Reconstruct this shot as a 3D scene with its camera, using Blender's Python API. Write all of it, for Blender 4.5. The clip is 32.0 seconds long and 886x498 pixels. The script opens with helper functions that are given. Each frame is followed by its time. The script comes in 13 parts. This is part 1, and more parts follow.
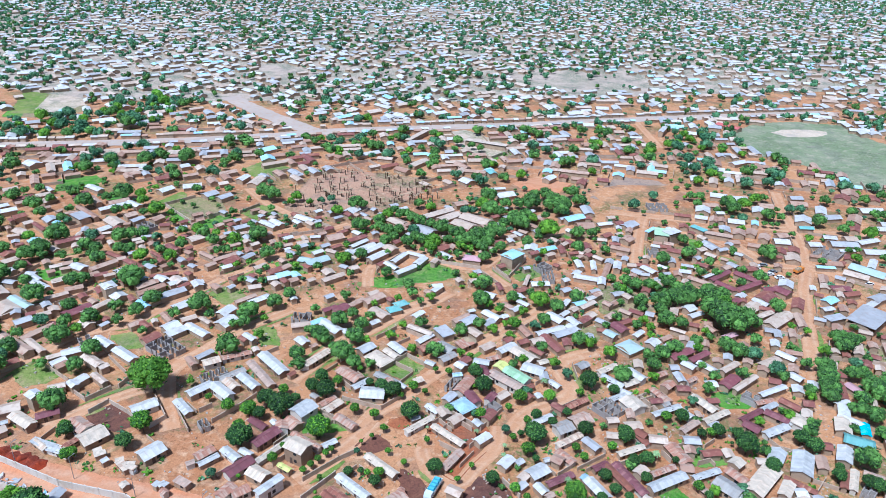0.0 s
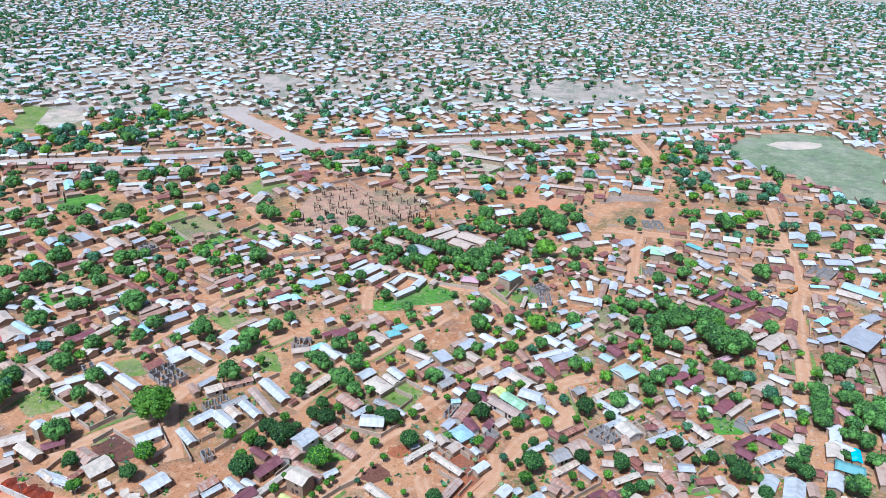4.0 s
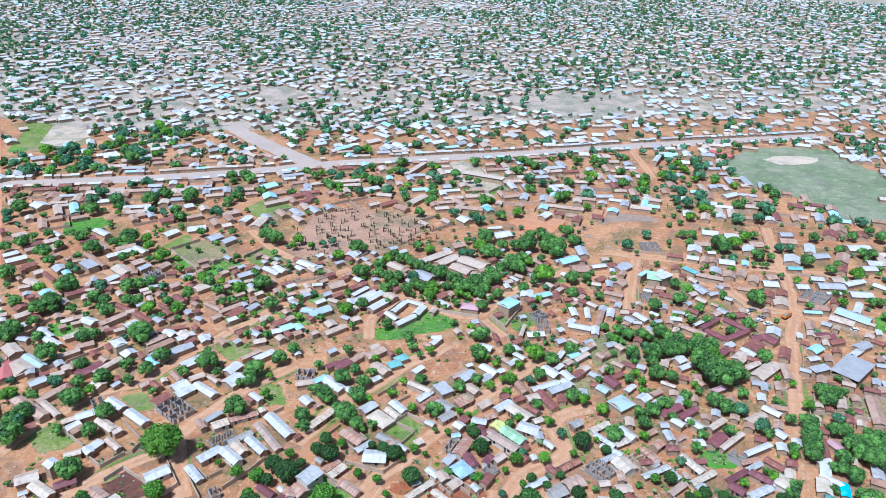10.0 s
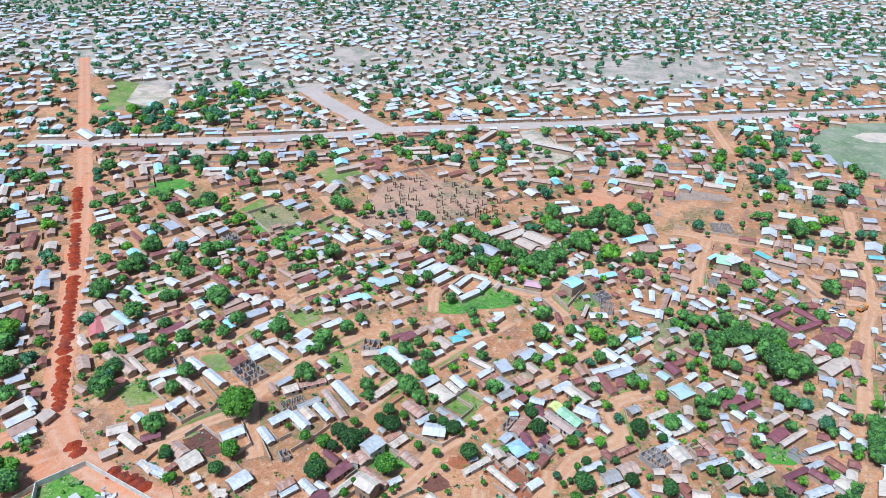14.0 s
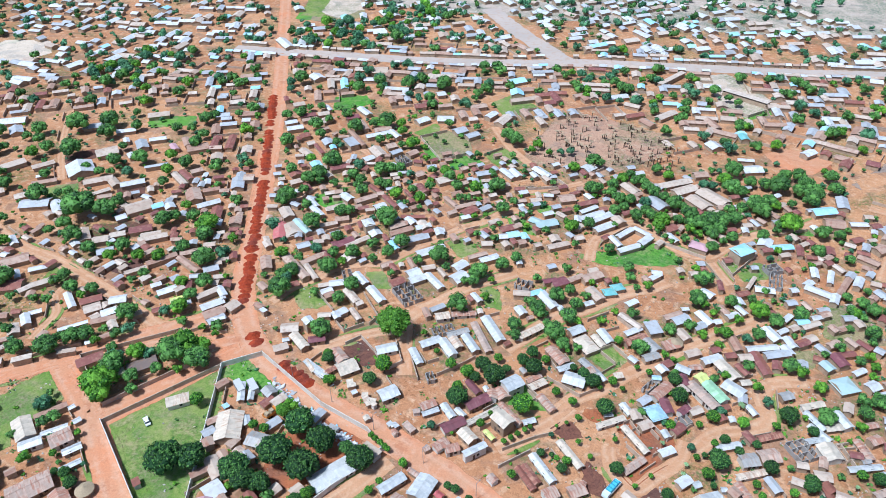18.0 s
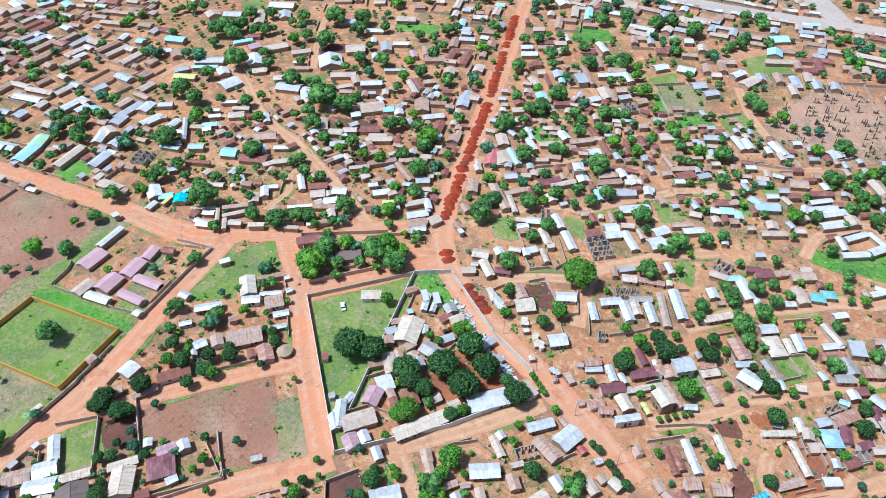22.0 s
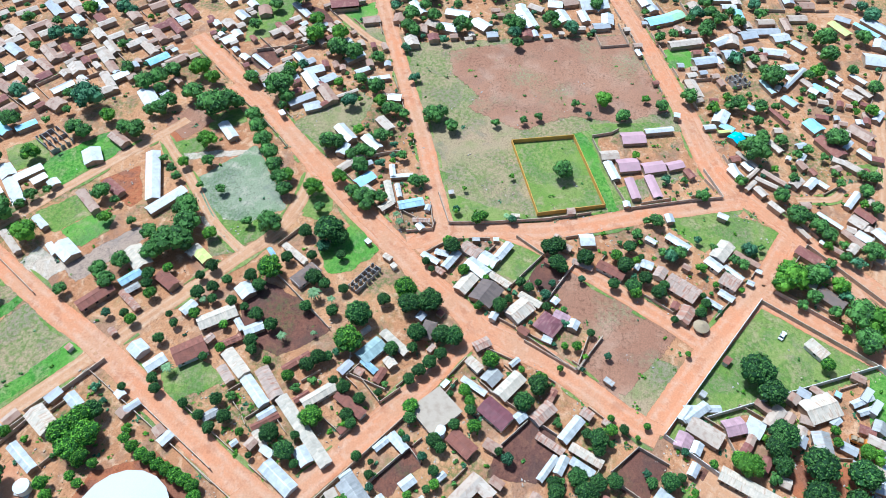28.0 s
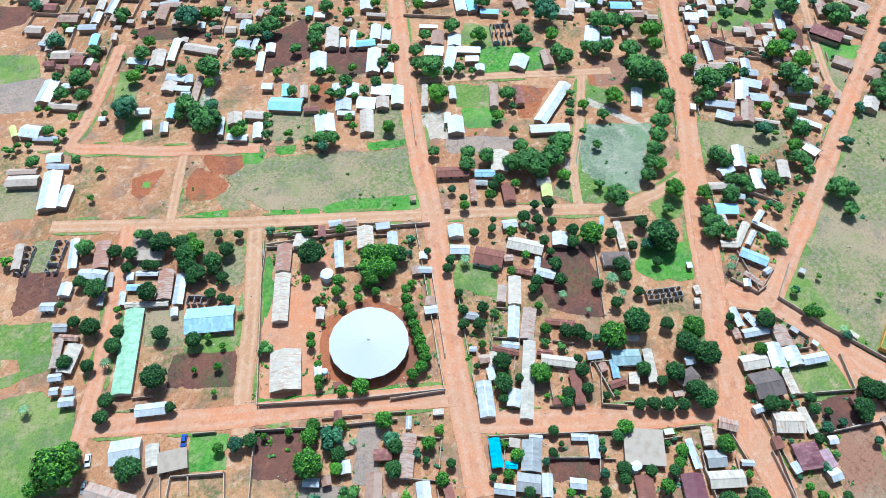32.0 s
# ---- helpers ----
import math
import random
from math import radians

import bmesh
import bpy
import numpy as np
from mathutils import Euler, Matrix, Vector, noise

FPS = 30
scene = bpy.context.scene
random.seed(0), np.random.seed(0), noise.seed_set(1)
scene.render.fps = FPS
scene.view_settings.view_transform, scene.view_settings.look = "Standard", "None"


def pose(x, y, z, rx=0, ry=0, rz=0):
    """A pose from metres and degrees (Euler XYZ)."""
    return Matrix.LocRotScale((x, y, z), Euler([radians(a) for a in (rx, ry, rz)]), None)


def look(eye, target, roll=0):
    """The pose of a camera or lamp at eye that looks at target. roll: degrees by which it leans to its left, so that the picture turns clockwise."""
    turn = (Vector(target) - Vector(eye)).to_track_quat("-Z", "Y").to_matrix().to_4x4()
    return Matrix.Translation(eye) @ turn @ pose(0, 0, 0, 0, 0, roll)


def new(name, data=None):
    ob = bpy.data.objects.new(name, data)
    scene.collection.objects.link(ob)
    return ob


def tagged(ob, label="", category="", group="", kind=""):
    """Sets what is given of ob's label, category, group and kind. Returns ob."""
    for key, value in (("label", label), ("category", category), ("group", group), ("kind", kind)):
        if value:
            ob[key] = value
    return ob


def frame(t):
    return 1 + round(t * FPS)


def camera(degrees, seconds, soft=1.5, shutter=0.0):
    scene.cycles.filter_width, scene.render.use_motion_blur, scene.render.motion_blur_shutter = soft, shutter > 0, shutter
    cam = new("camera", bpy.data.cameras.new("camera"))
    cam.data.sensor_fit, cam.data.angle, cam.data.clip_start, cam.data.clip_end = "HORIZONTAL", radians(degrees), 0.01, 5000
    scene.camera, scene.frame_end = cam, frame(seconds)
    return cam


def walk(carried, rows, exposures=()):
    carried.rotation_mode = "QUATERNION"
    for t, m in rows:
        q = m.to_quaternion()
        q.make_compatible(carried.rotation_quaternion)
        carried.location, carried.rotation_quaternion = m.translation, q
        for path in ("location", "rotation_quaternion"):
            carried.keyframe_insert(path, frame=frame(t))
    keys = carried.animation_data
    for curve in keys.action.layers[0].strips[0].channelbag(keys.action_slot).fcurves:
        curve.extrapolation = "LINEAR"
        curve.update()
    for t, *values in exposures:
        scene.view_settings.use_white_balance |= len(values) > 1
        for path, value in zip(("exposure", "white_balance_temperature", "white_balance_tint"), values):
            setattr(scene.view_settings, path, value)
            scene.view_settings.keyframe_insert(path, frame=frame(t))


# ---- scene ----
cam = camera(65.17, 32.0, soft=0.9)
# Seconds, eye in metres, heading to the left of +y, pitch and roll in degrees.
PATH = (
    (0, 9.84, -0.21, 136.84, 3.46, -25.18, 1.28),
    (0.5, 9.85, -0.12, 138.11, 3.45, -25.14, 1.24),
    (1, 9.86, -0.04, 139.38, 3.41, -25.13, 1.19),
    (1.5, 9.88, 0.03, 140.65, 3.40, -25.13, 1.19),
    (2, 9.89, 0.11, 141.93, 3.41, -25.13, 1.14),
    (2.5, 9.90, 0.19, 143.21, 3.41, -25.14, 1.09),
    (3, 9.91, 0.27, 144.49, 3.40, -25.15, 1.05),
    (3.5, 9.92, 0.35, 145.77, 3.37, -25.15, 1.07),
    (5.5, 9.95, 0.67, 150.88, 3.34, -25.20, 0.92),
    (6, 9.96, 0.75, 152.17, 3.35, -25.23, 0.89),
    (6.5, 9.97, 0.83, 153.46, 3.37, -25.27, 0.88),
    (7, 9.99, 0.91, 154.76, 3.37, -25.30, 0.88),
    (7.5, 10.01, 0.98, 156.07, 3.37, -25.32, 0.81),
    (8, 10.03, 1.05, 157.38, 3.38, -25.34, 0.76),
    (8.5, 10.05, 1.11, 158.69, 3.41, -25.38, 0.76),
    (9, 10.08, 1.18, 159.99, 3.42, -25.40, 0.76),
    (9.5, 10.12, 1.24, 161.29, 3.45, -25.44, 0.74),
    (10, 10.15, 1.31, 162.58, 3.46, -25.45, 0.73),
    (10.5, 10.19, 1.37, 163.87, 3.55, -25.49, 0.65),
    (11, 10.22, 1.44, 165.14, 4.30, -25.53, 0.64),
    (11.5, 10.23, 1.50, 166.41, 5.21, -25.56, 0.55),
    (12, 10.23, 1.57, 167.66, 6.06, -25.75, 0.47),
    (12.5, 10.20, 1.64, 168.91, 6.89, -26.61, 0.39),
    (13, 10.13, 1.72, 170.14, 7.68, -27.46, 0.31),
    (13.5, 10.04, 1.80, 171.37, 8.52, -28.31, 0.23),
    (15.5, 9.51, 2.14, 176.29, 14.21, -31.71, -0.19),
    (16, 9.37, 2.23, 177.52, 16.41, -32.51, -0.35),
    (16.5, 9.22, 2.33, 178.76, 18.60, -33.33, -0.45),
    (17, 9.08, 2.44, 180.01, 20.81, -34.16, -0.53),
    (17.5, 8.93, 2.58, 181.26, 22.86, -34.95, -0.65),
    (18, 8.81, 2.75, 182.54, 25.04, -35.77, -0.78),
    (18.5, 8.70, 2.92, 183.83, 27.18, -36.61, -0.89),
    (19, 8.62, 3.10, 185.16, 29.34, -37.45, -1.01),
    (19.5, 8.57, 3.28, 186.52, 31.58, -38.31, -1.08),
    (20, 8.55, 3.45, 187.91, 33.81, -39.11, -1.08),
    (20.5, 8.54, 3.60, 189.33, 36.33, -39.93, -1.05),
    (21, 8.55, 3.75, 190.77, 39.25, -40.77, -1.04),
    (21.5, 8.57, 3.87, 192.23, 42.67, -41.59, -1.06),
    (22, 8.57, 3.98, 193.69, 46.06, -42.36, -1.06),
    (22.5, 8.55, 4.09, 195.16, 49.22, -43.12, -1.00),
    (23, 8.50, 4.20, 196.61, 52.46, -43.88, -0.76),
    (23.5, 8.42, 4.31, 198.03, 55.74, -44.66, -0.53),
    (24, 8.30, 4.46, 199.43, 59.87, -45.40, -0.27),
    (24.5, 8.15, 4.65, 200.81, 64.05, -46.15, -0.02),
    (25, 7.97, 4.90, 202.15, 68.91, -46.86, 0.18),
    (25.5, 7.76, 5.23, 203.48, 74.28, -47.53, 0.27),
    (26, 7.51, 5.63, 204.79, 79.72, -48.21, 0.32),
    (26.5, 7.25, 6.12, 206.09, 85.03, -48.89, 0.52),
    (28.5, 6.10, 8.34, 211.22, 106.28, -51.40, 1.10),
    (29, 5.83, 8.91, 212.50, 111.65, -51.92, 0.95),
    (29.5, 5.57, 9.49, 213.78, 117.34, -52.41, 0.78),
    (30, 5.33, 10.07, 215.07, 123.11, -52.87, 0.50),
    (30.5, 5.10, 10.64, 216.36, 128.88, -53.34, 0.28),
    (31, 4.87, 11.21, 217.65, 134.44, -53.81, 0.43),
    (31.5, 4.64, 11.78, 218.94, 139.54, -54.23, 0.30),
    (32, 4.41, 12.35, 220.23, 144.62, -54.68, 0.27),
)


def sight(x, y, z, yaw, pitch, roll):
    a, b = radians(yaw), radians(pitch)
    ahead = Vector((-math.sin(a) * math.cos(b), math.cos(a) * math.cos(b), math.sin(b)))
    return look((x, y, z), Vector((x, y, z)) + 50 * ahead, roll)


walk(cam, [(row[0], sight(*row[1:])) for row in PATH], ((0.0, 0.38, 4930, 8), (12.0, 0.38, 4930, 7), (19.0, 0.4, 5030, 5), (26.0, 0.55, 4960, 2), (29.0, 0.57, 4850, -1), (32.0, 0.52, 4780, -2)))

# Soft daylight under a thin high overcast: a wide, weak sun and a bright sky.
world = bpy.data.worlds.new("sky")
scene.world = world
world.use_nodes = True
wn = world.node_tree.nodes
sky = wn.new("ShaderNodeTexSky")
sky.sky_type, sky.sun_disc = "NISHITA", False
sky.sun_elevation, sky.sun_rotation = radians(62), radians(215)
sky.air_density, sky.dust_density, sky.ozone_density = 1.0, 2.2, 1.0
wn["Background"].inputs["Strength"].default_value = 0.074
world.node_tree.links.new(sky.outputs["Color"], wn["Background"].inputs["Color"])
sun = new("sun", bpy.data.lights.new("sun", "SUN"))
sun.data.energy, sun.data.angle, sun.data.color = 3.95, radians(6), (1.0, 0.955, 0.885)
sun.matrix_world = look((0, 0, 300), (130, 185, -120))


# ---- materials ----
class Nodes:
    """A material's node tree, with short calls."""

    def __init__(self, name, rough=0.85, metal=0.0):
        self.mat = bpy.data.materials.new(name)
        self.mat.use_nodes = True
        self.tree = self.mat.node_tree
        self.bsdf = self.tree.nodes["Principled BSDF"]
        self.bsdf.inputs["Roughness"].default_value = rough
        self.bsdf.inputs["Metallic"].default_value = metal
        self.bsdf.inputs["Specular IOR Level"].default_value = 0.2

    def node(self, kind, **inputs):
        n = self.tree.nodes.new("ShaderNode" + kind)
        for key, value in inputs.items():
            self.put(n.inputs[key.replace("_", " ")], value)
        return n

    def put(self, socket, value):
        if isinstance(value, bpy.types.NodeSocket):
            self.tree.links.new(value, socket)
        else:
            socket.default_value = value

    def coords(self, which="Object"):
        return self.node("TexCoord").outputs[which]

    def place(self):
        return self.node("NewGeometry").outputs["Position"]

    def noise(self, vector, scale, detail=3.0, rough=0.55):
        return self.node("TexNoise", Vector=vector, Scale=scale, Detail=detail, Roughness=rough).outputs["Fac"]

    def ramp(self, fac, low, high):
        """0 below low, 1 above high."""
        n = self.node("MapRange", Value=fac)
        n.inputs["From Min"].default_value, n.inputs["From Max"].default_value = low, high
        return n.outputs["Result"]

    def math(self, op, a, b=0.0):
        n = self.tree.nodes.new("ShaderNodeMath")
        n.operation = op
        self.put(n.inputs[0], a)
        self.put(n.inputs[1], b)
        return n.outputs[0]

    def mix(self, fac, a, b):
        n = self.tree.nodes.new("ShaderNodeMix")
        n.data_type = "RGBA"
        for socket, value in ((n.inputs[0], fac), (n.inputs[6], a), (n.inputs[7], b)):
            self.put(socket, (*value, 1) if isinstance(value, tuple) else value)
        return n.outputs[2]

    def shade(self, color, amount):
        """The colour lightened or darkened by a factor socket."""
        n = self.node("HueSaturation", Color=color, Value=amount)
        return n.outputs["Color"]

    def bump(self, height, strength=0.4, distance=0.05):
        n = self.node("Bump", Height=height, Strength=strength, Distance=distance)
        self.put(self.bsdf.inputs["Normal"], n.outputs["Normal"])

    def frayed(self, at):
        """Thins out in clumps where the mesh's 'edge' layer rises to 1."""
        edge = self.node("Attribute")
        edge.attribute_name = "edge"
        fray = self.math("ADD", self.math("MULTIPLY", edge.outputs["Fac"], 1.25), self.math("MULTIPLY", self.math("SUBTRACT", self.noise(at, 0.55, 5.0, 0.65), 0.5), 1.1))
        self.put(self.bsdf.inputs["Alpha"], self.math("SUBTRACT", 1.0, self.ramp(fray, 0.5, 0.62)))

    def done(self, color):
        self.put(self.bsdf.inputs["Base Color"], (*color, 1) if isinstance(color, tuple) else color)
        return self.mat


def soil(name, a, b, c, green, share, big=0.02, small=0.3, worn=0.5):
    """Bare ground in two soils with a third in blotches, trampled grey places, damp stains and thin weeds."""
    m = Nodes(name, 0.95)
    at = m.place()
    bend = m.node("VectorMath", )
    bend.operation = "MULTIPLY_ADD"
    m.put(bend.inputs[0], m.node("TexNoise", Vector=at, Scale=0.11, Detail=3.0).outputs["Color"])
    bend.inputs[1].default_value = (9.0, 9.0, 0.0)
    m.put(bend.inputs[2], at)
    swirl = bend.outputs[0]
    base = m.mix(m.ramp(m.noise(at, big, 4.0), 0.38, 0.62), a, b)
    base = m.mix(m.ramp(m.noise(swirl, small, 5.0), 0.5, 0.72), base, c)
    grey = tuple(0.5 * (v + sum(b) / 3) * 0.68 for v in b)
    base = m.mix(m.math("MULTIPLY", m.ramp(m.noise(swirl, 0.07, 4.0, 0.6), 0.5, 0.6), worn), base, grey)
    weeds = m.math("MULTIPLY", m.ramp(m.noise(swirl, 0.035, 3.0), 0.62 - share * 0.3, 0.72 - share * 0.2), m.ramp(m.noise(at, 0.6, 6.0, 0.7), 0.44, 0.58))
    base = m.mix(m.math("MULTIPLY", weeds, 0.85), base, green)
    scuffs = m.math("MULTIPLY", m.ramp(m.noise(at, 0.75, 6.0, 0.75), 0.5, 0.62), m.ramp(m.noise(swirl, 0.09, 3.0), 0.36, 0.56))
    base = m.mix(m.math("MULTIPLY", scuffs, 0.65), base, tuple(v * 0.4 for v in b))
    fine = m.noise(at, 1.7, 8.0, 0.75)
    base = m.shade(base, m.math("ADD", 0.3, m.math("MULTIPLY", fine, 1.4)))
    m.bump(fine, 0.7, 0.25)
    if name != "sandy soil":
        m.frayed(at)
    return m.done(base)


SOIL = soil("sandy soil", (0.48, 0.245, 0.118), (0.38, 0.17, 0.078), (0.57, 0.365, 0.22), (0.10, 0.14, 0.035), 0.4, worn=0.5)
MEADOW = soil("pale thin meadow", (0.2, 0.25, 0.13), (0.27, 0.28, 0.18), (0.4, 0.35, 0.26), (0.12, 0.17, 0.07), 0.6, 0.03, 0.2)
PALE = soil("pale dusty soil", (0.55, 0.44, 0.34), (0.5, 0.38, 0.28), (0.58, 0.49, 0.4), (0.16, 0.2, 0.07), 0.5)
# Far ground: soil colours lightened and greyed to stand in for haze.
TOWNSOIL = soil("haze-paled town soil", (0.48, 0.38, 0.3), (0.42, 0.33, 0.26), (0.52, 0.43, 0.36), (0.1, 0.16, 0.08), 0.7)
PLOUGHED = soil("ploughed brown soil", (0.355, 0.185, 0.112), (0.295, 0.143, 0.086), (0.395, 0.235, 0.155), (0.26, 0.24, 0.12), 0.35, 0.012, 0.08, 0.2)
PINKSOIL = soil("pinkish orchard soil", (0.44, 0.26, 0.165), (0.38, 0.21, 0.135), (0.48, 0.33, 0.22), (0.12, 0.15, 0.05), 0.35)
DARKSOIL = soil("dark brown garden soil", (0.17, 0.07, 0.045), (0.13, 0.06, 0.045), (0.22, 0.10, 0.06), (0.08, 0.12, 0.03), 0.2)
REDSOIL = soil("red laterite soil", (0.36, 0.12, 0.05), (0.3, 0.10, 0.045), (0.4, 0.16, 0.07), (0.1, 0.13, 0.03), 0.05)
GRASS = soil("green grass", (0.17, 0.24, 0.045), (0.25, 0.27, 0.08), (0.37, 0.28, 0.16), (0.1, 0.19, 0.025), 0.8, 0.06, 0.16)
LUSH = soil("lush bright grass", (0.1, 0.26, 0.03), (0.17, 0.3, 0.05), (0.28, 0.28, 0.12), (0.05, 0.17, 0.015), 0.9, 0.05, 0.2)
DRYGRASS = soil("dry thin grass", (0.31, 0.25, 0.13), (0.37, 0.25, 0.15), (0.24, 0.23, 0.09), (0.13, 0.18, 0.04), 0.8, 0.03, 0.12)
ASHSOIL = soil("grey trampled soil", (0.33, 0.24, 0.18), (0.37, 0.26, 0.19), (0.27, 0.19, 0.15), (0.1, 0.13, 0.05), 0.3)
SANDPAN = soil("white sand", (0.6, 0.48, 0.36), (0.56, 0.44, 0.33), (0.64, 0.54, 0.43), (0.5, 0.5, 0.3), 0.0)


def dirt_road(name, a, b, pale, dark):
    """A dirt road: two soils, wheel tracks worn pale, damp ruts and gullies."""
    m = Nodes(name, 0.95)
    at = m.place()
    base = m.mix(m.ramp(m.noise(at, 0.05, 4.0), 0.35, 0.65), a, b)
    track = m.node("Attribute")
    track.attribute_name = "track"
    worn = m.math("MULTIPLY", track.outputs["Fac"], m.ramp(m.noise(at, 0.16, 4.0), 0.34, 0.6))
    base = m.mix(m.math("MULTIPLY", worn, 0.75), base, pale)
    base = m.mix(m.math("MULTIPLY", m.ramp(m.noise(at, 0.35, 6.0, 0.65), 0.52, 0.7), 0.6), base, pale)
    base = m.mix(m.math("MULTIPLY", m.ramp(m.noise(at, 0.16, 6.0, 0.7), 0.53, 0.64), 0.6), base, dark)
    fine = m.noise(at, 1.6, 6.0, 0.65)
    m.bump(fine, 0.5, 0.15)
    m.frayed(at)
    return m.done(m.shade(base, m.math("ADD", 0.72, m.math("MULTIPLY", fine, 0.56))))


def tarmac():
    m = Nodes("dusty tarmac", 0.9)
    at = m.place()
    base = m.mix(m.ramp(m.noise(at, 0.03, 4.0), 0.35, 0.65), (0.46, 0.37, 0.31), (0.4, 0.33, 0.28))
    base = m.mix(m.ramp(m.noise(at, 0.25, 4.0), 0.5, 0.75), base, (0.42, 0.29, 0.21))
    return m.done(base)


LATERITE = dirt_road("orange laterite road", (0.54, 0.215, 0.1), (0.48, 0.245, 0.135), (0.56, 0.35, 0.23), (0.38, 0.145, 0.07))
SANDROAD = dirt_road("sandy lane", (0.5, 0.27, 0.145), (0.44, 0.22, 0.11), (0.57, 0.39, 0.25), (0.34, 0.165, 0.085))
TARMAC = tarmac()


def roofing(name, clean, worn, rust, wear, metal, rough):
    """Corrugated sheets: each sheet its own tone, rust in streaks down the slope."""
    m = Nodes(name, rough, metal)
    at = m.coords()
    split = m.node("SeparateXYZ", Vector=at)
    info = m.node("ObjectInfo").outputs["Random"]
    sheet = m.math("FLOOR", m.math("DIVIDE", split.outputs["X"], 0.85))
    row = m.math("FLOOR", m.math("DIVIDE", split.outputs["Y"], 2.2))
    seed = m.node("CombineXYZ", X=sheet, Y=row, Z=m.math("MULTIPLY", info, 91.0))
    one = m.node("TexWhiteNoise", Vector=seed.outputs[0]).outputs["Value"]
    shifted = m.node("VectorMath", )
    shifted.operation = "ADD"
    m.put(shifted.inputs[0], at)
    m.put(shifted.inputs[1], m.node("CombineXYZ", X=m.math("MULTIPLY", info, 57.0), Y=m.math("MULTIPLY", info, 31.0)).outputs[0])
    spot = shifted.outputs[0]
    stretch = m.node("Mapping", Vector=spot)
    stretch.inputs["Scale"].default_value = (1.6, 0.3, 0.3)
    age = m.math("ADD", m.math("MULTIPLY", m.noise(stretch.outputs[0], 1.0, 4.0), 0.75), m.math("ADD", m.math("MULTIPLY", one, 0.22), m.math("MULTIPLY", info, 0.3)))
    base = m.mix(m.ramp(age, 0.35, 0.8), clean, worn)
    base = m.mix(m.math("MULTIPLY", m.ramp(age, 1.0 - wear, 1.16 - wear), 0.85), base, rust)
    dirt = m.ramp(m.noise(spot, 0.55, 6.0, 0.65), 0.35, 0.75)
    base = m.mix(m.math("MULTIPLY", dirt, 0.55), base, tuple(0.45 * c + 0.04 for c in worn))
    tone = m.math("ADD", 0.72, m.math("ADD", m.math("MULTIPLY", one, 0.3), m.math("MULTIPLY", info, 0.26)))
    ribs = m.math("SINE", m.math("MULTIPLY", split.outputs["X"], 21.0))
    m.bump(ribs, 0.5, 0.02)
    return m.done(m.shade(base, tone))


ROOF_SPEC = {
    "w": ("bright zinc sheets", (0.63, 0.63, 0.62), (0.54, 0.52, 0.49), (0.42, 0.3, 0.22), 0.1, 0.12, 0.45),
    "z": ("grey zinc sheets", (0.45, 0.43, 0.41), (0.37, 0.34, 0.31), (0.32, 0.21, 0.15), 0.22, 0.15, 0.5),
    "t": ("tan weathered sheets", (0.68, 0.58, 0.46), (0.57, 0.46, 0.35), (0.36, 0.21, 0.14), 0.24, 0.0, 0.75),
    "o": ("pinkish rusting sheets", (0.56, 0.43, 0.35), (0.45, 0.29, 0.21), (0.32, 0.13, 0.08), 0.38, 0.0, 0.8),
    "r": ("rusty red sheets", (0.3, 0.12, 0.08), (0.24, 0.085, 0.06), (0.4, 0.22, 0.14), 0.3, 0.0, 0.8),
    "m": ("maroon painted sheets", (0.21, 0.07, 0.08), (0.18, 0.065, 0.075), (0.27, 0.13, 0.12), 0.25, 0.0, 0.6),
    "p": ("faded pink painted sheets", (0.52, 0.31, 0.33), (0.45, 0.27, 0.29), (0.45, 0.3, 0.29), 0.15, 0.0, 0.6),
    "b": ("light blue painted sheets", (0.34, 0.5, 0.61), (0.38, 0.52, 0.59), (0.5, 0.6, 0.65), 0.15, 0.0, 0.55),
    "c": ("turquoise painted sheets", (0.17, 0.4, 0.38), (0.22, 0.42, 0.4), (0.3, 0.45, 0.42), 0.15, 0.0, 0.55),
    "a": ("bright cyan painted sheets", (0.0, 0.42, 0.6), (0.03, 0.45, 0.62), (0.2, 0.45, 0.55), 0.05, 0.0, 0.55),
    "e": ("pale teal painted sheets", (0.4, 0.5, 0.48), (0.36, 0.44, 0.42), (0.4, 0.42, 0.4), 0.15, 0.0, 0.55),
    "g": ("pale green painted sheets", (0.36, 0.6, 0.34), (0.4, 0.56, 0.36), (0.5, 0.52, 0.4), 0.15, 0.0, 0.6),
    "y": ("yellow green painted sheets", (0.6, 0.62, 0.14), (0.58, 0.58, 0.2), (0.5, 0.48, 0.3), 0.1, 0.0, 0.6),
    "k": ("brown weathered sheets", (0.2, 0.15, 0.13), (0.17, 0.12, 0.1), (0.25, 0.15, 0.1), 0.3, 0.0, 0.85),
    "d": ("red painted sheets", (0.5, 0.1, 0.1), (0.45, 0.14, 0.13), (0.45, 0.25, 0.22), 0.15, 0.0, 0.6),
}

ROOF = {tone: roofing(*spec) for tone, spec in ROOF_SPEC.items()}
SHEET = {tone: spec[1:4] for tone, spec in ROOF_SPEC.items()}


def plaster(name, a, b, stain):
    m = Nodes(name, 0.92)
    at = m.place()
    info = m.node("ObjectInfo").outputs["Random"]
    base = m.mix(info, a, b)
    base = m.mix(m.math("MULTIPLY", m.ramp(m.noise(at, 0.5, 5.0), 0.48, 0.7), 0.6), base, stain)
    fine = m.noise(at, 4.0, 4.0)
    m.bump(fine, 0.25, 0.02)
    return m.done(m.shade(base, m.math("ADD", 0.85, m.math("MULTIPLY", fine, 0.3))))


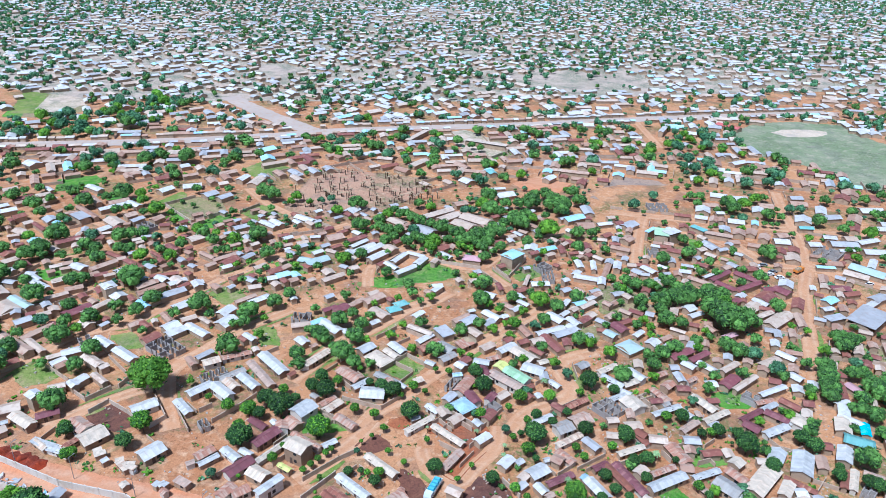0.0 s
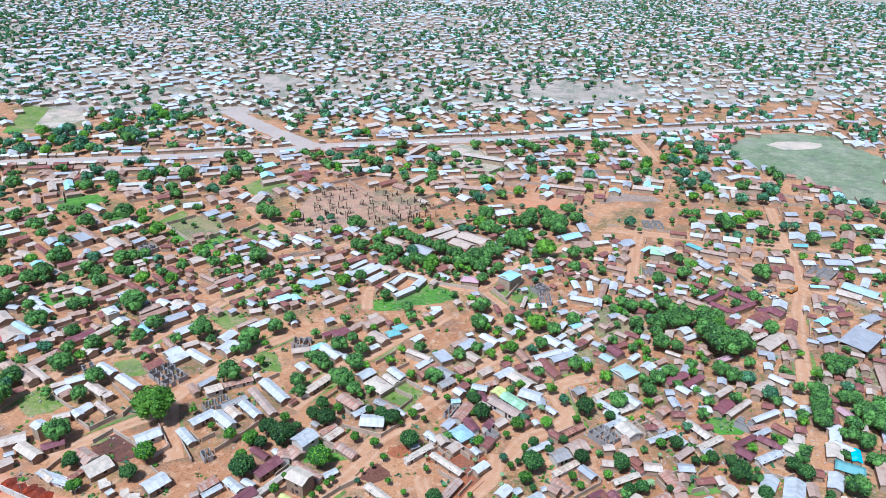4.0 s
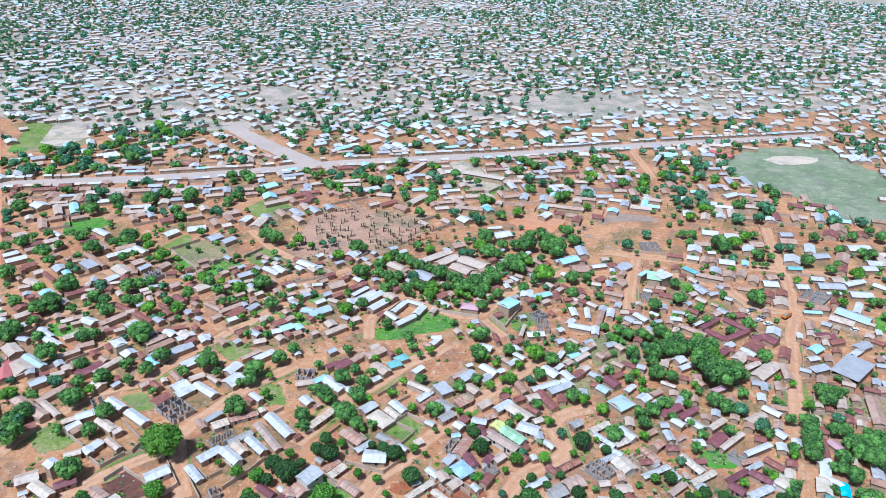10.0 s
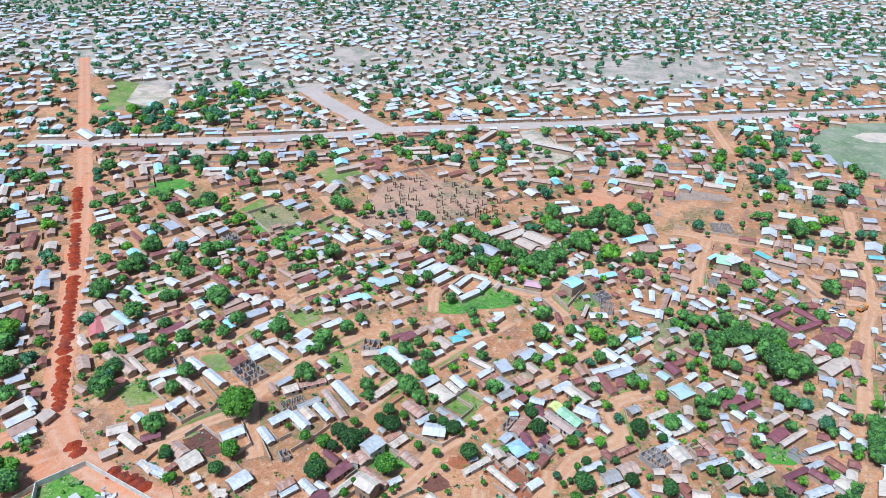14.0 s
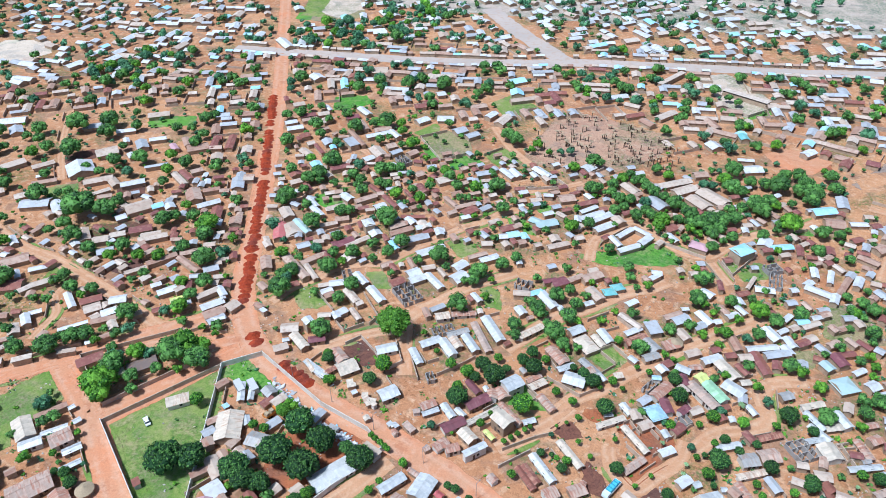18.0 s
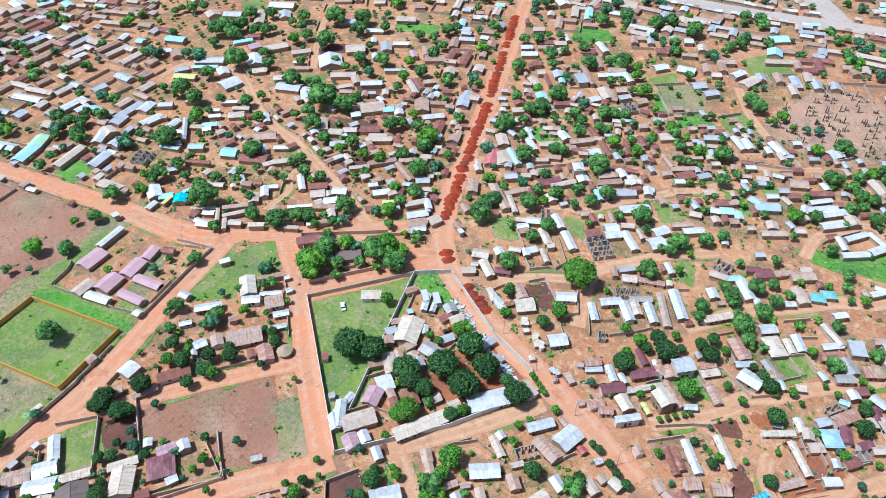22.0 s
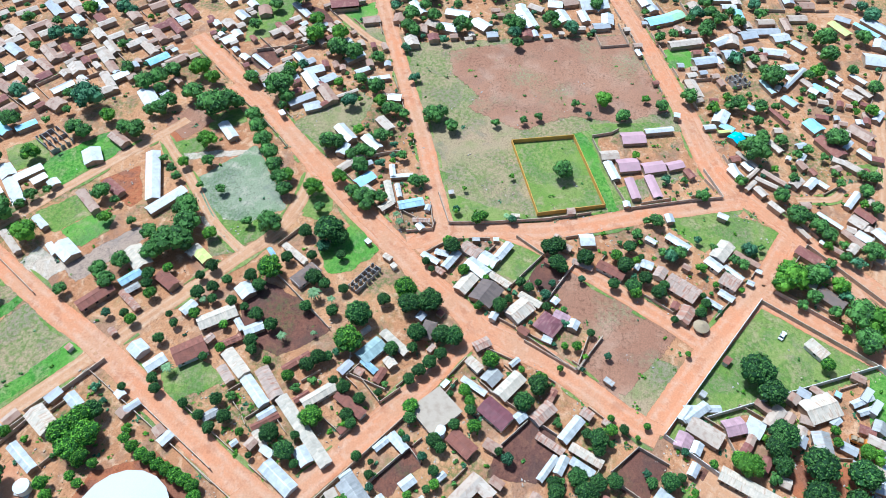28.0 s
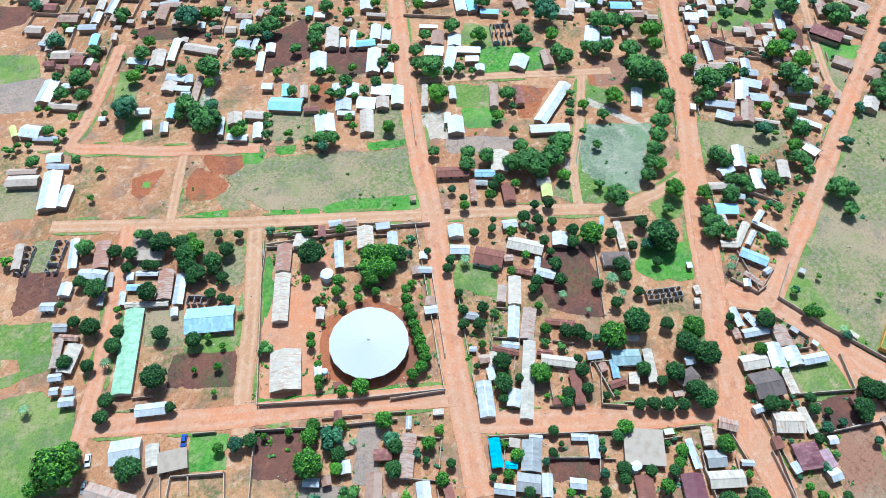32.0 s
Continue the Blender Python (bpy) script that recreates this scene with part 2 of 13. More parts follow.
WALL = plaster("earth and cement plaster", (0.42, 0.31, 0.21), (0.3, 0.2, 0.13), (0.22, 0.13, 0.08))
WHITEWALL = plaster("whitewashed plaster", (0.66, 0.63, 0.57), (0.52, 0.47, 0.4), (0.42, 0.32, 0.22))
CREAM = plaster("cream painted plaster", (0.62, 0.5, 0.28), (0.6, 0.46, 0.24), (0.42, 0.3, 0.2))
BLOCK = plaster("cement blocks", (0.36, 0.33, 0.3), (0.3, 0.27, 0.25), (0.22, 0.17, 0.14))
FENCE = plaster("weathered boundary wall", (0.52, 0.42, 0.33), (0.44, 0.33, 0.24), (0.32, 0.2, 0.13))
OCHRE = plaster("ochre painted wall", (0.66, 0.36, 0.07), (0.62, 0.33, 0.07), (0.5, 0.27, 0.1))
CONCRETE = plaster("bare concrete", (0.5, 0.46, 0.42), (0.42, 0.38, 0.34), (0.3, 0.24, 0.2))
ROOFSLAB = plaster("weathered cement roof", (0.45, 0.36, 0.28), (0.4, 0.31, 0.23), (0.3, 0.22, 0.16))
BLUEWALL = plaster("blue painted plaster", (0.12, 0.3, 0.45), (0.15, 0.34, 0.48), (0.2, 0.3, 0.36))
REDWALL = plaster("red painted plaster", (0.5, 0.05, 0.06), (0.5, 0.05, 0.06), (0.4, 0.12, 0.1))
AQUA = plaster("aqua painted plaster", (0.3, 0.55, 0.52), (0.3, 0.55, 0.52), (0.4, 0.5, 0.46))


def paint(name, color, rough=0.5, spread=0.15, metal=0.0):
    m = Nodes(name, rough, metal)
    fine = m.noise(m.coords(), 3.0, 4.0)
    return m.done(m.shade(m.mix(0.0, color, color), m.math("ADD", 1 - spread, m.math("MULTIPLY", fine, 2 * spread))))


DOOR = paint("dark painted steel", (0.1, 0.07, 0.055))
GLASS = paint("dark window glass", (0.03, 0.035, 0.04), 0.15)
BARK = paint("brown bark", (0.11, 0.075, 0.05), 0.95, 0.3)


def leaf(name, a, b, c):
    """Foliage: tone by tree and by clump, paler outer leaves."""
    m = Nodes(name, 0.7)
    geo = m.node("NewGeometry")
    info = m.node("ObjectInfo").outputs["Random"]
    base = m.mix(m.ramp(geo.outputs["Random Per Island"], 0.15, 0.9), a, b)
    base = m.mix(m.ramp(m.noise(geo.outputs["Position"], 1.1, 4.0), 0.5, 0.68), base, c)
    base = m.mix(m.math("MULTIPLY", m.ramp(m.noise(geo.outputs["Position"], 0.05, 2.0), 0.45, 0.65), 0.45), base, m.shade(base, 1.5))
    tone = m.math("ADD", 0.75, m.math("MULTIPLY", info, 0.6))
    m.bsdf.inputs["Specular IOR Level"].default_value = 0.25
    return m.done(m.shade(base, tone))


LEAF = {
    "d": leaf("dark mango leaves", (0.017, 0.043, 0.011), (0.108, 0.22, 0.042), (0.07, 0.158, 0.03)),
    "l": leaf("fresh green leaves", (0.035, 0.11, 0.01), (0.2, 0.4, 0.03), (0.13, 0.29, 0.02)),
    "y": leaf("yellow green leaves", (0.05, 0.15, 0.012), (0.17, 0.33, 0.028), (0.13, 0.26, 0.022)),
    "n": leaf("bluish neem leaves", (0.012, 0.045, 0.022), (0.1, 0.21, 0.095), (0.06, 0.15, 0.06)),
    "q": leaf("grey green fronds", (0.12, 0.2, 0.08), (0.2, 0.29, 0.13), (0.22, 0.3, 0.14)),
}

# Darkened copies of the leaf colours: shade inside the crown, painted in.
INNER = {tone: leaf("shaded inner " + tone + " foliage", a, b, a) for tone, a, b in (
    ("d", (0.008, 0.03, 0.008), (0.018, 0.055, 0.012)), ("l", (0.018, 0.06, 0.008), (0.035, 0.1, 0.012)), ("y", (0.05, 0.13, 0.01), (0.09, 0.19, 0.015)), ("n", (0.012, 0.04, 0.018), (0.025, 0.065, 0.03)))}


# ---- builders ----
def mesh_of(name, verts, faces, mat, smooth=False):
    data = bpy.data.meshes.new(name)
    data.from_pydata(verts, [], faces)
    data.materials.append(mat)
    if smooth:
        data.polygons.foreach_set("use_smooth", [True] * len(faces))
    data.update()
    return data


def part(name, data, parent, m=None, label=""):
    """A mesh of its own under a thing or a part."""
    ob = new(name, data)
    ob.parent = parent
    if m is not None:
        ob.matrix_basis = m
    return tagged(ob, label)


class Solid:
    """Collects boxes and slabs into one mesh."""

    def __init__(self):
        self.v, self.f = [], []

    def quads(self, pts, faces):
        n = len(self.v)
        self.v += pts
        self.f += [tuple(i + n for i in face) for face in faces]

    def box(self, x0, y0, z0, x1, y1, z1):
        pts = [(x, y, z) for z in (z0, z1) for x, y in ((x0, y0), (x1, y0), (x1, y1), (x0, y1))]
        self.quads(pts, [(3, 2, 1, 0), (4, 5, 6, 7), (0, 1, 5, 4), (1, 2, 6, 5), (2, 3, 7, 6), (3, 0, 4, 7)])

    def slab(self, pts, thick):
        """A plate on a polygon of 3 or 4 points, given counter-clockwise from above, thick downwards."""
        n = len(pts)
        low = [(x, y, z - thick) for x, y, z in pts]
        sides = [(i, n + i, n + (i + 1) % n, (i + 1) % n) for i in range(n)]
        self.quads(list(pts) + low, [tuple(range(n)), tuple(range(2 * n - 1, n - 1, -1)), *sides])

    def mesh(self, name, mat):
        return mesh_of(name, self.v, self.f, mat)


UNIT = {}


def unit(name, mat, build):
    """One shared mesh for alike small parts."""
    key = (name, mat.name)
    if key not in UNIT:
        s = Solid()
        build(s)
        UNIT[key] = s.mesh(name, mat)
    return UNIT[key]


def door_mesh(s):
    s.box(-0.45, -0.04, 0, 0.45, 0.03, 1.98)
    s.box(-0.5, -0.02, 1.98, 0.5, 0.05, 2.05)


def window_mesh(s):
    s.box(-0.5, -0.03, 0, 0.5, 0.02, 0.9)
    s.box(-0.58, -0.06, -0.08, 0.58, 0.06, 0.0)


HOUSES_TO, TREES_TO = 205, 190
ROADS, KEEP_OFF, BUILT, FAR_HOUSES, YARDS = [], [], [], [], []


def ragged(points, step, amount, seed):
    """The closed outline, cut to short steps and made uneven."""
    out = []
    for (x0, y0), (x1, y1) in zip(points, points[1:] + points[:1]):
        n = max(1, int(math.hypot(x1 - x0, y1 - y0) / step))
        for i in range(n):
            x, y = x0 + (x1 - x0) * i / n, y0 + (y1 - y0) * i / n
            d = noise.noise_vector((x * 0.23, y * 0.23, seed)) + 0.6 * noise.noise_vector((x * 0.9, y * 0.9, seed))
            out.append((x + d.x * amount, y + d.y * amount))
    return out


def patch(name, mat, label, *points, z=0.02, step=1.6, rough=0.9, fade=1.9, clear=True, category="ground"):
    """A stretch of ground of its own kind, with an uneven edge."""
    edge = ragged(list(points), step, rough, len(KEEP_OFF) * 1.7)
    bm = bmesh.new()
    level = z + 0.0003 * len(KEEP_OFF)
    rim = [bm.verts.new((x, y, level)) for x, y in edge]
    bm.faces.new(rim)
    bmesh.ops.triangulate(bm, faces=bm.faces[:])
    span = max(max(p[i] for p in points) - min(p[i] for p in points) for i in (0, 1))
    fade = fade if span < 45 else 5.0
    turn = 1 if sum(a[0] * b[1] - b[0] * a[1] for a, b in zip(edge, edge[1:] + edge[:1])) > 0 else -1
    skirt = []
    for a, b, c in zip(edge[-1:] + edge[:-1], edge, edge[1:] + edge[:1]):
        d = Vector((c[1] - a[1], a[0] - c[0])).normalized() * turn * fade
        skirt.append(bm.verts.new((b[0] + d.x, b[1] + d.y, level - 0.012)))
    for k in range(len(rim)):
        n = (k + 1) % len(rim)
        bm.faces.new((rim[k], rim[n], skirt[n], skirt[k]))
    for face in bm.faces:
        face.normal_update()
        if face.normal.z < 0:
            face.normal_flip()
    data = bpy.data.meshes.new(name)
    bm.to_mesh(data)
    bm.free()
    layer = data.attributes.new("edge", "FLOAT", "POINT")
    layer.data.foreach_set("value", [0.0] * len(rim) + [1.0] * len(skirt))
    data.materials.append(mat)
    ob = tagged(new(name, data), label, category, kind="structure")
    KEEP_OFF.append((list(points), clear))
    return ob


ROADKIND = {
    "laterite": (LATERITE, "orange red laterite dirt road with worn uneven edges"),
    "sand": (SANDROAD, "sandy unpaved lane between walled compounds"),
    "tarmac": (TARMAC, "wide dusty grey tarmac road with sandy shoulders"),
}


def road(name, kind, width, *points):
    """A strip along a line; its edges wander."""
    mat, label = ROADKIND[kind]
    pts = [Vector(p) for p in points]
    line = []
    for i in range(len(pts) - 1):
        a, b, c, d = pts[max(i - 1, 0)], pts[i], pts[i + 1], pts[min(i + 2, len(pts) - 1)]
        n = max(2, int((c - b).length / 2.5))
        for k in range(n):
            u = k / n
            line.append(0.5 * (2 * b + (c - a) * u + (2 * a - 5 * b + 4 * c - d) * u * u + (3 * b - a - 3 * c + d) * u**3))
    line.append(pts[-1])
    z = 0.09 + 0.002 * (len(ROADS) % 12) + (0.03 if kind == "laterite" else 0.06 if kind == "tarmac" else 0)
    across = ((-1.13, 1, 0), (-0.86, 0, 0), (-0.5, 0, 1), (-0.2, 0, 0.1), (0.2, 0, 0.1), (0.5, 0, 1), (0.86, 0, 0), (1.13, 1, 0))
    verts, faces, n = [], [], len(across)
    for i, p in enumerate(line):
        way = (line[min(i + 1, len(line) - 1)] - line[max(i - 1, 0)]).normalized()
        side = Vector((-way.y, way.x))
        for s, rim, _ in across:
            wander = noise.noise((p.x * 0.12, p.y * 0.12, s * 3 + len(ROADS))) + 0.5 * noise.noise((p.x * 0.5, p.y * 0.5, s * 3))
            q = p + side * (s * width / 2 + wander * width * (0.1 if rim else 0.05))
            verts.append((q.x, q.y, z - 0.02 * rim - (0.04 if abs(s) == 0.5 else 0)))
        if i:
            faces += [(n * i + k - n, n * i + k, n * i + k + 1, n * i + k - n + 1)[::-1] for k in range(n - 1)]
    data = mesh_of(name, verts, faces, mat, True)
    data.attributes.new("edge", "FLOAT", "POINT").data.foreach_set("value", [float(c[1]) for c in across] * len(line))
    data.attributes.new("track", "FLOAT", "POINT").data.foreach_set("value", [float(c[2]) for c in across] * len(line))
    ROADS.append((line, width, name))
    return tagged(new(name, data), label, "road", kind="structure")


def inside(x, y, poly):
    hit, j = False, len(poly) - 1
    for i, (xi, yi) in enumerate(poly):
        xj, yj = poly[j]
        if (yi > y) != (yj > y) and x < (xj - xi) * (y - yi) / (yj - yi) + xi:
            hit = not hit
        j = i
    return hit


TONE = {"w": "bright zinc", "z": "dull grey zinc", "t": "tan weathered", "o": "pinkish rusting", "r": "rusty red", "m": "maroon painted", "p": "pink painted", "b": "light blue painted",
        "c": "turquoise painted", "a": "bright cyan painted", "e": "pale teal painted", "g": "pale green painted", "y": "yellow green painted", "k": "brown weathered", "d": "red painted"}


def roof_mesh(l, w, high, rise, over, kind, mat):
    """A sheet roof over l by w: gable along x, one slope, hip or nearly flat."""
    s, a, b, th = Solid(), l / 2 + over * 0.8, w / 2 + over, 0.07
    drop = rise * over / (w / 2)
    e, top = high - drop, high + rise
    if kind == "h":
        r = max(a - b, 0.05)
        s.slab([(-a, -b, e), (a, -b, e), (r, 0, top), (-r, 0, top)], th)
        s.slab([(a, b, e), (-a, b, e), (-r, 0, top), (r, 0, top)], th)
        s.slab([(a, -b, e), (a, b, e), (r, 0, top)], th)
        s.slab([(-a, b, e), (-a, -b, e), (-r, 0, top)], th)
    elif kind in ("s", "f"):
        lift = rise if kind == "s" else 0.08
        s.slab([(-a, -b, high + 0.02), (a, -b, high + 0.02), (a, b, high + lift), (-a, b, high + lift)], th if kind == "s" else 0.18)
    else:
        s.slab([(-a, -b, e), (a, -b, e), (a, 0, top), (-a, 0, top)], th)
        s.slab([(a, b, e), (-a, b, e), (-a, 0, top), (a, 0, top)], th)
        s.box(-a, -0.16, top - 0.02, a, 0.16, top + 0.05)
    return s.mesh("roof", mat)


def house(x, y, l, w, turn, tone="t", kind="g", storeys=1, wall=None, fine=True, name="house", label=""):
    """A house: block walls, a sheet roof with overhang, doors and windows on the long sides."""
    rnd = random.Random(int(x * 13.7 + y * 7.3))
    if l < w and kind != "s":
        l, w, turn = w, l, turn + 90
    if math.hypot(x - 8, y - 5) > HOUSES_TO:
        FAR_HOUSES.append((x, y, turn, l - 0.7, w - 0.8, tone, kind, storeys))
        BUILT.append((x, y, 0.25 * (l + w)))
        return None
    l, w = max(l - 0.7, 1.6), max(w - 0.8, 1.4)
    high = (2.3 + rnd.random() * 0.35) if min(l, w) > 2.4 else 1.95
    high *= 1 if storeys == 1 else 2.05
    rise = min(0.16 * w + rnd.random() * 0.15, 1.9) if kind != "s" else 0.1 * w
    mat = wall or (WHITEWALL if rnd.random() < 0.3 else WALL)
    s = Solid()
    a, b = l / 2, w / 2
    if kind in ("g", "q"):
        n = len(s.v)
        s.v += [(-a, -b, 0), (a, -b, 0), (a, b, 0), (-a, b, 0), (-a, -b, high), (a, -b, high), (a, b, high), (-a, b, high), (-a, 0, high + rise - 0.1), (a, 0, high + rise - 0.1)]
        s.f += [(0, 1, 5, 4), (1, 2, 6, 9, 5), (2, 3, 7, 6), (3, 0, 4, 8, 7), (3, 2, 1, 0)]
    else:
        s.box(-a, -b, 0, a, b, high)
    ob = new(name, s.mesh("walls", mat))
    ob.matrix_basis = pose(x, y, 0, 0, 0, turn)
    kinds = "two-storey house" if storeys > 1 else "small shed" if l < 4.5 else "long low house" if l > 13 else "low house"
    tagged(ob, label or f"{kinds} with {'flat concrete' if kind == 'f' else TONE[tone] + ' sheet'} roof and plastered walls", "house", "town houses")
    part("roof", roof_mesh(l, w, high, rise, 0.25 if l < 4.5 else 0.45, kind, ROOFSLAB if kind == "f" else ROOF[tone]), ob)
    if fine and l > 4 and math.hypot(x - 8, y - 5) < 225:
        n = max(1, int(l / 4.2))
        for side in (-1, 1):
            for i in range(n):
                u = -a + l * (i + 0.5) / n
                base = pose(u - 0.7, side * (b + 0.02), 0.02, 0, 0, 0 if side < 0 else 180)
                if (side < 0) == (rnd.random() < 0.8):
                    part("door", unit("door", DOOR, door_mesh), ob, base)
                for floor in range(storeys):
                    part("window", unit("window", GLASS, window_mesh), ob, pose(u + 0.8, side * (b + 0.02), 1.0 + floor * high / 2, 0, 0, 0 if side < 0 else 180))
    if l > 5.5:
        YARDS.append((x, y, turn, l, w))
    n = max(1, round(l / w))
    for k in range(n):
        u = -l / 2 + l * (k + 0.5) / n
        BUILT.append((x + u * math.cos(radians(turn)), y + u * math.sin(radians(turn)), w / 2 + 0.3))
    return ob


def crown_mesh(seed, lobes, flat, leaves, size, mat, core=0.8, inner=None):
    """A crown of radius about 1: uneven lobes under many small leaf sprays."""
    rnd = random.Random(seed)
    verts, faces = [], []
    ico = bmesh.new()
    bmesh.ops.create_icosphere(ico, subdivisions=1, radius=1)
    iv = [v.co.copy() for v in ico.verts]
    fi = [tuple(v.index for v in f.verts) for f in ico.faces]
    ico.free()
    spots = []
    for i in range(lobes):
        h, ang = (i + 0.5) / lobes, i * 2.4 + rnd.random() * 0.6
        up = 1 - 1.25 * h
        out = math.sqrt(max(0, 1 - up * up)) * (0.62 + rnd.random() * 0.2)
        spots.append((Vector((math.cos(ang) * out, math.sin(ang) * out, up * 0.55 * flat)), (0.44 + rnd.random() * 0.2) * (9 / max(lobes, 9)) ** 0.42))
    spots.append((Vector((0, 0, 0)), core * 0.78))
    for c, r in spots:
        n = len(verts)
        for v in iv:
            k = 1 + 0.34 * noise.noise(v * 2.6 + c * 5 + Vector((seed, 0, 0)))
            p = c + Vector((v.x, v.y, v.z * (0.72 + 0.28 * flat))) * (r * k)
            verts.append(tuple(p))
        faces += [tuple(i + n for i in f) for f in fi]
    solid_faces = len(faces)
    for _ in range(leaves):
        c, r = rnd.choice(spots[:-1])
        d = Vector((rnd.gauss(0, 1), rnd.gauss(0, 1), rnd.gauss(0.35, 1))).normalized()
        p = c + d * r * (0.92 + rnd.random() * 0.3)
        a = d.orthogonal().normalized()
        a = Matrix.Rotation(rnd.random() * 6.28, 3, d) @ a
        b = (d.cross(a) + d * rnd.uniform(-0.7, 0.7)).normalized()
        a = (a + d * rnd.uniform(-0.7, 0.7)).normalized()
        s = size * rnd.uniform(0.6, 1.3)
        n = len(verts)
        verts += [tuple(p - a * s), tuple(p - b * s * 0.5), tuple(p + a * s), tuple(p + b * s * 0.6)]
        faces.append((n, n + 1, n + 2, n + 3))
    data = mesh_of("crown", verts, faces, mat)
    # The lobes take the darkened colours that imitate shade beneath the sprays.
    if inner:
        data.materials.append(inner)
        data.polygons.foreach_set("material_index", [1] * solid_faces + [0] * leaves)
    return data


def trunk_mesh(seed, spread):
    """A tapered trunk with a few limbs, 1 high to the crown's middle."""
    rnd = random.Random(seed)
    verts, faces = [], []

    def limb(p, q, r0, r1):
        n, way = len(verts), (q - p).normalized()
        a = way.orthogonal().normalized()
        b = way.cross(a)
        for c, r in ((p, r0), ((p + q) / 2 + Vector((rnd.uniform(-0.03, 0.03), rnd.uniform(-0.03, 0.03), 0)), (r0 + r1) / 2), (q, r1)):
            for k in range(6):
                verts.append(tuple(c + a * (r * math.cos(k * 1.0472)) + b * (r * math.sin(k * 1.0472))))
        for ring in (0, 6):
            for k in range(6):
                faces.append((n + ring + k, n + ring + (k + 1) % 6, n + ring + 6 + (k + 1) % 6, n + ring + 6 + k))

    fork = Vector((0, 0, 0.42))
    limb(Vector((0, 0, -0.03)), fork, 0.075, 0.055)
    for k in range(5):
        a = k * 1.2566 + rnd.random()
        limb(fork, Vector((math.cos(a) * spread, math.sin(a) * spread, 0.95 + 0.2 * rnd.random())), 0.045, 0.015)
    return mesh_of("trunk", verts, faces, BARK, True)


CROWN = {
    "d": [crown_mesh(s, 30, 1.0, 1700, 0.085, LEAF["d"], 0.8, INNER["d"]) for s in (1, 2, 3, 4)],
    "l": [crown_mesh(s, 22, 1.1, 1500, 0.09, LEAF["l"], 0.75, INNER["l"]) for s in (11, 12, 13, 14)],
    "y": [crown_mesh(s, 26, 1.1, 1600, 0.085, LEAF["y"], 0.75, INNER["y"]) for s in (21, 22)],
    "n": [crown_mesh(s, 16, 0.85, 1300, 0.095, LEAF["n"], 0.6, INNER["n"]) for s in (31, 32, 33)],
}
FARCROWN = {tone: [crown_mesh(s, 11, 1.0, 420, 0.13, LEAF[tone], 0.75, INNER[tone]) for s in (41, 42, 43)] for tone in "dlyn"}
TRUNKS = [trunk_mesh(s, 0.45) for s in (1, 2, 3)]


def palm_meshes():
    """A crown of drooping fronds, and its slim trunk."""
    s, rnd = Solid(), random.Random(5)
    for k in range(16):
        a, droop = k * 2.4, 0.25 + 0.6 * rnd.random()
        c, d = math.cos(a), math.sin(a)
        for i in range(4):
            r0, r1 = i / 4, (i + 1) / 4
            z0, z1 = 0.45 * math.sin(r0 * 2) - droop * r0**2, 0.45 * math.sin(r1 * 2) - droop * r1**2
            w0, w1 = 0.13 * math.sin(0.4 + r0 * 2.6), 0.13 * math.sin(0.4 + r1 * 2.6) * (0.3 if i == 3 else 1)
            s.quads([(c * r0 - d * w0, d * r0 + c * w0, z0 - 0.05), (c * r0, d * r0, z0), (c * r1, d * r1, z1), (c * r1 - d * w1, d * r1 + c * w1, z1 - 0.05),
                     (c * r0 + d * w0, d * r0 - c * w0, z0 - 0.05), (c * r1 + d * w1, d * r1 - c * w1, z1 - 0.05)], [(0, 1, 2, 3), (1, 4, 5, 2)])
    return s.mesh("fronds", LEAF["q"])


PALM = palm_meshes()
TREE_WORDS = {"d": "broad dark green mango tree with a dense dome crown", "l": "fresh green leafy tree with a loose rounded crown", "y": "bright yellow green leafy tree with a full crown",
              "n": "bluish green neem tree with an open crown", "q": "small palm with grey green drooping fronds"}


WOOD = []


def tree(x, y, r, tone="d", tall=1.0):
    """A tree with crown radius r; its crown rides on a forked trunk."""
    r *= 0.86
    if math.hypot(x - 8, y - 5) > TREES_TO and not (tone == "y" and r > 4):
        WOOD.append((x, y, r, tone))
        BUILT.append((x, y, r * 0.6))
        return None
    rnd = random.Random(int(x * 5.1 + y * 11.9))
    if tone == "q":
        ob = new("palm", TRUNKS[0])
        h = 1.6 + 0.9 * r
        ob.matrix_basis = pose(x, y, 0, 0, 0, rnd.random() * 360) @ Matrix.Diagonal((h * 0.5, h * 0.5, h, 1))
        part("crown", PALM, ob, Matrix.Translation((0, 0, 0.98)) @ Matrix.Diagonal((r / h * 2, r / h * 2, r / h, 1)))
    else:
        h = (1.2 + r * 0.95) * tall
        ob = new("tree" if r > 1.6 else "shrub", rnd.choice(TRUNKS))
        ob.matrix_basis = pose(x, y, 0, 0, 0, rnd.random() * 360) @ Matrix.Diagonal((r, r, h, 1))
        k = rnd.uniform(0.85, 1.1)
        part("crown", rnd.choice((CROWN if math.hypot(x - 8, y - 5) < 235 else FARCROWN)[tone]), ob, Matrix.Translation((0, 0, 1.0)) @ Matrix.Diagonal((1, 1, r * k * tall / h, 1)))
    BUILT.append((x, y, r * 0.6))
    return tagged(ob, TREE_WORDS[tone] if r > 1.6 else TREE_WORDS[tone].replace("tree", "shrub"), "tree" if r > 1.6 else "shrub", "town trees")


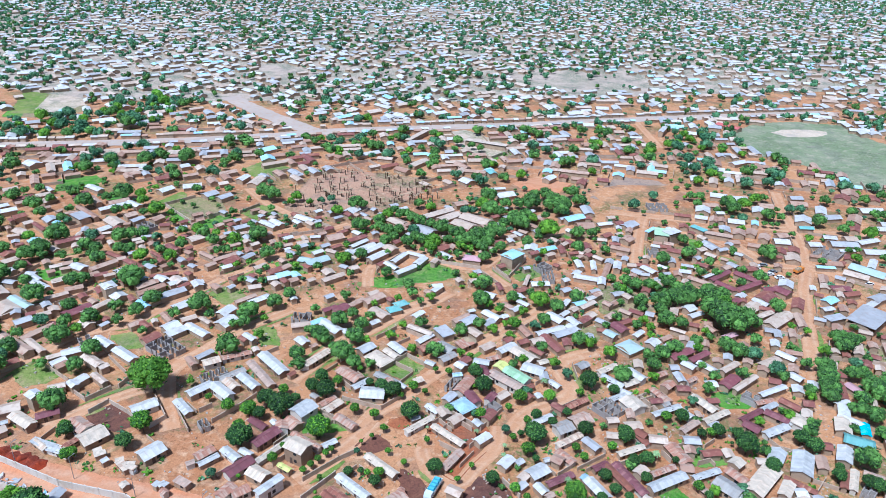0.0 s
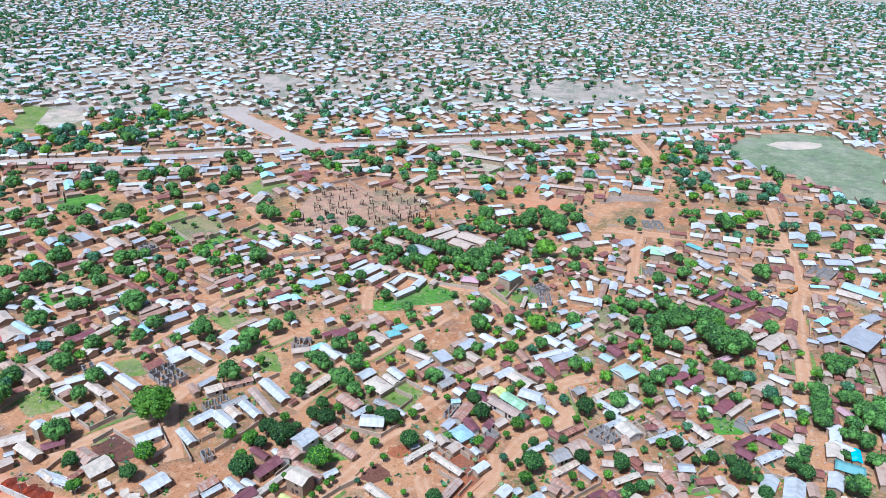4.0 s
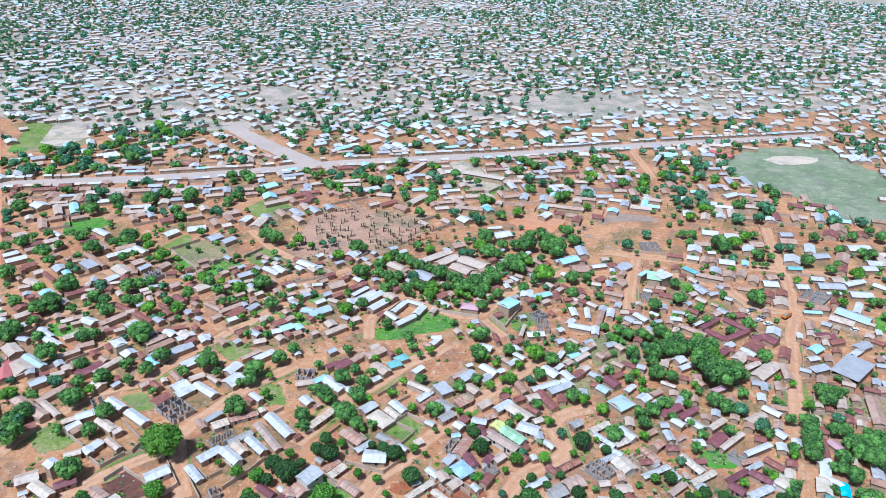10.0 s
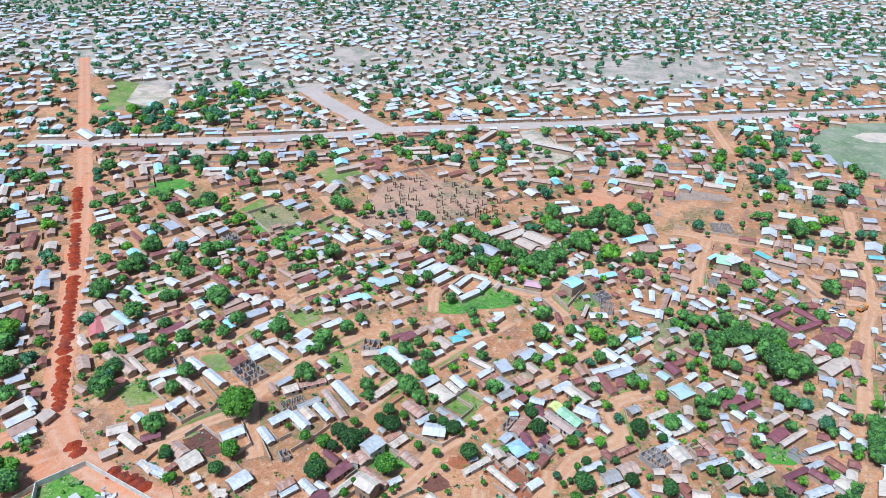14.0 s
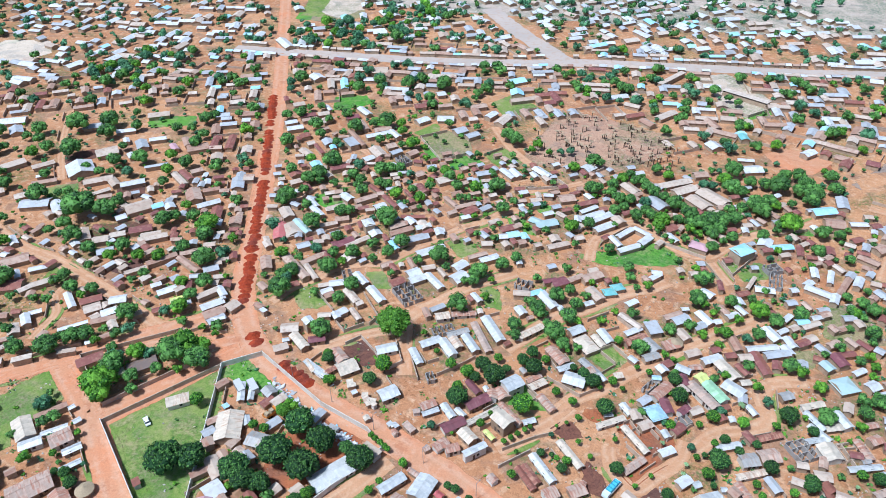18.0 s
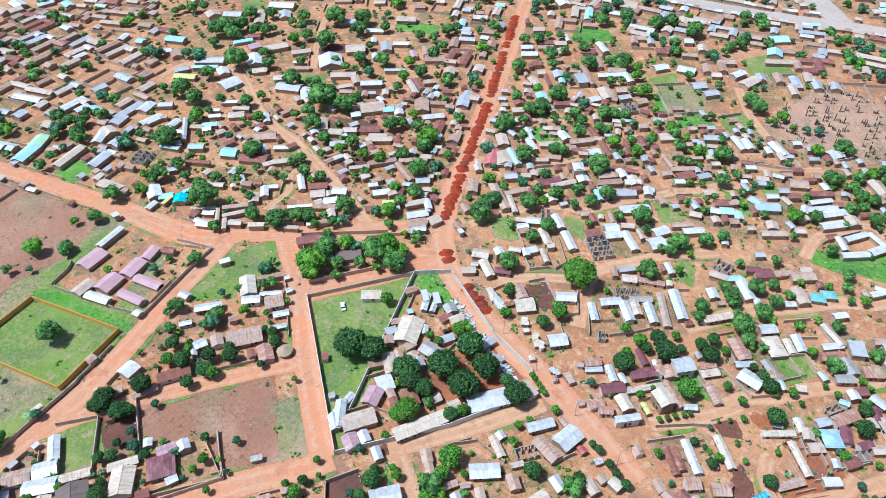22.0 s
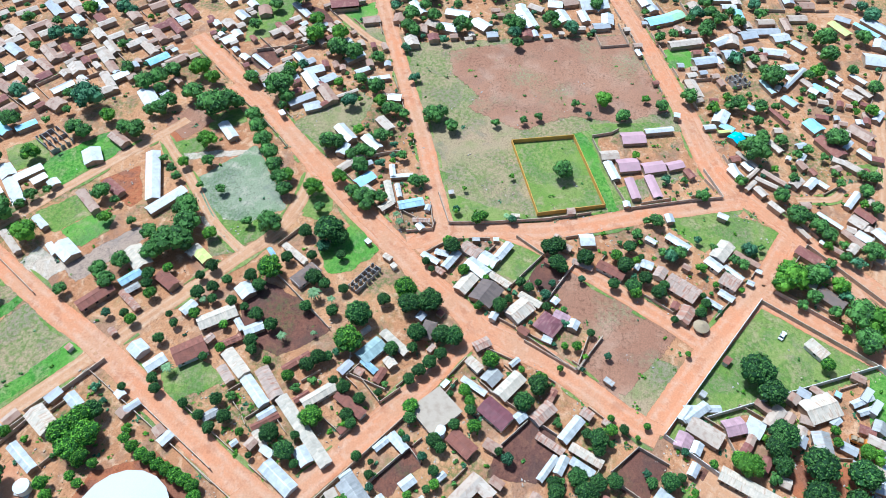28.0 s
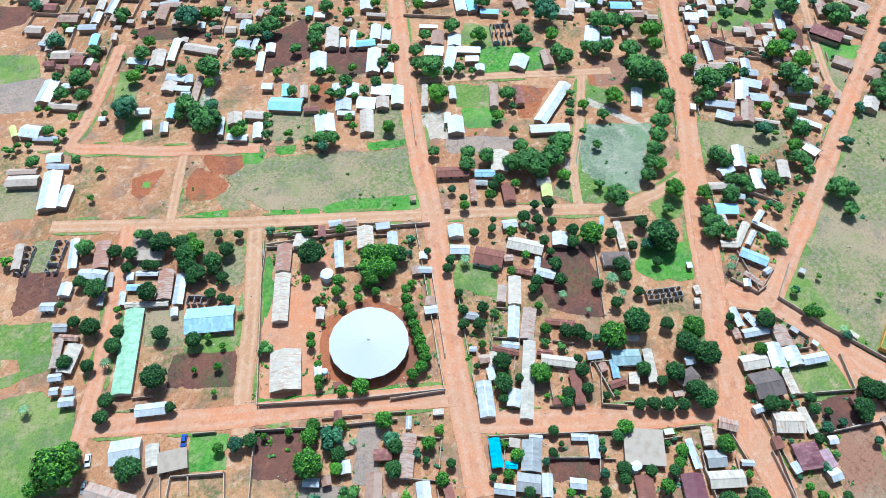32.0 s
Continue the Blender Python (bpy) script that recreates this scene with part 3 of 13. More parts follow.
def grove(tone, count, small, large, *points):
    """Trees standing close together within an outline."""
    rnd = random.Random(int(points[0][0] * 3 + points[0][1]))
    xs, ys = [p[0] for p in points], [p[1] for p in points]
    made = []
    count = int(count * 0.62)
    for _ in range(count * 12):
        if len(made) >= count:
            break
        x, y, r = rnd.uniform(min(xs), max(xs)), rnd.uniform(min(ys), max(ys)), rnd.uniform(small, large)
        if inside(x, y, points) and all(math.hypot(x - a, y - b) > 0.8 * (r + c) + 0.4 for a, b, c in made + BUILT):
            made.append((x, y, r))
            tree(x, y, r, rnd.choice(tone * 3 + "dnly"))


def wall_line(height, mat, label, *points, thick=0.22, name="boundary_wall"):
    """A free-standing wall along a line, with piers and a coping."""
    s = Solid()
    for (x0, y0), (x1, y1) in zip(points, points[1:]):
        d = Vector((x1 - x0, y1 - y0))
        n, way = max(1, round(d.length / 4)), d.normalized()
        side = Vector((-way.y, way.x)) * thick / 2
        p, q = Vector((x0, y0)), Vector((x1, y1))
        low = [tuple(c) for c in (p - side, q - side, q + side, p + side)]
        s.quads([(*c, -0.05) for c in low] + [(*c, height) for c in low], [(4, 5, 6, 7), (0, 1, 5, 4), (1, 2, 6, 5), (2, 3, 7, 6), (3, 0, 4, 7)])
        for i in range(n + 1):
            c, e, g = p + d * (i / n), way * 0.17, side * 1.6
            low = [tuple(k) for k in (c - e - g, c + e - g, c + e + g, c - e + g)]
            s.quads([(*k, -0.05) for k in low] + [(*k, height + 0.12) for k in low], [(4, 5, 6, 7), (0, 1, 5, 4), (1, 2, 6, 5), (2, 3, 7, 6), (3, 0, 4, 7)])
    return tagged(new(name, s.mesh(name, mat)), label, "wall", "boundary walls")


def shell(x, y, l, w, turn, cols=3, rows=2, high=2.4):
    """A house under construction: bare block rooms with no roof, uneven tops."""
    rnd = random.Random(int(x * 3 + y * 5))
    ob = new("unfinished_house", None)
    ob.matrix_basis = pose(x, y, 0, 0, 0, turn)
    tagged(ob, "roofless unfinished house of bare grey cement block walls", "house", "unfinished houses")
    t = 0.2

    def run(x0, y0, x1, y1):
        gap = rnd.random() < 0.6
        long_x = abs(x1 - x0) > abs(y1 - y0)
        cuts = ((0, 0.38), (0.62, 1)) if gap else ((0, 1),)
        for u0, u1 in cuts:
            s, h = Solid(), high * rnd.uniform(0.75, 1.05)
            if long_x:
                s.box(x0 + (x1 - x0) * u0, y0 - t / 2, 0, x0 + (x1 - x0) * u1, y0 + t / 2, h)
            else:
                s.box(x0 - t / 2, y0 + (y1 - y0) * u0 + t / 2, 0, x0 + t / 2, y0 + (y1 - y0) * u1 - t / 2, h)
            part("wall", s.mesh("wall", BLOCK), ob)

    xs, ys = [-l / 2 + l * i / cols for i in range(cols + 1)], [-w / 2 + w * j / rows for j in range(rows + 1)]
    for j, yy in enumerate(ys):
        for i in range(cols):
            run(xs[i], yy, xs[i + 1], yy)
    for xx in xs:
        for j in range(rows):
            run(xx, ys[j], xx, ys[j + 1])
    BUILT.append((x, y, math.hypot(l, w) / 2))
    return ob


# ---- ground and roads ----
def ground_sheet():
    """One sheet to the horizon: fine near the town, coarse beyond."""
    ticks = [-4600, -2600, -1500, -900, -600] + list(range(-400, 401, 40)) + [600, 900, 1500, 2600, 4600]
    verts = [(x, y, 0.0) for y in ticks for x in ticks]
    n = len(ticks)
    faces = [(j * n + i, j * n + i + 1, (j + 1) * n + i + 1, (j + 1) * n + i) for j in range(n - 1) for i in range(n - 1)]
    return tagged(new("ground", mesh_of("ground", verts, faces, SOIL)), "sandy reddish soil with thin weeds under the town", "ground", kind="structure")


ground_sheet()
road("heap_road", "laterite", 10.5, (-28.4, 117.9), (-54.8, 125.2), (-79.9, 130.2), (-100.2, 133.5), (-125.6, 141.1), (-144.4, 151.7), (-164.3, 174.3), (-188.2, 214.5), (-228.8, 279.6))
road("street", "laterite", 9, (-140.5, 143.0), (-151.6, 120.2), (-163.8, 95.8))
road("street", "laterite", 9, (-155.1, 161.2), (-171.0, 144.3), (-198.1, 112.3), (-214.8, 93.8), (-233.6, 81.5), (-270.8, 68.2), (-336.7, 42.2), (-395.7, 16.0))
road("street", "laterite", 9, (-197.4, 109.6), (-180.2, 101.4), (-165.2, 94.0), (-136.1, 75.7), (-114.8, 63.7), (-102.0, 57.4))
road("street", "laterite", 9, (-213.5, 93.1), (-200.6, 59.9), (-187.5, 32.7), (-178.6, 9.9), (-175.3, -8.9), (-170.0, -26.8), (-159.8, -36.3))
road("street", "laterite", 7, (-138.3, 73.7), (-150.2, 53.0), (-163.7, 26.7), (-171.4, 9.2), (-175.2, -3.2))
road("lane", "sand", 7, (-87.6, 73.9), (-69.6, 66.4))
road("lane", "sand", 6, (-89.5, 73.1), (-77.3, 96.2), (-65.9, 121.0))
road("street", "laterite", 9, (-240.8, -143.0), (-222.2, -116.5), (-191.0, -83.4), (-171.1, -60.5), (-152.0, -35.2), (-135.8, -13.6), (-126.7, -2.4), (-119.0, 22.1), (-104.4, 48.4), (-100.0, 58.9))
road("street", "laterite", 8, (-398.1, -123.5), (-328.2, -93.8), (-266.7, -66.8), (-224.3, -47.4), (-188.4, -33.1), (-169.5, -26.7), (-162.0, -39.4))
road("street", "laterite", 8, (-125.1, -6.4), (-115.1, -12.8), (-103.7, -18.9), (-85.2, -31.5))
road("street", "laterite", 8, (-372.8, 25.5), (-326.3, 45.6), (-270.8, 65.9), (-229.2, 78.7), (-215.7, 88.4))
road("lane", "sand", 4, (-168.7, -85.8), (-158.9, -89.4), (-145.6, -96.9), (-129.4, -106.7))
road("street", "laterite", 9, (-157.5, -259.6), (-131.9, -212.5), (-106.6, -162.9), (-92.2, -131.3), (-69.7, -89.6), (-57.5, -65.7), (-44.9, -39.1), (-41.0, -31.0))
road("street", "laterite", 9, (-273.9, -178.3), (-245.5, -143.1), (-207.8, -100.3), (-183.3, -71.1), (-162.0, -45.8), (-143.6, -26.4), (-130.3, -4.5), (-120.1, 22.5))
road("lane", "sand", 6, (-91.7, -131.0), (-108.8, -121.1), (-137.9, -102.5), (-157.7, -90.4), (-180.3, -87.1), (-192.6, -87.6))
road("lane", "sand", 6, (35.5, -213.2), (-3.5, -187.3), (-29.8, -170.2), (-60.4, -151.2), (-92.8, -130.9))
road("street", "laterite", 8, (51.8, -124.1), (28.5, -109.4), (9.3, -98.3), (-20.5, -82.7), (-55.4, -62.1))
road("street", "laterite", 8, (-54.0, -51.4), (-78.9, -34.6), (-94.2, -23.8), (-111.0, -14.5), (-128.4, -5.4))
road("lane", "sand", 6, (-31.0, -166.6), (-12.6, -132.6), (4.4, -104.1), (11.3, -92.1))
road("lane", "laterite", 6, (10.0, -196.0), (22.7, -172.4), (39.2, -144.0), (54.9, -120.4), (64.1, -106.0))
road("lane", "laterite", 6, (-27.4, -306.0), (-10.7, -282.7), (5.5, -262.3), (15.0, -252.2), (0.6, -240.0), (-19.0, -225.1), (-51.9, -204.5))
road("lane", "sand", 5, (32.3, -263.5), (14.8, -252.9))
road("lane", "sand", 5, (-132.5, -201.3), (-162.5, -183.7), (-199.5, -161.3), (-211.4, -154.4))
road("lane", "sand", 4, (-199.0, -160.7), (-175.1, -135.9), (-155.2, -117.0), (-143.8, -100.6))
road("lane", "sand", 4, (-332.2, -137.6), (-301.8, -103.7), (-289.3, -87.8), (-287.1, -79.9))
road("lane", "sand", 4, (-3.5, -187.3), (-18.9, -212.5), (-25.8, -222.8))
road("street", "laterite", 8, (-141.6, 142.8), (-150.8, 127.6), (-163.8, 106.2), (-170.4, 96.5))
road("street", "laterite", 8, (-144.7, 146.6), (-183.0, 124.6), (-200.1, 111.9), (-212.9, 96.4), (-228.0, 83.3))
road("lane", "laterite", 7, (-170.4, 96.5), (-193.8, 106.5))
road("heap_road", "laterite", 10, (-186.5, 212.1), (-244.9, 309.5), (-312.4, 411.6), (-463.3, 635.4))
road("highway", "tarmac", 13, (-352.0, 405.6), (-241.1, 430.2), (-159.1, 454.2), (-90.5, 481.9), (34.1, 516.5), (144.8, 551.4), (293.2, 591.8))
road("street", "tarmac", 14, (-115.2, 478.2), (-163.2, 522.1), (-209.2, 572.5))
road("lane", "sand", 6, (124.3, 558.5), (129.2, 470.1))
road("lane", "sand", 5.1, (-147.1, 170.5), (-144.8, 180.8), (-138.7, 192.3), (-134.3, 201.5), (-125.2, 208.4), (-118.0, 212.2), (-112.6, 222.7), (-108.1, 232.0), (-102.2, 242.0), (-97.5, 250.4))
road("lane", "sand", 6.0, (-78.8, 156.1), (-87.4, 172.8), (-90.8, 185.1), (-83.1, 201.1), (-77.7, 210.7), (-70.5, 219.4), (-62.4, 228.6))
road("lane", "sand", 5.1, (-116.0, 153.2), (-107.2, 164.2), (-97.1, 173.2), (-89.7, 176.2))
road("lane", "sand", 4.2, (-171.4, 207.0), (-164.9, 217.6), (-153.8, 225.5), (-146.3, 235.4), (-140.5, 245.8))
road("lane", "sand", 6.8, (-50.5, 183.1), (-47.0, 190.6), (-40.6, 203.0), (-37.1, 209.3), (-29.7, 217.0), (-21.3, 228.5), (-15.0, 236.1), (-8.1, 241.3), (-2.2, 248.4))
road("lane", "sand", 6.0, (-23.7, 162.0), (-19.0, 171.1), (-13.2, 177.4), (-6.5, 187.9), (-0.0, 196.4), (5.1, 203.8), (12.3, 213.3), (19.0, 220.2), (31.4, 234.6), (35.8, 240.3))
road("lane", "sand", 6.0, (20.2, 163.8), (22.7, 167.7), (27.0, 174.7), (35.6, 180.1), (41.2, 186.6), (38.7, 198.1), (42.0, 205.3), (53.1, 210.6))
road("lane", "sand", 5.1, (-184.5, 237.7), (-184.2, 246.1), (-180.4, 257.0), (-169.4, 263.5), (-164.0, 266.2), (-159.1, 270.1))
road("lane", "sand", 5.1, (-97.2, 251.7), (-90.4, 259.3), (-84.3, 270.8), (-75.4, 278.3))
road("lane", "sand", 5.1, (-122.0, 357.7), (-104.8, 336.7), (-86.7, 321.5))
road("lane", "sand", 4.2, (-189.8, 294.6), (-180.3, 301.2), (-169.2, 294.2))
road("lane", "sand", 5.1, (-36.2, 250.2), (-37.8, 265.5), (-32.6, 275.2), (-27.2, 286.5), (-21.3, 288.0), (-8.6, 277.3), (3.2, 271.7), (11.7, 274.3), (18.4, 285.4), (27.6, 298.4), (36.1, 305.6), (45.9, 313.1), (54.1, 323.1))
road("lane", "sand", 4.2, (12.7, 269.8), (21.9, 256.7))
road("lane", "sand", 4.2, (-79.6, 294.4), (-65.4, 305.6), (-56.5, 314.5))
road("lane", "sand", 7.6, (76.9, 346.4), (97.4, 342.3), (118.8, 339.1), (136.0, 334.7), (155.1, 334.0), (165.2, 332.5), (180.1, 330.0), (199.3, 328.4))
road("lane", "sand", 7.6, (109.0, 325.1), (118.7, 317.7), (130.6, 309.1), (137.7, 293.7), (145.9, 289.5), (155.7, 290.4), (166.2, 283.8), (176.8, 276.6), (187.7, 268.9))
road("lane", "sand", 6.0, (177.7, 388.4), (169.7, 350.8), (166.7, 330.7), (161.0, 305.8), (154.8, 285.6), (146.2, 265.5), (136.8, 240.0), (130.3, 218.2), (124.5, 200.4))
road("lane", "sand", 6.0, (93.4, 341.4), (85.1, 309.9), (79.7, 284.8))
road("lane", "sand", 6.0, (-37.0, 139.3), (-31.8, 145.5), (-24.7, 155.4), (-19.8, 166.0))
road("lane", "sand", 5.1, (-4.4, 154.9), (-2.1, 148.2), (6.1, 141.8), (11.5, 149.5), (16.7, 157.7), (17.8, 166.9))
road("lane", "sand", 6.0, (-356.2, 175.8), (-341.4, 175.8), (-321.8, 170.5), (-294.7, 160.5), (-272.9, 156.3), (-252.9, 155.3), (-220.7, 149.7), (-195.6, 144.1), (-177.2, 139.6))
road("lane", "sand", 4.2, (-309.1, 207.9), (-327.0, 222.9), (-351.9, 247.4), (-375.9, 273.6))
road("lane", "sand", 4.2, (-365.6, 140.7), (-369.1, 158.8), (-357.9, 162.7), (-343.7, 177.4))
road("lane", "sand", 4.2, (-311.4, 139.0), (-302.6, 139.6), (-301.4, 145.2))
road("lane", "sand", 3.4, (-219.0, 114.3), (-221.0, 121.9), (-223.2, 129.7), (-232.5, 137.4), (-233.6, 144.8))


# ---- plots of ground ----
patch("dry_plot", DRYGRASS, "dry thin grass with bare patches", (-288.8, -71.5), (-321.8, 38.8), (-262.3, 61.4), (-234.0, 74.5), (-202.7, 46.3), (-193.3, 31.5), (-175.2, -26.7))
patch("grass_plot", GRASS, "uneven green grass and weeds", (-176.7, -26.6), (-205.2, -37.7), (-193.9, -10.4), (-186.1, 7.3))
patch("grass_plot", GRASS, "uneven green grass and weeds", (-248.5, 26.6), (-256.2, 57.5), (-202.7, 46.3), (-196.5, 32.0), (-237.4, 19.5))
patch("grass_plot", GRASS, "uneven green grass and weeds", (-160.5, 94.9), (-140.9, 132.1), (-122.3, 99.3), (-109.6, 73.9), (-101.4, 61.4), (-122.7, 72.4))
patch("grass_plot", LUSH, "lush bright green grass plot", (-140.9, 132.1), (-131.4, 142.4), (-102.2, 131.0), (-115.5, 127.6), (-129.8, 128.5))
patch("grass_plot", GRASS, "uneven green grass and weeds", (-236.5, 19.1), (-197.0, 35.6), (-187.2, 9.3), (-227.6, -6.9))
patch("grass_plot", GRASS, "uneven green grass and weeds", (-195.8, -31.1), (-201.4, -14.6), (-184.9, 10.2), (-175.3, -8.9), (-174.5, -23.0))
patch("grass_plot", LUSH, "lush bright green grass plot", (-238.3, 26.0), (-198.0, 40.6), (-197.9, 36.0), (-237.6, 19.9), (-244.9, 17.7))
patch("grass_plot", GRASS, "uneven green grass and weeds", (-194.8, 62.0), (-205.5, 75.2), (-197.1, 108.8), (-184.8, 101.1), (-186.3, 88.4))
patch("ploughed_field", PLOUGHED, "ploughed brown field", (-162.5, 26.2), (-140.2, 62.3), (-110.7, 44.7), (-116.6, 30.7), (-134.3, 39.0), (-149.2, 20.4))
patch("red_soil", REDSOIL, "bare red laterite soil", (-99.5, 94.0), (-102.1, 118.4), (-94.5, 127.9), (-77.7, 125.2), (-85.8, 103.8))
patch("dry_plot", DRYGRASS, "dry thin grass with bare patches", (-239.4, -20.8), (-243.7, 6.0), (-243.2, 17.2), (-237.0, 18.6), (-228.4, -7.1), (-228.6, -23.3))
patch("dry_plot", DRYGRASS, "dry thin grass with bare patches", (-233.2, -22.3), (-228.3, -9.2), (-186.8, 7.8), (-188.6, -10.5), (-193.4, -31.6), clear=False)
patch("sandy_yard", SOIL, "bare sandy trampled yard", (-240.9, 31.3), (-247.7, 54.2), (-250.7, 67.3), (-231.8, 76.8), (-225.2, 56.0), (-211.8, 41.3), (-233.6, 32.9), clear=False)
patch("grass_plot", GRASS, "uneven green grass and weeds", (-203.2, 66.1), (-212.4, 87.5), (-209.3, 91.4), (-182.2, 76.1), (-192.6, 63.0))
patch("dry_plot", DRYGRASS, "dry thin grass with bare patches", (-170.3, 2.0), (-166.3, 12.9), (-153.1, 7.3), (-156.5, -4.6))
patch("garden_soil", DARKSOIL, "dark brown bare garden soil", (-165.2, 13.4), (-159.9, 23.6), (-149.0, 18.9), (-152.8, 9.4))
patch("garden_soil", DARKSOIL, "dark brown bare garden soil", (-96.5, 16.4), (-92.7, 25.6), (-87.1, 27.8), (-77.3, 22.0), (-76.4, 7.2), (-88.1, 11.9))
patch("garden_soil", DARKSOIL, "dark brown bare garden soil", (-94.2, 52.6), (-90.5, 60.9), (-78.1, 54.9), (-82.4, 44.6))
patch("ploughed_field", PLOUGHED, "ploughed brown field", (-132.4, 36.5), (-129.5, 53.5), (-116.2, 49.4), (-113.7, 46.2), (-123.1, 40.1), (-118.2, 32.0))
patch("dry_plot", DRYGRASS, "dry thin grass with bare patches", (-129.3, 54.4), (-127.6, 64.2), (-107.6, 57.9), (-105.0, 50.2), (-112.7, 45.9))
patch("garden_soil", DARKSOIL, "dark brown bare garden soil", (-91.6, 72.9), (-79.1, 98.2), (-71.3, 112.6), (-69.8, 111.8), (-78.1, 93.6), (-89.0, 72.0))
patch("grass_plot", GRASS, "uneven green grass and weeds", (-219.1, -107.2), (-225.3, -99.0), (-212.9, -89.2), (-202.7, -88.9), (-208.4, -96.6))
patch("grass_plot", LUSH, "lush bright green grass plot", (-313.7, -109.2), (-318.0, -94.9), (-306.3, -91.7), (-305.2, -104.4))
patch("garden_soil", DARKSOIL, "dark brown bare garden soil", (-313.2, -132.2), (-310.4, -122.1), (-300.1, -112.1), (-294.1, -119.4))
patch("dry_plot", DRYGRASS, "dry thin grass with bare patches", (-303.0, -98.1), (-298.7, -85.5), (-287.3, -79.6), (-294.8, -99.5))
patch("grass_plot", GRASS, "uneven green grass and weeds", (-357.1, -169.8), (-323.0, -137.7), (-285.6, -139.8), (-276.1, -151.1))
patch("grass_plot", LUSH, "lush bright green grass plot", (-314.2, 59.0), (-320.2, 68.3), (-306.0, 78.0), (-298.8, 57.7), (-302.7, 62.4))
patch("dry_plot", DRYGRASS, "dry thin grass with bare patches", (-264.4, -16.4), (-245.4, 27.1), (-239.8, 17.1), (-235.1, -17.4))
patch("dry_plot", DRYGRASS, "dry thin grass with bare patches", (-155.9, -4.2), (-171.9, 4.3), (-166.5, 13.7), (-149.9, 3.7))
patch("garden_soil", DARKSOIL, "dark brown bare garden soil", (-66.1, -27.2), (-80.0, -18.2), (-75.4, -14.0), (-64.5, -21.7))
patch("garden_soil", DARKSOIL, "dark brown bare garden soil", (5.4, -89.8), (-6.9, -81.2), (1.0, -67.8), (13.6, -77.3))
patch("grass_plot", LUSH, "lush bright green grass plot", (24.1, -100.6), (15.4, -94.5), (20.4, -85.1), (29.1, -90.4))
patch("red_soil", REDSOIL, "bare red laterite soil", (-34.7, -113.4), (-50.9, -111.9), (-60.3, -95.5), (-55.6, -83.6), (-45.8, -76.2), (-31.1, -82.3), (-21.8, -94.8), (-27.3, -107.2))
patch("laterite_yard", LATERITE, "orange laterite yard", (-16.0, -126.6), (-44.0, -139.9), (-47.6, -137.4), (-30.8, -116.2), (-15.9, -92.1), (-1.9, -98.6))
patch("grass_plot", GRASS, "uneven green grass and weeds", (72.2, -149.0), (60.9, -144.4), (53.6, -131.0), (65.0, -107.0), (81.0, -116.1))
patch("sandy_yard", SOIL, "bare sandy trampled yard", (39.4, -94.7), (21.2, -83.4), (24.5, -76.3), (42.4, -88.9), clear=False)
patch("trampled_plot", ASHSOIL, "grey trampled bare soil", (-11.6, -57.4), (-22.5, -71.8), (-27.1, -68.6), (-16.7, -53.1))
patch("trampled_plot", ASHSOIL, "grey trampled bare soil", (3.0, -65.5), (-9.4, -56.1), (-7.5, -53.9), (5.1, -62.7))
patch("grass_plot", LUSH, "lush bright green grass plot", (-20.8, -139.2), (-28.9, -150.5), (-23.4, -137.4), (-16.0, -126.6))
patch("grass_plot", LUSH, "lush bright green grass plot", (0.1, -97.5), (-52.2, -67.0), (-51.4, -65.8), (-11.4, -89.4), (1.8, -97.0))
patch("garden_soil", DARKSOIL, "dark brown bare garden soil", (-260.4, -146.0), (-275.1, -139.4), (-262.1, -129.1), (-253.8, -134.9))
patch("grass_plot", LUSH, "lush bright green grass plot", (-308.9, -110.4), (-324.7, -97.6), (-310.3, -93.7), (-302.0, -102.9))
patch("dry_plot", DRYGRASS, "dry thin grass with bare patches", (-218.6, -107.1), (-247.6, -83.9), (-242.7, -75.8), (-220.1, -77.8), (-204.0, -89.1))
patch("garden_soil", DARKSOIL, "dark brown bare garden soil", (-35.6, -314.1), (-48.5, -308.8), (-65.5, -291.4), (-69.1, -283.4), (-57.7, -292.1), (-38.3, -303.1))
patch("garden_soil", DARKSOIL, "dark brown bare garden soil", (-108.9, -246.7), (-125.0, -235.4), (-114.7, -220.4), (-99.1, -231.3))
patch("garden_soil", DARKSOIL, "dark brown bare garden soil", (-86.9, -270.9), (-111.3, -272.4), (-97.8, -245.7), (-76.8, -246.9))
patch("garden_soil", DARKSOIL, "dark brown bare garden soil", (13.2, -370.9), (-1.3, -360.8), (7.1, -351.4), (18.3, -351.8))
patch("dry_plot", DRYGRASS, "dry thin grass with bare patches", (-343.2, 488.0), (-374.5, 564.1), (-330.2, 564.8), (-301.9, 511.8), (-313.3, 489.1))
patch("grass_plot", LUSH, "lush bright green grass plot", (-349.0, 485.4), (-375.1, 559.7), (-368.1, 558.6), (-337.0, 487.2))
patch("grass_plot", LUSH, "lush bright green grass plot", (-226.4, 350.8), (-215.9, 367.6), (-205.4, 359.1), (-218.4, 342.6))
patch("grass_plot", LUSH, "lush bright green grass plot", (9.5, 433.6), (27.0, 448.4), (28.0, 443.5), (13.9, 425.9))
patch("sandy_yard", SOIL, "bare sandy trampled yard", (-44.8, 462.4), (-30.8, 481.5), (-2.6, 482.5), (5.9, 466.7), (25.2, 455.9), (10.3, 431.3), (-16.6, 450.2), clear=False)
patch("grass_plot", GRASS, "uneven green grass and weeds", (-135.6, 389.4), (-127.2, 407.1), (-105.5, 393.3), (-120.1, 372.9))
patch("red_soil", REDSOIL, "bare red laterite soil", (30.7, 385.2), (57.5, 391.6), (59.6, 379.3), (33.5, 371.4))
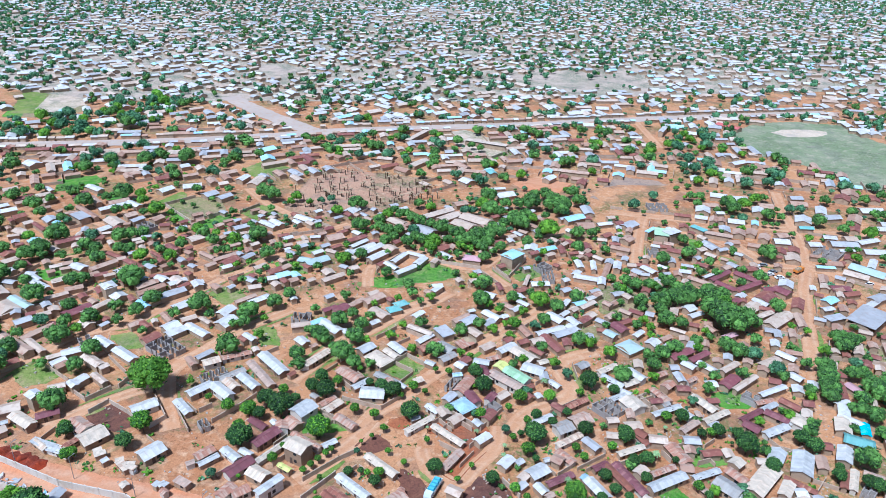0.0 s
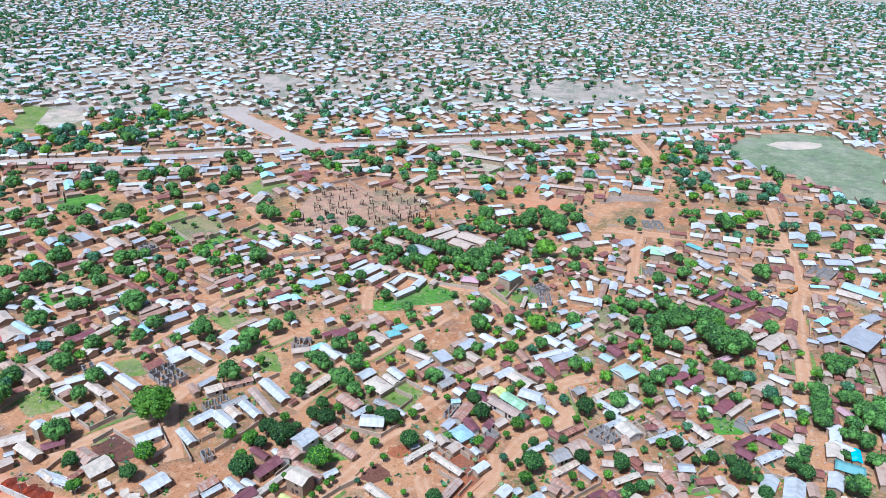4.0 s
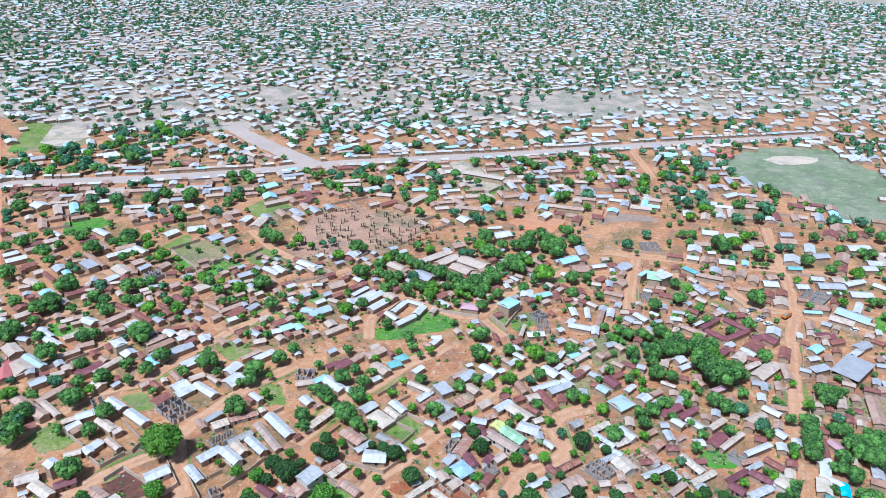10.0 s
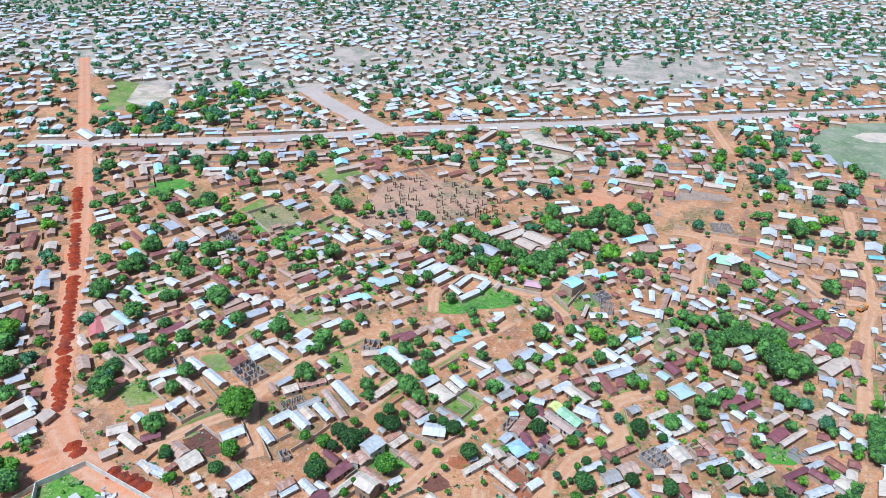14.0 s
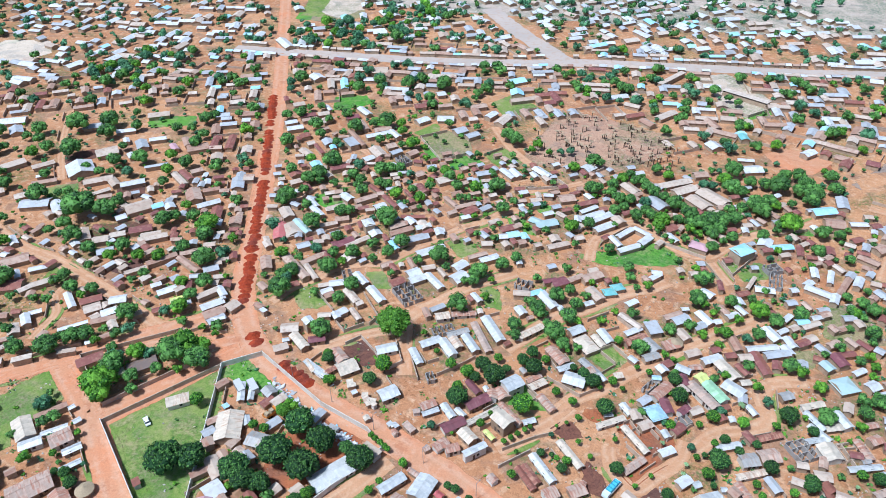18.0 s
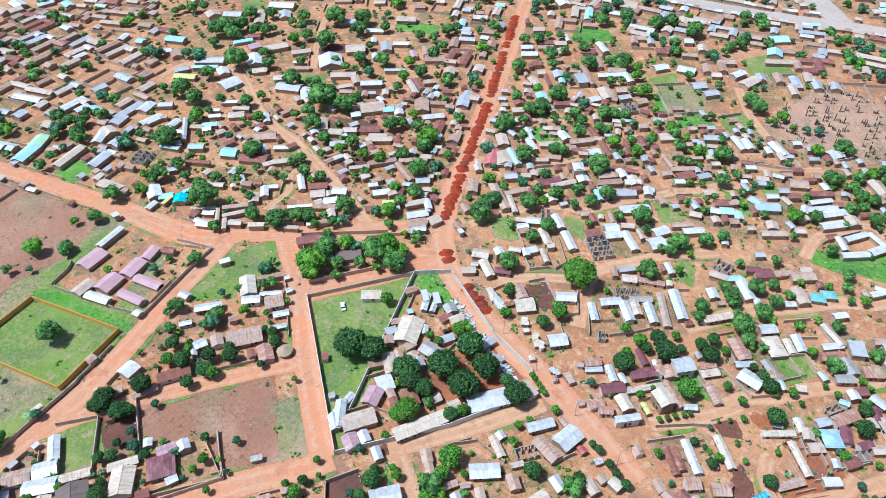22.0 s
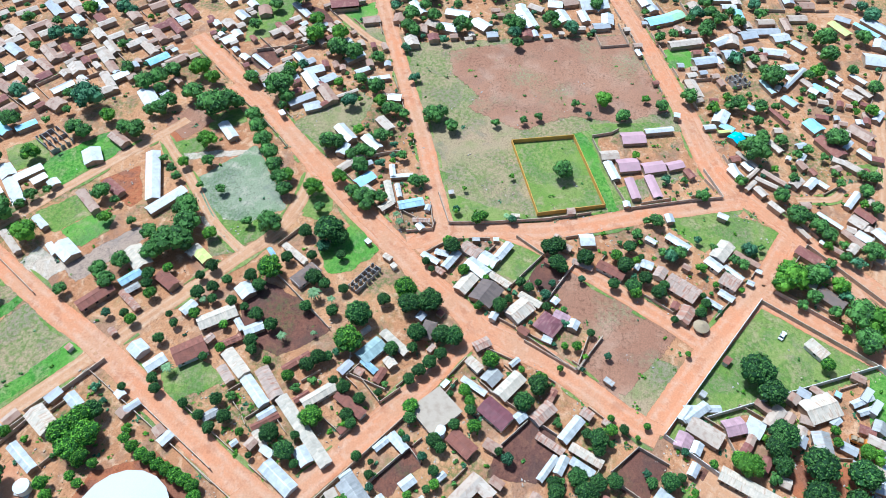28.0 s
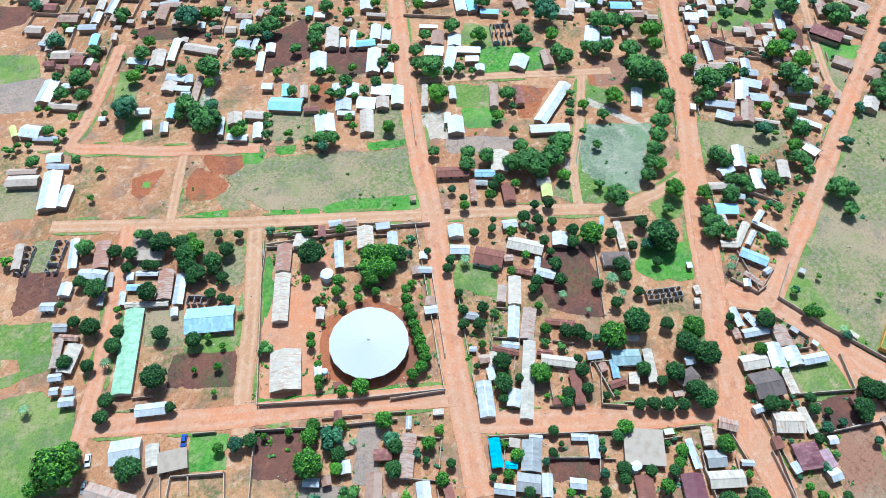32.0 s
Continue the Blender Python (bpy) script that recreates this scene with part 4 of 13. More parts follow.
patch("pale_plot", PALE, "pale dusty bare plot", (-225.1, 707.8), (-207.9, 730.2), (-175.0, 695.4), (-185.6, 651.3))
patch("sand_pan", SANDPAN, "white sandy pan", (-517.6, 315.8), (-531.3, 349.3), (-498.5, 361.1), (-477.0, 342.9), (-483.2, 316.9))
patch("trampled_plot", ASHSOIL, "grey trampled bare soil", (29.2, -310.6), (11.9, -303.3), (21.3, -284.4), (34.4, -291.3))
patch("grass_plot", GRASS, "uneven green grass and weeds", (23.7, -331.4), (10.3, -322.0), (12.3, -306.0), (29.2, -310.6))
patch("grass_plot", GRASS, "uneven green grass and weeds", (-10.6, -253.2), (-16.7, -255.5), (-12.9, -238.8), (-5.2, -242.1))
patch("grass_plot", GRASS, "uneven green grass and weeds", (-20.0, -285.8), (-27.3, -283.2), (-14.7, -257.0), (-8.6, -265.7))
patch("pale_plot", PALE, "pale dusty bare plot", (-57.9, -261.8), (-58.9, -259.6), (-42.3, -242.1), (-41.4, -244.6))
patch("grass_plot", LUSH, "lush bright green grass plot", (-47.6, -227.8), (-54.2, -223.2), (-51.8, -217.1), (-44.6, -221.3))
patch("dry_plot", DRYGRASS, "dry thin grass with bare patches", (-65.8, -221.2), (-81.4, -211.6), (-72.8, -196.9), (-58.1, -206.0))
patch("red_soil", REDSOIL, "bare red laterite soil", (-90.0, -227.2), (-97.8, -221.8), (-90.2, -208.6), (-81.8, -212.2))
patch("dry_plot", DRYGRASS, "dry thin grass with bare patches", (-105.1, -195.0), (-115.4, -188.7), (-106.3, -173.5), (-95.1, -181.3))
patch("grass_plot", LUSH, "lush bright green grass plot", (-91.3, -179.8), (-106.7, -171.9), (-105.4, -169.9), (-90.5, -176.2))
patch("dry_plot", DRYGRASS, "dry thin grass with bare patches", (-42.1, -198.1), (-52.4, -194.9), (-101.6, -166.4), (-92.5, -142.0), (-64.4, -158.0), (-56.1, -162.0), (-39.2, -173.9), (-36.2, -183.3), (-34.4, -195.8))
patch("red_soil", REDSOIL, "bare red laterite soil", (-32.6, -215.6), (-39.4, -212.0), (-44.4, -204.5), (-41.1, -198.8), (-35.1, -197.2), (-30.9, -202.1), (-29.0, -209.3))
patch("red_soil", REDSOIL, "bare red laterite soil", (-19.3, -204.5), (-24.5, -207.8), (-28.6, -202.6), (-31.2, -193.1), (-28.3, -190.7), (-22.0, -190.7), (-14.8, -195.7))
patch("dry_plot", DRYGRASS, "dry thin grass with bare patches", (-25.1, -189.2), (-33.4, -190.8), (-33.1, -177.0), (-25.1, -181.2))
patch("grass_plot", LUSH, "lush bright green grass plot", (-44.9, -209.4), (-51.9, -204.5), (-50.9, -199.9), (-46.7, -196.9), (-42.2, -200.0))
patch("grass_plot", LUSH, "lush bright green grass plot", (-58.5, -159.3), (-69.4, -157.4), (-77.0, -152.1), (-92.4, -143.9), (-89.5, -137.5), (-81.4, -141.8), (-69.5, -148.7), (-58.0, -156.1))
patch("grass_plot", LUSH, "lush bright green grass plot", (-14.8, -185.6), (-25.1, -181.2), (-23.1, -177.0), (-13.9, -183.5))
patch("grass_plot", LUSH, "lush bright green grass plot", (-50.3, -163.2), (-55.1, -160.2), (-54.5, -156.7), (-48.9, -160.7))
patch("grass_plot", LUSH, "lush bright green grass plot", (-39.6, -169.7), (-47.5, -165.2), (-46.9, -163.1), (-38.9, -167.3))
patch("grass_plot", LUSH, "lush bright green grass plot", (-57.9, -200.3), (-64.2, -196.7), (-62.7, -193.7), (-56.4, -197.3))
patch("red_soil", REDSOIL, "bare red laterite soil", (-0.3, -217.8), (-13.0, -216.6), (-5.5, -210.3), (0.5, -207.2), (1.9, -210.0))
patch("grass_plot", LUSH, "lush bright green grass plot", (-3.4, -214.9), (-6.1, -213.0), (-4.5, -210.3), (-2.2, -211.9))
patch("dry_plot", DRYGRASS, "dry thin grass with bare patches", (46.4, -246.0), (34.0, -236.5), (39.9, -222.6), (51.1, -228.3))
patch("grass_plot", GRASS, "uneven green grass and weeds", (17.8, -251.3), (-18.6, -224.1), (-17.9, -222.3), (18.4, -249.3))
patch("garden_soil", DARKSOIL, "dark brown bare garden soil", (51.2, -197.0), (44.4, -192.8), (50.4, -179.7), (59.0, -180.0))
patch("garden_soil", DARKSOIL, "dark brown bare garden soil", (43.3, -191.4), (38.9, -188.4), (44.0, -177.6), (48.8, -180.1))
patch("dry_plot", DRYGRASS, "dry thin grass with bare patches", (43.0, -209.0), (36.3, -205.0), (41.7, -191.9), (47.8, -195.5))
patch("grass_plot", GRASS, "uneven green grass and weeds", (64.5, -178.1), (49.2, -168.8), (55.1, -152.5), (70.8, -154.5))
patch("sandy_yard", SOIL, "bare sandy trampled yard", (68.2, -164.3), (63.1, -161.8), (63.8, -156.0), (69.8, -158.2), clear=False)
patch("trampled_plot", ASHSOIL, "grey trampled bare soil", (9.3, -190.4), (2.0, -179.6), (5.9, -169.9), (14.5, -176.6))
patch("dry_plot", DRYGRASS, "dry thin grass with bare patches", (-17.0, -163.6), (-22.4, -159.8), (-14.6, -146.2), (-8.9, -148.7))
patch("dry_plot", DRYGRASS, "dry thin grass with bare patches", (18.5, -153.8), (8.4, -146.7), (13.7, -134.1), (24.3, -141.0))
patch("grass_plot", GRASS, "uneven green grass and weeds", (11.5, -135.3), (-2.4, -126.7), (-0.1, -121.7), (13.6, -130.3))
patch("garden_soil", DARKSOIL, "dark brown bare garden soil", (17.6, -130.9), (-0.1, -120.4), (6.0, -109.7), (23.3, -121.9))
patch("grass_plot", GRASS, "uneven green grass and weeds", (-7.0, -130.8), (-13.0, -135.2), (-6.8, -122.5), (-2.2, -122.4))
patch("orchard_ground", PINKSOIL, "pinkish brown bare ground of an old orchard", (-92.1, 326.4), (-89.7, 384.9), (-78.2, 394.7), (-25.7, 385.0), (-28.0, 359.2), (-51.7, 323.5))
patch("grass_plot", LUSH, "lush bright green grass plot", (-232.2, 357.8), (-218.9, 365.7), (-206.4, 358.1), (-219.8, 342.0))
patch("grass_plot", GRASS, "uneven green grass and weeds", (-349.6, 495.6), (-384.5, 570.5), (-366.4, 566.5), (-333.1, 498.1))
patch("pale_plot", PALE, "pale dusty bare plot", (-339.4, 508.3), (-357.9, 567.9), (-330.8, 569.6), (-312.0, 530.1), (-319.0, 502.4))
patch("laterite_yard", LATERITE, "orange laterite yard", (27.1, 384.8), (39.9, 395.8), (60.2, 389.0), (50.5, 370.1), (34.7, 370.9))
patch("trampled_plot", ASHSOIL, "grey trampled bare soil", (91.1, 402.3), (111.3, 398.6), (125.8, 373.8), (94.7, 353.9), (71.9, 367.1), (82.3, 385.7))
patch("pale_plot", PALE, "pale dusty bare plot", (-21.2, 483.6), (-6.5, 495.1), (28.6, 455.7), (9.9, 429.7), (-4.7, 451.1))
patch("grass_plot", GRASS, "uneven green grass and weeds", (-175.5, -222.5), (-184.8, -212.5), (-174.2, -201.2), (-165.2, -211.0))
patch("grass_plot", LUSH, "lush bright green grass plot", (-168.9, -201.8), (-195.2, -185.3), (-187.6, -174.0), (-167.1, -186.2), (-158.3, -188.8))
patch("red_soil", REDSOIL, "bare red laterite soil", (-203.8, -161.0), (-213.8, -161.5), (-220.8, -149.5), (-210.2, -143.9), (-197.0, -152.6))
patch("grass_plot", GRASS, "uneven green grass and weeds", (-213.7, -146.3), (-223.8, -135.0), (-215.8, -128.2), (-207.6, -140.5))
patch("grass_plot", GRASS, "uneven green grass and weeds", (-193.3, -158.1), (-199.8, -144.8), (-194.7, -138.0), (-187.6, -152.2))
patch("red_soil", REDSOIL, "bare red laterite soil", (-167.0, -172.4), (-177.8, -161.9), (-160.7, -151.6), (-156.8, -154.2))
patch("grass_plot", GRASS, "uneven green grass and weeds", (-144.8, -188.6), (-156.1, -178.4), (-150.5, -166.9), (-137.4, -176.8))
patch("grass_plot", GRASS, "uneven green grass and weeds", (-136.8, -171.3), (-150.5, -163.6), (-149.8, -158.2), (-142.4, -156.7), (-132.3, -165.6))
patch("pale_plot", PALE, "pale dusty bare plot", (-120.3, -180.6), (-128.1, -178.1), (-122.1, -162.9), (-115.8, -166.6))
patch("trampled_plot", ASHSOIL, "grey trampled bare soil", (-122.1, -162.9), (-145.9, -145.4), (-143.3, -140.2), (-117.5, -155.5))
patch("dry_plot", DRYGRASS, "dry thin grass with bare patches", (-148.7, -117.3), (-155.3, -113.3), (-143.7, -102.2), (-139.8, -110.8))
patch("grass_plot", GRASS, "uneven green grass and weeds", (-157.0, -116.8), (-166.1, -103.2), (-163.9, -91.8), (-154.0, -92.4), (-145.6, -105.0))
patch("pale_plot", PALE, "pale dusty bare plot", (-188.9, -146.7), (-198.5, -118.5), (-196.9, -117.5), (-186.7, -145.1))
patch("pale_plot", PALE, "pale dusty bare plot", (-156.3, -123.8), (-157.5, -122.0), (-145.8, -102.0), (-143.1, -102.6))
patch("pale_plot", PALE, "pale dusty bare plot", (-158.0, -119.4), (-166.3, -97.6), (-164.1, -96.7), (-156.0, -118.2))
patch("grass_plot", GRASS, "uneven green grass and weeds", (-178.3, -90.9), (-186.6, -84.6), (-177.2, -74.9), (-165.7, -74.9), (-167.1, -84.1))
patch("grass_plot", LUSH, "lush bright green grass plot", (-150.3, -71.0), (-166.8, -62.2), (-155.9, -49.7), (-144.3, -57.1), (-141.2, -64.2))
patch("garden_soil", DARKSOIL, "dark brown bare garden soil", (-123.5, -90.7), (-131.8, -88.4), (-126.4, -71.7), (-115.9, -57.4), (-102.6, -70.9), (-106.3, -78.6), (-106.9, -86.8))
patch("grass_plot", GRASS, "uneven green grass and weeds", (-87.7, -106.4), (-94.7, -96.0), (-90.4, -84.8), (-79.2, -99.4))
KEEP_OFF.append(([(27, -320), (-132, -208), (-87, -132), (52, -226)], True))
KEEP_OFF.append(([(52, -226), (-32, -167), (-1, -102), (71, -153)], True))
KEEP_OFF.append(([(-92, 326), (-90, 385), (-78, 395), (-26, 385), (-28, 359), (-52, 324)], True))
KEEP_OFF.append(([(-16, 239), (12, 255), (26, 244), (11, 227), (6, 217), (-5, 222)], True))
KEEP_OFF.append(([(-168, -262), (-243, -151), (-196, -96), (-161, -55), (-139, -29), (-130, -23), (-79, -99), (-78, -120), (-98, -150), (-118, -181), (-139, -220)], True))
KEEP_OFF.append(([(-170, 199), (-48, 253), (-2, 273), (5, 228), (2, 200), (-1, 180), (-2, 161), (-2, 135), (-27, 124), (-48, 129), (-73, 137), (-103, 147), (-130, 154), (-144, 162)], True))
patch("meadow", MEADOW, "pale green thin grass meadow", (194.8, 516.6), (221.8, 547.9), (255.5, 556.0), (283.8, 549.8), (286.1, 525.8), (289.4, 506.2), (299.0, 494.7), (251.4, 398.3), (231.3, 403.3), (222.7, 440.3), (199.1, 456.0), (185.9, 473.9))
patch("sand_pan", SANDPAN, "white sandy pan", (221.7, 522.0), (233.5, 531.6), (251.8, 534.9), (265.0, 530.6), (264.2, 523.6), (252.1, 514.3), (230.2, 510.7))
patch("grass_plot", GRASS, "uneven green grass and weeds", (-98.4, 237.5), (-88.3, 230.0), (-83.7, 236.9), (-94.1, 243.7), clear=False)
patch("grass_plot", GRASS, "uneven green grass and weeds", (-72.7, 215.1), (-65.9, 204.0), (-60.3, 203.7), (-65.4, 214.1), clear=False)
patch("grass_plot", GRASS, "uneven green grass and weeds", (-141.5, 178.5), (-133.7, 171.6), (-127.4, 175.8), (-126.2, 178.4), (-137.6, 184.0), clear=False)
patch("grass_plot", GRASS, "uneven green grass and weeds", (-120.7, 203.3), (-112.5, 196.5), (-107.4, 197.7), (-115.1, 206.1), clear=False)
patch("garden_soil", DARKSOIL, "dark brown bare garden soil", (-106.6, 161.5), (-102.6, 166.0), (-93.1, 160.9), (-90.8, 156.8), (-94.3, 154.9), (-101.3, 154.4), clear=False)
patch("grass_plot", GRASS, "uneven green grass and weeds", (-21.7, 192.6), (-16.0, 200.7), (-8.1, 195.7), (-12.6, 187.4), clear=False)
patch("grass_plot", LUSH, "lush bright green grass plot", (-40.1, 165.0), (-37.6, 168.5), (-25.7, 161.8), (-39.5, 159.2), clear=False)
patch("red_soil", REDSOIL, "bare red laterite soil", (-1.9, 168.0), (1.4, 173.3), (5.8, 168.6), (12.3, 164.8), (12.4, 163.2), (-2.6, 162.0), clear=False)
patch("red_soil", REDSOIL, "bare red laterite soil", (-15.2, 166.9), (-10.5, 169.0), (-7.1, 167.6), (-9.9, 163.0), (-14.9, 164.8), clear=False)
patch("grass_plot", LUSH, "lush bright green grass plot", (19.0, 219.4), (22.0, 221.7), (23.9, 218.2), (20.9, 216.4), clear=False)
patch("dry_plot", DRYGRASS, "dry thin grass with bare patches", (49.7, 225.9), (55.2, 228.0), (54.0, 218.3), (48.2, 220.9), clear=False)
patch("grass_plot", LUSH, "lush bright green grass plot", (87.8, 189.0), (93.8, 192.0), (98.3, 187.4), (96.3, 183.6), (89.6, 183.1), (86.0, 185.2), clear=False)
patch("dry_plot", DRYGRASS, "dry thin grass with bare patches", (58.9, 257.5), (70.5, 262.5), (80.0, 244.0), (66.6, 237.5), (58.6, 238.6), clear=False)
patch("dry_plot", DRYGRASS, "dry thin grass with bare patches", (151.4, 224.6), (158.8, 224.4), (164.0, 221.0), (158.8, 210.4), (147.6, 215.3), clear=False)
patch("grass_plot", GRASS, "uneven green grass and weeds", (135.3, 223.3), (137.9, 224.3), (134.2, 214.2), (132.4, 214.8), clear=False)
patch("grass_plot", LUSH, "lush bright green grass plot", (-176.7, 247.6), (-169.2, 256.1), (-160.5, 249.8), (-167.5, 241.6), clear=False)
patch("dry_plot", DRYGRASS, "dry thin grass with bare patches", (-156.1, 328.0), (-145.6, 341.1), (-130.0, 337.1), (-122.4, 322.1), (-134.6, 308.8), clear=False)
patch("grass_plot", LUSH, "lush bright green grass plot", (-130.0, 308.0), (-121.6, 318.4), (-111.5, 313.2), (-112.6, 304.9), (-123.2, 301.6), clear=False)
patch("grass_plot", GRASS, "uneven green grass and weeds", (-114.7, 322.7), (-107.9, 333.7), (-91.1, 324.9), (-102.5, 314.0), clear=False)
patch("grass_plot", GRASS, "uneven green grass and weeds", (-102.2, 261.8), (-99.0, 262.1), (-93.9, 255.5), (-99.3, 255.0), clear=False)
patch("grass_plot", LUSH, "lush bright green grass plot", (-80.0, 267.4), (-72.9, 268.9), (-71.3, 262.7), (-77.5, 263.9), clear=False)
patch("grass_plot", LUSH, "lush bright green grass plot", (-227.8, 349.5), (-220.0, 353.2), (-217.6, 344.5), (-222.4, 341.2), clear=False)
patch("grass_plot", LUSH, "lush bright green grass plot", (-111.5, 292.7), (-104.5, 296.6), (-94.2, 283.7), (-105.7, 284.8), clear=False)
patch("grass_plot", LUSH, "lush bright green grass plot", (-152.4, 319.4), (-148.0, 319.8), (-135.2, 307.5), (-137.5, 305.0), clear=False)
patch("grass_plot", GRASS, "uneven green grass and weeds", (-162.2, 331.5), (-155.9, 347.3), (-150.8, 340.7), (-155.5, 329.4), clear=False)
patch("grass_plot", LUSH, "lush bright green grass plot", (-194.4, 339.5), (-188.8, 342.8), (-183.1, 333.6), (-189.2, 331.7), clear=False)
patch("grass_plot", LUSH, "lush bright green grass plot", (-36.0, 256.9), (-29.4, 259.2), (-24.1, 261.7), (-16.6, 270.0), (-11.3, 275.1), (-2.3, 268.5), (-0.1, 263.4), (-10.8, 257.3), (-18.0, 256.7), (-24.6, 251.1), (-34.5, 250.3), clear=False)
patch("grass_plot", LUSH, "lush bright green grass plot", (-70.3, 281.7), (-64.3, 286.3), (-58.7, 278.8), (-66.4, 278.1), clear=False)
patch("grass_plot", GRASS, "uneven green grass and weeds", (18.4, 272.1), (22.2, 276.1), (23.0, 265.3), (20.2, 266.9), clear=False)
patch("grass_plot", GRASS, "uneven green grass and weeds", (29.9, 276.8), (35.6, 277.3), (35.1, 268.1), (27.5, 262.2), (24.8, 265.5), clear=False)
patch("grass_plot", LUSH, "lush bright green grass plot", (44.8, 313.0), (48.2, 315.6), (52.4, 310.3), (43.5, 308.4), clear=False)
patch("grass_plot", LUSH, "lush bright green grass plot", (-72.2, 266.2), (-67.0, 268.5), (-64.0, 259.7), (-68.5, 259.3), clear=False)
patch("grass_plot", LUSH, "lush bright green grass plot", (192.7, 286.9), (198.7, 291.2), (191.2, 276.1), (187.3, 275.7), clear=False)
patch("grass_plot", LUSH, "lush bright green grass plot", (110.6, 314.3), (117.7, 313.8), (115.2, 303.9), (109.5, 305.5), clear=False)
patch("grass_plot", GRASS, "uneven green grass and weeds", (120.5, 296.2), (125.5, 291.7), (122.7, 288.5), (118.9, 292.1), clear=False)
patch("sandy_yard", SOIL, "bare sandy trampled yard", (76.2, 376.0), (89.7, 384.9), (124.7, 388.2), (119.7, 357.0), (108.6, 347.9), (82.1, 350.9), clear=False)
patch("red_soil", REDSOIL, "bare red laterite soil", (1.6, 170.7), (10.9, 168.9), (15.0, 162.4), (13.5, 155.0), (10.0, 147.1), (5.6, 141.8), (1.8, 144.2), (7.1, 152.1), (7.9, 158.5), (4.3, 163.9), clear=False)
patch("garden_soil", DARKSOIL, "dark brown bare garden soil", (8.8, 137.3), (11.6, 144.4), (16.7, 143.5), (20.7, 139.0), (18.7, 138.2), clear=False)
patch("garden_soil", DARKSOIL, "dark brown bare garden soil", (-9.3, 146.1), (-4.2, 142.3), (-1.6, 136.4), (-7.5, 135.8), clear=False)
patch("garden_soil", DARKSOIL, "dark brown bare garden soil", (-24.5, 154.6), (-17.6, 159.4), (-13.7, 155.6), (-17.7, 152.9), clear=False)
patch("grass_plot", LUSH, "lush bright green grass plot", (70.9, 165.2), (74.5, 164.3), (83.0, 158.0), (77.6, 155.6), (72.8, 155.1), clear=False)
patch("grass_plot", LUSH, "lush bright green grass plot", (60.7, 142.7), (64.9, 145.8), (68.1, 142.6), (61.1, 142.0), clear=False)
patch("grass_plot", LUSH, "lush bright green grass plot", (-317.3, 280.1), (-320.4, 286.3), (-297.5, 298.2), (-289.4, 289.3), (-310.6, 276.4), clear=False)
patch("grass_plot", GRASS, "uneven green grass and weeds", (-421.5, 231.0), (-415.6, 245.2), (-402.4, 236.4), (-413.3, 227.8), clear=False)
patch("garden_soil", DARKSOIL, "dark brown bare garden soil", (-329.9, 229.7), (-320.4, 240.8), (-312.3, 233.6), (-321.9, 222.0), clear=False)
patch("grass_plot", GRASS, "uneven green grass and weeds", (-309.4, 198.6), (-298.2, 208.5), (-290.2, 200.0), (-299.0, 191.7), clear=False)
patch("garden_soil", DARKSOIL, "dark brown bare garden soil", (-259.3, 182.4), (-238.2, 195.5), (-233.0, 188.8), (-251.1, 175.2), clear=False)
patch("garden_soil", DARKSOIL, "dark brown bare garden soil", (-273.8, 213.1), (-264.8, 221.6), (-256.8, 212.1), (-265.5, 205.3), clear=False)
patch("garden_soil", DARKSOIL, "dark brown bare garden soil", (-222.9, 159.9), (-225.5, 168.0), (-219.2, 170.9), (-211.9, 166.8), (-218.1, 159.7), clear=False)
patch("grass_plot", GRASS, "uneven green grass and weeds", (-245.6, 141.5), (-247.9, 148.6), (-244.2, 156.3), (-238.6, 154.4), (-238.3, 146.0), clear=False)
patch("meadow", MEADOW, "pale green thin grass meadow", (-176.9, -133.7), (-200.8, -117.5), (-169.1, -92.4), (-158.9, -104.9), (-158.9, -120.5))
patch("ploughed_field", PLOUGHED, "ploughed brown field", (-208.0, -163.6), (-220.7, -155.2), (-212.7, -143.1), (-199.5, -150.6))
patch("grass_plot", LUSH, "lush bright green grass plot", (-169.7, -201.7), (-176.1, -199.7), (-194.4, -185.9), (-188.9, -173.9), (-173.3, -179.6), (-159.3, -189.3), clear=False)
patch("grass_plot", GRASS, "uneven green grass and weeds", (-147.4, -183.7), (-157.4, -177.7), (-149.6, -168.5), (-140.9, -174.7), clear=False)
patch("grass_plot", LUSH, "lush bright green grass plot", (-138.3, -173.6), (-150.0, -164.4), (-145.4, -157.8), (-133.3, -162.6), clear=False)
patch("ploughed_field", PLOUGHED, "ploughed brown field", (-146.5, 46.0), (-139.9, 61.8), (-125.2, 54.4), (-113.8, 47.1), (-117.7, 31.8), (-133.5, 38.2), (-133.4, 41.3))
patch("grass_plot", GRASS, "uneven green grass and weeds", (-155.6, -3.6), (-170.6, 1.9), (-166.3, 13.1), (-152.2, 8.2), clear=False)
patch("ploughed_field", PLOUGHED, "ploughed brown field", (-288.2, -45.9), (-304.7, -10.9), (-321.5, 38.4), (-266.6, 59.3), (-254.6, 37.3), (-254.7, 15.6), (-239.4, -4.3), (-248.6, -28.6), (-258.2, -24.3), (-271.9, -40.0))


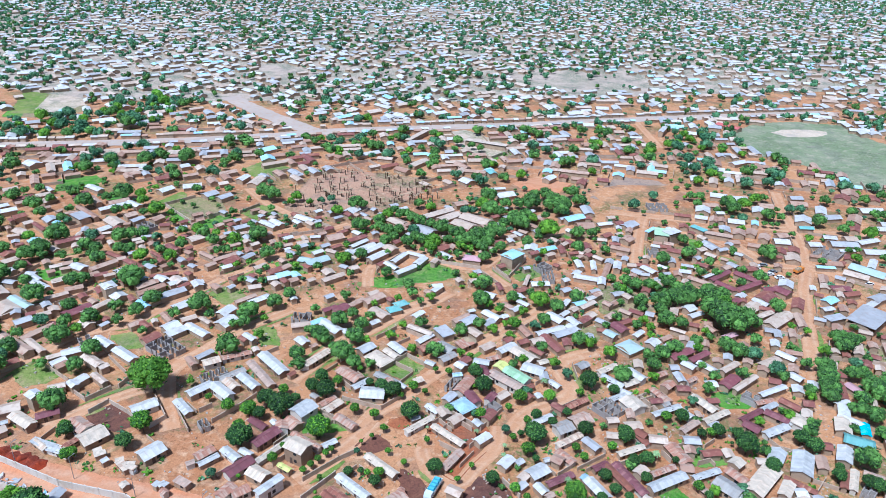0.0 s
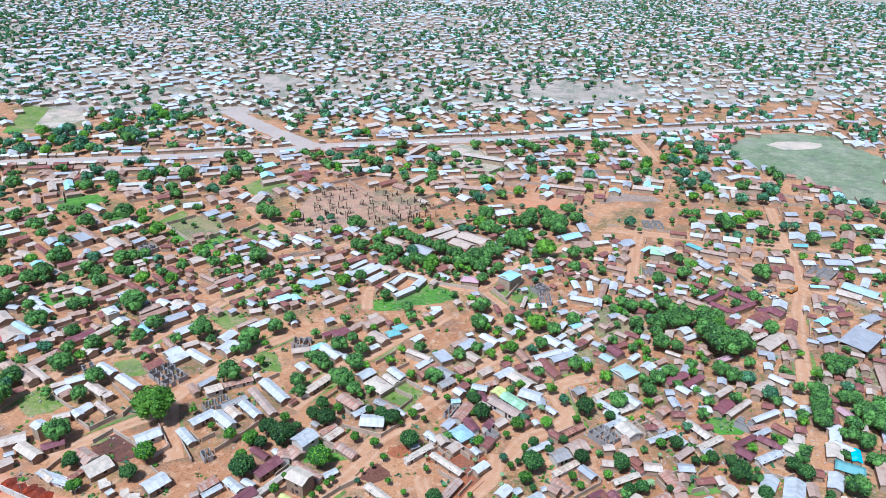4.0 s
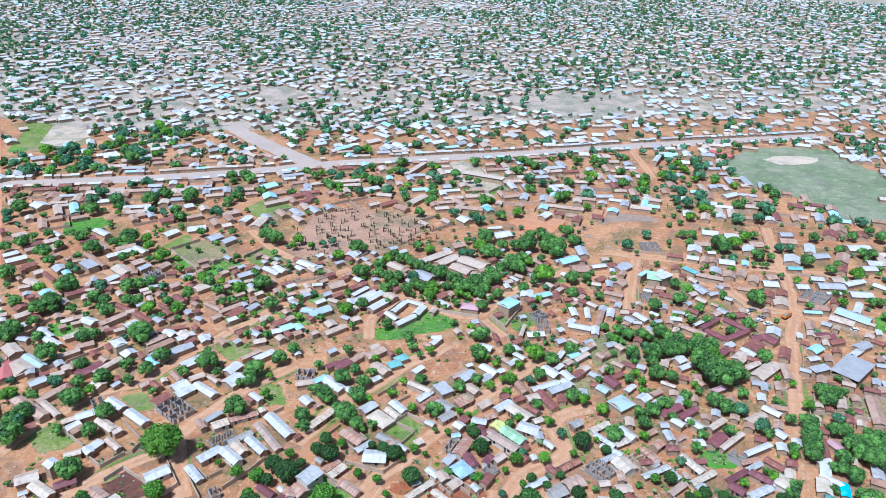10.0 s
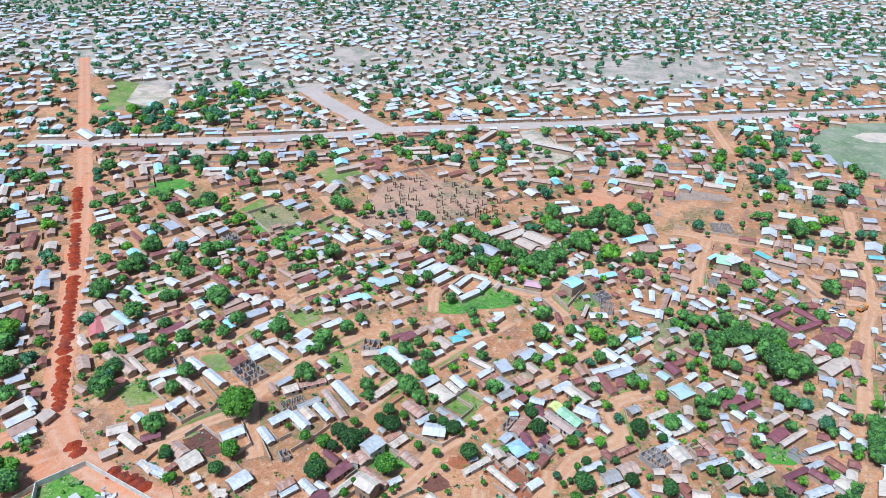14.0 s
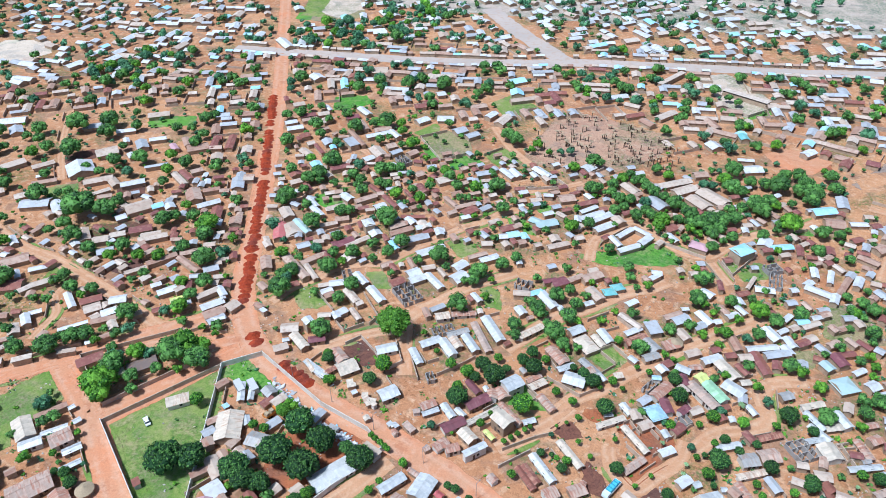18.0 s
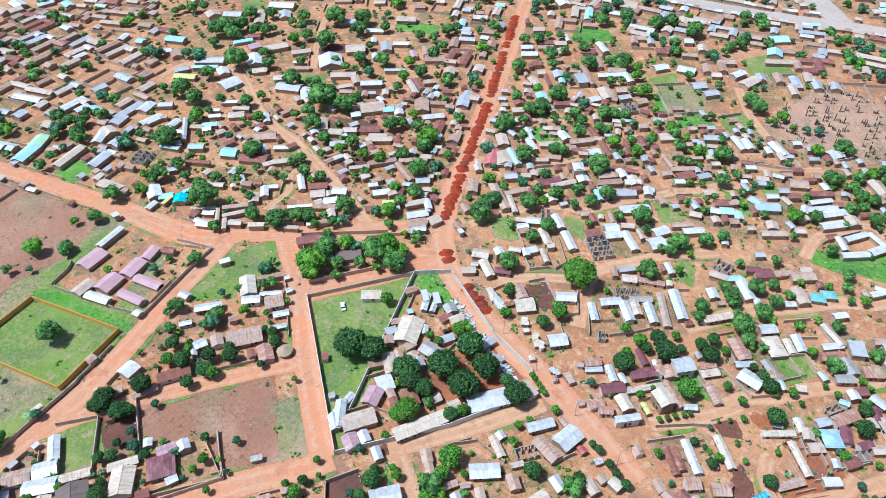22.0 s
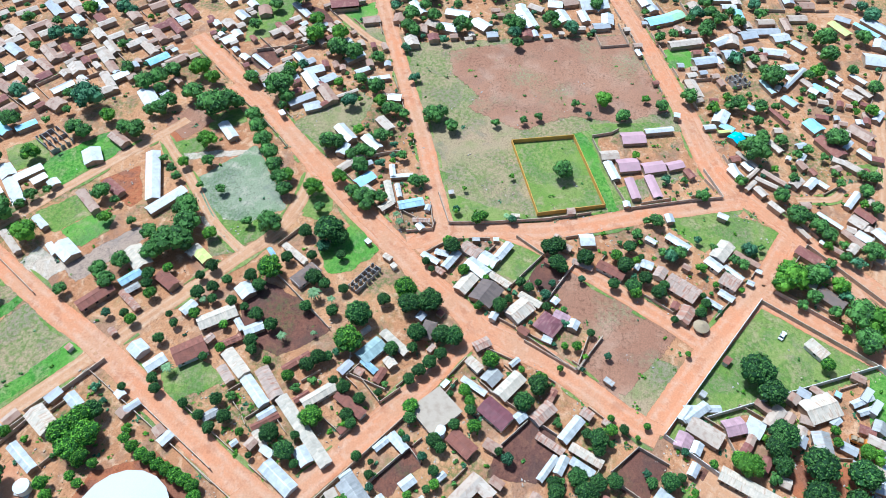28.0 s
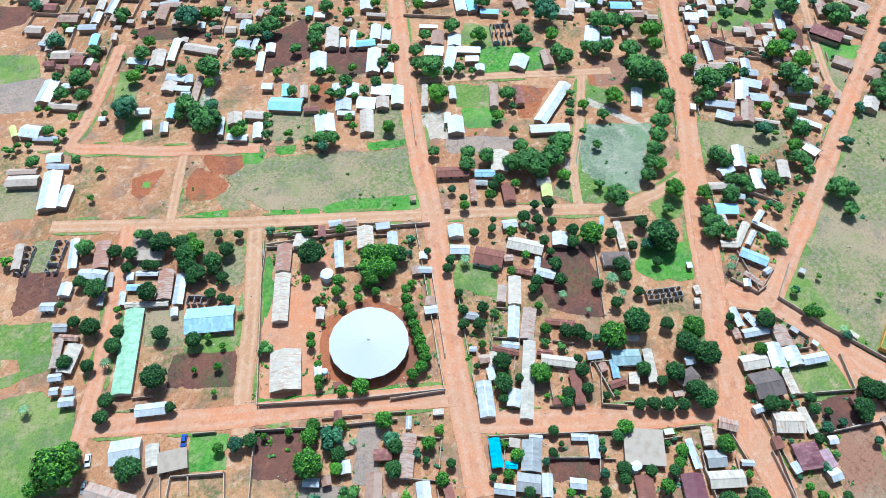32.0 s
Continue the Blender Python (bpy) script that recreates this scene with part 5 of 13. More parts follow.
# ---- boundary walls ----
wall_line(2.4, WHITEWALL, "long whitewashed compound boundary wall", (-161.7, 94.9), (-100.4, 60.3), (-81.9, 92.8), (-69.9, 123.9))
wall_line(2.4, WHITEWALL, "long whitewashed compound boundary wall", (-69.9, 123.9), (-78.2, 128.4), (-98.3, 131.6), (-131.7, 143.5))
wall_line(2.4, WHITEWALL, "long whitewashed compound boundary wall", (-131.7, 143.5), (-141.6, 132.7), (-123.0, 98.5), (-109.6, 73.9))
wall_line(2, FENCE, "weathered plastered compound boundary wall", (-141.6, 132.7), (-161.7, 94.9))
wall_line(2.2, OCHRE, "ochre yellow painted plot boundary wall", (-237.2, 19.3), (-227.8, -7.3), (-186.7, 9.2), (-197.3, 35.7), (-237.2, 19.3))
wall_line(2, FENCE, "weathered plastered compound boundary wall", (-193.1, 114.9), (-167.2, 100.7), (-148.6, 135.5), (-168.1, 142.0), (-193.1, 114.9))
wall_line(1.8, FENCE, "weathered plastered compound boundary wall", (-189.8, -32.5), (-174.6, -25.1), (-178.5, -8.3), (-185.5, 14.8))
wall_line(1.8, FENCE, "weathered plastered compound boundary wall", (-164.8, 26.2), (-145.0, 17.6))
wall_line(1.8, FENCE, "weathered plastered compound boundary wall", (-133.4, 38.6), (-117.9, 30.6), (-128.7, 11.3))
wall_line(1.8, FENCE, "weathered plastered compound boundary wall", (-90.8, 61.9), (-94.7, 52.4), (-85.0, 44.5))
wall_line(1.8, FENCE, "weathered plastered compound boundary wall", (-81.0, 47.9), (-76.4, 57.2))
wall_line(1.8, FENCE, "weathered plastered compound boundary wall", (-104.4, 2.6), (-93.4, 26.6))
wall_line(1.8, FENCE, "weathered plastered compound boundary wall", (-96.0, 16.7), (-83.1, 7.3))
wall_line(1.8, FENCE, "weathered plastered compound boundary wall", (-132.9, 33.8), (-118.5, 30.7), (-120.6, 24.5))
wall_line(1.8, FENCE, "weathered plastered compound boundary wall", (-97.4, -31.3), (-100.6, -44.6), (-108.8, -46.5))
wall_line(1.6, FENCE, "weathered plastered compound boundary wall", (-178.0, -48.1), (-171.1, -30.8), (-183.6, -34.7))
wall_line(1.8, FENCE, "weathered plastered compound boundary wall", (-278.0, -117.9), (-272.0, -132.6), (-267.3, -142.6))
wall_line(2, FENCE, "weathered plastered compound boundary wall", (-54.7, -44.5), (-90.7, -21.5))
wall_line(2, FENCE, "weathered plastered compound boundary wall", (-103.5, -44.6), (-92.4, -31.6), (-98.8, -26.4))
wall_line(1.8, FENCE, "weathered plastered compound boundary wall", (-148.3, 3.4), (-166.3, 13.9), (-173.2, 2.6))
wall_line(1.8, FENCE, "weathered plastered compound boundary wall", (-65.5, -28.4), (-79.5, -18.6), (-75.4, -14.0))
wall_line(2, FENCE, "weathered plastered compound boundary wall", (2.1, -97.7), (-27.9, -153.4))
wall_line(2, FENCE, "weathered plastered compound boundary wall", (1.6, -97.4), (-24.5, -81.4), (-52.4, -66.2))
wall_line(2, FENCE, "weathered plastered compound boundary wall", (38.3, -86.7), (35.0, -91.6), (20.7, -83.1), (24.0, -76.0))
wall_line(2, FENCE, "weathered plastered compound boundary wall", (17.7, -71.6), (6.7, -90.0), (-12.4, -78.1), (-33.3, -66.6))
wall_line(2, FENCE, "weathered plastered compound boundary wall", (-76.2, -108.7), (-60.0, -76.9))
wall_line(2, FENCE, "weathered plastered compound boundary wall", (-35.2, -157.9), (-88.3, -127.6))
wall_line(2, FENCE, "weathered plastered compound boundary wall", (-121.0, -190.5), (-108.4, -167.1))
wall_line(2, FENCE, "weathered plastered compound boundary wall", (-44.8, 462.4), (13.9, 429.4), (28.1, 448.5))
wall_line(1.6, FENCE, "weathered plastered compound boundary wall", (-153.3, -245.3), (-171.8, -230.3))
wall_line(1.8, FENCE, "weathered plastered compound boundary wall", (-135.5, -82.9), (-116.5, -56.5))
wall_line(1.8, FENCE, "weathered plastered compound boundary wall", (-149.1, -87.7), (-161.8, -80.8))
wall_line(1.8, FENCE, "weathered plastered compound boundary wall", (-151.0, -71.5), (-160.5, -65.2))
wall_line(1.7, FENCE, "weathered plastered compound boundary wall", (-106.2, 161.0), (-102.8, 166.6), (-94.3, 161.9), (-91.6, 159.6))
wall_line(1.7, FENCE, "weathered plastered compound boundary wall", (-89.5, 170.0), (-82.3, 160.9), (-85.2, 156.4))
wall_line(1.7, FENCE, "weathered plastered compound boundary wall", (-82.3, 167.0), (-73.3, 155.7))
wall_line(1.7, FENCE, "weathered plastered compound boundary wall", (-67.8, 160.4), (-61.4, 169.3), (-58.7, 174.2))
wall_line(1.7, FENCE, "weathered plastered compound boundary wall", (-118.8, 171.8), (-110.4, 166.6), (-105.6, 173.1))
wall_line(1.7, FENCE, "weathered plastered compound boundary wall", (-114.7, 189.7), (-102.4, 179.4), (-103.5, 174.3))
wall_line(1.7, FENCE, "weathered plastered compound boundary wall", (-133.0, 182.8), (-120.8, 175.4))
wall_line(1.7, FENCE, "weathered plastered compound boundary wall", (-36.2, 195.3), (-32.7, 201.2))
wall_line(1.7, FENCE, "weathered plastered compound boundary wall", (-22.0, 191.2), (-14.1, 201.0), (-5.3, 194.7))
wall_line(1.7, FENCE, "weathered plastered compound boundary wall", (-36.6, 168.0), (-24.7, 161.1))
wall_line(1.7, FENCE, "weathered plastered compound boundary wall", (-31.3, 174.9), (-18.6, 171.2), (-13.2, 177.7))
wall_line(1.7, FENCE, "weathered plastered compound boundary wall", (2.3, 171.9), (12.3, 164.3), (18.7, 174.1))
wall_line(1.7, FENCE, "weathered plastered compound boundary wall", (-26.2, 210.7), (-20.0, 218.3))
wall_line(1.7, FENCE, "weathered plastered compound boundary wall", (-15.9, 217.0), (-3.6, 208.7))
wall_line(1.7, FENCE, "weathered plastered compound boundary wall", (138.3, 224.0), (134.6, 214.0), (146.2, 213.0))
wall_line(1.7, FENCE, "weathered plastered compound boundary wall", (116.6, 234.4), (121.9, 229.9), (129.4, 226.8), (134.1, 231.7))
wall_line(1.7, FENCE, "weathered plastered compound boundary wall", (146.2, 213.4), (158.0, 209.4))
wall_line(1.7, FENCE, "weathered plastered compound boundary wall", (63.1, 184.3), (67.5, 177.0))
wall_line(1.7, FENCE, "weathered plastered compound boundary wall", (76.9, 193.6), (80.3, 186.3))
wall_line(1.7, FENCE, "weathered plastered compound boundary wall", (-154.9, 325.7), (-133.5, 306.1), (-121.7, 320.5))
wall_line(1.7, FENCE, "weathered plastered compound boundary wall", (-156.1, 327.1), (-145.1, 340.0))
wall_line(1.7, FENCE, "weathered plastered compound boundary wall", (-114.1, 321.2), (-107.5, 332.6))
wall_line(1.7, FENCE, "weathered plastered compound boundary wall", (-62.5, 325.8), (-55.7, 321.9), (-50.2, 332.0))
wall_line(1.7, FENCE, "weathered plastered compound boundary wall", (-80.0, 296.1), (-62.3, 306.2), (-70.0, 311.7))
wall_line(1.7, FENCE, "weathered plastered compound boundary wall", (16.9, 270.7), (22.0, 263.1), (30.0, 282.1))
wall_line(1.7, FENCE, "weathered plastered compound boundary wall", (-10.4, 275.7), (9.9, 271.0))
wall_line(1.7, FENCE, "weathered plastered compound boundary wall", (-34.9, 139.3), (-27.0, 148.0), (-22.4, 151.9))
wall_line(1.7, FENCE, "weathered plastered compound boundary wall", (-33.7, 132.6), (-26.8, 142.2))
wall_line(1.7, FENCE, "weathered plastered compound boundary wall", (18.7, 143.9), (23.1, 138.4))
wall_line(1.7, FENCE, "weathered plastered compound boundary wall", (-75.7, 89.9), (-71.9, 95.2), (-60.9, 95.5))
wall_line(1.7, FENCE, "weathered plastered compound boundary wall", (-49.9, 105.8), (-47.4, 113.0))
wall_line(1.7, FENCE, "weathered plastered compound boundary wall", (-166.7, -40.7), (-170.0, -30.9), (-174.8, -31.0))
wall_line(1.7, FENCE, "weathered plastered compound boundary wall", (-204.1, -67.9), (-208.6, -60.0), (-210.8, -54.1))
wall_line(1.7, FENCE, "weathered plastered compound boundary wall", (-239.4, 27.7), (-243.3, 35.9), (-246.6, 38.9))
wall_line(1.7, FENCE, "weathered plastered compound boundary wall", (-237.2, 28.0), (-223.7, 33.4), (-209.2, 39.6), (-198.3, 45.6))
wall_line(1.7, FENCE, "weathered plastered compound boundary wall", (-212.7, 83.5), (-208.0, 69.5), (-198.6, 46.5))
wall_line(1.7, FENCE, "weathered plastered compound boundary wall", (-228.0, 76.3), (-213.3, 83.7))
wall_line(1.7, FENCE, "weathered plastered compound boundary wall", (-160.3, 24.0), (-143.7, 17.1))
wall_line(1.7, FENCE, "weathered plastered compound boundary wall", (-133.0, 38.1), (-117.9, 31.1), (-126.2, 11.9))
wall_line(1.7, FENCE, "weathered plastered compound boundary wall", (-30.6, -155.3), (-83.7, -131.1), (-52.1, -66.0), (-35.6, -73.9))


# ---- single things ----
def ring(s, x, y, z, r, h, n=14, top=None):
    """A round drum standing on z, narrowing to the radius top."""
    t = r if top is None else top
    pts = [(x + r * math.cos(6.2832 * k / n), y + r * math.sin(6.2832 * k / n), z) for k in range(n)]
    pts += [(x + t * math.cos(6.2832 * k / n), y + t * math.sin(6.2832 * k / n), z + h) for k in range(n)]
    s.quads(pts, [tuple(range(n - 1, -1, -1)), tuple(range(n, 2 * n)), *((k, (k + 1) % n, n + (k + 1) % n, n + k) for k in range(n))])


WHITEPAINT = paint("white painted sheet", (0.49, 0.47, 0.445), 0.5, 0.14)
STEEL = paint("galvanised steel", (0.4, 0.41, 0.42), 0.4, 0.1, 0.6)
RUBBER = paint("black rubber", (0.02, 0.02, 0.02), 0.9)
THATCH = paint("straw thatch", (0.36, 0.27, 0.17), 0.95, 0.3)
POLYTANK = paint("pale plastic", (0.62, 0.66, 0.66), 0.5, 0.05)
HEAP = soil("dark red laterite fill", (0.3, 0.045, 0.015), (0.25, 0.035, 0.012), (0.36, 0.07, 0.025), (0.3, 0.05, 0.02), 0.0, 0.2, 0.8)


def canopy(x, y, r):
    """A large round shelter: a shallow many-sided white roof on a ring of posts."""
    ob = tagged(new("round_canopy"), "large round white sheet canopy on steel posts", "canopy")
    ob.matrix_basis = pose(x, y, 0)
    n = 18
    for k in range(n):
        a, b = 6.2832 * k / n, 6.2832 * (k + 1) / n
        s = Solid()
        s.slab([(r * math.cos(a), r * math.sin(a), 4.4), (r * math.cos(b), r * math.sin(b), 4.4), (0.5 * math.cos(b), 0.5 * math.sin(b), 6.4), (0.5 * math.cos(a), 0.5 * math.sin(a), 6.4)], 0.06)
        part("roof_panel", s.mesh("roof_panel", WHITEPAINT), ob)
        s = Solid()
        ring(s, (r - 0.6) * math.cos(a), (r - 0.6) * math.sin(a), 0, 0.09, 4.5, 8)
        part("post", s.mesh("post", STEEL), ob)
    s = Solid()
    ring(s, 0, 0, 6.3, 0.75, 0.5, 12, 0.2)
    part("cap", s.mesh("cap", WHITEPAINT), ob)
    BUILT.append((x, y, r + 1))


canopy(-40.2, -94.8, 14.0)


def hut(x, y, r, label):
    """A round hut with a conical straw roof."""
    s = Solid()
    ring(s, 0, 0, 0, r * 0.78, 2.1, 16)
    ob = tagged(new("round_hut", s.mesh("walls", WALL)), label, "hut")
    ob.matrix_basis = pose(x, y, 0)
    s = Solid()
    ring(s, 0, 0, 1.9, r, r * 0.5, 20, 0.12)
    part("roof", s.mesh("roof", THATCH), ob, label="conical straw thatch")
    BUILT.append((x, y, r))


hut(-145.0, 72.9, 2.9, "round hut with a pale conical straw roof")


def drum(x, y, r, h, legs=0.0):
    """A round water tank, on a low stand or on legs."""
    ob = tagged(new("water_tank"), "round pale plastic water tank on a stand", "tank", "water tanks")
    ob.matrix_basis = pose(x, y, 0)
    s = Solid()
    ring(s, 0, 0, legs + 0.15, r, h, 20)
    ring(s, 0, 0, legs + 0.15 + h, r * 0.97, 0.3, 20, r * 0.3)
    part("tank", s.mesh("tank", POLYTANK), ob)
    s = Solid()
    s.box(-r, -r, legs, r, r, legs + 0.15)
    for u in (-1, 1):
        for v in (-1, 1):
            s.box(u * r * 0.9 - 0.12, v * r * 0.9 - 0.12, 0, u * r * 0.9 + 0.12, v * r * 0.9 + 0.12, legs)
    part("stand", s.mesh("stand", CONCRETE), ob)
    BUILT.append((x, y, r))


drum(-42.6, -128.8, 2.4, 2.6, 0.5)
drum(-85.8, -9.9, 1.5, 1.9, 1.5)
drum(-22.1, -93.9, 1.0, 1.3, 3.2)


def heap(x, y, r, turn):
    """A tipped load of earth: a lumpy mound with a ragged foot."""
    verts, faces, n = [(0, 0, 0.85)], [], 14
    seed = x * 0.7 + y * 1.3
    for ringno, (k, z) in enumerate(((0.3, 0.72), (0.6, 0.4), (0.85, 0.14), (1.05, -0.02))):
        for i in range(n):
            a = 6.2832 * i / n
            q = k * (1 + 0.28 * noise.noise((math.cos(a) * 1.6 + seed, math.sin(a) * 1.6, ringno * 0.4)))
            verts.append((q * math.cos(a) * 1.25, q * math.sin(a), z * (1 + 0.3 * noise.noise((a, seed, z * 4)))))
    faces += [(0, 1 + i, 1 + (i + 1) % n) for i in range(n)]
    for j in range(3):
        faces += [(1 + j * n + i, 1 + (j + 1) * n + i, 1 + (j + 1) * n + (i + 1) % n, 1 + j * n + (i + 1) % n) for i in range(n)]
    ob = new("earth_mound", mesh_of("earth_mound", verts, faces, HEAP))
    ob.matrix_basis = pose(x, y, 0.12, 0, 0, turn) @ Matrix.Diagonal((r, r, r * 0.62, 1))
    tagged(ob, "tipped mound of dark red laterite on the road", "mound", "laterite mounds")


HEAPS = random.Random(3)
for run in (((-271.0, 343.6), (-206.9, 245.3), (-177.4, 197.5), (-157.3, 164.9)), ((-146.0, 153.6), (-137.0, 147.3)), ((-122.5, 142.6), (-106.5, 138.2))):
    for (x0, y0), (x1, y1) in zip(run, run[1:]):
        length, turn = math.hypot(x1 - x0, y1 - y0), math.degrees(math.atan2(y1 - y0, x1 - x0)) + 90
        count = int(length / 3.1)
        for i in range(count):
            u = (i + HEAPS.uniform(0.3, 0.7)) / count
            if HEAPS.random() < 0.94:
                heap(x0 + (x1 - x0) * u + HEAPS.uniform(-0.6, 0.6), y0 + (y1 - y0) * u + HEAPS.uniform(-0.4, 0.4), HEAPS.uniform(1.9, 2.5), turn + HEAPS.uniform(-12, 12))


def wheel_mesh(r, w):
    s, n = Solid(), 14
    pts = [(r * math.cos(6.2832 * k / n), side * w / 2, r * math.sin(6.2832 * k / n)) for side in (-1, 1) for k in range(n)]
    s.quads(pts, [tuple(range(n)), tuple(range(2 * n - 1, n - 1, -1)), *((k, n + k, n + (k + 1) % n, (k + 1) % n) for k in range(n))])
    return s.mesh("wheel", RUBBER)


CARWHEEL, TRUCKWHEEL = wheel_mesh(0.32, 0.2), wheel_mesh(0.48, 0.28)


def car(x, y, turn, mat, label):
    """A parked saloon: lower body, glazed cabin, bumpers and four wheels."""
    ob = tagged(new("car"), label, "car", "parked cars")
    ob.matrix_basis = pose(x, y, 0.1, 0, 0, turn)
    s = Solid()
    outline = ((-2.1, 0.35), (2.1, 0.35), (2.15, 0.62), (2.0, 0.8), (1.0, 0.9), (-1.3, 0.92), (-2.0, 0.88), (-2.15, 0.6))
    n = len(outline)
    s.quads([(u, -0.83, z) for u, z in outline] + [(u, 0.83, z) for u, z in outline], [tuple(range(n)), tuple(range(2 * n - 1, n - 1, -1)), *((k, n + k, n + (k + 1) % n, (k + 1) % n) for k in range(n))])
    part("body", s.mesh("body", mat), ob)
    s = Solid()
    s.quads([(-1.5, -0.76, 0.9), (1.0, -0.76, 0.9), (1.0, 0.76, 0.9), (-1.5, 0.76, 0.9), (-1.1, -0.6, 1.4), (0.4, -0.6, 1.4), (0.4, 0.6, 1.4), (-1.1, 0.6, 1.4)],
            [(0, 1, 5, 4), (1, 2, 6, 5), (2, 3, 7, 6), (3, 0, 4, 7)])
    part("glazing", s.mesh("glazing", GLASS), ob)
    s = Solid()
    s.box(-1.12, -0.62, 1.38, 0.42, 0.62, 1.45)
    part("roof", s.mesh("roof", mat), ob)
    for u in (-1.3, 1.35):
        for v in (-0.78, 0.78):
            part("wheel", CARWHEEL, ob, Matrix.Translation((u, v, 0.32)))
    BUILT.append((x, y, 2))


CARWHITE, CARRED, CARBLUE = paint("white car paint", (0.75, 0.75, 0.74), 0.25, 0.03), paint("dark red car paint", (0.2, 0.02, 0.02), 0.25, 0.03), paint("blue car paint", (0.03, 0.07, 0.3), 0.25, 0.03)
CARGREY = paint("silver car paint", (0.4, 0.41, 0.43), 0.25, 0.03, 0.5)
car(27.0, -100.5, 60, CARBLUE, "dark blue saloon car parked in a walled yard")
car(54.6, -112.0, 65, CARWHITE, "white saloon car parked beside a lane")
car(58.5, -104.3, 65, CARGREY, "silver saloon car parked beside a lane")
car(-148.0, 101.5, 150, CARWHITE, "white saloon car on the laterite road edge")


def truck(x, y, turn, cab_mat, bed_mat, load_mat, label, length=7.4, bundles=4):
    """A flatbed lorry with bundles under tarpaulin."""
    ob = tagged(new("truck"), label, "truck", "lorries")
    ob.matrix_basis = pose(x, y, 0.05, 0, 0, turn)
    a = length / 2
    s = Solid()
    s.quads([(a - 1.7, -1.05, 0.6), (a, -1.05, 0.6), (a, 1.05, 0.6), (a - 1.7, 1.05, 0.6), (a - 1.7, -1.05, 2.4), (a - 0.35, -1.0, 2.4), (a - 0.35, 1.0, 2.4), (a - 1.7, 1.05, 2.4), (a, -1.05, 1.45), (a, 1.05, 1.45)],
            [(0, 1, 8, 5, 4), (1, 2, 9, 8), (8, 9, 6, 5), (2, 3, 7, 6, 9), (3, 0, 4, 7), (4, 5, 6, 7), (3, 2, 1, 0)])
    part("cab", s.mesh("cab", cab_mat), ob)
    s = Solid()
    s.box(-a, -1.15, 0.95, a - 1.85, 1.15, 1.1)
    for v in (-1.15, 1.09):
        s.box(-a, v, 1.1, a - 1.85, v + 0.06, 2.0)
    s.box(-a, -1.09, 1.1, -a + 0.06, 1.09, 2.0)
    part("bed", s.mesh("bed", bed_mat), ob)
    step = (length - 2.1) / bundles
    for k in range(bundles):
        u, t = -a + 0.2 + step * (k + 0.5), Solid()
        h = step * 0.44
        t.quads([(u - h, -1.0, 1.12), (u + h, -1.0, 1.12), (u + h, 1.0, 1.12), (u - h, 1.0, 1.12), (u - h * 0.7, -0.75, 2.5), (u + h * 0.7, -0.75, 2.5), (u + h * 0.7, 0.75, 2.5), (u - h * 0.7, 0.75, 2.5)],
                [(0, 1, 5, 4), (1, 2, 6, 5), (2, 3, 7, 6), (3, 0, 4, 7), (4, 5, 6, 7)])
        part("load", t.mesh("load", load_mat), ob)
    for u in (-a + 1.0, -a + 2.1, a - 0.9):
        for v in (-0.95, 0.95):
            part("wheel", TRUCKWHEEL, ob, Matrix.Translation((u, v, 0.48)))
    BUILT.append((x, y, a))


TARP, TRUCKBLUE = paint("light blue tarpaulin", (0.12, 0.42, 0.55), 0.6, 0.2), paint("pale truck paint", (0.6, 0.68, 0.7), 0.4, 0.1)
ORANGE = paint("orange machine paint", (0.6, 0.22, 0.04), 0.5, 0.15)
truck(0.2, 138.6, 250, TRUCKBLUE, TRUCKBLUE, TARP, "pale lorry loaded with bundles under light blue tarpaulin")
truck(-111.5, 121.5, 75, ORANGE, ORANGE, THATCH, "orange lorry with a loaded bed in a bare yard", 6.0, 2)
truck(150.4, 283.5, 40, ORANGE, ORANGE, THATCH, "small orange lorry parked at the crossroads", 5.5, 2)


def container(x, y, turn):
    s = Solid()
    s.box(-3.0, -1.2, 0.1, 3.0, 1.2, 2.6)
    for k in range(15):
        for v in (-1.26, 1.2):
            s.box(-2.9 + k * 0.4, v, 0.15, -2.75 + k * 0.4, v + 0.06, 2.55)
    ob = tagged(new("container", s.mesh("body", WHITEPAINT)), "white ribbed steel container standing in the yard", "container", "containers")
    ob.matrix_basis = pose(x, y, 0, 0, 0, turn)
    s = Solid()
    s.box(3.0, -1.1, 0.2, 3.05, 1.1, 2.5)
    part("door", s.mesh("door", STEEL), ob)
    BUILT.append((x, y, 3))


container(-128.7, 126.3, 148)
container(-124.5, 128.5, 148)


def street_lamp(x, y, turn):
    """A slim pole with an arm and a lamp head."""
    ob = tagged(new("street_lamp"), "slim grey street lamp beside the laterite road", "lamp", "street lamps")
    ob.matrix_basis = pose(x, y, 0, 0, 0, turn)
    s = Solid()
    ring(s, 0, 0, 0, 0.11, 7.5, 8, 0.06)
    part("pole", s.mesh("pole", STEEL), ob)
    s = Solid()
    s.box(0, -0.04, 7.35, 1.6, 0.04, 7.45)
    part("arm", s.mesh("arm", STEEL), ob)
    s = Solid()
    s.box(1.2, -0.14, 7.28, 1.9, 0.14, 7.4)
    part("head", s.mesh("head", STEEL), ob)


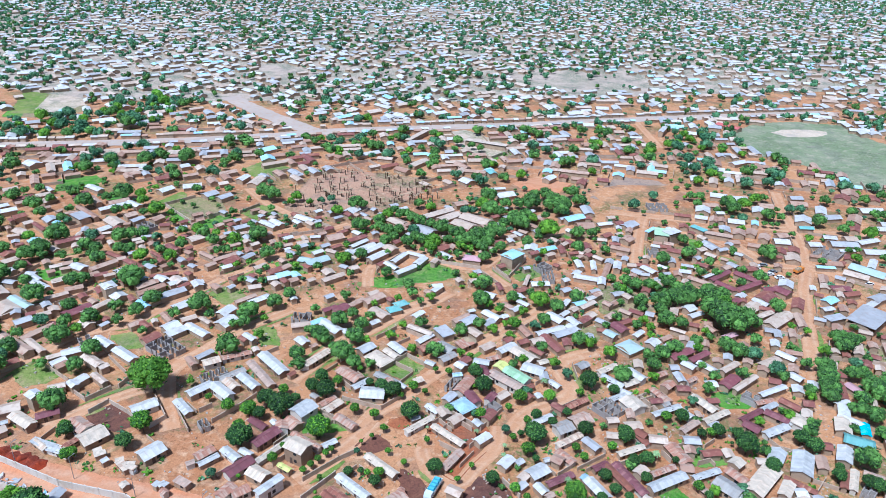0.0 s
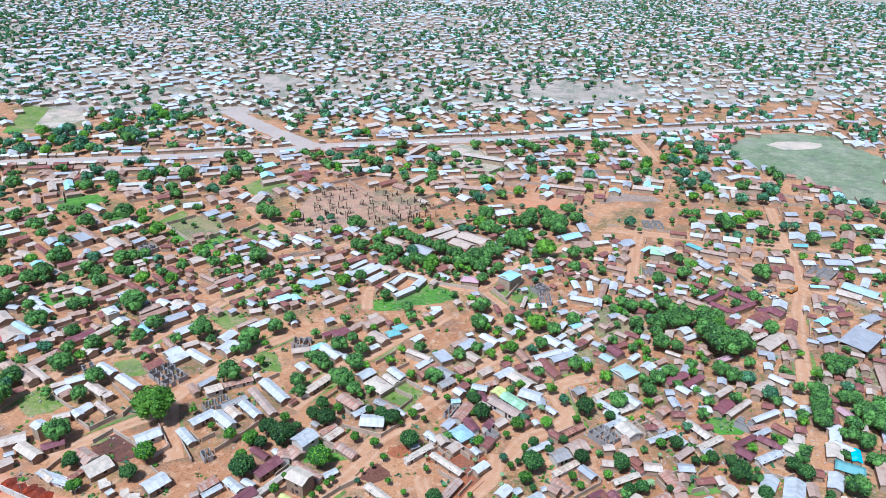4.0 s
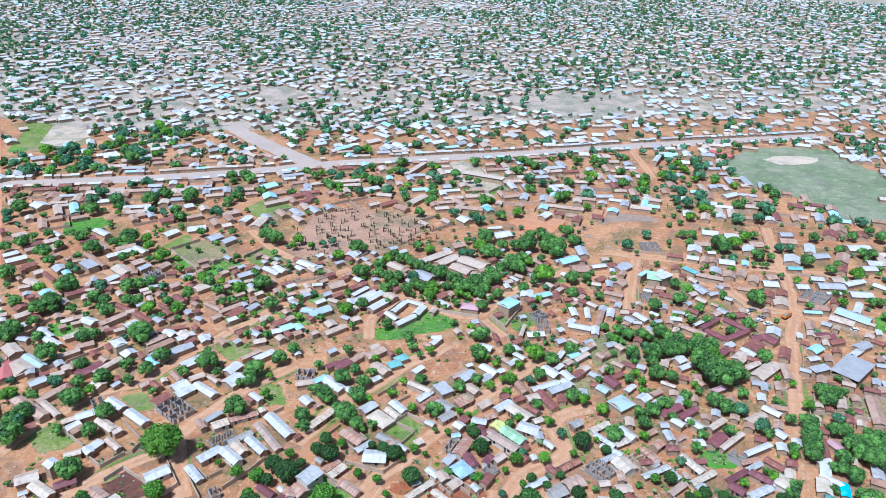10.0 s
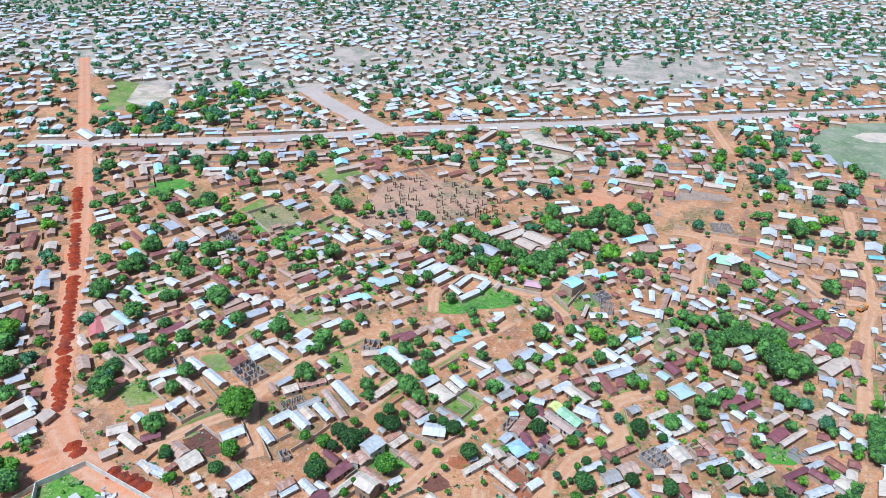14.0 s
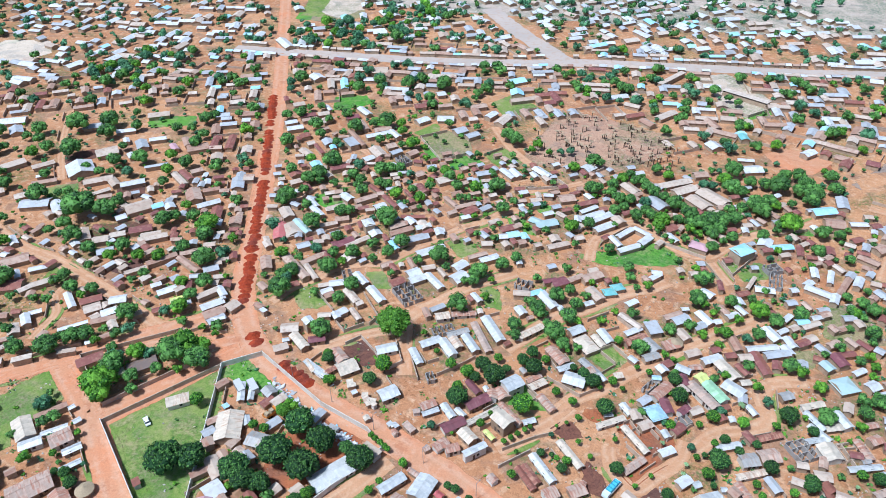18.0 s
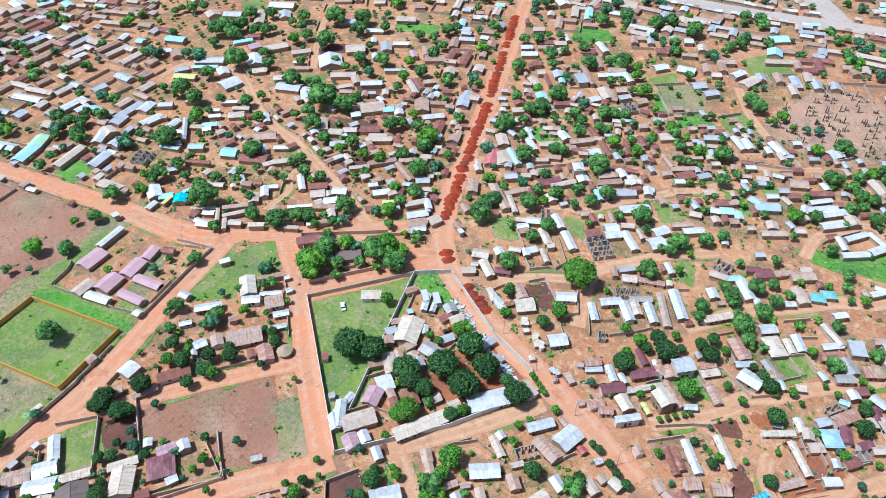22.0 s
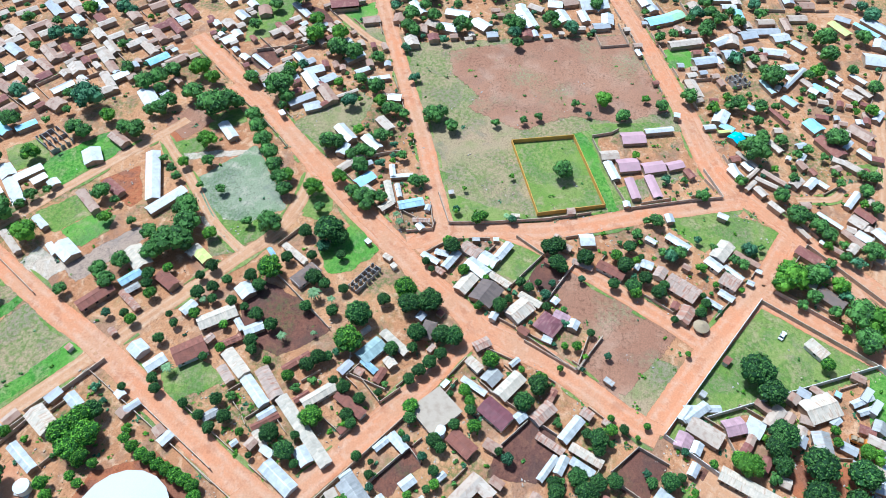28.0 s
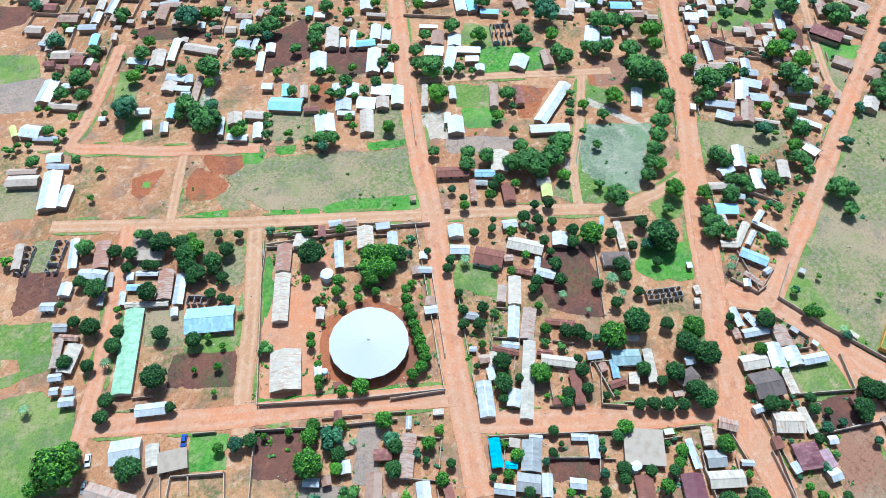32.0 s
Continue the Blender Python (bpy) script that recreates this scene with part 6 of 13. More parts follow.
for x, y in ((-95.9, 134.6), (-76.7, 129.8), (-56.0, 124.6), (-114.5, 138.4), (-36.0, 119.6)):
    street_lamp(x, y, 75)
hut(6.9, 210.3, 3.0, "round mud hut with a brown thatched roof")
car(136.4, 279.0, 20, CARWHITE, "white saloon car parked on a sandy street edge")
car(138.8, 282.0, 20, CARGREY, "silver saloon car parked on a sandy street edge")
car(139.8, 276.6, 15, CARWHITE, "white saloon car parked on a sandy street edge")
car(133.7, 286.2, 80, CARWHITE, "white saloon car parked on a sandy street edge")
car(136.7, 288.4, 20, CARGREY, "silver saloon car parked on a sandy street edge")
car(165.4, 288.0, 20, CARWHITE, "white saloon car parked on a sandy street edge")
car(176.5, 274.4, 25, CARWHITE, "white saloon car parked on a sandy street edge")
drum(-87.0, -9.9, 1.6, 2.4)


def bare_palms(count, *points):
    """A burnt-over plot of low stumpy palms: short trunks with a few stiff fronds, gathered."""
    rnd, trunks, tops = random.Random(8), Solid(), Solid()
    xs, ys = [p[0] for p in points], [p[1] for p in points]
    while count:
        x, y = rnd.uniform(min(xs), max(xs)), rnd.uniform(min(ys), max(ys))
        if not inside(x, y, points):
            continue
        count -= 1
        h = rnd.uniform(1.5, 4.5)
        ring(trunks, x, y, 0, 0.28, h, 6, 0.2)
        for k in range(6):
            a = k * 1.05 + rnd.random()
            c, d, w = math.cos(a), math.sin(a), 0.22
            q = rnd.uniform(0.9, 1.5)
            tops.quads([(x - d * w, y + c * w, h), (x + d * w, y - c * w, h), (x + c * q + d * w, y + d * q - c * w, h + rnd.uniform(-0.5, 0.5)), (x + c * q - d * w, y + d * q + c * w, h + 0.1)], [(0, 1, 2, 3)])
    tagged(new("palm_stumps", trunks.mesh("palm_stumps", BARK)), "many short bare palm trunks on a red plot", "palms", kind="stuff")
    tagged(new("dry_fronds", tops.mesh("dry_fronds", THATCH)), "dry brown fronds of many stunted palms", "palms", kind="stuff")


bare_palms(150, (-96, 334), (-95, 360), (-88, 393), (-64, 393), (-43, 389), (-11, 361), (-18, 338), (-39, 337), (-58, 327), (-75, 325))


# ---- houses ----
house(-109.3, 144.9, 10.2, 2.2, 164, "w", "s")
house(-90.2, 140.3, 2.4, 2.2, 56, "w", "s")
house(-84.4, 138.9, 5.3, 2.2, 142, "t", "s")
house(-82.1, 138.5, 3.9, 2.2, 163, "t", "s")
house(-70.3, 133.2, 2.4, 2.2, 157, "w", "s")
house(81.2, 142.1, 3.5, 2.2, 40, "w")
house(-260.1, 64.6, 3.4, 3.0, 179, "w", "s")
house(-229.8, 89.0, 7.0, 3.2, 19, "w")
house(-167.7, 120.3, 10.5, 5.9, 54, "k")
house(-186.8, 114.2, 9.7, 5.0, 56, "r")
house(-172.0, 113.7, 3.7, 3.1, 63, "t", "s")
house(-143.9, 112.3, 7.8, 4.8, 46, "t")
house(-127.1, 117.0, 2.6, 2.5, 157, "b", "s")
house(-166.7, 157.3, 8.9, 4.3, 57, "w")
house(-168.0, 164.9, 9.7, 2.3, 141, "w")
house(-162.6, 153.6, 8.3, 5.0, 57, "o")
house(-159.4, 151.2, 7.3, 4.1, 64, "z")
house(-158.6, 160.1, 5.6, 5.4, 78, "t")
house(-145.1, 162.6, 3.1, 2.3, 162, "w", "s")
house(-112.3, 72.4, 12.4, 2.5, 102, "w")
house(-109.0, 67.0, 6.3, 3.2, 152, "w")
house(-72.3, 133.0, 1.9, 2.2, 67, "w", "s")
house(-62.6, 88.4, 9.5, 5.1, 48, "w")
house(-66.9, 78.0, 4.9, 2.6, 66, "o")
house(-63.7, 80.9, 3.5, 2.2, 54, "o")
house(-234.0, -107.5, 13.4, 4.5, 136, "z")
house(-230.9, -101.3, 8.0, 5.6, 124, "z")
house(-222.2, -112.7, 3.7, 2.4, 45, "w", "s")
house(-358.0, -77.0, 11.2, 5.6, 19, "w")
house(-366.0, -60.5, 10.1, 5.6, 11, "w")
house(-375.0, -89.5, 11.9, 6.8, 29, "z")
house(-374.5, -79.7, 7.0, 4.5, 133, "w")
house(-367.9, -99.5, 12.7, 5.5, 113, "t")
house(-271.3, -92.6, 10.9, 4.0, 140, "w")
house(-254.1, -125.9, 9.7, 4.8, 142, "t")
house(-256.5, -108.8, 9.7, 5.8, 127, "z")
house(-252.0, -100.3, 8.3, 5.2, 137, "z")
house(-315.1, -111.2, 15.0, 8.3, 112, "r", "s")
house(-257.8, -136.1, 14.4, 3.0, 55, "z")
house(-300.7, -151.1, 8.9, 7.0, 26, "o")
house(-369.9, -122.0, 11.3, 9.7, 66, "z")
house(-367.9, -149.2, 17.0, 6.3, 47, "w")
house(-346.8, 20.1, 15.8, 11.9, 112, "w")
house(-338.3, 55.5, 14.5, 7.5, 121, "b")
house(-345.4, 64.4, 8.9, 7.7, 131, "g")
house(-354.9, 47.8, 10.3, 7.7, 24, "w")
house(-320.0, 69.2, 18.3, 5.4, 114, "t")
house(-325.4, 87.1, 9.8, 5.6, 133, "w")
house(-327.9, 92.7, 8.4, 7.2, 1, "t")
house(-314.7, 91.1, 7.4, 7.3, 111, "z")
house(-335.2, 101.4, 9.2, 7.1, 117, "z")
house(-322.3, 113.4, 11.7, 5.8, 93, "w")
house(-336.7, 117.8, 9.4, 6.9, 116, "w")
house(-11.5, -103.0, 15.3, 10.6, 62, "t")
house(43.5, -107.0, 9.7, 8.1, 155, "w")
house(37.0, -100.9, 7.6, 4.1, 69, "t")
house(32.3, -95.7, 9.2, 6.8, 158, "t", "f")
house(52.8, -96.0, 16.3, 5.4, 130, "o")
house(55.7, -140.7, 3.3, 3.2, 152, "w")
house(51.7, -138.2, 3.9, 3.5, 152, "w")
house(53.5, -134.5, 5.2, 3.4, 152, "w")
house(-249.0, -107.6, 13.3, 6.1, 41, "w")
house(-240.9, -97.2, 13.9, 5.9, 41, "o")
house(-65.6, 424.3, 16.5, 6.5, 38, "w")
house(-52.8, 415.4, 10.0, 5.4, 172, "t")
house(-31.3, 408.9, 15.9, 5.7, 60, "t")
house(0.0, 379.3, 8.0, 7.7, 132, "w")
house(11.9, 400.9, 6.0, 5.5, 60, "b")
house(14.0, 396.2, 7.3, 5.3, 115, "c")
house(-4.2, 408.1, 13.5, 5.6, 125, "o")
house(48.0, 390.2, 8.9, 5.7, 56, "w")
house(-38.0, 467.4, 29.5, 4.0, 68, "t", "s")
house(10.0, 455.3, 29.9, 5.9, 158, "t", "s")
house(-128.0, 367.5, 9.3, 5.2, 77, "w")
house(-119.1, 364.4, 13.3, 6.7, 83, "t")
house(-125.4, 406.5, 9.2, 8.6, 115, "b")
house(-117.5, 398.1, 19.0, 5.5, 39, "t")
house(-170.7, 370.8, 9.5, 6.2, 53, "r")
house(-225.6, 405.1, 11.9, 11.7, 21, "t")
house(170.9, 436.1, 12.0, 5.8, 33, "w")
house(191.9, 526.2, 18.9, 6.8, 131, "d")
house(139.4, 507.7, 24.4, 3.9, 67, "w", "g", 2, wall=WHITEWALL)
house(-259.5, 377.8, 10.1, 8.6, 149, "w")
house(-132.0, 425.0, 11.3, 8.8, 49, "b")
house(-319.3, 425.7, 22.6, 7.9, 145, "w")
house(12.5, -289.7, 14.7, 7.1, 54, "w")
house(9.6, -276.6, 13.6, 3.9, 140, "t")
house(3.9, -288.3, 4.7, 3.4, 145, "w")
house(32.4, -272.6, 7.2, 2.8, 84, "y")
house(26.0, -268.3, 9.3, 7.3, 136, "w")
house(22.1, -260.8, 11.1, 3.0, 143, "z")
house(-2.0, -258.5, 3.2, 2.9, 151, "w")
house(22.6, -246.9, 6.3, 5.3, 151, "w")
house(22.8, -241.4, 9.6, 3.1, 143, "z")
house(29.7, -230.3, 20.4, 7.7, 64, "w")
house(26.0, -223.7, 11.3, 4.9, 55, "w")
house(37.4, -241.4, 13.1, 5.9, 148, "t")
house(36.0, -246.6, 12.3, 3.2, 148, "o")
house(49.9, -203.5, 11.9, 3.4, 65, "t")
house(32.1, -193.0, 14.2, 3.4, 66, "w")
house(31.5, -181.4, 4.9, 4.8, 145, "w")
house(39.8, -178.9, 5.7, 4.6, 55, "w")
house(47.4, -174.9, 5.5, 3.6, 147, "w")
house(46.4, -163.6, 5.6, 3.4, 145, "z")
house(50.7, -154.9, 12.0, 2.9, 61, "o")
house(47.6, -149.9, 11.1, 5.3, 50, "t")
house(53.9, -145.5, 5.0, 3.2, 152, "w")
house(45.3, -158.5, 7.3, 2.4, 141, "o")
house(-151.8, -44.4, 4.2, 2.7, 64, "t")
house(-163.3, 189.2, 9.6, 4.9, 129, "o")
house(-111.2, 145.0, 6.6, 2.5, 149, "t")
house(-105.2, 143.2, 7.8, 2.6, 165, "w")
house(-24.6, 131.5, 9.6, 2.3, 142, "r")
house(-33.7, 127.1, 3.5, 3.1, 150, "o")
house(-15.9, 129.0, 4.9, 4.6, 48, "o")
house(-9.0, 133.3, 5.7, 4.3, 44, "o")
house(-69.3, 130.7, 2.6, 2.2, 147, "o")
house(-80.6, 132.1, 2.6, 2.5, 144, "t")
house(-57.0, 129.0, 2.5, 2.4, 56, "o")
shell(-295.0, 94.4, 8.7, 8.0, 123, 3, 2)
shell(48.0, -201.4, 12.3, 3.3, 55, 4, 1)
shell(37.8, -196.2, 14.5, 4.2, 55, 4, 1)
house(-172.7, 212.3, 13.8, 5.7, -57, "d")
house(-169.0, 215.9, 12.0, 8.4, -34, "t", "h")
house(-165.3, 219.9, 14.0, 3.6, -30, "e")
house(-178.6, 226.4, 9.6, 5.8, -38, "t")
house(-167.9, 234.6, 15.4, 3.6, -30, "w")
house(-155.0, 226.6, 8.5, 3.1, 44, "t")
house(-151.7, 233.3, 6.8, 4.1, 33, "o")
house(-161.2, 238.4, 5.4, 3.2, 41, "t")
house(-135.9, 231.1, 6.5, 5.2, -42, "w", "h", 2)
house(-131.8, 229.3, 7.1, 5.7, -36, "w")
house(-140.8, 216.2, 10.3, 5.6, 53, "m")
house(-135.1, 219.2, 12.2, 3.3, 62, "t")
house(-155.8, 206.7, 6.2, 4.5, 50, "z")
house(-140.3, 203.6, 12.5, 3.4, -30, "r")
house(-146.7, 200.7, 12.4, 3.4, 63, "o")
house(-132.3, 207.1, 5.4, 4.7, -28, "t")
house(-126.1, 208.0, 3.7, 2.4, 64, "z")
house(-127.3, 211.5, 3.6, 2.8, -38, "r")
house(-161.4, 198.6, 5.8, 4.2, -37, "t")
house(-150.2, 192.2, 20.9, 4.4, -29, "o")
house(-142.1, 192.0, 12.1, 2.6, -35, "t")
house(-144.4, 180.9, 6.4, 3.8, 50, "r")
house(-108.8, 211.8, 2.9, 2.4, -54, "t")
house(-124.8, 237.9, 7.8, 4.8, 52, "o")
house(-120.7, 234.7, 11.6, 3.9, 51, "o")
house(-111.5, 232.7, 11.0, 4.9, 47, "z")
house(-113.1, 242.2, 7.6, 3.9, 45, "w")
house(-118.7, 223.6, 7.4, 2.8, -37, "b")
house(-124.7, 226.8, 5.4, 2.4, -46, "r")
house(-101.8, 226.7, 13.7, 5.1, 50, "w")
house(-104.4, 241.2, 5.9, 4.1, -52, "w")
house(-105.4, 215.0, 7.9, 2.8, -43, "o")
house(-114.9, 209.5, 5.6, 3.6, 53, "o")
house(-110.9, 208.7, 5.9, 2.9, -38, "r")
house(-105.2, 200.9, 6.5, 4.8, 58, "r")
house(-101.4, 208.8, 6.1, 5.5, 55, "w")
house(-98.4, 206.1, 7.3, 4.6, 52, "w")
house(-91.3, 207.7, 12.0, 3.7, -33, "w")
house(-97.3, 215.1, 5.8, 3.3, 39, "t")
house(-90.6, 214.3, 6.5, 2.2, -36, "t")
house(-82.3, 213.7, 7.3, 6.6, 62, "w")
house(-85.4, 221.5, 7.1, 5.0, 66, "w")
house(-81.2, 231.2, 9.2, 2.8, 48, "o")
house(-75.8, 231.1, 9.1, 3.8, 48, "w")
house(-80.9, 241.7, 5.2, 3.7, 26, "t")
house(-70.6, 204.1, 6.2, 2.7, -37, "w")
house(-72.5, 203.2, 3.9, 2.7, -37, "r")
house(-71.8, 193.7, 10.2, 2.8, 29, "o")
house(-66.2, 197.1, 3.0, 2.4, -56, "t")
house(-82.5, 192.3, 6.6, 2.8, 55, "z")
house(-85.2, 187.8, 6.0, 2.6, -46, "o")
house(-78.7, 188.7, 5.9, 4.1, 35, "t")
shell(-97.8, 196.0, 11.5, 8.3, -35, 4, 3)
shell(-127.0, 197.0, 5.2, 3.8, -48, 2, 1)
house(-120.0, 196.3, 9.4, 3.5, -32, "w")
house(-109.3, 190.1, 11.5, 3.8, -33, "w")
house(-127.6, 189.4, 6.4, 4.2, 37, "w")
house(-131.7, 186.6, 5.5, 2.7, 38, "t")
house(-129.0, 183.6, 5.2, 3.7, 54, "w")
house(-126.4, 181.5, 4.4, 3.4, 57, "o")
house(-117.7, 184.9, 10.1, 3.6, -32, "t")
house(-112.4, 181.9, 3.3, 2.8, 57, "t")
house(-116.9, 174.0, 6.8, 3.8, 64, "w")
house(-117.1, 171.8, 4.4, 2.9, -36, "w")
house(-110.5, 175.6, 7.9, 2.4, -35, "t")
house(-121.3, 170.0, 5.2, 3.1, 31, "t")
house(-123.5, 162.5, 4.2, 4.0, -29, "w", "g", 2)
house(-129.5, 158.3, 6.9, 5.2, 32, "t")
house(-122.2, 153.9, 9.9, 3.8, -28, "t")
house(-127.5, 152.7, 3.1, 2.4, 35, "w")
house(-116.7, 157.5, 6.5, 3.5, 34, "m")
house(-104.5, 153.3, 7.7, 4.8, -29, "o")
house(-90.1, 163.7, 7.8, 4.8, 41, "w")
house(-78.6, 165.0, 8.9, 3.0, -43, "w")
shell(-69.3, 157.8, 3.9, 2.6, -50, 1, 2)
house(-76.6, 173.4, 8.4, 3.8, 50, "w")
house(-69.6, 173.4, 9.8, 3.9, -38, "w")
shell(-75.3, 181.9, 8.1, 3.8, 43, 4, 1)
house(-69.5, 182.8, 8.9, 3.0, 45, "z")
house(-67.7, 176.9, 6.4, 3.4, -41, "t")
house(-62.7, 178.9, 10.0, 3.5, -41, "w")
house(-60.5, 184.2, 17.2, 2.9, -48, "o")
house(-57.9, 189.7, 15.1, 4.1, -44, "w")
house(-53.5, 159.5, 7.1, 2.6, -33, "m")
house(-48.9, 160.4, 2.9, 2.3, -43, "w")
house(-46.0, 158.4, 4.3, 4.1, -75, "o")
house(13.9, 244.5, 5.8, 4.5, -25, "w")
house(18.3, 251.7, 6.6, 2.4, -74, "r")
house(-7.3, 247.2, 6.4, 2.8, 59, "w")
house(-10.3, 244.3, 3.9, 3.1, -43, "o")
house(-49.3, 236.7, 4.1, 3.2, 47, "z")
house(-43.1, 227.8, 7.2, 5.1, 47, "m")
house(-46.8, 226.7, 6.1, 2.9, 39, "m")
house(-37.6, 233.1, 7.8, 3.0, 54, "o")
house(-31.5, 236.5, 9.6, 4.8, 48, "o")
house(-32.3, 241.0, 4.7, 3.2, 41, "t")
house(-24.6, 236.5, 3.1, 2.9, -46, "r")
house(-20.2, 234.0, 5.7, 4.3, 39, "c", "h")
house(-22.4, 229.9, 5.6, 4.6, 33, "c", "h")
house(-27.5, 225.8, 8.6, 4.8, -40, "t")
house(-28.4, 219.4, 4.2, 2.8, 46, "w")
house(-44.1, 214.8, 11.6, 4.6, -40, "w")
house(-49.8, 216.8, 6.2, 3.1, 45, "b")
house(-37.7, 212.0, 3.3, 2.5, -49, "w")
house(-54.8, 214.1, 7.1, 3.6, 18, "t")
shell(-56.3, 221.0, 6.6, 4.8, -3, 3, 1)
house(-51.6, 203.9, 5.3, 3.9, -41, "w")
house(-47.1, 202.0, 3.1, 2.3, 49, "o")
house(-62.9, 233.9, 3.5, 2.8, -59, "w")
house(-43.8, 194.7, 10.4, 3.2, 57, "t")
house(-47.5, 190.3, 3.5, 3.1, 22, "t")
house(-50.3, 184.8, 3.2, 2.4, 57, "r")
house(-28.5, 201.9, 6.4, 4.4, 50, "w")
house(-23.1, 195.8, 9.2, 6.3, -39, "t", "h")
house(-19.4, 200.0, 6.8, 3.0, -43, "t")
house(-17.6, 203.2, 7.9, 3.6, -45, "w")
house(-31.3, 185.9, 9.9, 4.6, -37, "o")
house(-19.0, 185.5, 9.1, 3.0, -32, "z")
house(-18.3, 183.1, 3.7, 3.6, 47, "o")
house(-22.1, 176.7, 7.9, 6.0, 0, "w")
house(-26.6, 181.8, 7.1, 2.7, 46, "w")
house(-13.5, 182.1, 4.4, 2.3, -41, "w")
house(-8.4, 185.2, 3.7, 3.0, 35, "t", "s")
house(-10.8, 215.3, 10.6, 3.0, -29, "t")
house(-8.7, 210.4, 7.8, 2.9, 51, "w")
house(-2.0, 214.6, 7.3, 5.3, -55, "z", "f")
house(-12.7, 226.3, 5.6, 3.0, 54, "w")
house(6.6, 224.1, 7.4, 4.9, 47, "z")
house(3.6, 225.1, 8.3, 3.0, 46, "o")
house(9.0, 215.5, 6.2, 4.1, -45, "t")
house(5.7, 208.0, 6.1, 4.6, 42, "o", "s")
house(-6.8, 205.9, 9.6, 3.8, 48, "r")
house(-0.9, 205.1, 7.1, 4.8, -38, "z")
house(0.2, 198.9, 6.5, 3.6, 44, "z")
house(-5.4, 195.4, 4.1, 2.9, -30, "w")
house(15.1, 228.8, 8.2, 3.9, -43, "w")
house(19.9, 228.7, 3.1, 2.8, 37, "w")
house(7.3, 230.7, 3.1, 2.1, 31, "w")
house(39.3, 229.7, 7.9, 4.9, -45, "w")
house(43.0, 232.8, 4.8, 2.4, 51, "w")
house(45.9, 227.2, 6.3, 3.6, -54, "w")
house(50.1, 228.6, 5.6, 3.4, 46, "r")
house(36.7, 220.3, 12.1, 3.1, 30, "w")
house(41.8, 218.7, 9.7, 3.7, 34, "z")
house(36.9, 211.8, 11.7, 4.0, -60, "r")
house(27.3, 218.9, 8.7, 3.4, -62, "o")
house(20.5, 206.5, 8.0, 3.4, 44, "w")
house(26.3, 203.2, 9.7, 4.9, -43, "t")
house(32.8, 199.9, 4.2, 3.1, 29, "t")
house(26.4, 211.2, 4.3, 2.9, 32, "r")
house(31.5, 212.1, 5.2, 3.8, 27, "t")
house(29.3, 194.9, 7.6, 5.4, -24, "w")
house(18.3, 195.4, 4.8, 4.3, 56, "y")
house(23.7, 190.9, 10.0, 4.5, -43, "g")
house(20.0, 187.4, 13.1, 4.0, -39, "o")
house(13.2, 191.9, 5.6, 3.2, -56, "m")
house(15.8, 200.5, 5.1, 3.0, 29, "o")
house(11.9, 197.3, 5.5, 3.3, -10, "w")
house(6.7, 183.7, 9.3, 4.1, 65, "o")
house(9.5, 177.5, 6.6, 3.5, -60, "m")
house(15.2, 178.1, 5.0, 3.2, 60, "m")
shell(2.6, 184.7, 5.7, 2.5, 66, 2, 1)
house(4.0, 189.7, 3.6, 2.6, 15, "b")
house(6.7, 173.0, 6.7, 5.9, -47, "b", "h")
house(11.4, 165.8, 3.6, 2.8, -50, "w")
shell(15.8, 173.7, 4.2, 3.8, 47, 2, 1)
house(-2.5, 171.3, 5.3, 2.7, -41, "w")
house(-7.5, 166.2, 3.5, 2.2, 32, "z")
house(-6.0, 163.6, 10.7, 2.3, 45, "t")
house(-28.0, 162.8, 8.3, 3.1, -36, "o")
house(-40.8, 164.3, 7.0, 5.8, 55, "w", "g", 2)
house(-35.5, 172.0, 6.1, 2.4, 54, "o")
house(-33.3, 169.8, 6.7, 3.1, 54, "t")
house(-43.2, 160.2, 5.3, 4.9, -40, "o")
house(-40.0, 173.9, 3.4, 2.4, -35, "z")
house(35.9, 187.5, 4.9, 2.9, -47, "w")
house(30.4, 180.8, 3.0, 2.6, -65, "w")
house(46.0, 198.7, 4.9, 4.0, 38, "z")
house(42.1, 178.4, 8.6, 2.5, 37, "r")
house(27.7, 185.4, 3.4, 2.6, 38, "r")
house(30.4, 169.0, 8.6, 2.5, 35, "w")
house(36.8, 165.6, 5.8, 5.0, 31, "z")
house(42.3, 169.6, 6.6, 5.4, 33, "o")
house(44.3, 241.9, 5.7, 2.5, 64, "w")
house(49.6, 241.4, 5.4, 3.2, 35, "b")
house(52.6, 241.2, 8.6, 3.3, 44, "t")
house(54.6, 246.4, 4.7, 2.6, 36, "w")
house(58.5, 219.2, 4.9, 4.1, -44, "e")
house(62.5, 224.3, 6.7, 4.8, -54, "m")
house(64.8, 229.1, 7.1, 2.9, 33, "r")
house(69.0, 221.4, 5.7, 2.5, 48, "w")
house(64.2, 212.1, 8.0, 7.3, 38, "e", "h")
house(72.9, 215.2, 4.9, 4.4, 47, "w")
house(78.5, 219.4, 5.3, 2.5, 36, "o")
house(77.0, 213.0, 9.2, 2.5, 39, "w")
house(81.3, 208.7, 10.8, 3.6, 36, "m")
house(87.3, 207.7, 10.1, 2.7, 39, "m")
house(82.3, 201.8, 4.9, 3.5, -45, "w")
house(88.3, 201.9, 6.8, 3.3, -50, "w")
house(96.1, 202.2, 9.0, 2.6, 40, "t")
house(84.0, 224.7, 5.7, 2.3, -30, "t")
house(92.3, 242.0, 5.0, 4.8, 37, "w")
house(93.9, 237.7, 6.9, 2.9, 32, "w")
house(88.2, 241.8, 4.1, 1.8, 31, "o")
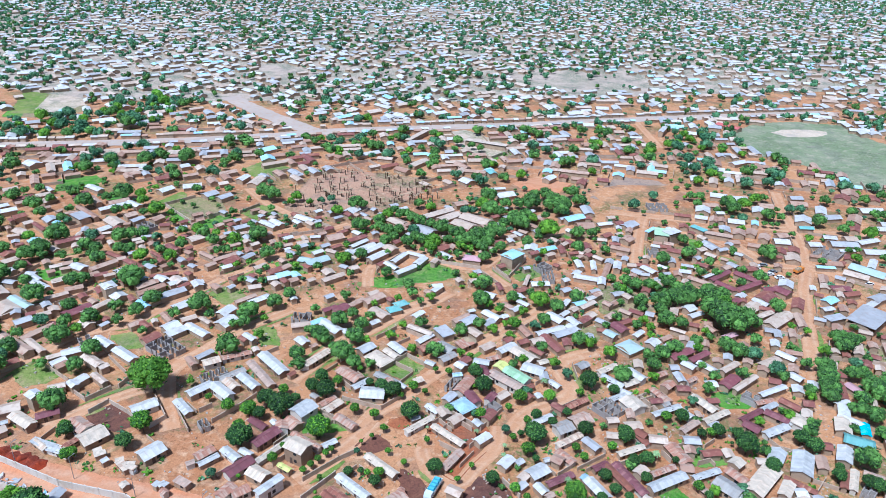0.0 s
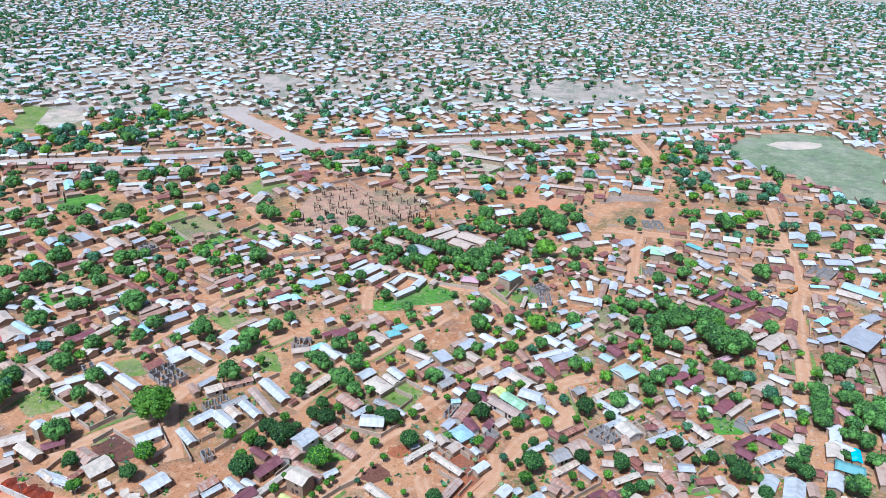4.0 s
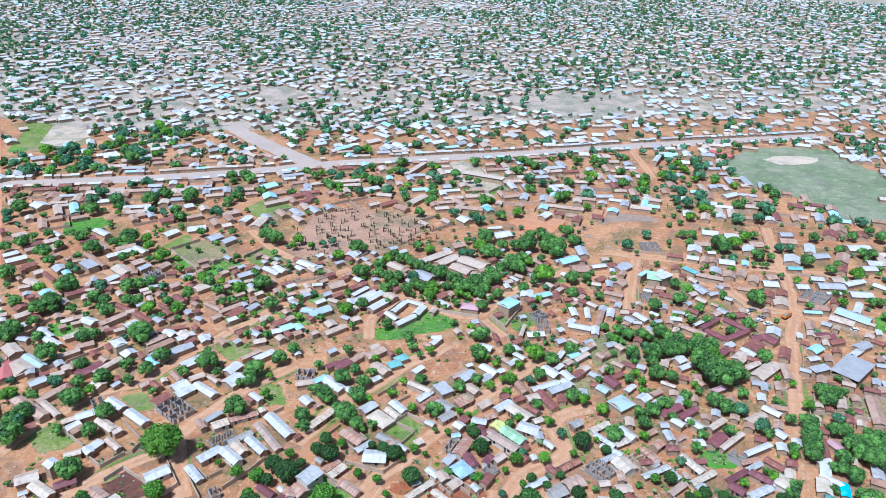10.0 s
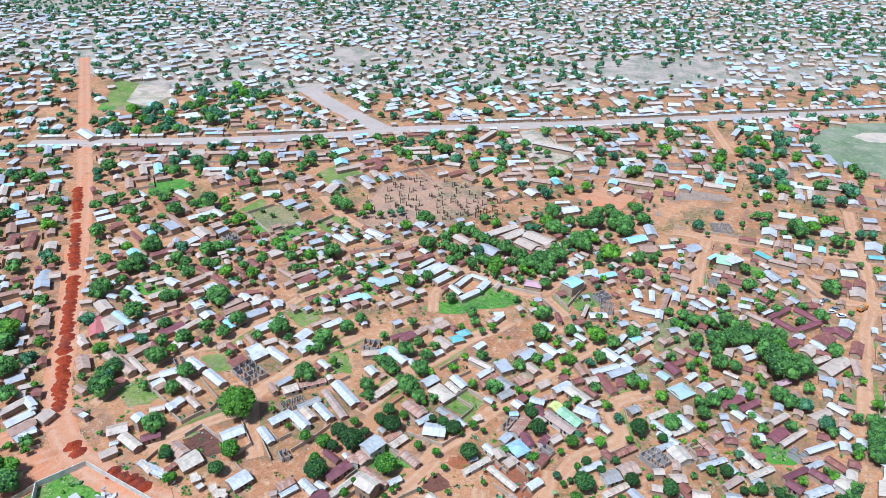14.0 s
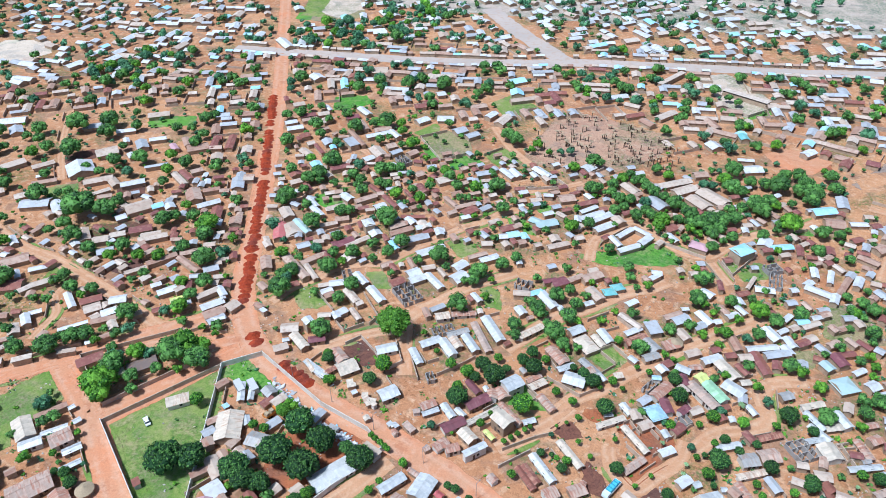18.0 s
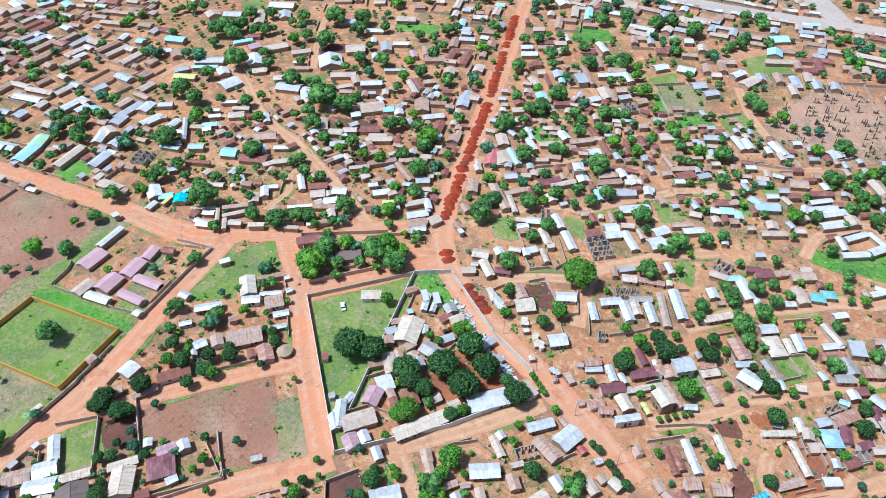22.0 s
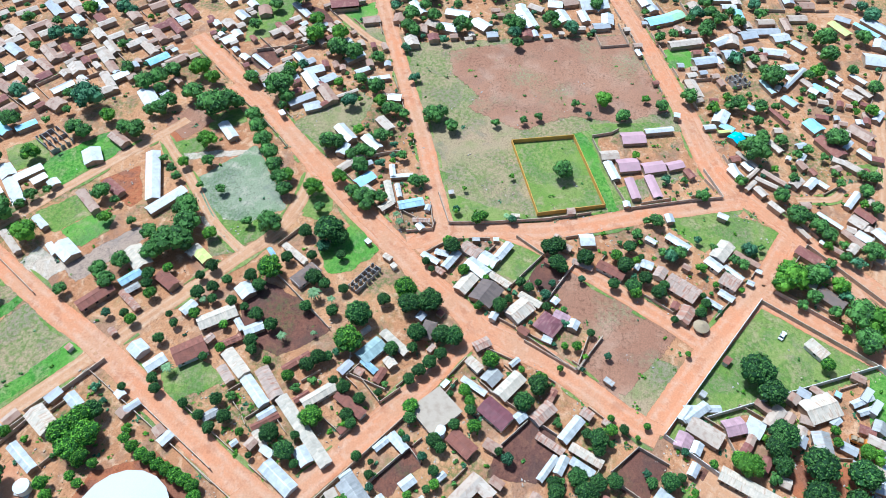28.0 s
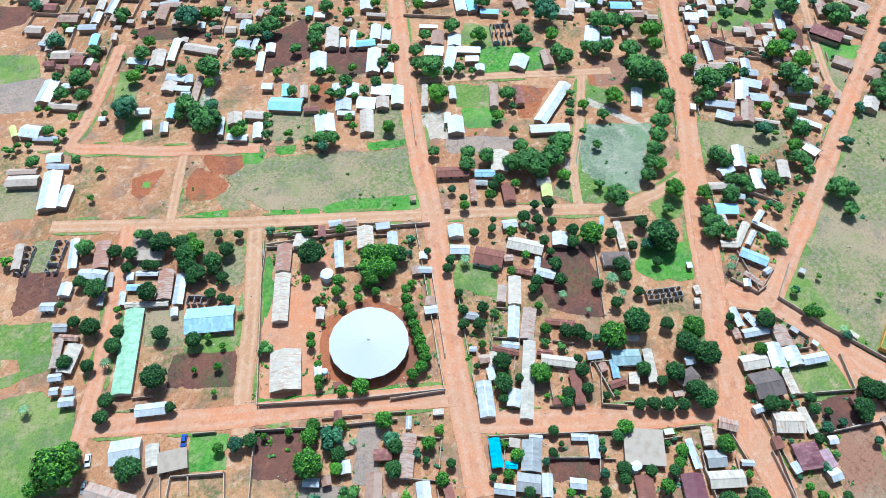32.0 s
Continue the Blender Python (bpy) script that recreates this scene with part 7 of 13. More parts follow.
house(96.5, 226.5, 4.7, 3.2, -61, "o")
house(102.3, 223.1, 6.1, 2.8, 32, "p")
house(111.8, 249.1, 6.6, 3.5, 45, "m")
house(116.3, 255.1, 4.5, 3.7, 51, "w")
house(126.1, 254.9, 8.8, 6.4, 45, "r")
house(122.5, 249.9, 6.7, 3.6, -52, "w")
house(134.7, 260.5, 7.1, 5.4, -52, "m")
house(137.1, 250.3, 9.4, 4.7, 66, "r")
house(117.9, 245.8, 7.2, 5.5, 47, "t")
house(125.0, 237.3, 15.0, 5.9, 43, "t")
house(120.6, 240.1, 8.7, 2.8, 35, "t")
house(132.5, 236.4, 10.4, 3.5, 82, "o")
house(151.4, 254.7, 6.8, 4.7, 38, "b")
house(147.3, 247.1, 5.3, 3.0, 19, "w")
house(146.7, 239.4, 8.3, 4.0, 23, "z", "f")
house(159.4, 239.9, 17.6, 10.6, 45, "z", "f")
house(172.0, 258.4, 8.5, 4.8, 31, "z")
house(167.6, 253.7, 7.5, 3.0, 40, "w")
house(162.6, 261.1, 7.8, 3.6, 19, "r")
house(159.5, 264.3, 7.7, 3.8, 28, "o")
house(174.9, 249.0, 4.7, 3.0, 79, "o")
house(118.0, 211.1, 6.8, 3.7, -44, "w")
house(111.0, 207.1, 9.4, 3.4, 33, "t")
house(116.6, 198.5, 4.8, 3.9, -52, "w")
house(93.7, 194.2, 8.6, 4.2, 46, "m")
house(98.6, 193.8, 13.2, 2.3, 42, "t")
house(106.0, 190.0, 11.6, 2.4, 30, "w")
shell(98.2, 186.6, 4.8, 4.1, -41, 1, 3)
house(81.5, 194.4, 4.9, 2.0, 36, "o")
house(72.7, 189.9, 5.0, 3.8, 43, "o")
house(72.2, 196.8, 4.4, 2.8, 35, "o")
house(55.3, 191.4, 8.5, 2.8, -41, "w")
house(60.7, 190.8, 6.2, 3.0, 32, "t")
house(63.3, 194.9, 7.2, 3.5, -51, "w")
house(54.3, 198.1, 8.6, 2.6, 37, "t")
house(55.3, 182.7, 6.9, 2.0, 36, "w")
house(56.7, 186.5, 8.0, 2.6, -34, "w")
shell(51.7, 176.9, 7.4, 6.6, -48, 3, 3)
house(59.5, 179.0, 6.7, 6.0, -58, "t")
house(69.4, 184.8, 8.3, 2.8, -58, "o")
house(69.9, 180.3, 3.5, 1.8, 35, "z")
house(69.6, 177.4, 11.0, 2.2, 30, "w")
house(75.5, 176.1, 4.4, 2.9, -54, "w")
house(82.0, 181.3, 9.3, 3.4, -56, "t")
house(84.2, 175.8, 10.7, 2.4, 34, "t")
house(79.0, 176.1, 3.4, 2.3, -84, "o")
house(82.2, 171.6, 4.3, 2.2, 34, "w")
house(74.9, 170.4, 8.3, 2.4, 41, "o")
house(95.2, 177.4, 10.0, 2.0, 35, "m")
house(102.9, 177.1, 7.5, 3.3, -39, "m")
house(100.5, 170.9, 9.8, 2.9, 30, "w")
house(93.5, 171.2, 5.2, 3.8, -45, "m")
house(102.4, 182.3, 6.8, 1.9, 35, "w")
house(101.6, 184.8, 6.5, 1.8, 20, "o")
house(109.3, 183.6, 6.9, 3.3, -46, "r")
house(109.1, 175.2, 5.8, 5.1, 45, "t", "h")
house(107.1, 176.5, 6.4, 1.8, 46, "w")
house(146.0, 218.7, 8.2, 3.6, 70, "t")
house(128.7, 192.6, 10.5, 3.5, 75, "r")
house(133.5, 194.6, 5.1, 3.6, -64, "p")
house(126.0, 185.7, 5.4, 2.1, 23, "w")
house(135.9, 186.2, 3.9, 2.0, 71, "t")
house(125.1, 177.4, 7.6, 2.7, -43, "w")
house(121.3, 174.4, 7.1, 4.7, 70, "t")
house(127.2, 173.1, 6.3, 3.0, 72, "a")
house(141.4, 182.0, 6.7, 3.7, 72, "z")
house(59.4, 164.7, 4.2, 3.5, -45, "r")
house(-235.2, 311.8, 7.5, 5.2, 47, "w")
house(-227.9, 305.5, 9.7, 5.7, 43, "w")
house(-245.4, 335.3, 7.4, 5.7, 45, "t")
house(-230.9, 323.7, 10.0, 5.1, 42, "r")
house(-227.0, 319.5, 9.6, 4.4, 47, "o")
house(-223.7, 329.8, 7.3, 5.5, 44, "t")
house(-217.6, 323.2, 8.8, 6.3, 77, "t")
house(-225.1, 338.0, 8.5, 2.9, -37, "w")
house(-204.8, 332.9, 8.1, 6.1, 38, "m")
house(-201.9, 342.4, 12.8, 4.7, -32, "w")
house(-192.6, 325.2, 13.2, 3.7, -44, "o")
house(-179.6, 324.8, 10.3, 5.6, 44, "o")
house(-178.7, 317.4, 14.7, 4.6, 48, "w")
house(-170.0, 321.8, 10.6, 4.2, -33, "w")
house(-187.9, 309.0, 22.0, 3.3, -38, "o")
house(-187.0, 301.6, 10.9, 6.1, -36, "z", "f")
house(-168.4, 298.9, 12.0, 7.0, -38, "t")
house(-169.6, 290.2, 6.4, 4.9, 63, "w")
house(-165.0, 307.7, 6.0, 5.9, 50, "o")
house(-159.1, 302.4, 7.0, 4.4, 61, "z")
house(-150.5, 305.4, 6.7, 5.1, 66, "o")
shell(-151.3, 296.6, 9.5, 5.4, -32, 3, 2)
house(-217.3, 299.5, 6.0, 5.7, 55, "r")
house(-200.5, 298.3, 7.5, 6.1, -38, "z")
house(-194.2, 293.5, 5.1, 3.8, -44, "b")
house(-205.5, 283.2, 9.2, 5.1, -26, "t")
house(-200.5, 289.1, 13.3, 2.5, -37, "r")
house(-208.3, 292.5, 4.6, 4.4, 52, "t")
house(-191.7, 272.8, 7.5, 5.8, -38, "b")
house(-178.6, 275.4, 11.0, 4.9, 45, "r")
house(-191.3, 253.5, 7.3, 4.6, 52, "t")
house(-183.5, 251.8, 8.3, 3.0, -40, "r")
house(-185.3, 245.2, 3.9, 3.9, -36, "w")
house(-197.0, 260.2, 6.1, 5.8, -34, "r")
house(-171.6, 239.2, 9.2, 2.8, -34, "w")
house(-159.9, 240.8, 9.8, 2.9, 51, "t")
house(-159.4, 250.6, 7.7, 5.0, -23, "w")
house(-150.1, 252.9, 12.0, 4.0, 56, "o")
house(-138.6, 256.5, 14.9, 3.0, -32, "r")
house(-149.8, 263.3, 11.2, 2.8, -28, "r")
house(-140.2, 249.7, 6.1, 5.0, 57, "w")
house(-142.9, 244.6, 4.6, 2.7, 38, "t")
house(-120.7, 244.6, 6.5, 4.3, -31, "w")
house(-113.5, 243.5, 6.9, 4.9, -37, "t")
house(-123.1, 241.1, 4.6, 3.9, 36, "o")
house(-104.6, 242.5, 4.4, 3.6, 38, "w")
house(-121.4, 248.2, 11.8, 3.0, 24, "r")
house(-128.3, 272.9, 8.9, 3.7, -37, "r")
house(-122.1, 285.9, 9.2, 6.2, 51, "t", wall=BLUEWALL)
house(-136.5, 285.5, 5.4, 5.4, 56, "o")
house(-133.1, 266.3, 8.8, 1.9, -36, "r")
house(-110.4, 267.6, 9.9, 3.0, -33, "o")
house(-102.3, 267.7, 12.4, 3.3, 47, "o")
house(-98.8, 263.0, 8.4, 5.4, 65, "r")
house(-96.8, 270.7, 3.7, 2.8, -47, "z")
house(-92.6, 268.7, 6.6, 3.7, 63, "z")
house(-94.2, 304.9, 11.5, 4.2, -35, "w")
house(-90.6, 306.7, 8.9, 4.0, -40, "w")
house(-106.5, 307.8, 5.6, 3.6, 53, "r")
house(-106.0, 299.2, 7.6, 4.7, 41, "z")
house(-137.4, 341.3, 8.0, 7.1, 55, "z")
house(-128.4, 338.3, 8.5, 5.6, 58, "z")
house(-163.6, 345.0, 8.6, 6.2, 61, "w")
house(-151.7, 353.0, 10.1, 7.6, 22, "w")
house(-76.8, 257.1, 7.8, 4.5, 47, "r")
house(-72.3, 252.7, 6.0, 4.8, 39, "b")
house(-76.0, 249.7, 4.4, 4.0, 27, "w")
house(-88.2, 276.5, 3.5, 3.1, 52, "t")
house(-77.5, 277.7, 3.1, 2.6, 45, "w")
house(-213.3, 285.4, 4.2, 2.4, -45, "o")
house(-218.1, 295.0, 4.8, 2.6, -41, "r")
house(-206.0, 278.0, 5.2, 2.9, 28, "t")
house(-221.3, 288.1, 5.6, 4.0, -48, "o")
house(-202.1, 308.3, 3.8, 2.4, 80, "o")
house(-195.9, 308.1, 6.3, 3.1, 28, "o")
house(-211.2, 311.9, 4.5, 3.7, 61, "o")
house(-180.2, 266.4, 6.8, 3.5, -30, "t")
house(-257.3, 338.7, 7.2, 3.2, -48, "r")
house(-57.4, 327.6, 7.3, 6.9, 65, "w")
house(-78.0, 312.7, 12.0, 5.2, -32, "w")
house(-80.9, 308.4, 5.6, 3.4, -44, "w")
house(-59.2, 293.4, 8.2, 6.8, 36, "o")
house(-68.0, 291.8, 5.0, 3.1, 17, "w")
house(-48.6, 293.5, 10.3, 3.8, 44, "r")
house(-46.5, 287.4, 10.6, 3.0, 55, "w")
house(-44.7, 282.6, 16.1, 3.4, 51, "w")
house(-38.9, 283.7, 12.1, 4.2, 55, "w")
house(-36.0, 275.3, 10.9, 4.5, 54, "w")
house(-31.1, 283.5, 6.4, 5.4, -41, "t")
house(-49.0, 277.1, 5.4, 3.4, -72, "w")
house(-21.9, 263.6, 11.7, 3.4, 48, "w")
house(-28.5, 266.2, 8.4, 3.1, -45, "w")
house(-16.5, 272.3, 8.4, 3.9, 67, "w")
house(-19.1, 278.7, 9.2, 3.0, -24, "w")
house(-26.1, 274.8, 11.0, 3.1, 64, "w")
house(-61.5, 267.6, 11.0, 5.8, 40, "e")
house(-66.8, 267.9, 5.7, 4.8, -14, "e")
house(-67.4, 253.8, 5.4, 3.8, -48, "b")
house(-54.1, 257.4, 5.2, 4.9, -52, "t")
house(-51.2, 253.1, 10.6, 3.6, 44, "t")
house(-44.4, 262.0, 4.7, 4.0, 39, "t")
house(-59.6, 249.1, 3.7, 3.0, 47, "t")
house(-13.0, 328.5, 19.0, 5.2, 43, "t")
house(-7.4, 324.4, 13.3, 6.3, 49, "t")
house(6.7, 322.7, 16.1, 8.6, -33, "t")
house(0.9, 314.9, 12.1, 7.6, -38, "t")
house(-32.3, 315.4, 10.6, 6.2, -38, "t")
house(-17.5, 305.7, 11.1, 7.9, -36, "z")
house(-5.2, 306.5, 3.9, 3.6, -72, "t")
house(-7.9, 286.4, 6.3, 5.3, 49, "r")
house(-5.6, 279.1, 7.1, 3.3, -43, "w")
house(6.2, 277.1, 8.4, 5.8, -8, "p", "h")
house(23.7, 298.4, 4.4, 3.2, -71, "w")
house(32.7, 291.4, 7.3, 6.1, 83, "w")
house(39.5, 290.9, 10.5, 4.2, 30, "b")
house(47.2, 291.5, 8.1, 3.1, -84, "r")
house(59.0, 296.5, 6.2, 4.4, -83, "r")
house(51.8, 287.7, 4.7, 2.8, 17, "r")
house(23.9, 277.2, 9.1, 7.0, 51, "b", "h", 2, wall=BLUEWALL)
shell(38.9, 265.2, 9.3, 4.7, -88, 2, 3)
shell(37.2, 273.7, 6.8, 4.8, 37, 2, 2)
house(29.6, 259.2, 9.8, 1.8, 77, "t")
house(35.0, 256.4, 7.8, 4.2, 11, "w")
house(53.2, 276.4, 7.4, 3.3, -82, "w")
house(59.4, 276.3, 9.3, 2.6, 87, "w")
house(54.8, 264.3, 10.2, 4.3, -15, "w")
house(56.1, 329.9, 11.8, 6.4, 33, "b")
house(64.4, 342.2, 11.2, 5.7, -83, "z")
house(60.9, 321.1, 8.8, 8.1, 13, "o")
house(21.4, 359.4, 10.7, 7.8, 29, "w")
house(17.6, 368.8, 8.7, 3.3, 15, "w")
house(-2.3, 342.8, 7.6, 5.7, 32, "o")
house(-7.3, 250.4, 4.5, 2.7, 15, "w")
house(95.5, 309.1, 9.2, 6.9, 78, "g", "s", 2)
house(91.3, 313.5, 8.1, 2.3, 49, "b", "f", 2)
house(100.3, 309.6, 8.3, 5.4, 37, "w", "f", 2)
shell(102.9, 353.3, 9.8, 8.1, 5, 3, 2)
house(83.3, 325.1, 9.3, 6.6, 44, "z")
house(71.1, 325.1, 8.4, 3.8, 21, "w")
house(75.2, 333.3, 4.3, 3.7, 22, "t")
house(77.9, 325.7, 5.0, 4.2, 34, "r")
house(70.0, 310.5, 6.1, 3.8, 43, "r")
house(79.1, 306.9, 6.2, 6.1, 49, "o")
house(76.2, 313.2, 4.3, 2.5, 36, "t")
house(74.3, 295.7, 9.0, 4.1, -22, "o")
house(72.2, 299.8, 5.4, 3.1, -6, "r")
shell(89.3, 294.8, 6.1, 4.2, 88, 2, 2)
house(99.0, 295.3, 7.2, 4.6, -23, "r")
house(64.1, 270.7, 17.3, 2.7, 73, "o")
house(69.8, 276.6, 7.7, 3.6, 78, "w")
house(61.0, 261.5, 6.9, 3.5, 82, "w")
house(77.9, 272.6, 4.7, 4.2, -46, "z")
house(83.2, 274.7, 7.5, 4.0, -54, "w")
house(89.7, 277.5, 4.4, 2.5, -41, "w")
house(89.2, 271.6, 5.5, 2.6, 24, "z")
house(112.7, 271.7, 14.4, 2.6, 42, "m")
house(124.2, 271.3, 12.0, 4.2, -47, "m")
house(121.9, 263.1, 14.3, 3.0, 35, "m")
house(112.5, 262.3, 9.5, 3.6, -48, "m")
house(103.4, 265.1, 12.4, 3.7, -39, "o")
house(117.4, 303.9, 9.0, 5.7, -65, "z")
house(121.6, 299.3, 5.7, 3.0, 26, "z")
house(107.5, 271.0, 6.5, 1.9, 38, "w")
house(116.8, 322.5, 8.3, 3.8, -51, "c", "s")
house(124.8, 316.6, 12.9, 4.0, -21, "o", "s")
house(130.1, 324.6, 7.3, 5.5, 78, "z")
house(110.4, 326.1, 4.8, 4.6, 83, "r")
house(129.6, 309.1, 5.7, 4.3, 5, "o")
house(135.7, 320.6, 6.9, 5.9, 73, "o")
house(138.4, 306.7, 5.7, 4.6, -17, "o")
house(142.5, 322.7, 7.9, 5.1, 65, "o")
house(146.5, 316.4, 7.7, 5.2, 64, "o")
house(113.1, 339.9, 8.5, 4.0, -12, "r")
house(122.3, 338.8, 6.3, 5.3, -18, "w")
house(126.0, 349.5, 8.4, 7.5, 75, "w")
house(127.9, 336.7, 7.6, 4.1, 71, "o")
house(132.0, 336.3, 6.1, 3.6, 74, "o")
house(138.6, 334.8, 8.2, 6.5, -12, "w")
house(148.3, 335.1, 6.6, 3.5, 72, "b")
house(155.4, 352.0, 8.4, 6.4, 75, "w")
house(161.8, 359.7, 7.7, 7.3, -5, "o")
house(130.1, 357.4, 12.4, 5.7, -1, "o")
house(140.5, 372.4, 9.0, 7.4, -13, "w")
house(151.4, 370.0, 7.9, 7.6, -5, "w")
house(133.6, 345.6, 4.5, 3.9, 5, "w")
house(174.3, 340.9, 9.7, 8.0, 69, "w")
house(171.5, 330.4, 7.4, 4.1, 1, "c")
house(189.1, 355.2, 11.6, 5.6, 70, "w")
house(181.3, 365.6, 8.9, 7.3, -4, "o")
house(183.2, 374.3, 7.2, 5.8, 5, "z")
house(209.7, 376.9, 8.9, 8.2, 60, "r")
house(202.1, 345.4, 12.1, 6.7, 61, "o")
house(196.5, 333.3, 10.8, 5.2, 66, "r")
house(218.0, 386.0, 11.5, 8.8, 71, "o")
house(216.4, 359.1, 12.7, 8.0, 5, "w")
house(227.3, 378.3, 9.5, 6.8, 71, "r")
house(210.4, 333.9, 7.6, 5.9, 5, "w")
house(217.0, 341.2, 8.4, 6.4, -3, "w")
house(191.4, 347.5, 9.2, 6.2, 13, "z")
house(153.3, 312.9, 7.4, 6.7, -3, "w")
house(156.0, 320.1, 5.9, 5.3, 16, "o")
house(151.7, 294.7, 8.3, 6.7, 76, "t")
house(148.2, 300.4, 6.7, 5.5, 70, "r")
house(155.4, 302.8, 6.6, 5.1, 73, "r")
house(178.4, 319.5, 6.4, 4.6, -5, "w")
house(188.0, 319.2, 6.3, 5.6, 5, "t")
house(181.9, 312.2, 12.9, 6.6, 0, "z")
house(195.2, 316.9, 12.6, 4.4, 25, "w")
house(192.8, 304.7, 10.6, 6.3, -1, "w")
house(206.4, 313.6, 6.8, 4.7, -46, "w")
house(167.6, 310.8, 6.2, 5.4, 5, "w")
house(181.0, 305.4, 8.6, 2.7, 5, "w")
shell(171.0, 302.2, 11.5, 10.2, 49, 4, 2)
house(167.5, 290.1, 7.8, 5.0, -2, "o")
house(162.9, 286.4, 8.3, 2.9, -2, "b")
house(177.7, 297.2, 5.6, 3.9, 66, "r")
house(185.4, 291.2, 10.7, 3.4, 58, "w")
house(180.1, 284.0, 14.6, 7.6, -43, "e")
house(172.9, 279.3, 10.1, 5.6, -33, "t")
house(157.0, 273.9, 8.4, 4.1, 73, "o")
house(154.7, 267.0, 4.7, 4.0, 68, "t")
house(159.7, 265.2, 8.1, 5.0, 5, "m")
house(138.5, 266.9, 6.7, 5.9, 66, "w")
house(130.4, 261.9, 7.2, 4.1, 11, "m")
house(127.6, 279.9, 5.7, 4.4, 14, "r")
house(184.4, 269.9, 4.5, 2.8, 74, "w")
house(148.5, 264.3, 4.4, 2.5, 74, "w")
house(-110.2, 144.8, 9.6, 1.8, -21, "w", "s")
house(-104.8, 143.6, 2.2, 1.9, -27, "t", "s")
house(-103.2, 146.7, 6.0, 1.9, 63, "r")
house(-98.6, 149.5, 7.4, 6.7, 52, "t")
house(-94.2, 144.0, 2.7, 1.8, 40, "t", "s")
house(-92.8, 142.7, 3.4, 1.8, 39, "t", "s")
house(-86.2, 140.7, 2.6, 1.8, 30, "t", "s")
house(-82.6, 139.5, 2.9, 1.8, 12, "t", "s")
house(-79.0, 144.5, 6.9, 5.6, 53, "w")
house(-64.2, 145.3, 5.7, 3.5, 51, "o")
house(-62.4, 143.3, 6.1, 1.8, 47, "w")
house(-57.1, 146.1, 7.0, 2.8, -36, "w")
house(-53.0, 147.0, 4.8, 2.6, -29, "w")
house(-49.3, 153.3, 9.1, 4.0, 55, "m")
house(-45.6, 148.9, 13.0, 1.9, 56, "t")
house(-53.0, 141.1, 8.5, 4.1, 54, "m")
house(-46.9, 138.7, 6.2, 4.3, -27, "t")
house(-42.3, 133.6, 8.4, 2.5, 54, "w", "g", 2)
house(-40.7, 142.2, 5.0, 2.2, -30, "y")
house(-66.0, 134.4, 5.1, 2.7, -25, "o", "s")
house(-66.8, 141.6, 2.8, 2.3, 37, "o")
house(-53.4, 132.1, 5.4, 3.5, 63, "o")
house(-49.4, 132.1, 5.1, 3.6, 41, "o")
house(-71.1, 133.2, 1.8, 1.8, 47, "w")
house(-37.5, 153.4, 11.3, 2.3, -32, "o")
house(-38.2, 147.7, 6.7, 5.6, -26, "t", "g", 2)
house(-30.7, 152.8, 4.9, 2.7, 42, "w")
house(-14.7, 145.6, 11.9, 2.8, -38, "t")
house(-21.0, 137.1, 11.9, 2.8, -38, "w")
house(-23.7, 133.3, 8.1, 2.7, -37, "r")
house(2.8, 159.7, 12.2, 2.5, -39, "t")
house(4.6, 149.5, 9.3, 2.6, 59, "o")
house(38.0, 160.8, 9.9, 2.3, 37, "t")
house(36.4, 153.5, 6.6, 2.9, -49, "o")
house(23.3, 150.2, 3.1, 2.6, 42, "w")
house(28.2, 146.5, 6.2, 4.5, 38, "w")
house(34.1, 144.6, 8.9, 2.4, 33, "m")
house(23.7, 141.3, 3.5, 2.8, 48, "w")
house(28.8, 140.6, 4.4, 3.1, -53, "w")
house(30.9, 138.3, 3.0, 2.3, 39, "o")
house(31.0, 151.8, 2.3, 2.2, 24, "w")
house(-7.9, 135.4, 4.3, 2.4, -83, "o")
house(41.3, 145.5, 3.2, 2.9, -45, "b")
house(59.4, 163.4, 6.4, 2.4, -64, "r")
house(55.3, 158.0, 9.2, 2.1, 28, "t")
house(68.5, 157.4, 8.7, 4.3, -67, "o")
house(62.8, 150.6, 8.3, 2.0, 29, "o")
house(62.9, 145.8, 12.4, 3.3, 30, "w")
house(53.1, 146.6, 13.2, 2.8, -61, "m")
house(50.1, 146.9, 11.1, 2.2, -59, "r")
house(45.7, 150.7, 5.4, 1.8, 34, "m")
house(43.7, 141.6, 8.4, 3.5, -58, "w")
house(74.4, 150.2, 9.1, 2.2, 26, "w")
house(71.8, 144.8, 5.2, 2.1, -54, "o")
house(78.7, 145.2, 7.3, 5.4, -45, "z")
house(83.9, 154.9, 4.2, 4.1, 43, "t")
house(82.3, 149.7, 6.4, 3.3, -52, "o")
house(89.1, 148.8, 13.8, 5.3, 49, "t")
house(94.1, 145.7, 6.5, 3.3, 56, "t")
house(96.4, 159.1, 6.2, 4.3, 58, "w")
house(102.3, 156.2, 10.1, 5.7, 66, "w")
house(98.9, 148.3, 8.7, 1.8, -39, "r")
house(122.6, 167.2, 8.2, 4.8, -24, "c")
house(115.9, 161.1, 7.6, 4.2, 64, "w")
house(114.3, 151.5, 9.2, 2.2, 63, "t")
house(111.9, 151.5, 7.9, 1.8, 64, "r")
house(120.7, 153.9, 5.2, 1.8, -28, "o")
shell(116.2, 147.1, 4.0, 3.0, 49, 3, 2)
house(-448.4, 211.4, 15.2, 6.4, -24, "w")
house(-414.5, 205.0, 9.5, 9.2, -13, "t")
house(-405.0, 214.5, 12.5, 8.0, 39, "z")
house(-388.7, 224.3, 19.4, 6.8, -38, "t")
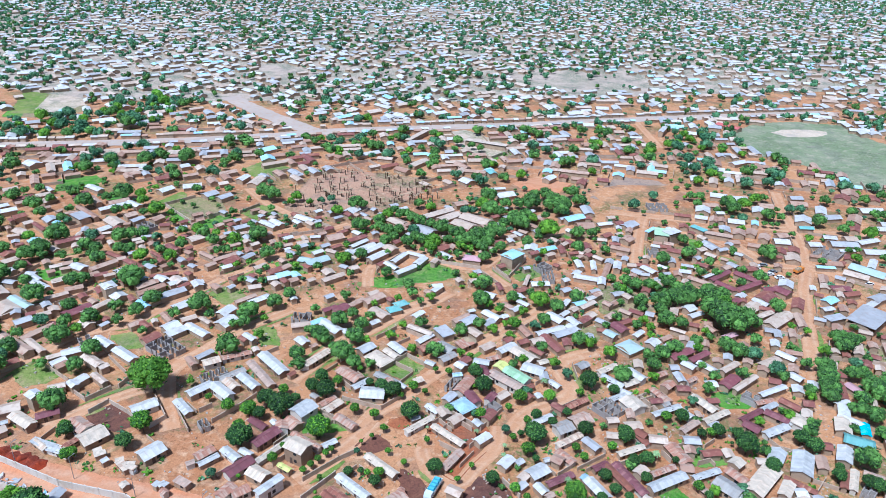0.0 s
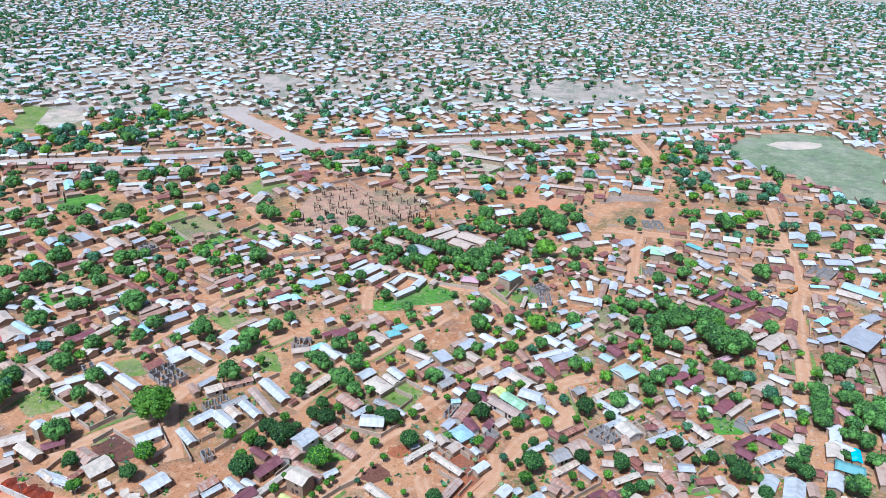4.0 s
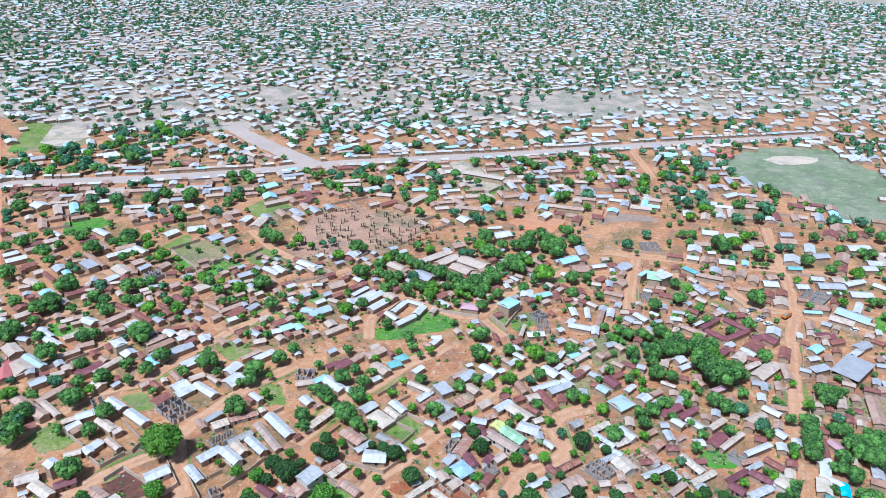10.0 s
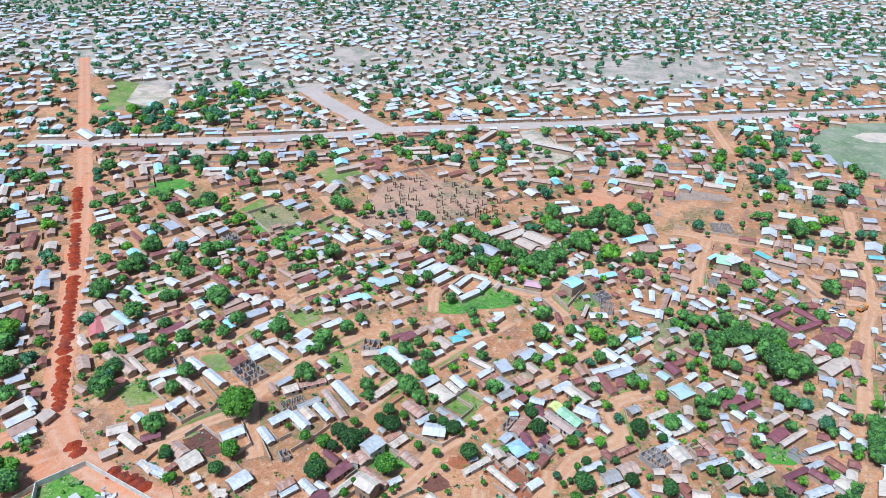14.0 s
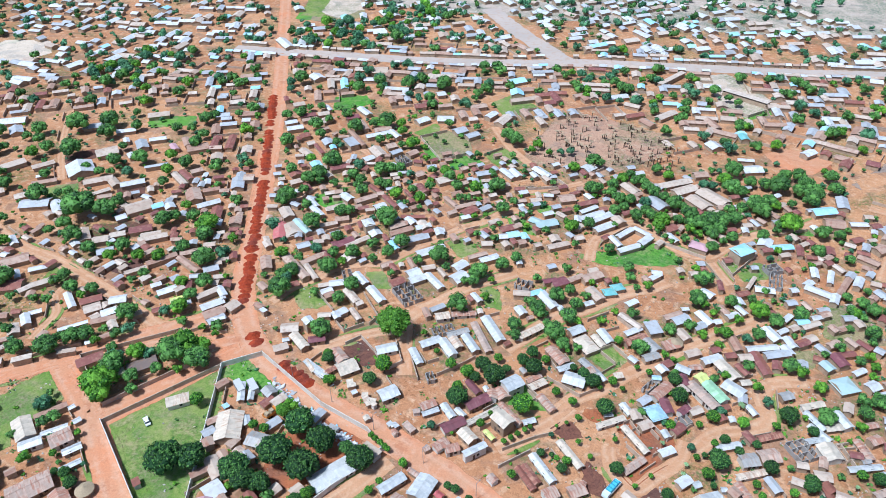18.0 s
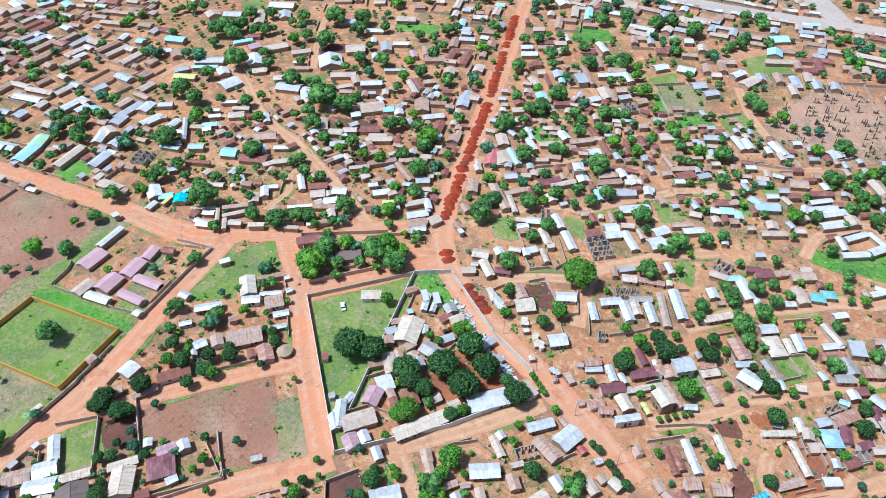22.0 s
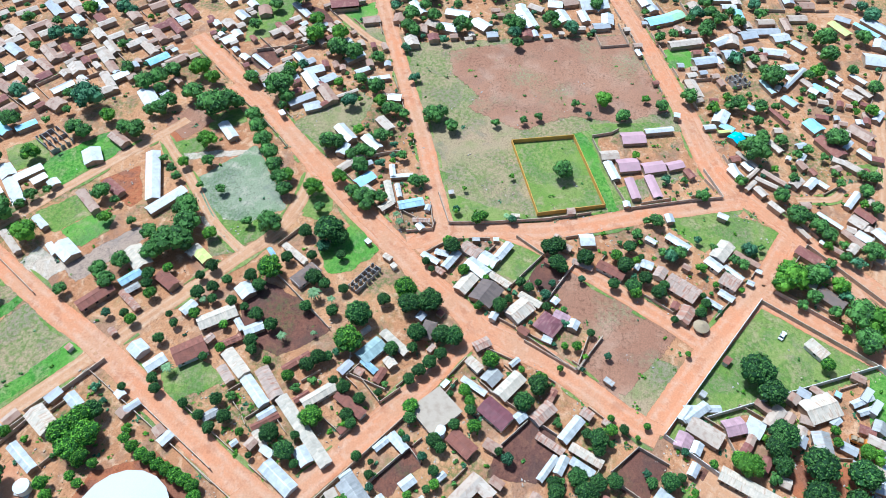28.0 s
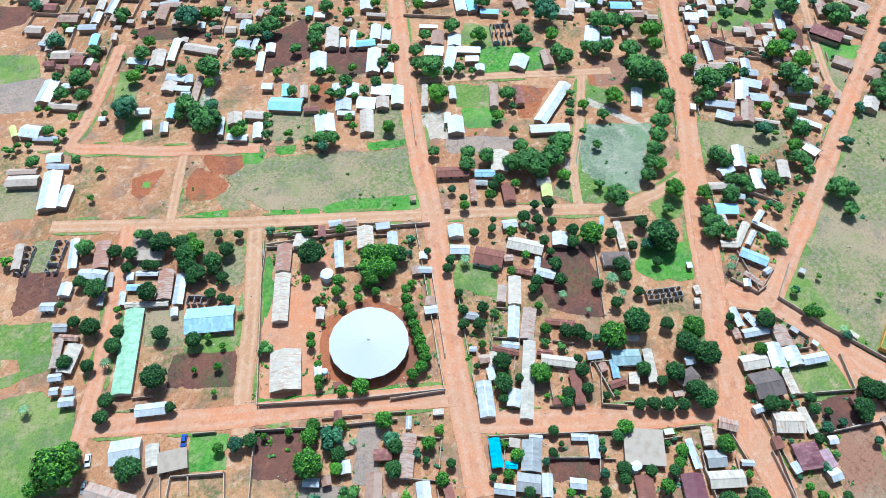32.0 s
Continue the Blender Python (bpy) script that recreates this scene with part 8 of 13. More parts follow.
house(-379.9, 237.9, 11.2, 7.6, -34, "z")
house(-393.8, 245.7, 17.5, 9.3, 37, "w")
house(-366.9, 197.5, 12.3, 4.5, 67, "b")
house(-355.1, 197.9, 7.6, 7.1, 79, "p")
house(-344.6, 206.5, 14.6, 6.9, 67, "t")
house(-328.8, 213.8, 11.6, 5.1, 60, "t")
house(-367.4, 206.1, 8.6, 4.2, 41, "r")
house(-339.6, 188.4, 13.9, 8.6, -29, "w")
house(-327.2, 183.2, 8.3, 5.8, 59, "t")
house(-358.4, 169.6, 17.4, 7.3, 44, "z")
house(-353.2, 163.2, 15.3, 3.4, 46, "b")
house(-351.8, 149.6, 13.2, 5.5, 37, "y")
house(-361.1, 152.3, 8.1, 5.3, 69, "z")
house(-341.3, 167.8, 8.8, 6.6, -19, "w")
house(-326.7, 163.0, 11.0, 10.2, 90, "w")
house(-323.9, 137.9, 7.0, 2.5, 50, "t")
house(-308.2, 151.9, 8.8, 3.2, 46, "w")
house(-297.9, 152.4, 9.4, 3.5, 42, "t")
house(-294.7, 147.4, 8.5, 5.8, 53, "t")
house(-307.6, 141.5, 7.2, 2.8, 40, "w")
house(-301.7, 138.8, 6.3, 3.5, 51, "w")
house(-330.7, 126.4, 7.9, 4.8, 47, "z")
house(-398.3, 169.4, 12.9, 7.1, 32, "b")
house(-388.2, 158.0, 5.3, 4.9, 62, "w")
house(-381.7, 159.9, 9.9, 6.2, -18, "o")
house(-298.4, 183.6, 14.2, 8.4, 32, "z")
house(-311.8, 186.2, 6.5, 5.8, 54, "t")
house(-286.2, 185.9, 12.1, 5.7, -34, "w")
house(-313.0, 201.1, 12.3, 4.3, 44, "o")
house(-319.2, 205.2, 6.3, 3.1, 44, "w")
house(-306.3, 218.6, 15.2, 13.7, -34, "w")
house(-307.7, 238.6, 11.8, 9.7, 53, "t")
house(-288.0, 213.6, 14.8, 5.9, 47, "t")
house(-279.5, 215.5, 10.7, 4.9, -26, "t")
house(-268.6, 218.2, 12.2, 5.4, 47, "w")
house(-340.5, 260.9, 13.5, 7.1, 38, "z")
house(-318.5, 263.6, 11.2, 5.1, 40, "w")
house(-308.8, 253.9, 6.6, 3.4, -38, "w")
house(-315.7, 287.8, 13.0, 7.1, 39, "t")
house(-296.0, 253.0, 11.3, 6.6, -38, "z")
house(-293.0, 262.5, 9.5, 4.8, 41, "w")
house(-291.8, 241.0, 6.4, 4.5, -32, "w")
house(-277.0, 258.0, 8.2, 4.0, -32, "p")
house(-264.9, 263.7, 11.9, 8.7, 45, "o")
house(-275.3, 266.3, 11.1, 4.2, -40, "o")
house(-270.6, 237.3, 12.1, 2.9, 44, "z")
house(-249.7, 231.4, 16.4, 3.6, -27, "t")
house(-248.5, 235.7, 12.3, 3.9, -25, "r")
house(-246.9, 241.7, 6.5, 4.4, 55, "o")
house(-276.9, 204.9, 9.3, 3.5, 63, "t")
house(-271.6, 202.3, 7.2, 3.8, 41, "o")
house(-249.9, 191.4, 5.2, 5.0, 57, "w")
house(-248.7, 201.9, 13.0, 9.9, 57, "t")
house(-240.9, 206.4, 5.9, 5.3, 54, "b")
house(-235.4, 208.7, 5.7, 5.1, -34, "w")
house(-231.5, 221.6, 12.3, 7.7, -42, "o")
house(-219.1, 218.1, 11.6, 4.5, 54, "w")
house(-226.2, 229.0, 8.7, 3.8, 40, "o")
house(-254.7, 173.4, 11.3, 5.4, -36, "t")
house(-243.4, 173.8, 6.6, 4.3, 41, "t")
house(-239.6, 179.4, 7.1, 4.4, 45, "t")
house(-233.4, 187.4, 10.5, 5.6, 43, "r")
house(-225.5, 185.8, 9.3, 4.3, 42, "t")
house(-280.9, 156.5, 8.6, 3.8, -27, "w")
house(-310.4, 118.2, 11.7, 4.8, -68, "w")
house(-302.0, 118.4, 6.8, 3.0, 40, "w")
house(-301.9, 121.4, 21.2, 2.5, -32, "z")
house(-296.5, 132.5, 7.7, 4.1, 54, "b")
house(-293.6, 129.2, 4.6, 4.1, 57, "w")
house(-266.8, 146.6, 11.4, 7.2, 51, "o")
house(-252.5, 146.4, 7.7, 3.5, 46, "w")
house(-242.4, 139.6, 9.0, 3.9, 55, "t")
house(-254.2, 131.7, 13.9, 7.2, 36, "r")
house(-256.3, 139.2, 7.0, 2.5, -33, "z")
house(-266.9, 126.0, 8.2, 7.4, 38, "b")
house(-282.7, 117.0, 7.9, 4.7, 45, "e")
house(-292.2, 107.8, 10.8, 2.9, 30, "e")
house(-291.6, 112.3, 4.8, 2.7, -24, "t")
house(-320.8, 118.8, 5.3, 3.5, 54, "o")
house(-299.6, 127.1, 6.9, 3.8, 40, "t")
house(-270.6, 110.8, 13.2, 2.6, 36, "r")
house(-273.9, 99.1, 4.2, 3.3, 67, "z")
house(-243.1, 118.0, 6.7, 2.6, -26, "w")
house(-242.2, 112.5, 2.6, 2.3, -25, "w")
house(-249.2, 107.5, 8.2, 3.3, 38, "t")
house(-227.8, 120.1, 7.6, 3.7, -34, "w")
house(-228.8, 125.1, 5.2, 2.8, 50, "w")
house(-222.0, 136.2, 11.6, 3.2, -31, "w")
house(-213.7, 139.7, 8.7, 4.5, 48, "r")
house(-209.5, 136.3, 6.7, 5.5, 53, "t")
house(-201.5, 137.2, 6.2, 4.6, 54, "w")
house(-199.5, 133.3, 10.8, 3.3, 44, "o")
house(-203.9, 144.4, 6.9, 5.1, 39, "w")
house(-207.6, 125.0, 11.1, 2.2, 52, "w")
house(-190.5, 141.0, 3.9, 3.2, 55, "t")
house(-257.5, 87.2, 6.5, 4.2, 59, "b")
house(-250.9, 90.7, 6.1, 5.9, -41, "a")
house(-254.5, 86.3, 7.3, 1.9, -68, "y")
house(-263.7, 84.6, 9.7, 6.6, -18, "w")
house(-254.4, 96.5, 5.9, 2.2, 82, "b")
house(-237.4, 94.6, 11.6, 2.4, 45, "t")
house(-232.9, 94.5, 5.4, 3.4, 40, "w")
house(-228.8, 96.4, 8.3, 1.8, -35, "t")
house(-228.0, 89.2, 6.8, 4.4, 36, "w")
house(-228.2, 104.9, 11.2, 2.7, 55, "o")
house(-224.3, 102.1, 10.7, 2.5, 64, "t")
house(-221.2, 95.0, 7.3, 2.1, -35, "t")
house(-218.4, 98.9, 5.8, 3.7, 39, "t")
house(-227.5, 114.2, 6.5, 4.6, -36, "t")
house(-210.2, 104.1, 7.0, 2.7, 46, "t", "s")
house(-194.5, 121.6, 4.5, 2.1, 50, "w")
house(-191.8, 125.6, 4.7, 2.7, 59, "o")
house(-198.5, 113.8, 6.8, 2.2, 38, "t", "s")
house(-207.4, 173.1, 13.5, 3.6, 58, "o")
house(-197.9, 184.2, 13.8, 4.0, 42, "o")
house(-193.7, 174.7, 15.8, 3.3, -17, "o")
house(-182.9, 176.4, 6.7, 4.8, 47, "z")
house(-211.9, 162.2, 9.3, 2.8, 54, "t")
house(-189.6, 157.0, 8.1, 4.2, 56, "w")
house(-196.3, 157.9, 4.5, 2.9, 53, "w")
house(-182.0, 154.6, 5.9, 3.0, 48, "y")
house(-173.0, 162.2, 9.4, 3.6, 62, "t")
house(-165.9, 157.4, 9.4, 2.5, 56, "w")
house(-162.4, 154.3, 8.3, 3.2, 53, "o")
house(-167.8, 165.1, 6.2, 3.3, -33, "w")
house(-158.6, 151.5, 5.7, 2.3, 40, "w")
house(-223.0, 184.3, 13.1, 4.4, 45, "t")
house(-235.0, 167.5, 7.4, 5.2, 47, "z")
house(-252.4, 166.3, 5.0, 3.9, -22, "w")
house(-243.7, 173.2, 7.1, 5.3, 40, "t")
house(-126.5, 124.6, 8.9, 2.6, -56, "w")
house(-123.3, 126.2, 8.3, 2.1, -60, "w")
house(-117.3, 128.3, 5.0, 4.6, -22, "z")
house(-120.3, 110.2, 12.0, 8.8, -60, "t")
house(-116.7, 114.9, 4.5, 2.7, -44, "w")
house(-107.6, 109.5, 8.3, 5.8, 7, "z")
house(-79.4, 108.1, 14.0, 6.8, 61, "w")
house(-72.7, 120.6, 6.8, 4.0, -15, "z", "f")
house(-88.1, 85.7, 18.4, 5.0, 69, "t")
house(-60.9, 112.8, 9.3, 3.5, 61, "w")
house(-54.0, 107.5, 9.4, 4.6, -9, "o")
house(-51.8, 115.3, 8.6, 6.4, 85, "w")
house(-65.7, 97.5, 7.9, 2.7, -24, "t")
house(-67.6, 101.3, 3.3, 3.1, -15, "w")
shell(-57.9, 102.2, 6.4, 3.9, 58, 3, 1)
house(-57.2, 97.2, 4.5, 2.2, 60, "t")
house(-56.8, 119.3, 4.3, 1.8, -14, "o")
house(-46.2, 115.2, 3.1, 2.6, -19, "d")
house(-40.3, 115.6, 2.8, 2.5, 63, "w")
house(-36.0, 111.4, 3.2, 3.1, -13, "o")
house(-31.9, 112.7, 4.3, 3.8, -6, "t")
house(-46.6, -284.8, 16.5, 4.0, 54, "w")
house(-57.9, -278.3, 17.9, 5.4, -48, "t")
house(-37.8, -283.4, 11.7, 6.9, 58, "t")
house(-29.2, -286.6, 9.9, 4.4, -42, "w")
house(-39.6, -265.6, 9.3, 4.2, -45, "w")
house(-34.4, -261.8, 6.6, 6.3, 48, "t")
house(-44.0, -260.8, 5.5, 3.9, 68, "z")
house(-39.3, -256.7, 7.3, 3.4, -39, "w")
house(-38.8, -252.0, 4.4, 2.6, -34, "z")
house(-44.4, -252.9, 16.7, 3.4, 55, "o")
house(-18.6, -252.8, 6.3, 4.2, -31, "w")
house(-29.1, -245.5, 9.4, 4.2, 56, "b")
house(-16.7, -242.7, 5.7, 4.1, 69, "w")
house(-22.4, -237.9, 6.3, 3.6, 64, "z")
house(-76.8, -252.8, 13.7, 3.6, 56, "w")
house(-75.7, -269.2, 7.2, 6.7, -38, "z")
house(-80.5, -266.5, 8.8, 3.0, 49, "z")
house(-85.4, -259.3, 6.7, 4.8, 58, "w")
house(-99.5, -237.4, 13.3, 7.8, 60, "w")
house(-114.0, -249.2, 15.6, 6.7, 57, "t")
house(-115.9, -242.2, 7.6, 3.0, 59, "w")
house(-121.8, -242.4, 13.0, 3.3, 55, "w")
house(-125.0, -235.9, 9.5, 4.9, -27, "b")
house(-121.5, -222.8, 17.1, 6.6, 55, "w")
house(-133.5, -240.3, 11.3, 5.0, 56, "w")
house(-137.4, -236.5, 11.3, 4.4, 55, "w")
house(-131.3, -228.9, 6.9, 2.9, -42, "t")
house(-124.3, -214.0, 6.6, 4.9, 57, "w")
house(-97.3, -216.7, 5.2, 4.1, 54, "w")
house(-102.9, -211.3, 8.0, 5.8, 58, "w")
house(-114.0, -203.8, 9.4, 7.4, -40, "w")
house(-94.4, -205.1, 7.7, 7.3, 58, "z")
house(-92.4, -199.5, 8.0, 3.0, -36, "w")
house(-103.5, -200.2, 8.7, 7.7, -39, "w")
house(-109.6, -196.0, 7.4, 5.8, 56, "t")
house(-117.6, -196.1, 12.3, 5.7, 57, "w")
house(-73.1, -220.2, 15.2, 8.3, -39, "b")
house(-71.7, -235.5, 5.1, 4.3, -36, "w")
house(-77.2, -228.3, 8.4, 3.4, 61, "b")
house(-83.8, -222.7, 8.7, 3.4, 60, "t")
house(-80.9, -211.0, 6.8, 3.4, -31, "r")
house(-81.6, -199.5, 11.4, 8.7, 65, "w")
house(-97.3, -189.7, 14.1, 6.1, 59, "t")
house(-50.2, -225.1, 7.4, 6.4, 63, "t")
house(-58.4, -221.7, 8.9, 4.8, -40, "t")
house(-43.2, -223.9, 11.0, 2.7, 60, "z")
house(-46.2, -213.7, 9.1, 3.9, -38, "w")
house(-55.3, -212.5, 9.5, 4.2, 61, "w")
house(-108.0, -295.9, 7.1, 4.5, -36, "w")
house(-116.1, -290.0, 9.1, 3.3, -38, "w")
house(-114.5, -273.9, 7.1, 3.8, 59, "b")
house(-117.9, -268.5, 5.8, 4.2, -41, "w")
house(-142.0, -263.0, 11.3, 6.5, 60, "w")
house(-141.1, -252.3, 9.8, 2.6, -41, "t")
house(-170.7, -251.3, 13.5, 6.7, 62, "w")
house(-176.6, -247.6, 11.5, 9.2, 68, "w")
house(-182.3, -236.7, 15.8, 5.8, 62, "w")
house(-186.7, -232.8, 14.1, 5.2, 63, "b")
house(-189.6, -221.2, 9.4, 4.1, -39, "b")
house(-206.1, -216.2, 7.6, 7.3, 68, "o")
house(-219.9, -177.3, 13.2, 7.4, 45, "w")
house(-224.2, -171.7, 4.7, 3.8, -31, "w")
house(-232.1, -198.3, 7.9, 5.0, -36, "w")
house(-178.3, -182.7, 9.5, 7.9, 37, "w")
house(-172.9, -151.7, 29.0, 6.1, 26, "w")
house(-161.1, -140.0, 17.5, 5.0, -31, "w")
house(-163.2, -164.5, 11.6, 4.4, 61, "r")
house(-153.6, -170.6, 14.8, 4.0, 54, "o")
house(-139.4, -183.3, 8.6, 3.3, 59, "w")
house(-127.8, -188.8, 14.6, 3.0, 55, "t")
house(-128.3, -165.3, 10.4, 7.2, 58, "w")
house(-128.0, -171.2, 6.9, 2.8, 53, "w")
house(-149.2, -212.0, 9.1, 7.1, -39, "w")
house(-161.9, -213.1, 8.4, 6.6, 53, "w")
house(-163.4, -203.6, 11.8, 4.6, -37, "w")
house(-160.6, -196.8, 6.6, 4.1, -33, "w")
house(-152.4, -203.2, 17.1, 5.2, 47, "w")
house(-156.1, -219.0, 10.5, 5.9, 53, "o")
house(-157.7, -229.4, 9.4, 2.7, -38, "w")
house(-160.0, -189.8, 4.6, 4.6, 55, "w")
house(-131.1, -137.1, 11.9, 7.4, 51, "t")
house(-206.3, -132.2, 12.4, 5.1, 46, "w")
house(-190.6, -176.8, 10.7, 5.3, 62, "o")
shell(-184.7, -204.6, 13.5, 10.1, 61, 2, 4)
house(-111.0, -143.5, 13.6, 5.5, -32, "r")
house(-121.8, -135.4, 8.7, 3.9, -35, "b")
house(-117.6, -132.4, 5.4, 2.9, -37, "z")
house(-112.3, -130.8, 11.4, 2.7, 58, "o")
house(-123.4, -121.4, 9.2, 5.1, 62, "r")
house(-136.9, -113.3, 6.6, 4.5, 57, "y")
house(-138.7, -117.8, 5.9, 3.7, -23, "t")
house(-98.8, -130.2, 3.6, 2.8, 55, "o")
house(-94.1, -117.8, 5.9, 5.9, 60, "w")
house(-90.2, -109.6, 7.5, 4.3, -36, "w")
house(-113.7, -108.4, 6.0, 4.0, -26, "w")
house(-112.1, -96.7, 14.0, 6.0, -50, "t")
house(-97.2, -100.4, 11.3, 7.8, -48, "r")
house(-103.1, -95.8, 4.1, 3.2, -28, "o")
house(-104.0, -88.3, 7.8, 2.7, -49, "r")
house(-111.0, -87.9, 5.5, 2.3, 45, "w")
house(-110.3, -82.3, 7.3, 3.9, -51, "w")
house(-125.3, -91.3, 6.5, 6.2, 51, "w")
house(-146.0, -79.6, 13.2, 2.7, 59, "t")
house(-136.8, -72.1, 11.0, 6.2, -32, "k", "h")
house(-144.7, -88.7, 4.7, 2.3, 46, "b")
house(-96.0, -83.1, 12.2, 4.7, 52, "t")
house(-91.1, -84.6, 7.3, 3.3, 48, "o")
house(-87.3, -72.8, 12.9, 4.1, 50, "w")
house(-91.1, -69.2, 12.8, 4.8, 45, "o")
house(-76.7, -83.9, 5.6, 3.0, -45, "z")
house(-118.4, -43.7, 4.3, 1.8, -38, "t")
house(-101.1, -63.3, 10.8, 2.5, -41, "r")
shell(-140.6, -50.4, 13.4, 4.3, -27, 6, 2)
house(-61.4, -55.2, 12.9, 5.2, 60, "w")
house(-69.1, -72.7, 2.9, 2.3, -35, "w")
house(-72.0, -65.2, 6.8, 2.4, 49, "t")
house(-77.7, -52.8, 29.0, 4.3, 49, "t")
house(-69.4, -50.0, 6.4, 4.4, 46, "w")
house(-78.1, -65.8, 9.5, 2.1, -48, "r")
house(-80.9, -66.4, 6.2, 2.5, -42, "w")
house(-90.5, -51.7, 12.4, 3.9, -43, "t")
house(-88.9, -57.2, 5.8, 2.2, -42, "r")
house(-89.3, -40.7, 12.2, 3.7, 61, "r")
house(-93.1, -12.9, 12.9, 11.8, -39, "t", "f")
house(-83.7, -2.5, 9.6, 5.6, 57, "r")
house(-96.1, 6.4, 10.9, 6.9, 58, "m")
house(-104.6, -2.3, 9.9, 2.3, 64, "w")
house(-109.1, 3.0, 6.3, 5.5, -31, "z")
house(-112.5, -3.6, 6.4, 3.5, 55, "t")
house(-120.9, -2.5, 6.2, 4.0, -50, "o")
house(-116.5, 9.7, 4.5, 2.4, -37, "w")
house(-106.9, 9.4, 11.4, 5.4, -32, "t")
house(-134.0, 0.1, 3.2, 2.3, -26, "w")
house(-96.6, 14.3, 4.4, 3.9, -40, "w")
house(-99.5, 21.5, 8.8, 4.8, -37, "o")
house(-52.9, -38.7, 9.7, 3.6, 60, "a")
house(-54.6, -32.9, 4.4, 2.6, -40, "a")
house(-59.8, -37.9, 3.9, 3.4, -45, "z", "f")
house(-61.7, -31.4, 10.2, 6.4, 49, "z")
house(-55.5, -25.3, 7.5, 5.9, -42, "z")
house(-66.7, -35.4, 4.7, 1.8, -40, "w")
house(-48.2, -28.0, 6.7, 3.3, -42, "w")
house(-78.5, -27.3, 5.7, 2.3, -36, "w")
house(-80.0, -22.2, 7.7, 3.3, 54, "w")
house(-68.0, -16.3, 5.2, 3.4, -40, "w")
house(-59.8, -21.4, 7.3, 3.2, 51, "w")
house(-63.1, -12.0, 5.1, 1.8, -41, "w")
house(-72.3, -6.7, 3.5, 2.5, -38, "w")
house(-57.3, -17.4, 4.2, 1.8, -45, "w")
house(-29.3, -54.2, 14.5, 4.6, 51, "o")
house(-35.8, -63.2, 4.6, 2.2, 54, "w")
house(29.8, -141.4, 33.4, 6.7, 61, "g")
house(1.4, -136.3, 17.4, 10.5, -29, "b")
house(31.6, -115.9, 10.1, 4.4, -28, "w")
house(8.8, -159.5, 13.0, 5.6, 61, "o")
house(5.1, -154.8, 13.4, 3.9, 59, "w")
house(12.3, -168.6, 8.4, 2.3, -34, "w")
house(18.2, -170.8, 3.9, 3.0, 63, "w")
house(17.5, -164.6, 8.7, 2.8, -35, "b")
house(24.1, -163.3, 5.8, 1.8, 64, "w")
house(17.5, -155.9, 15.8, 2.2, -32, "t")
house(10.6, -147.0, 4.0, 3.0, 65, "w")
house(8.2, -175.2, 9.5, 4.7, -35, "k", "f")
house(23.4, -186.3, 12.7, 5.7, 65, "o")
house(27.5, -177.8, 5.9, 4.7, -45, "w")
house(24.9, -173.7, 6.6, 1.8, 64, "z")
house(30.6, -167.6, 5.7, 2.2, 60, "z")
shell(1.7, -146.7, 7.5, 3.2, -37, 3, 1)
house(-110.5, -39.4, 10.0, 6.0, -33, "e")
house(-104.6, -38.5, 7.1, 2.5, 58, "b")
house(-115.3, -32.3, 12.6, 3.3, 57, "t")
house(-107.2, -31.9, 4.6, 4.0, 49, "t")
house(-101.8, -34.1, 6.1, 2.8, -16, "r")
house(-101.6, -41.1, 3.5, 3.2, 73, "o")
house(-122.8, -22.1, 7.5, 4.6, -6, "k", "h")
house(-95.7, 30.9, 10.5, 3.8, -30, "w")
house(-89.7, 24.8, 10.0, 2.7, 65, "o")
house(-88.1, 36.3, 11.2, 3.2, 68, "t")
house(-84.2, 35.4, 8.2, 2.8, 66, "w")
house(-83.5, 29.0, 6.6, 3.0, -18, "w")
house(-81.6, 25.0, 9.9, 2.3, -27, "w")
house(-105.7, 23.2, 7.5, 2.4, -19, "r")
house(-102.2, 35.4, 4.4, 3.9, 63, "o")
house(-77.5, 61.5, 9.4, 6.5, 59, "w")
house(-99.4, 66.1, 5.8, 5.0, -21, "p")
house(-97.7, 70.2, 4.9, 3.8, -20, "w")
house(-110.0, 70.2, 10.5, 3.6, -44, "w")
house(-107.7, 82.2, 7.2, 5.8, -65, "p")
shell(-70.9, 58.0, 6.9, 6.0, -26, 3, 3)
house(-261.6, -86.0, 7.6, 3.4, -48, "w")
house(-258.2, -76.1, 9.7, 3.0, -66, "w")
house(-255.4, -82.0, 4.6, 2.6, 77, "w")
house(-245.0, -65.5, 6.5, 5.1, -84, "w")
house(-245.7, -69.9, 4.2, 2.1, -81, "o")
house(-243.1, -87.9, 10.9, 2.0, -49, "t")
house(-225.9, -65.0, 9.9, 4.8, 48, "t")
house(-216.0, -80.7, 12.2, 5.3, 48, "w")
house(-212.4, -67.5, 10.8, 4.9, 52, "w")
house(-205.6, -78.6, 7.0, 4.5, -8, "w")
house(-198.6, -73.2, 13.2, 3.9, -33, "t")
house(-197.2, -54.2, 7.2, 2.5, 18, "w")
house(-195.5, -49.9, 9.6, 2.2, -72, "w")
house(-185.4, -52.5, 13.0, 3.1, 24, "t")
house(-177.4, -51.8, 6.6, 3.2, -37, "t")
house(-187.0, -49.1, 7.8, 2.2, 23, "w")
house(-190.1, -64.3, 9.0, 5.4, -36, "b")
house(-180.6, -42.2, 10.5, 4.7, -64, "b")
house(-180.1, -35.1, 3.5, 2.7, 0, "w")
house(-173.0, -36.1, 7.1, 1.8, -81, "o")
house(-241.1, 45.4, 10.9, 7.6, -73, "p")
house(-248.3, 56.7, 13.4, 3.2, -70, "w")
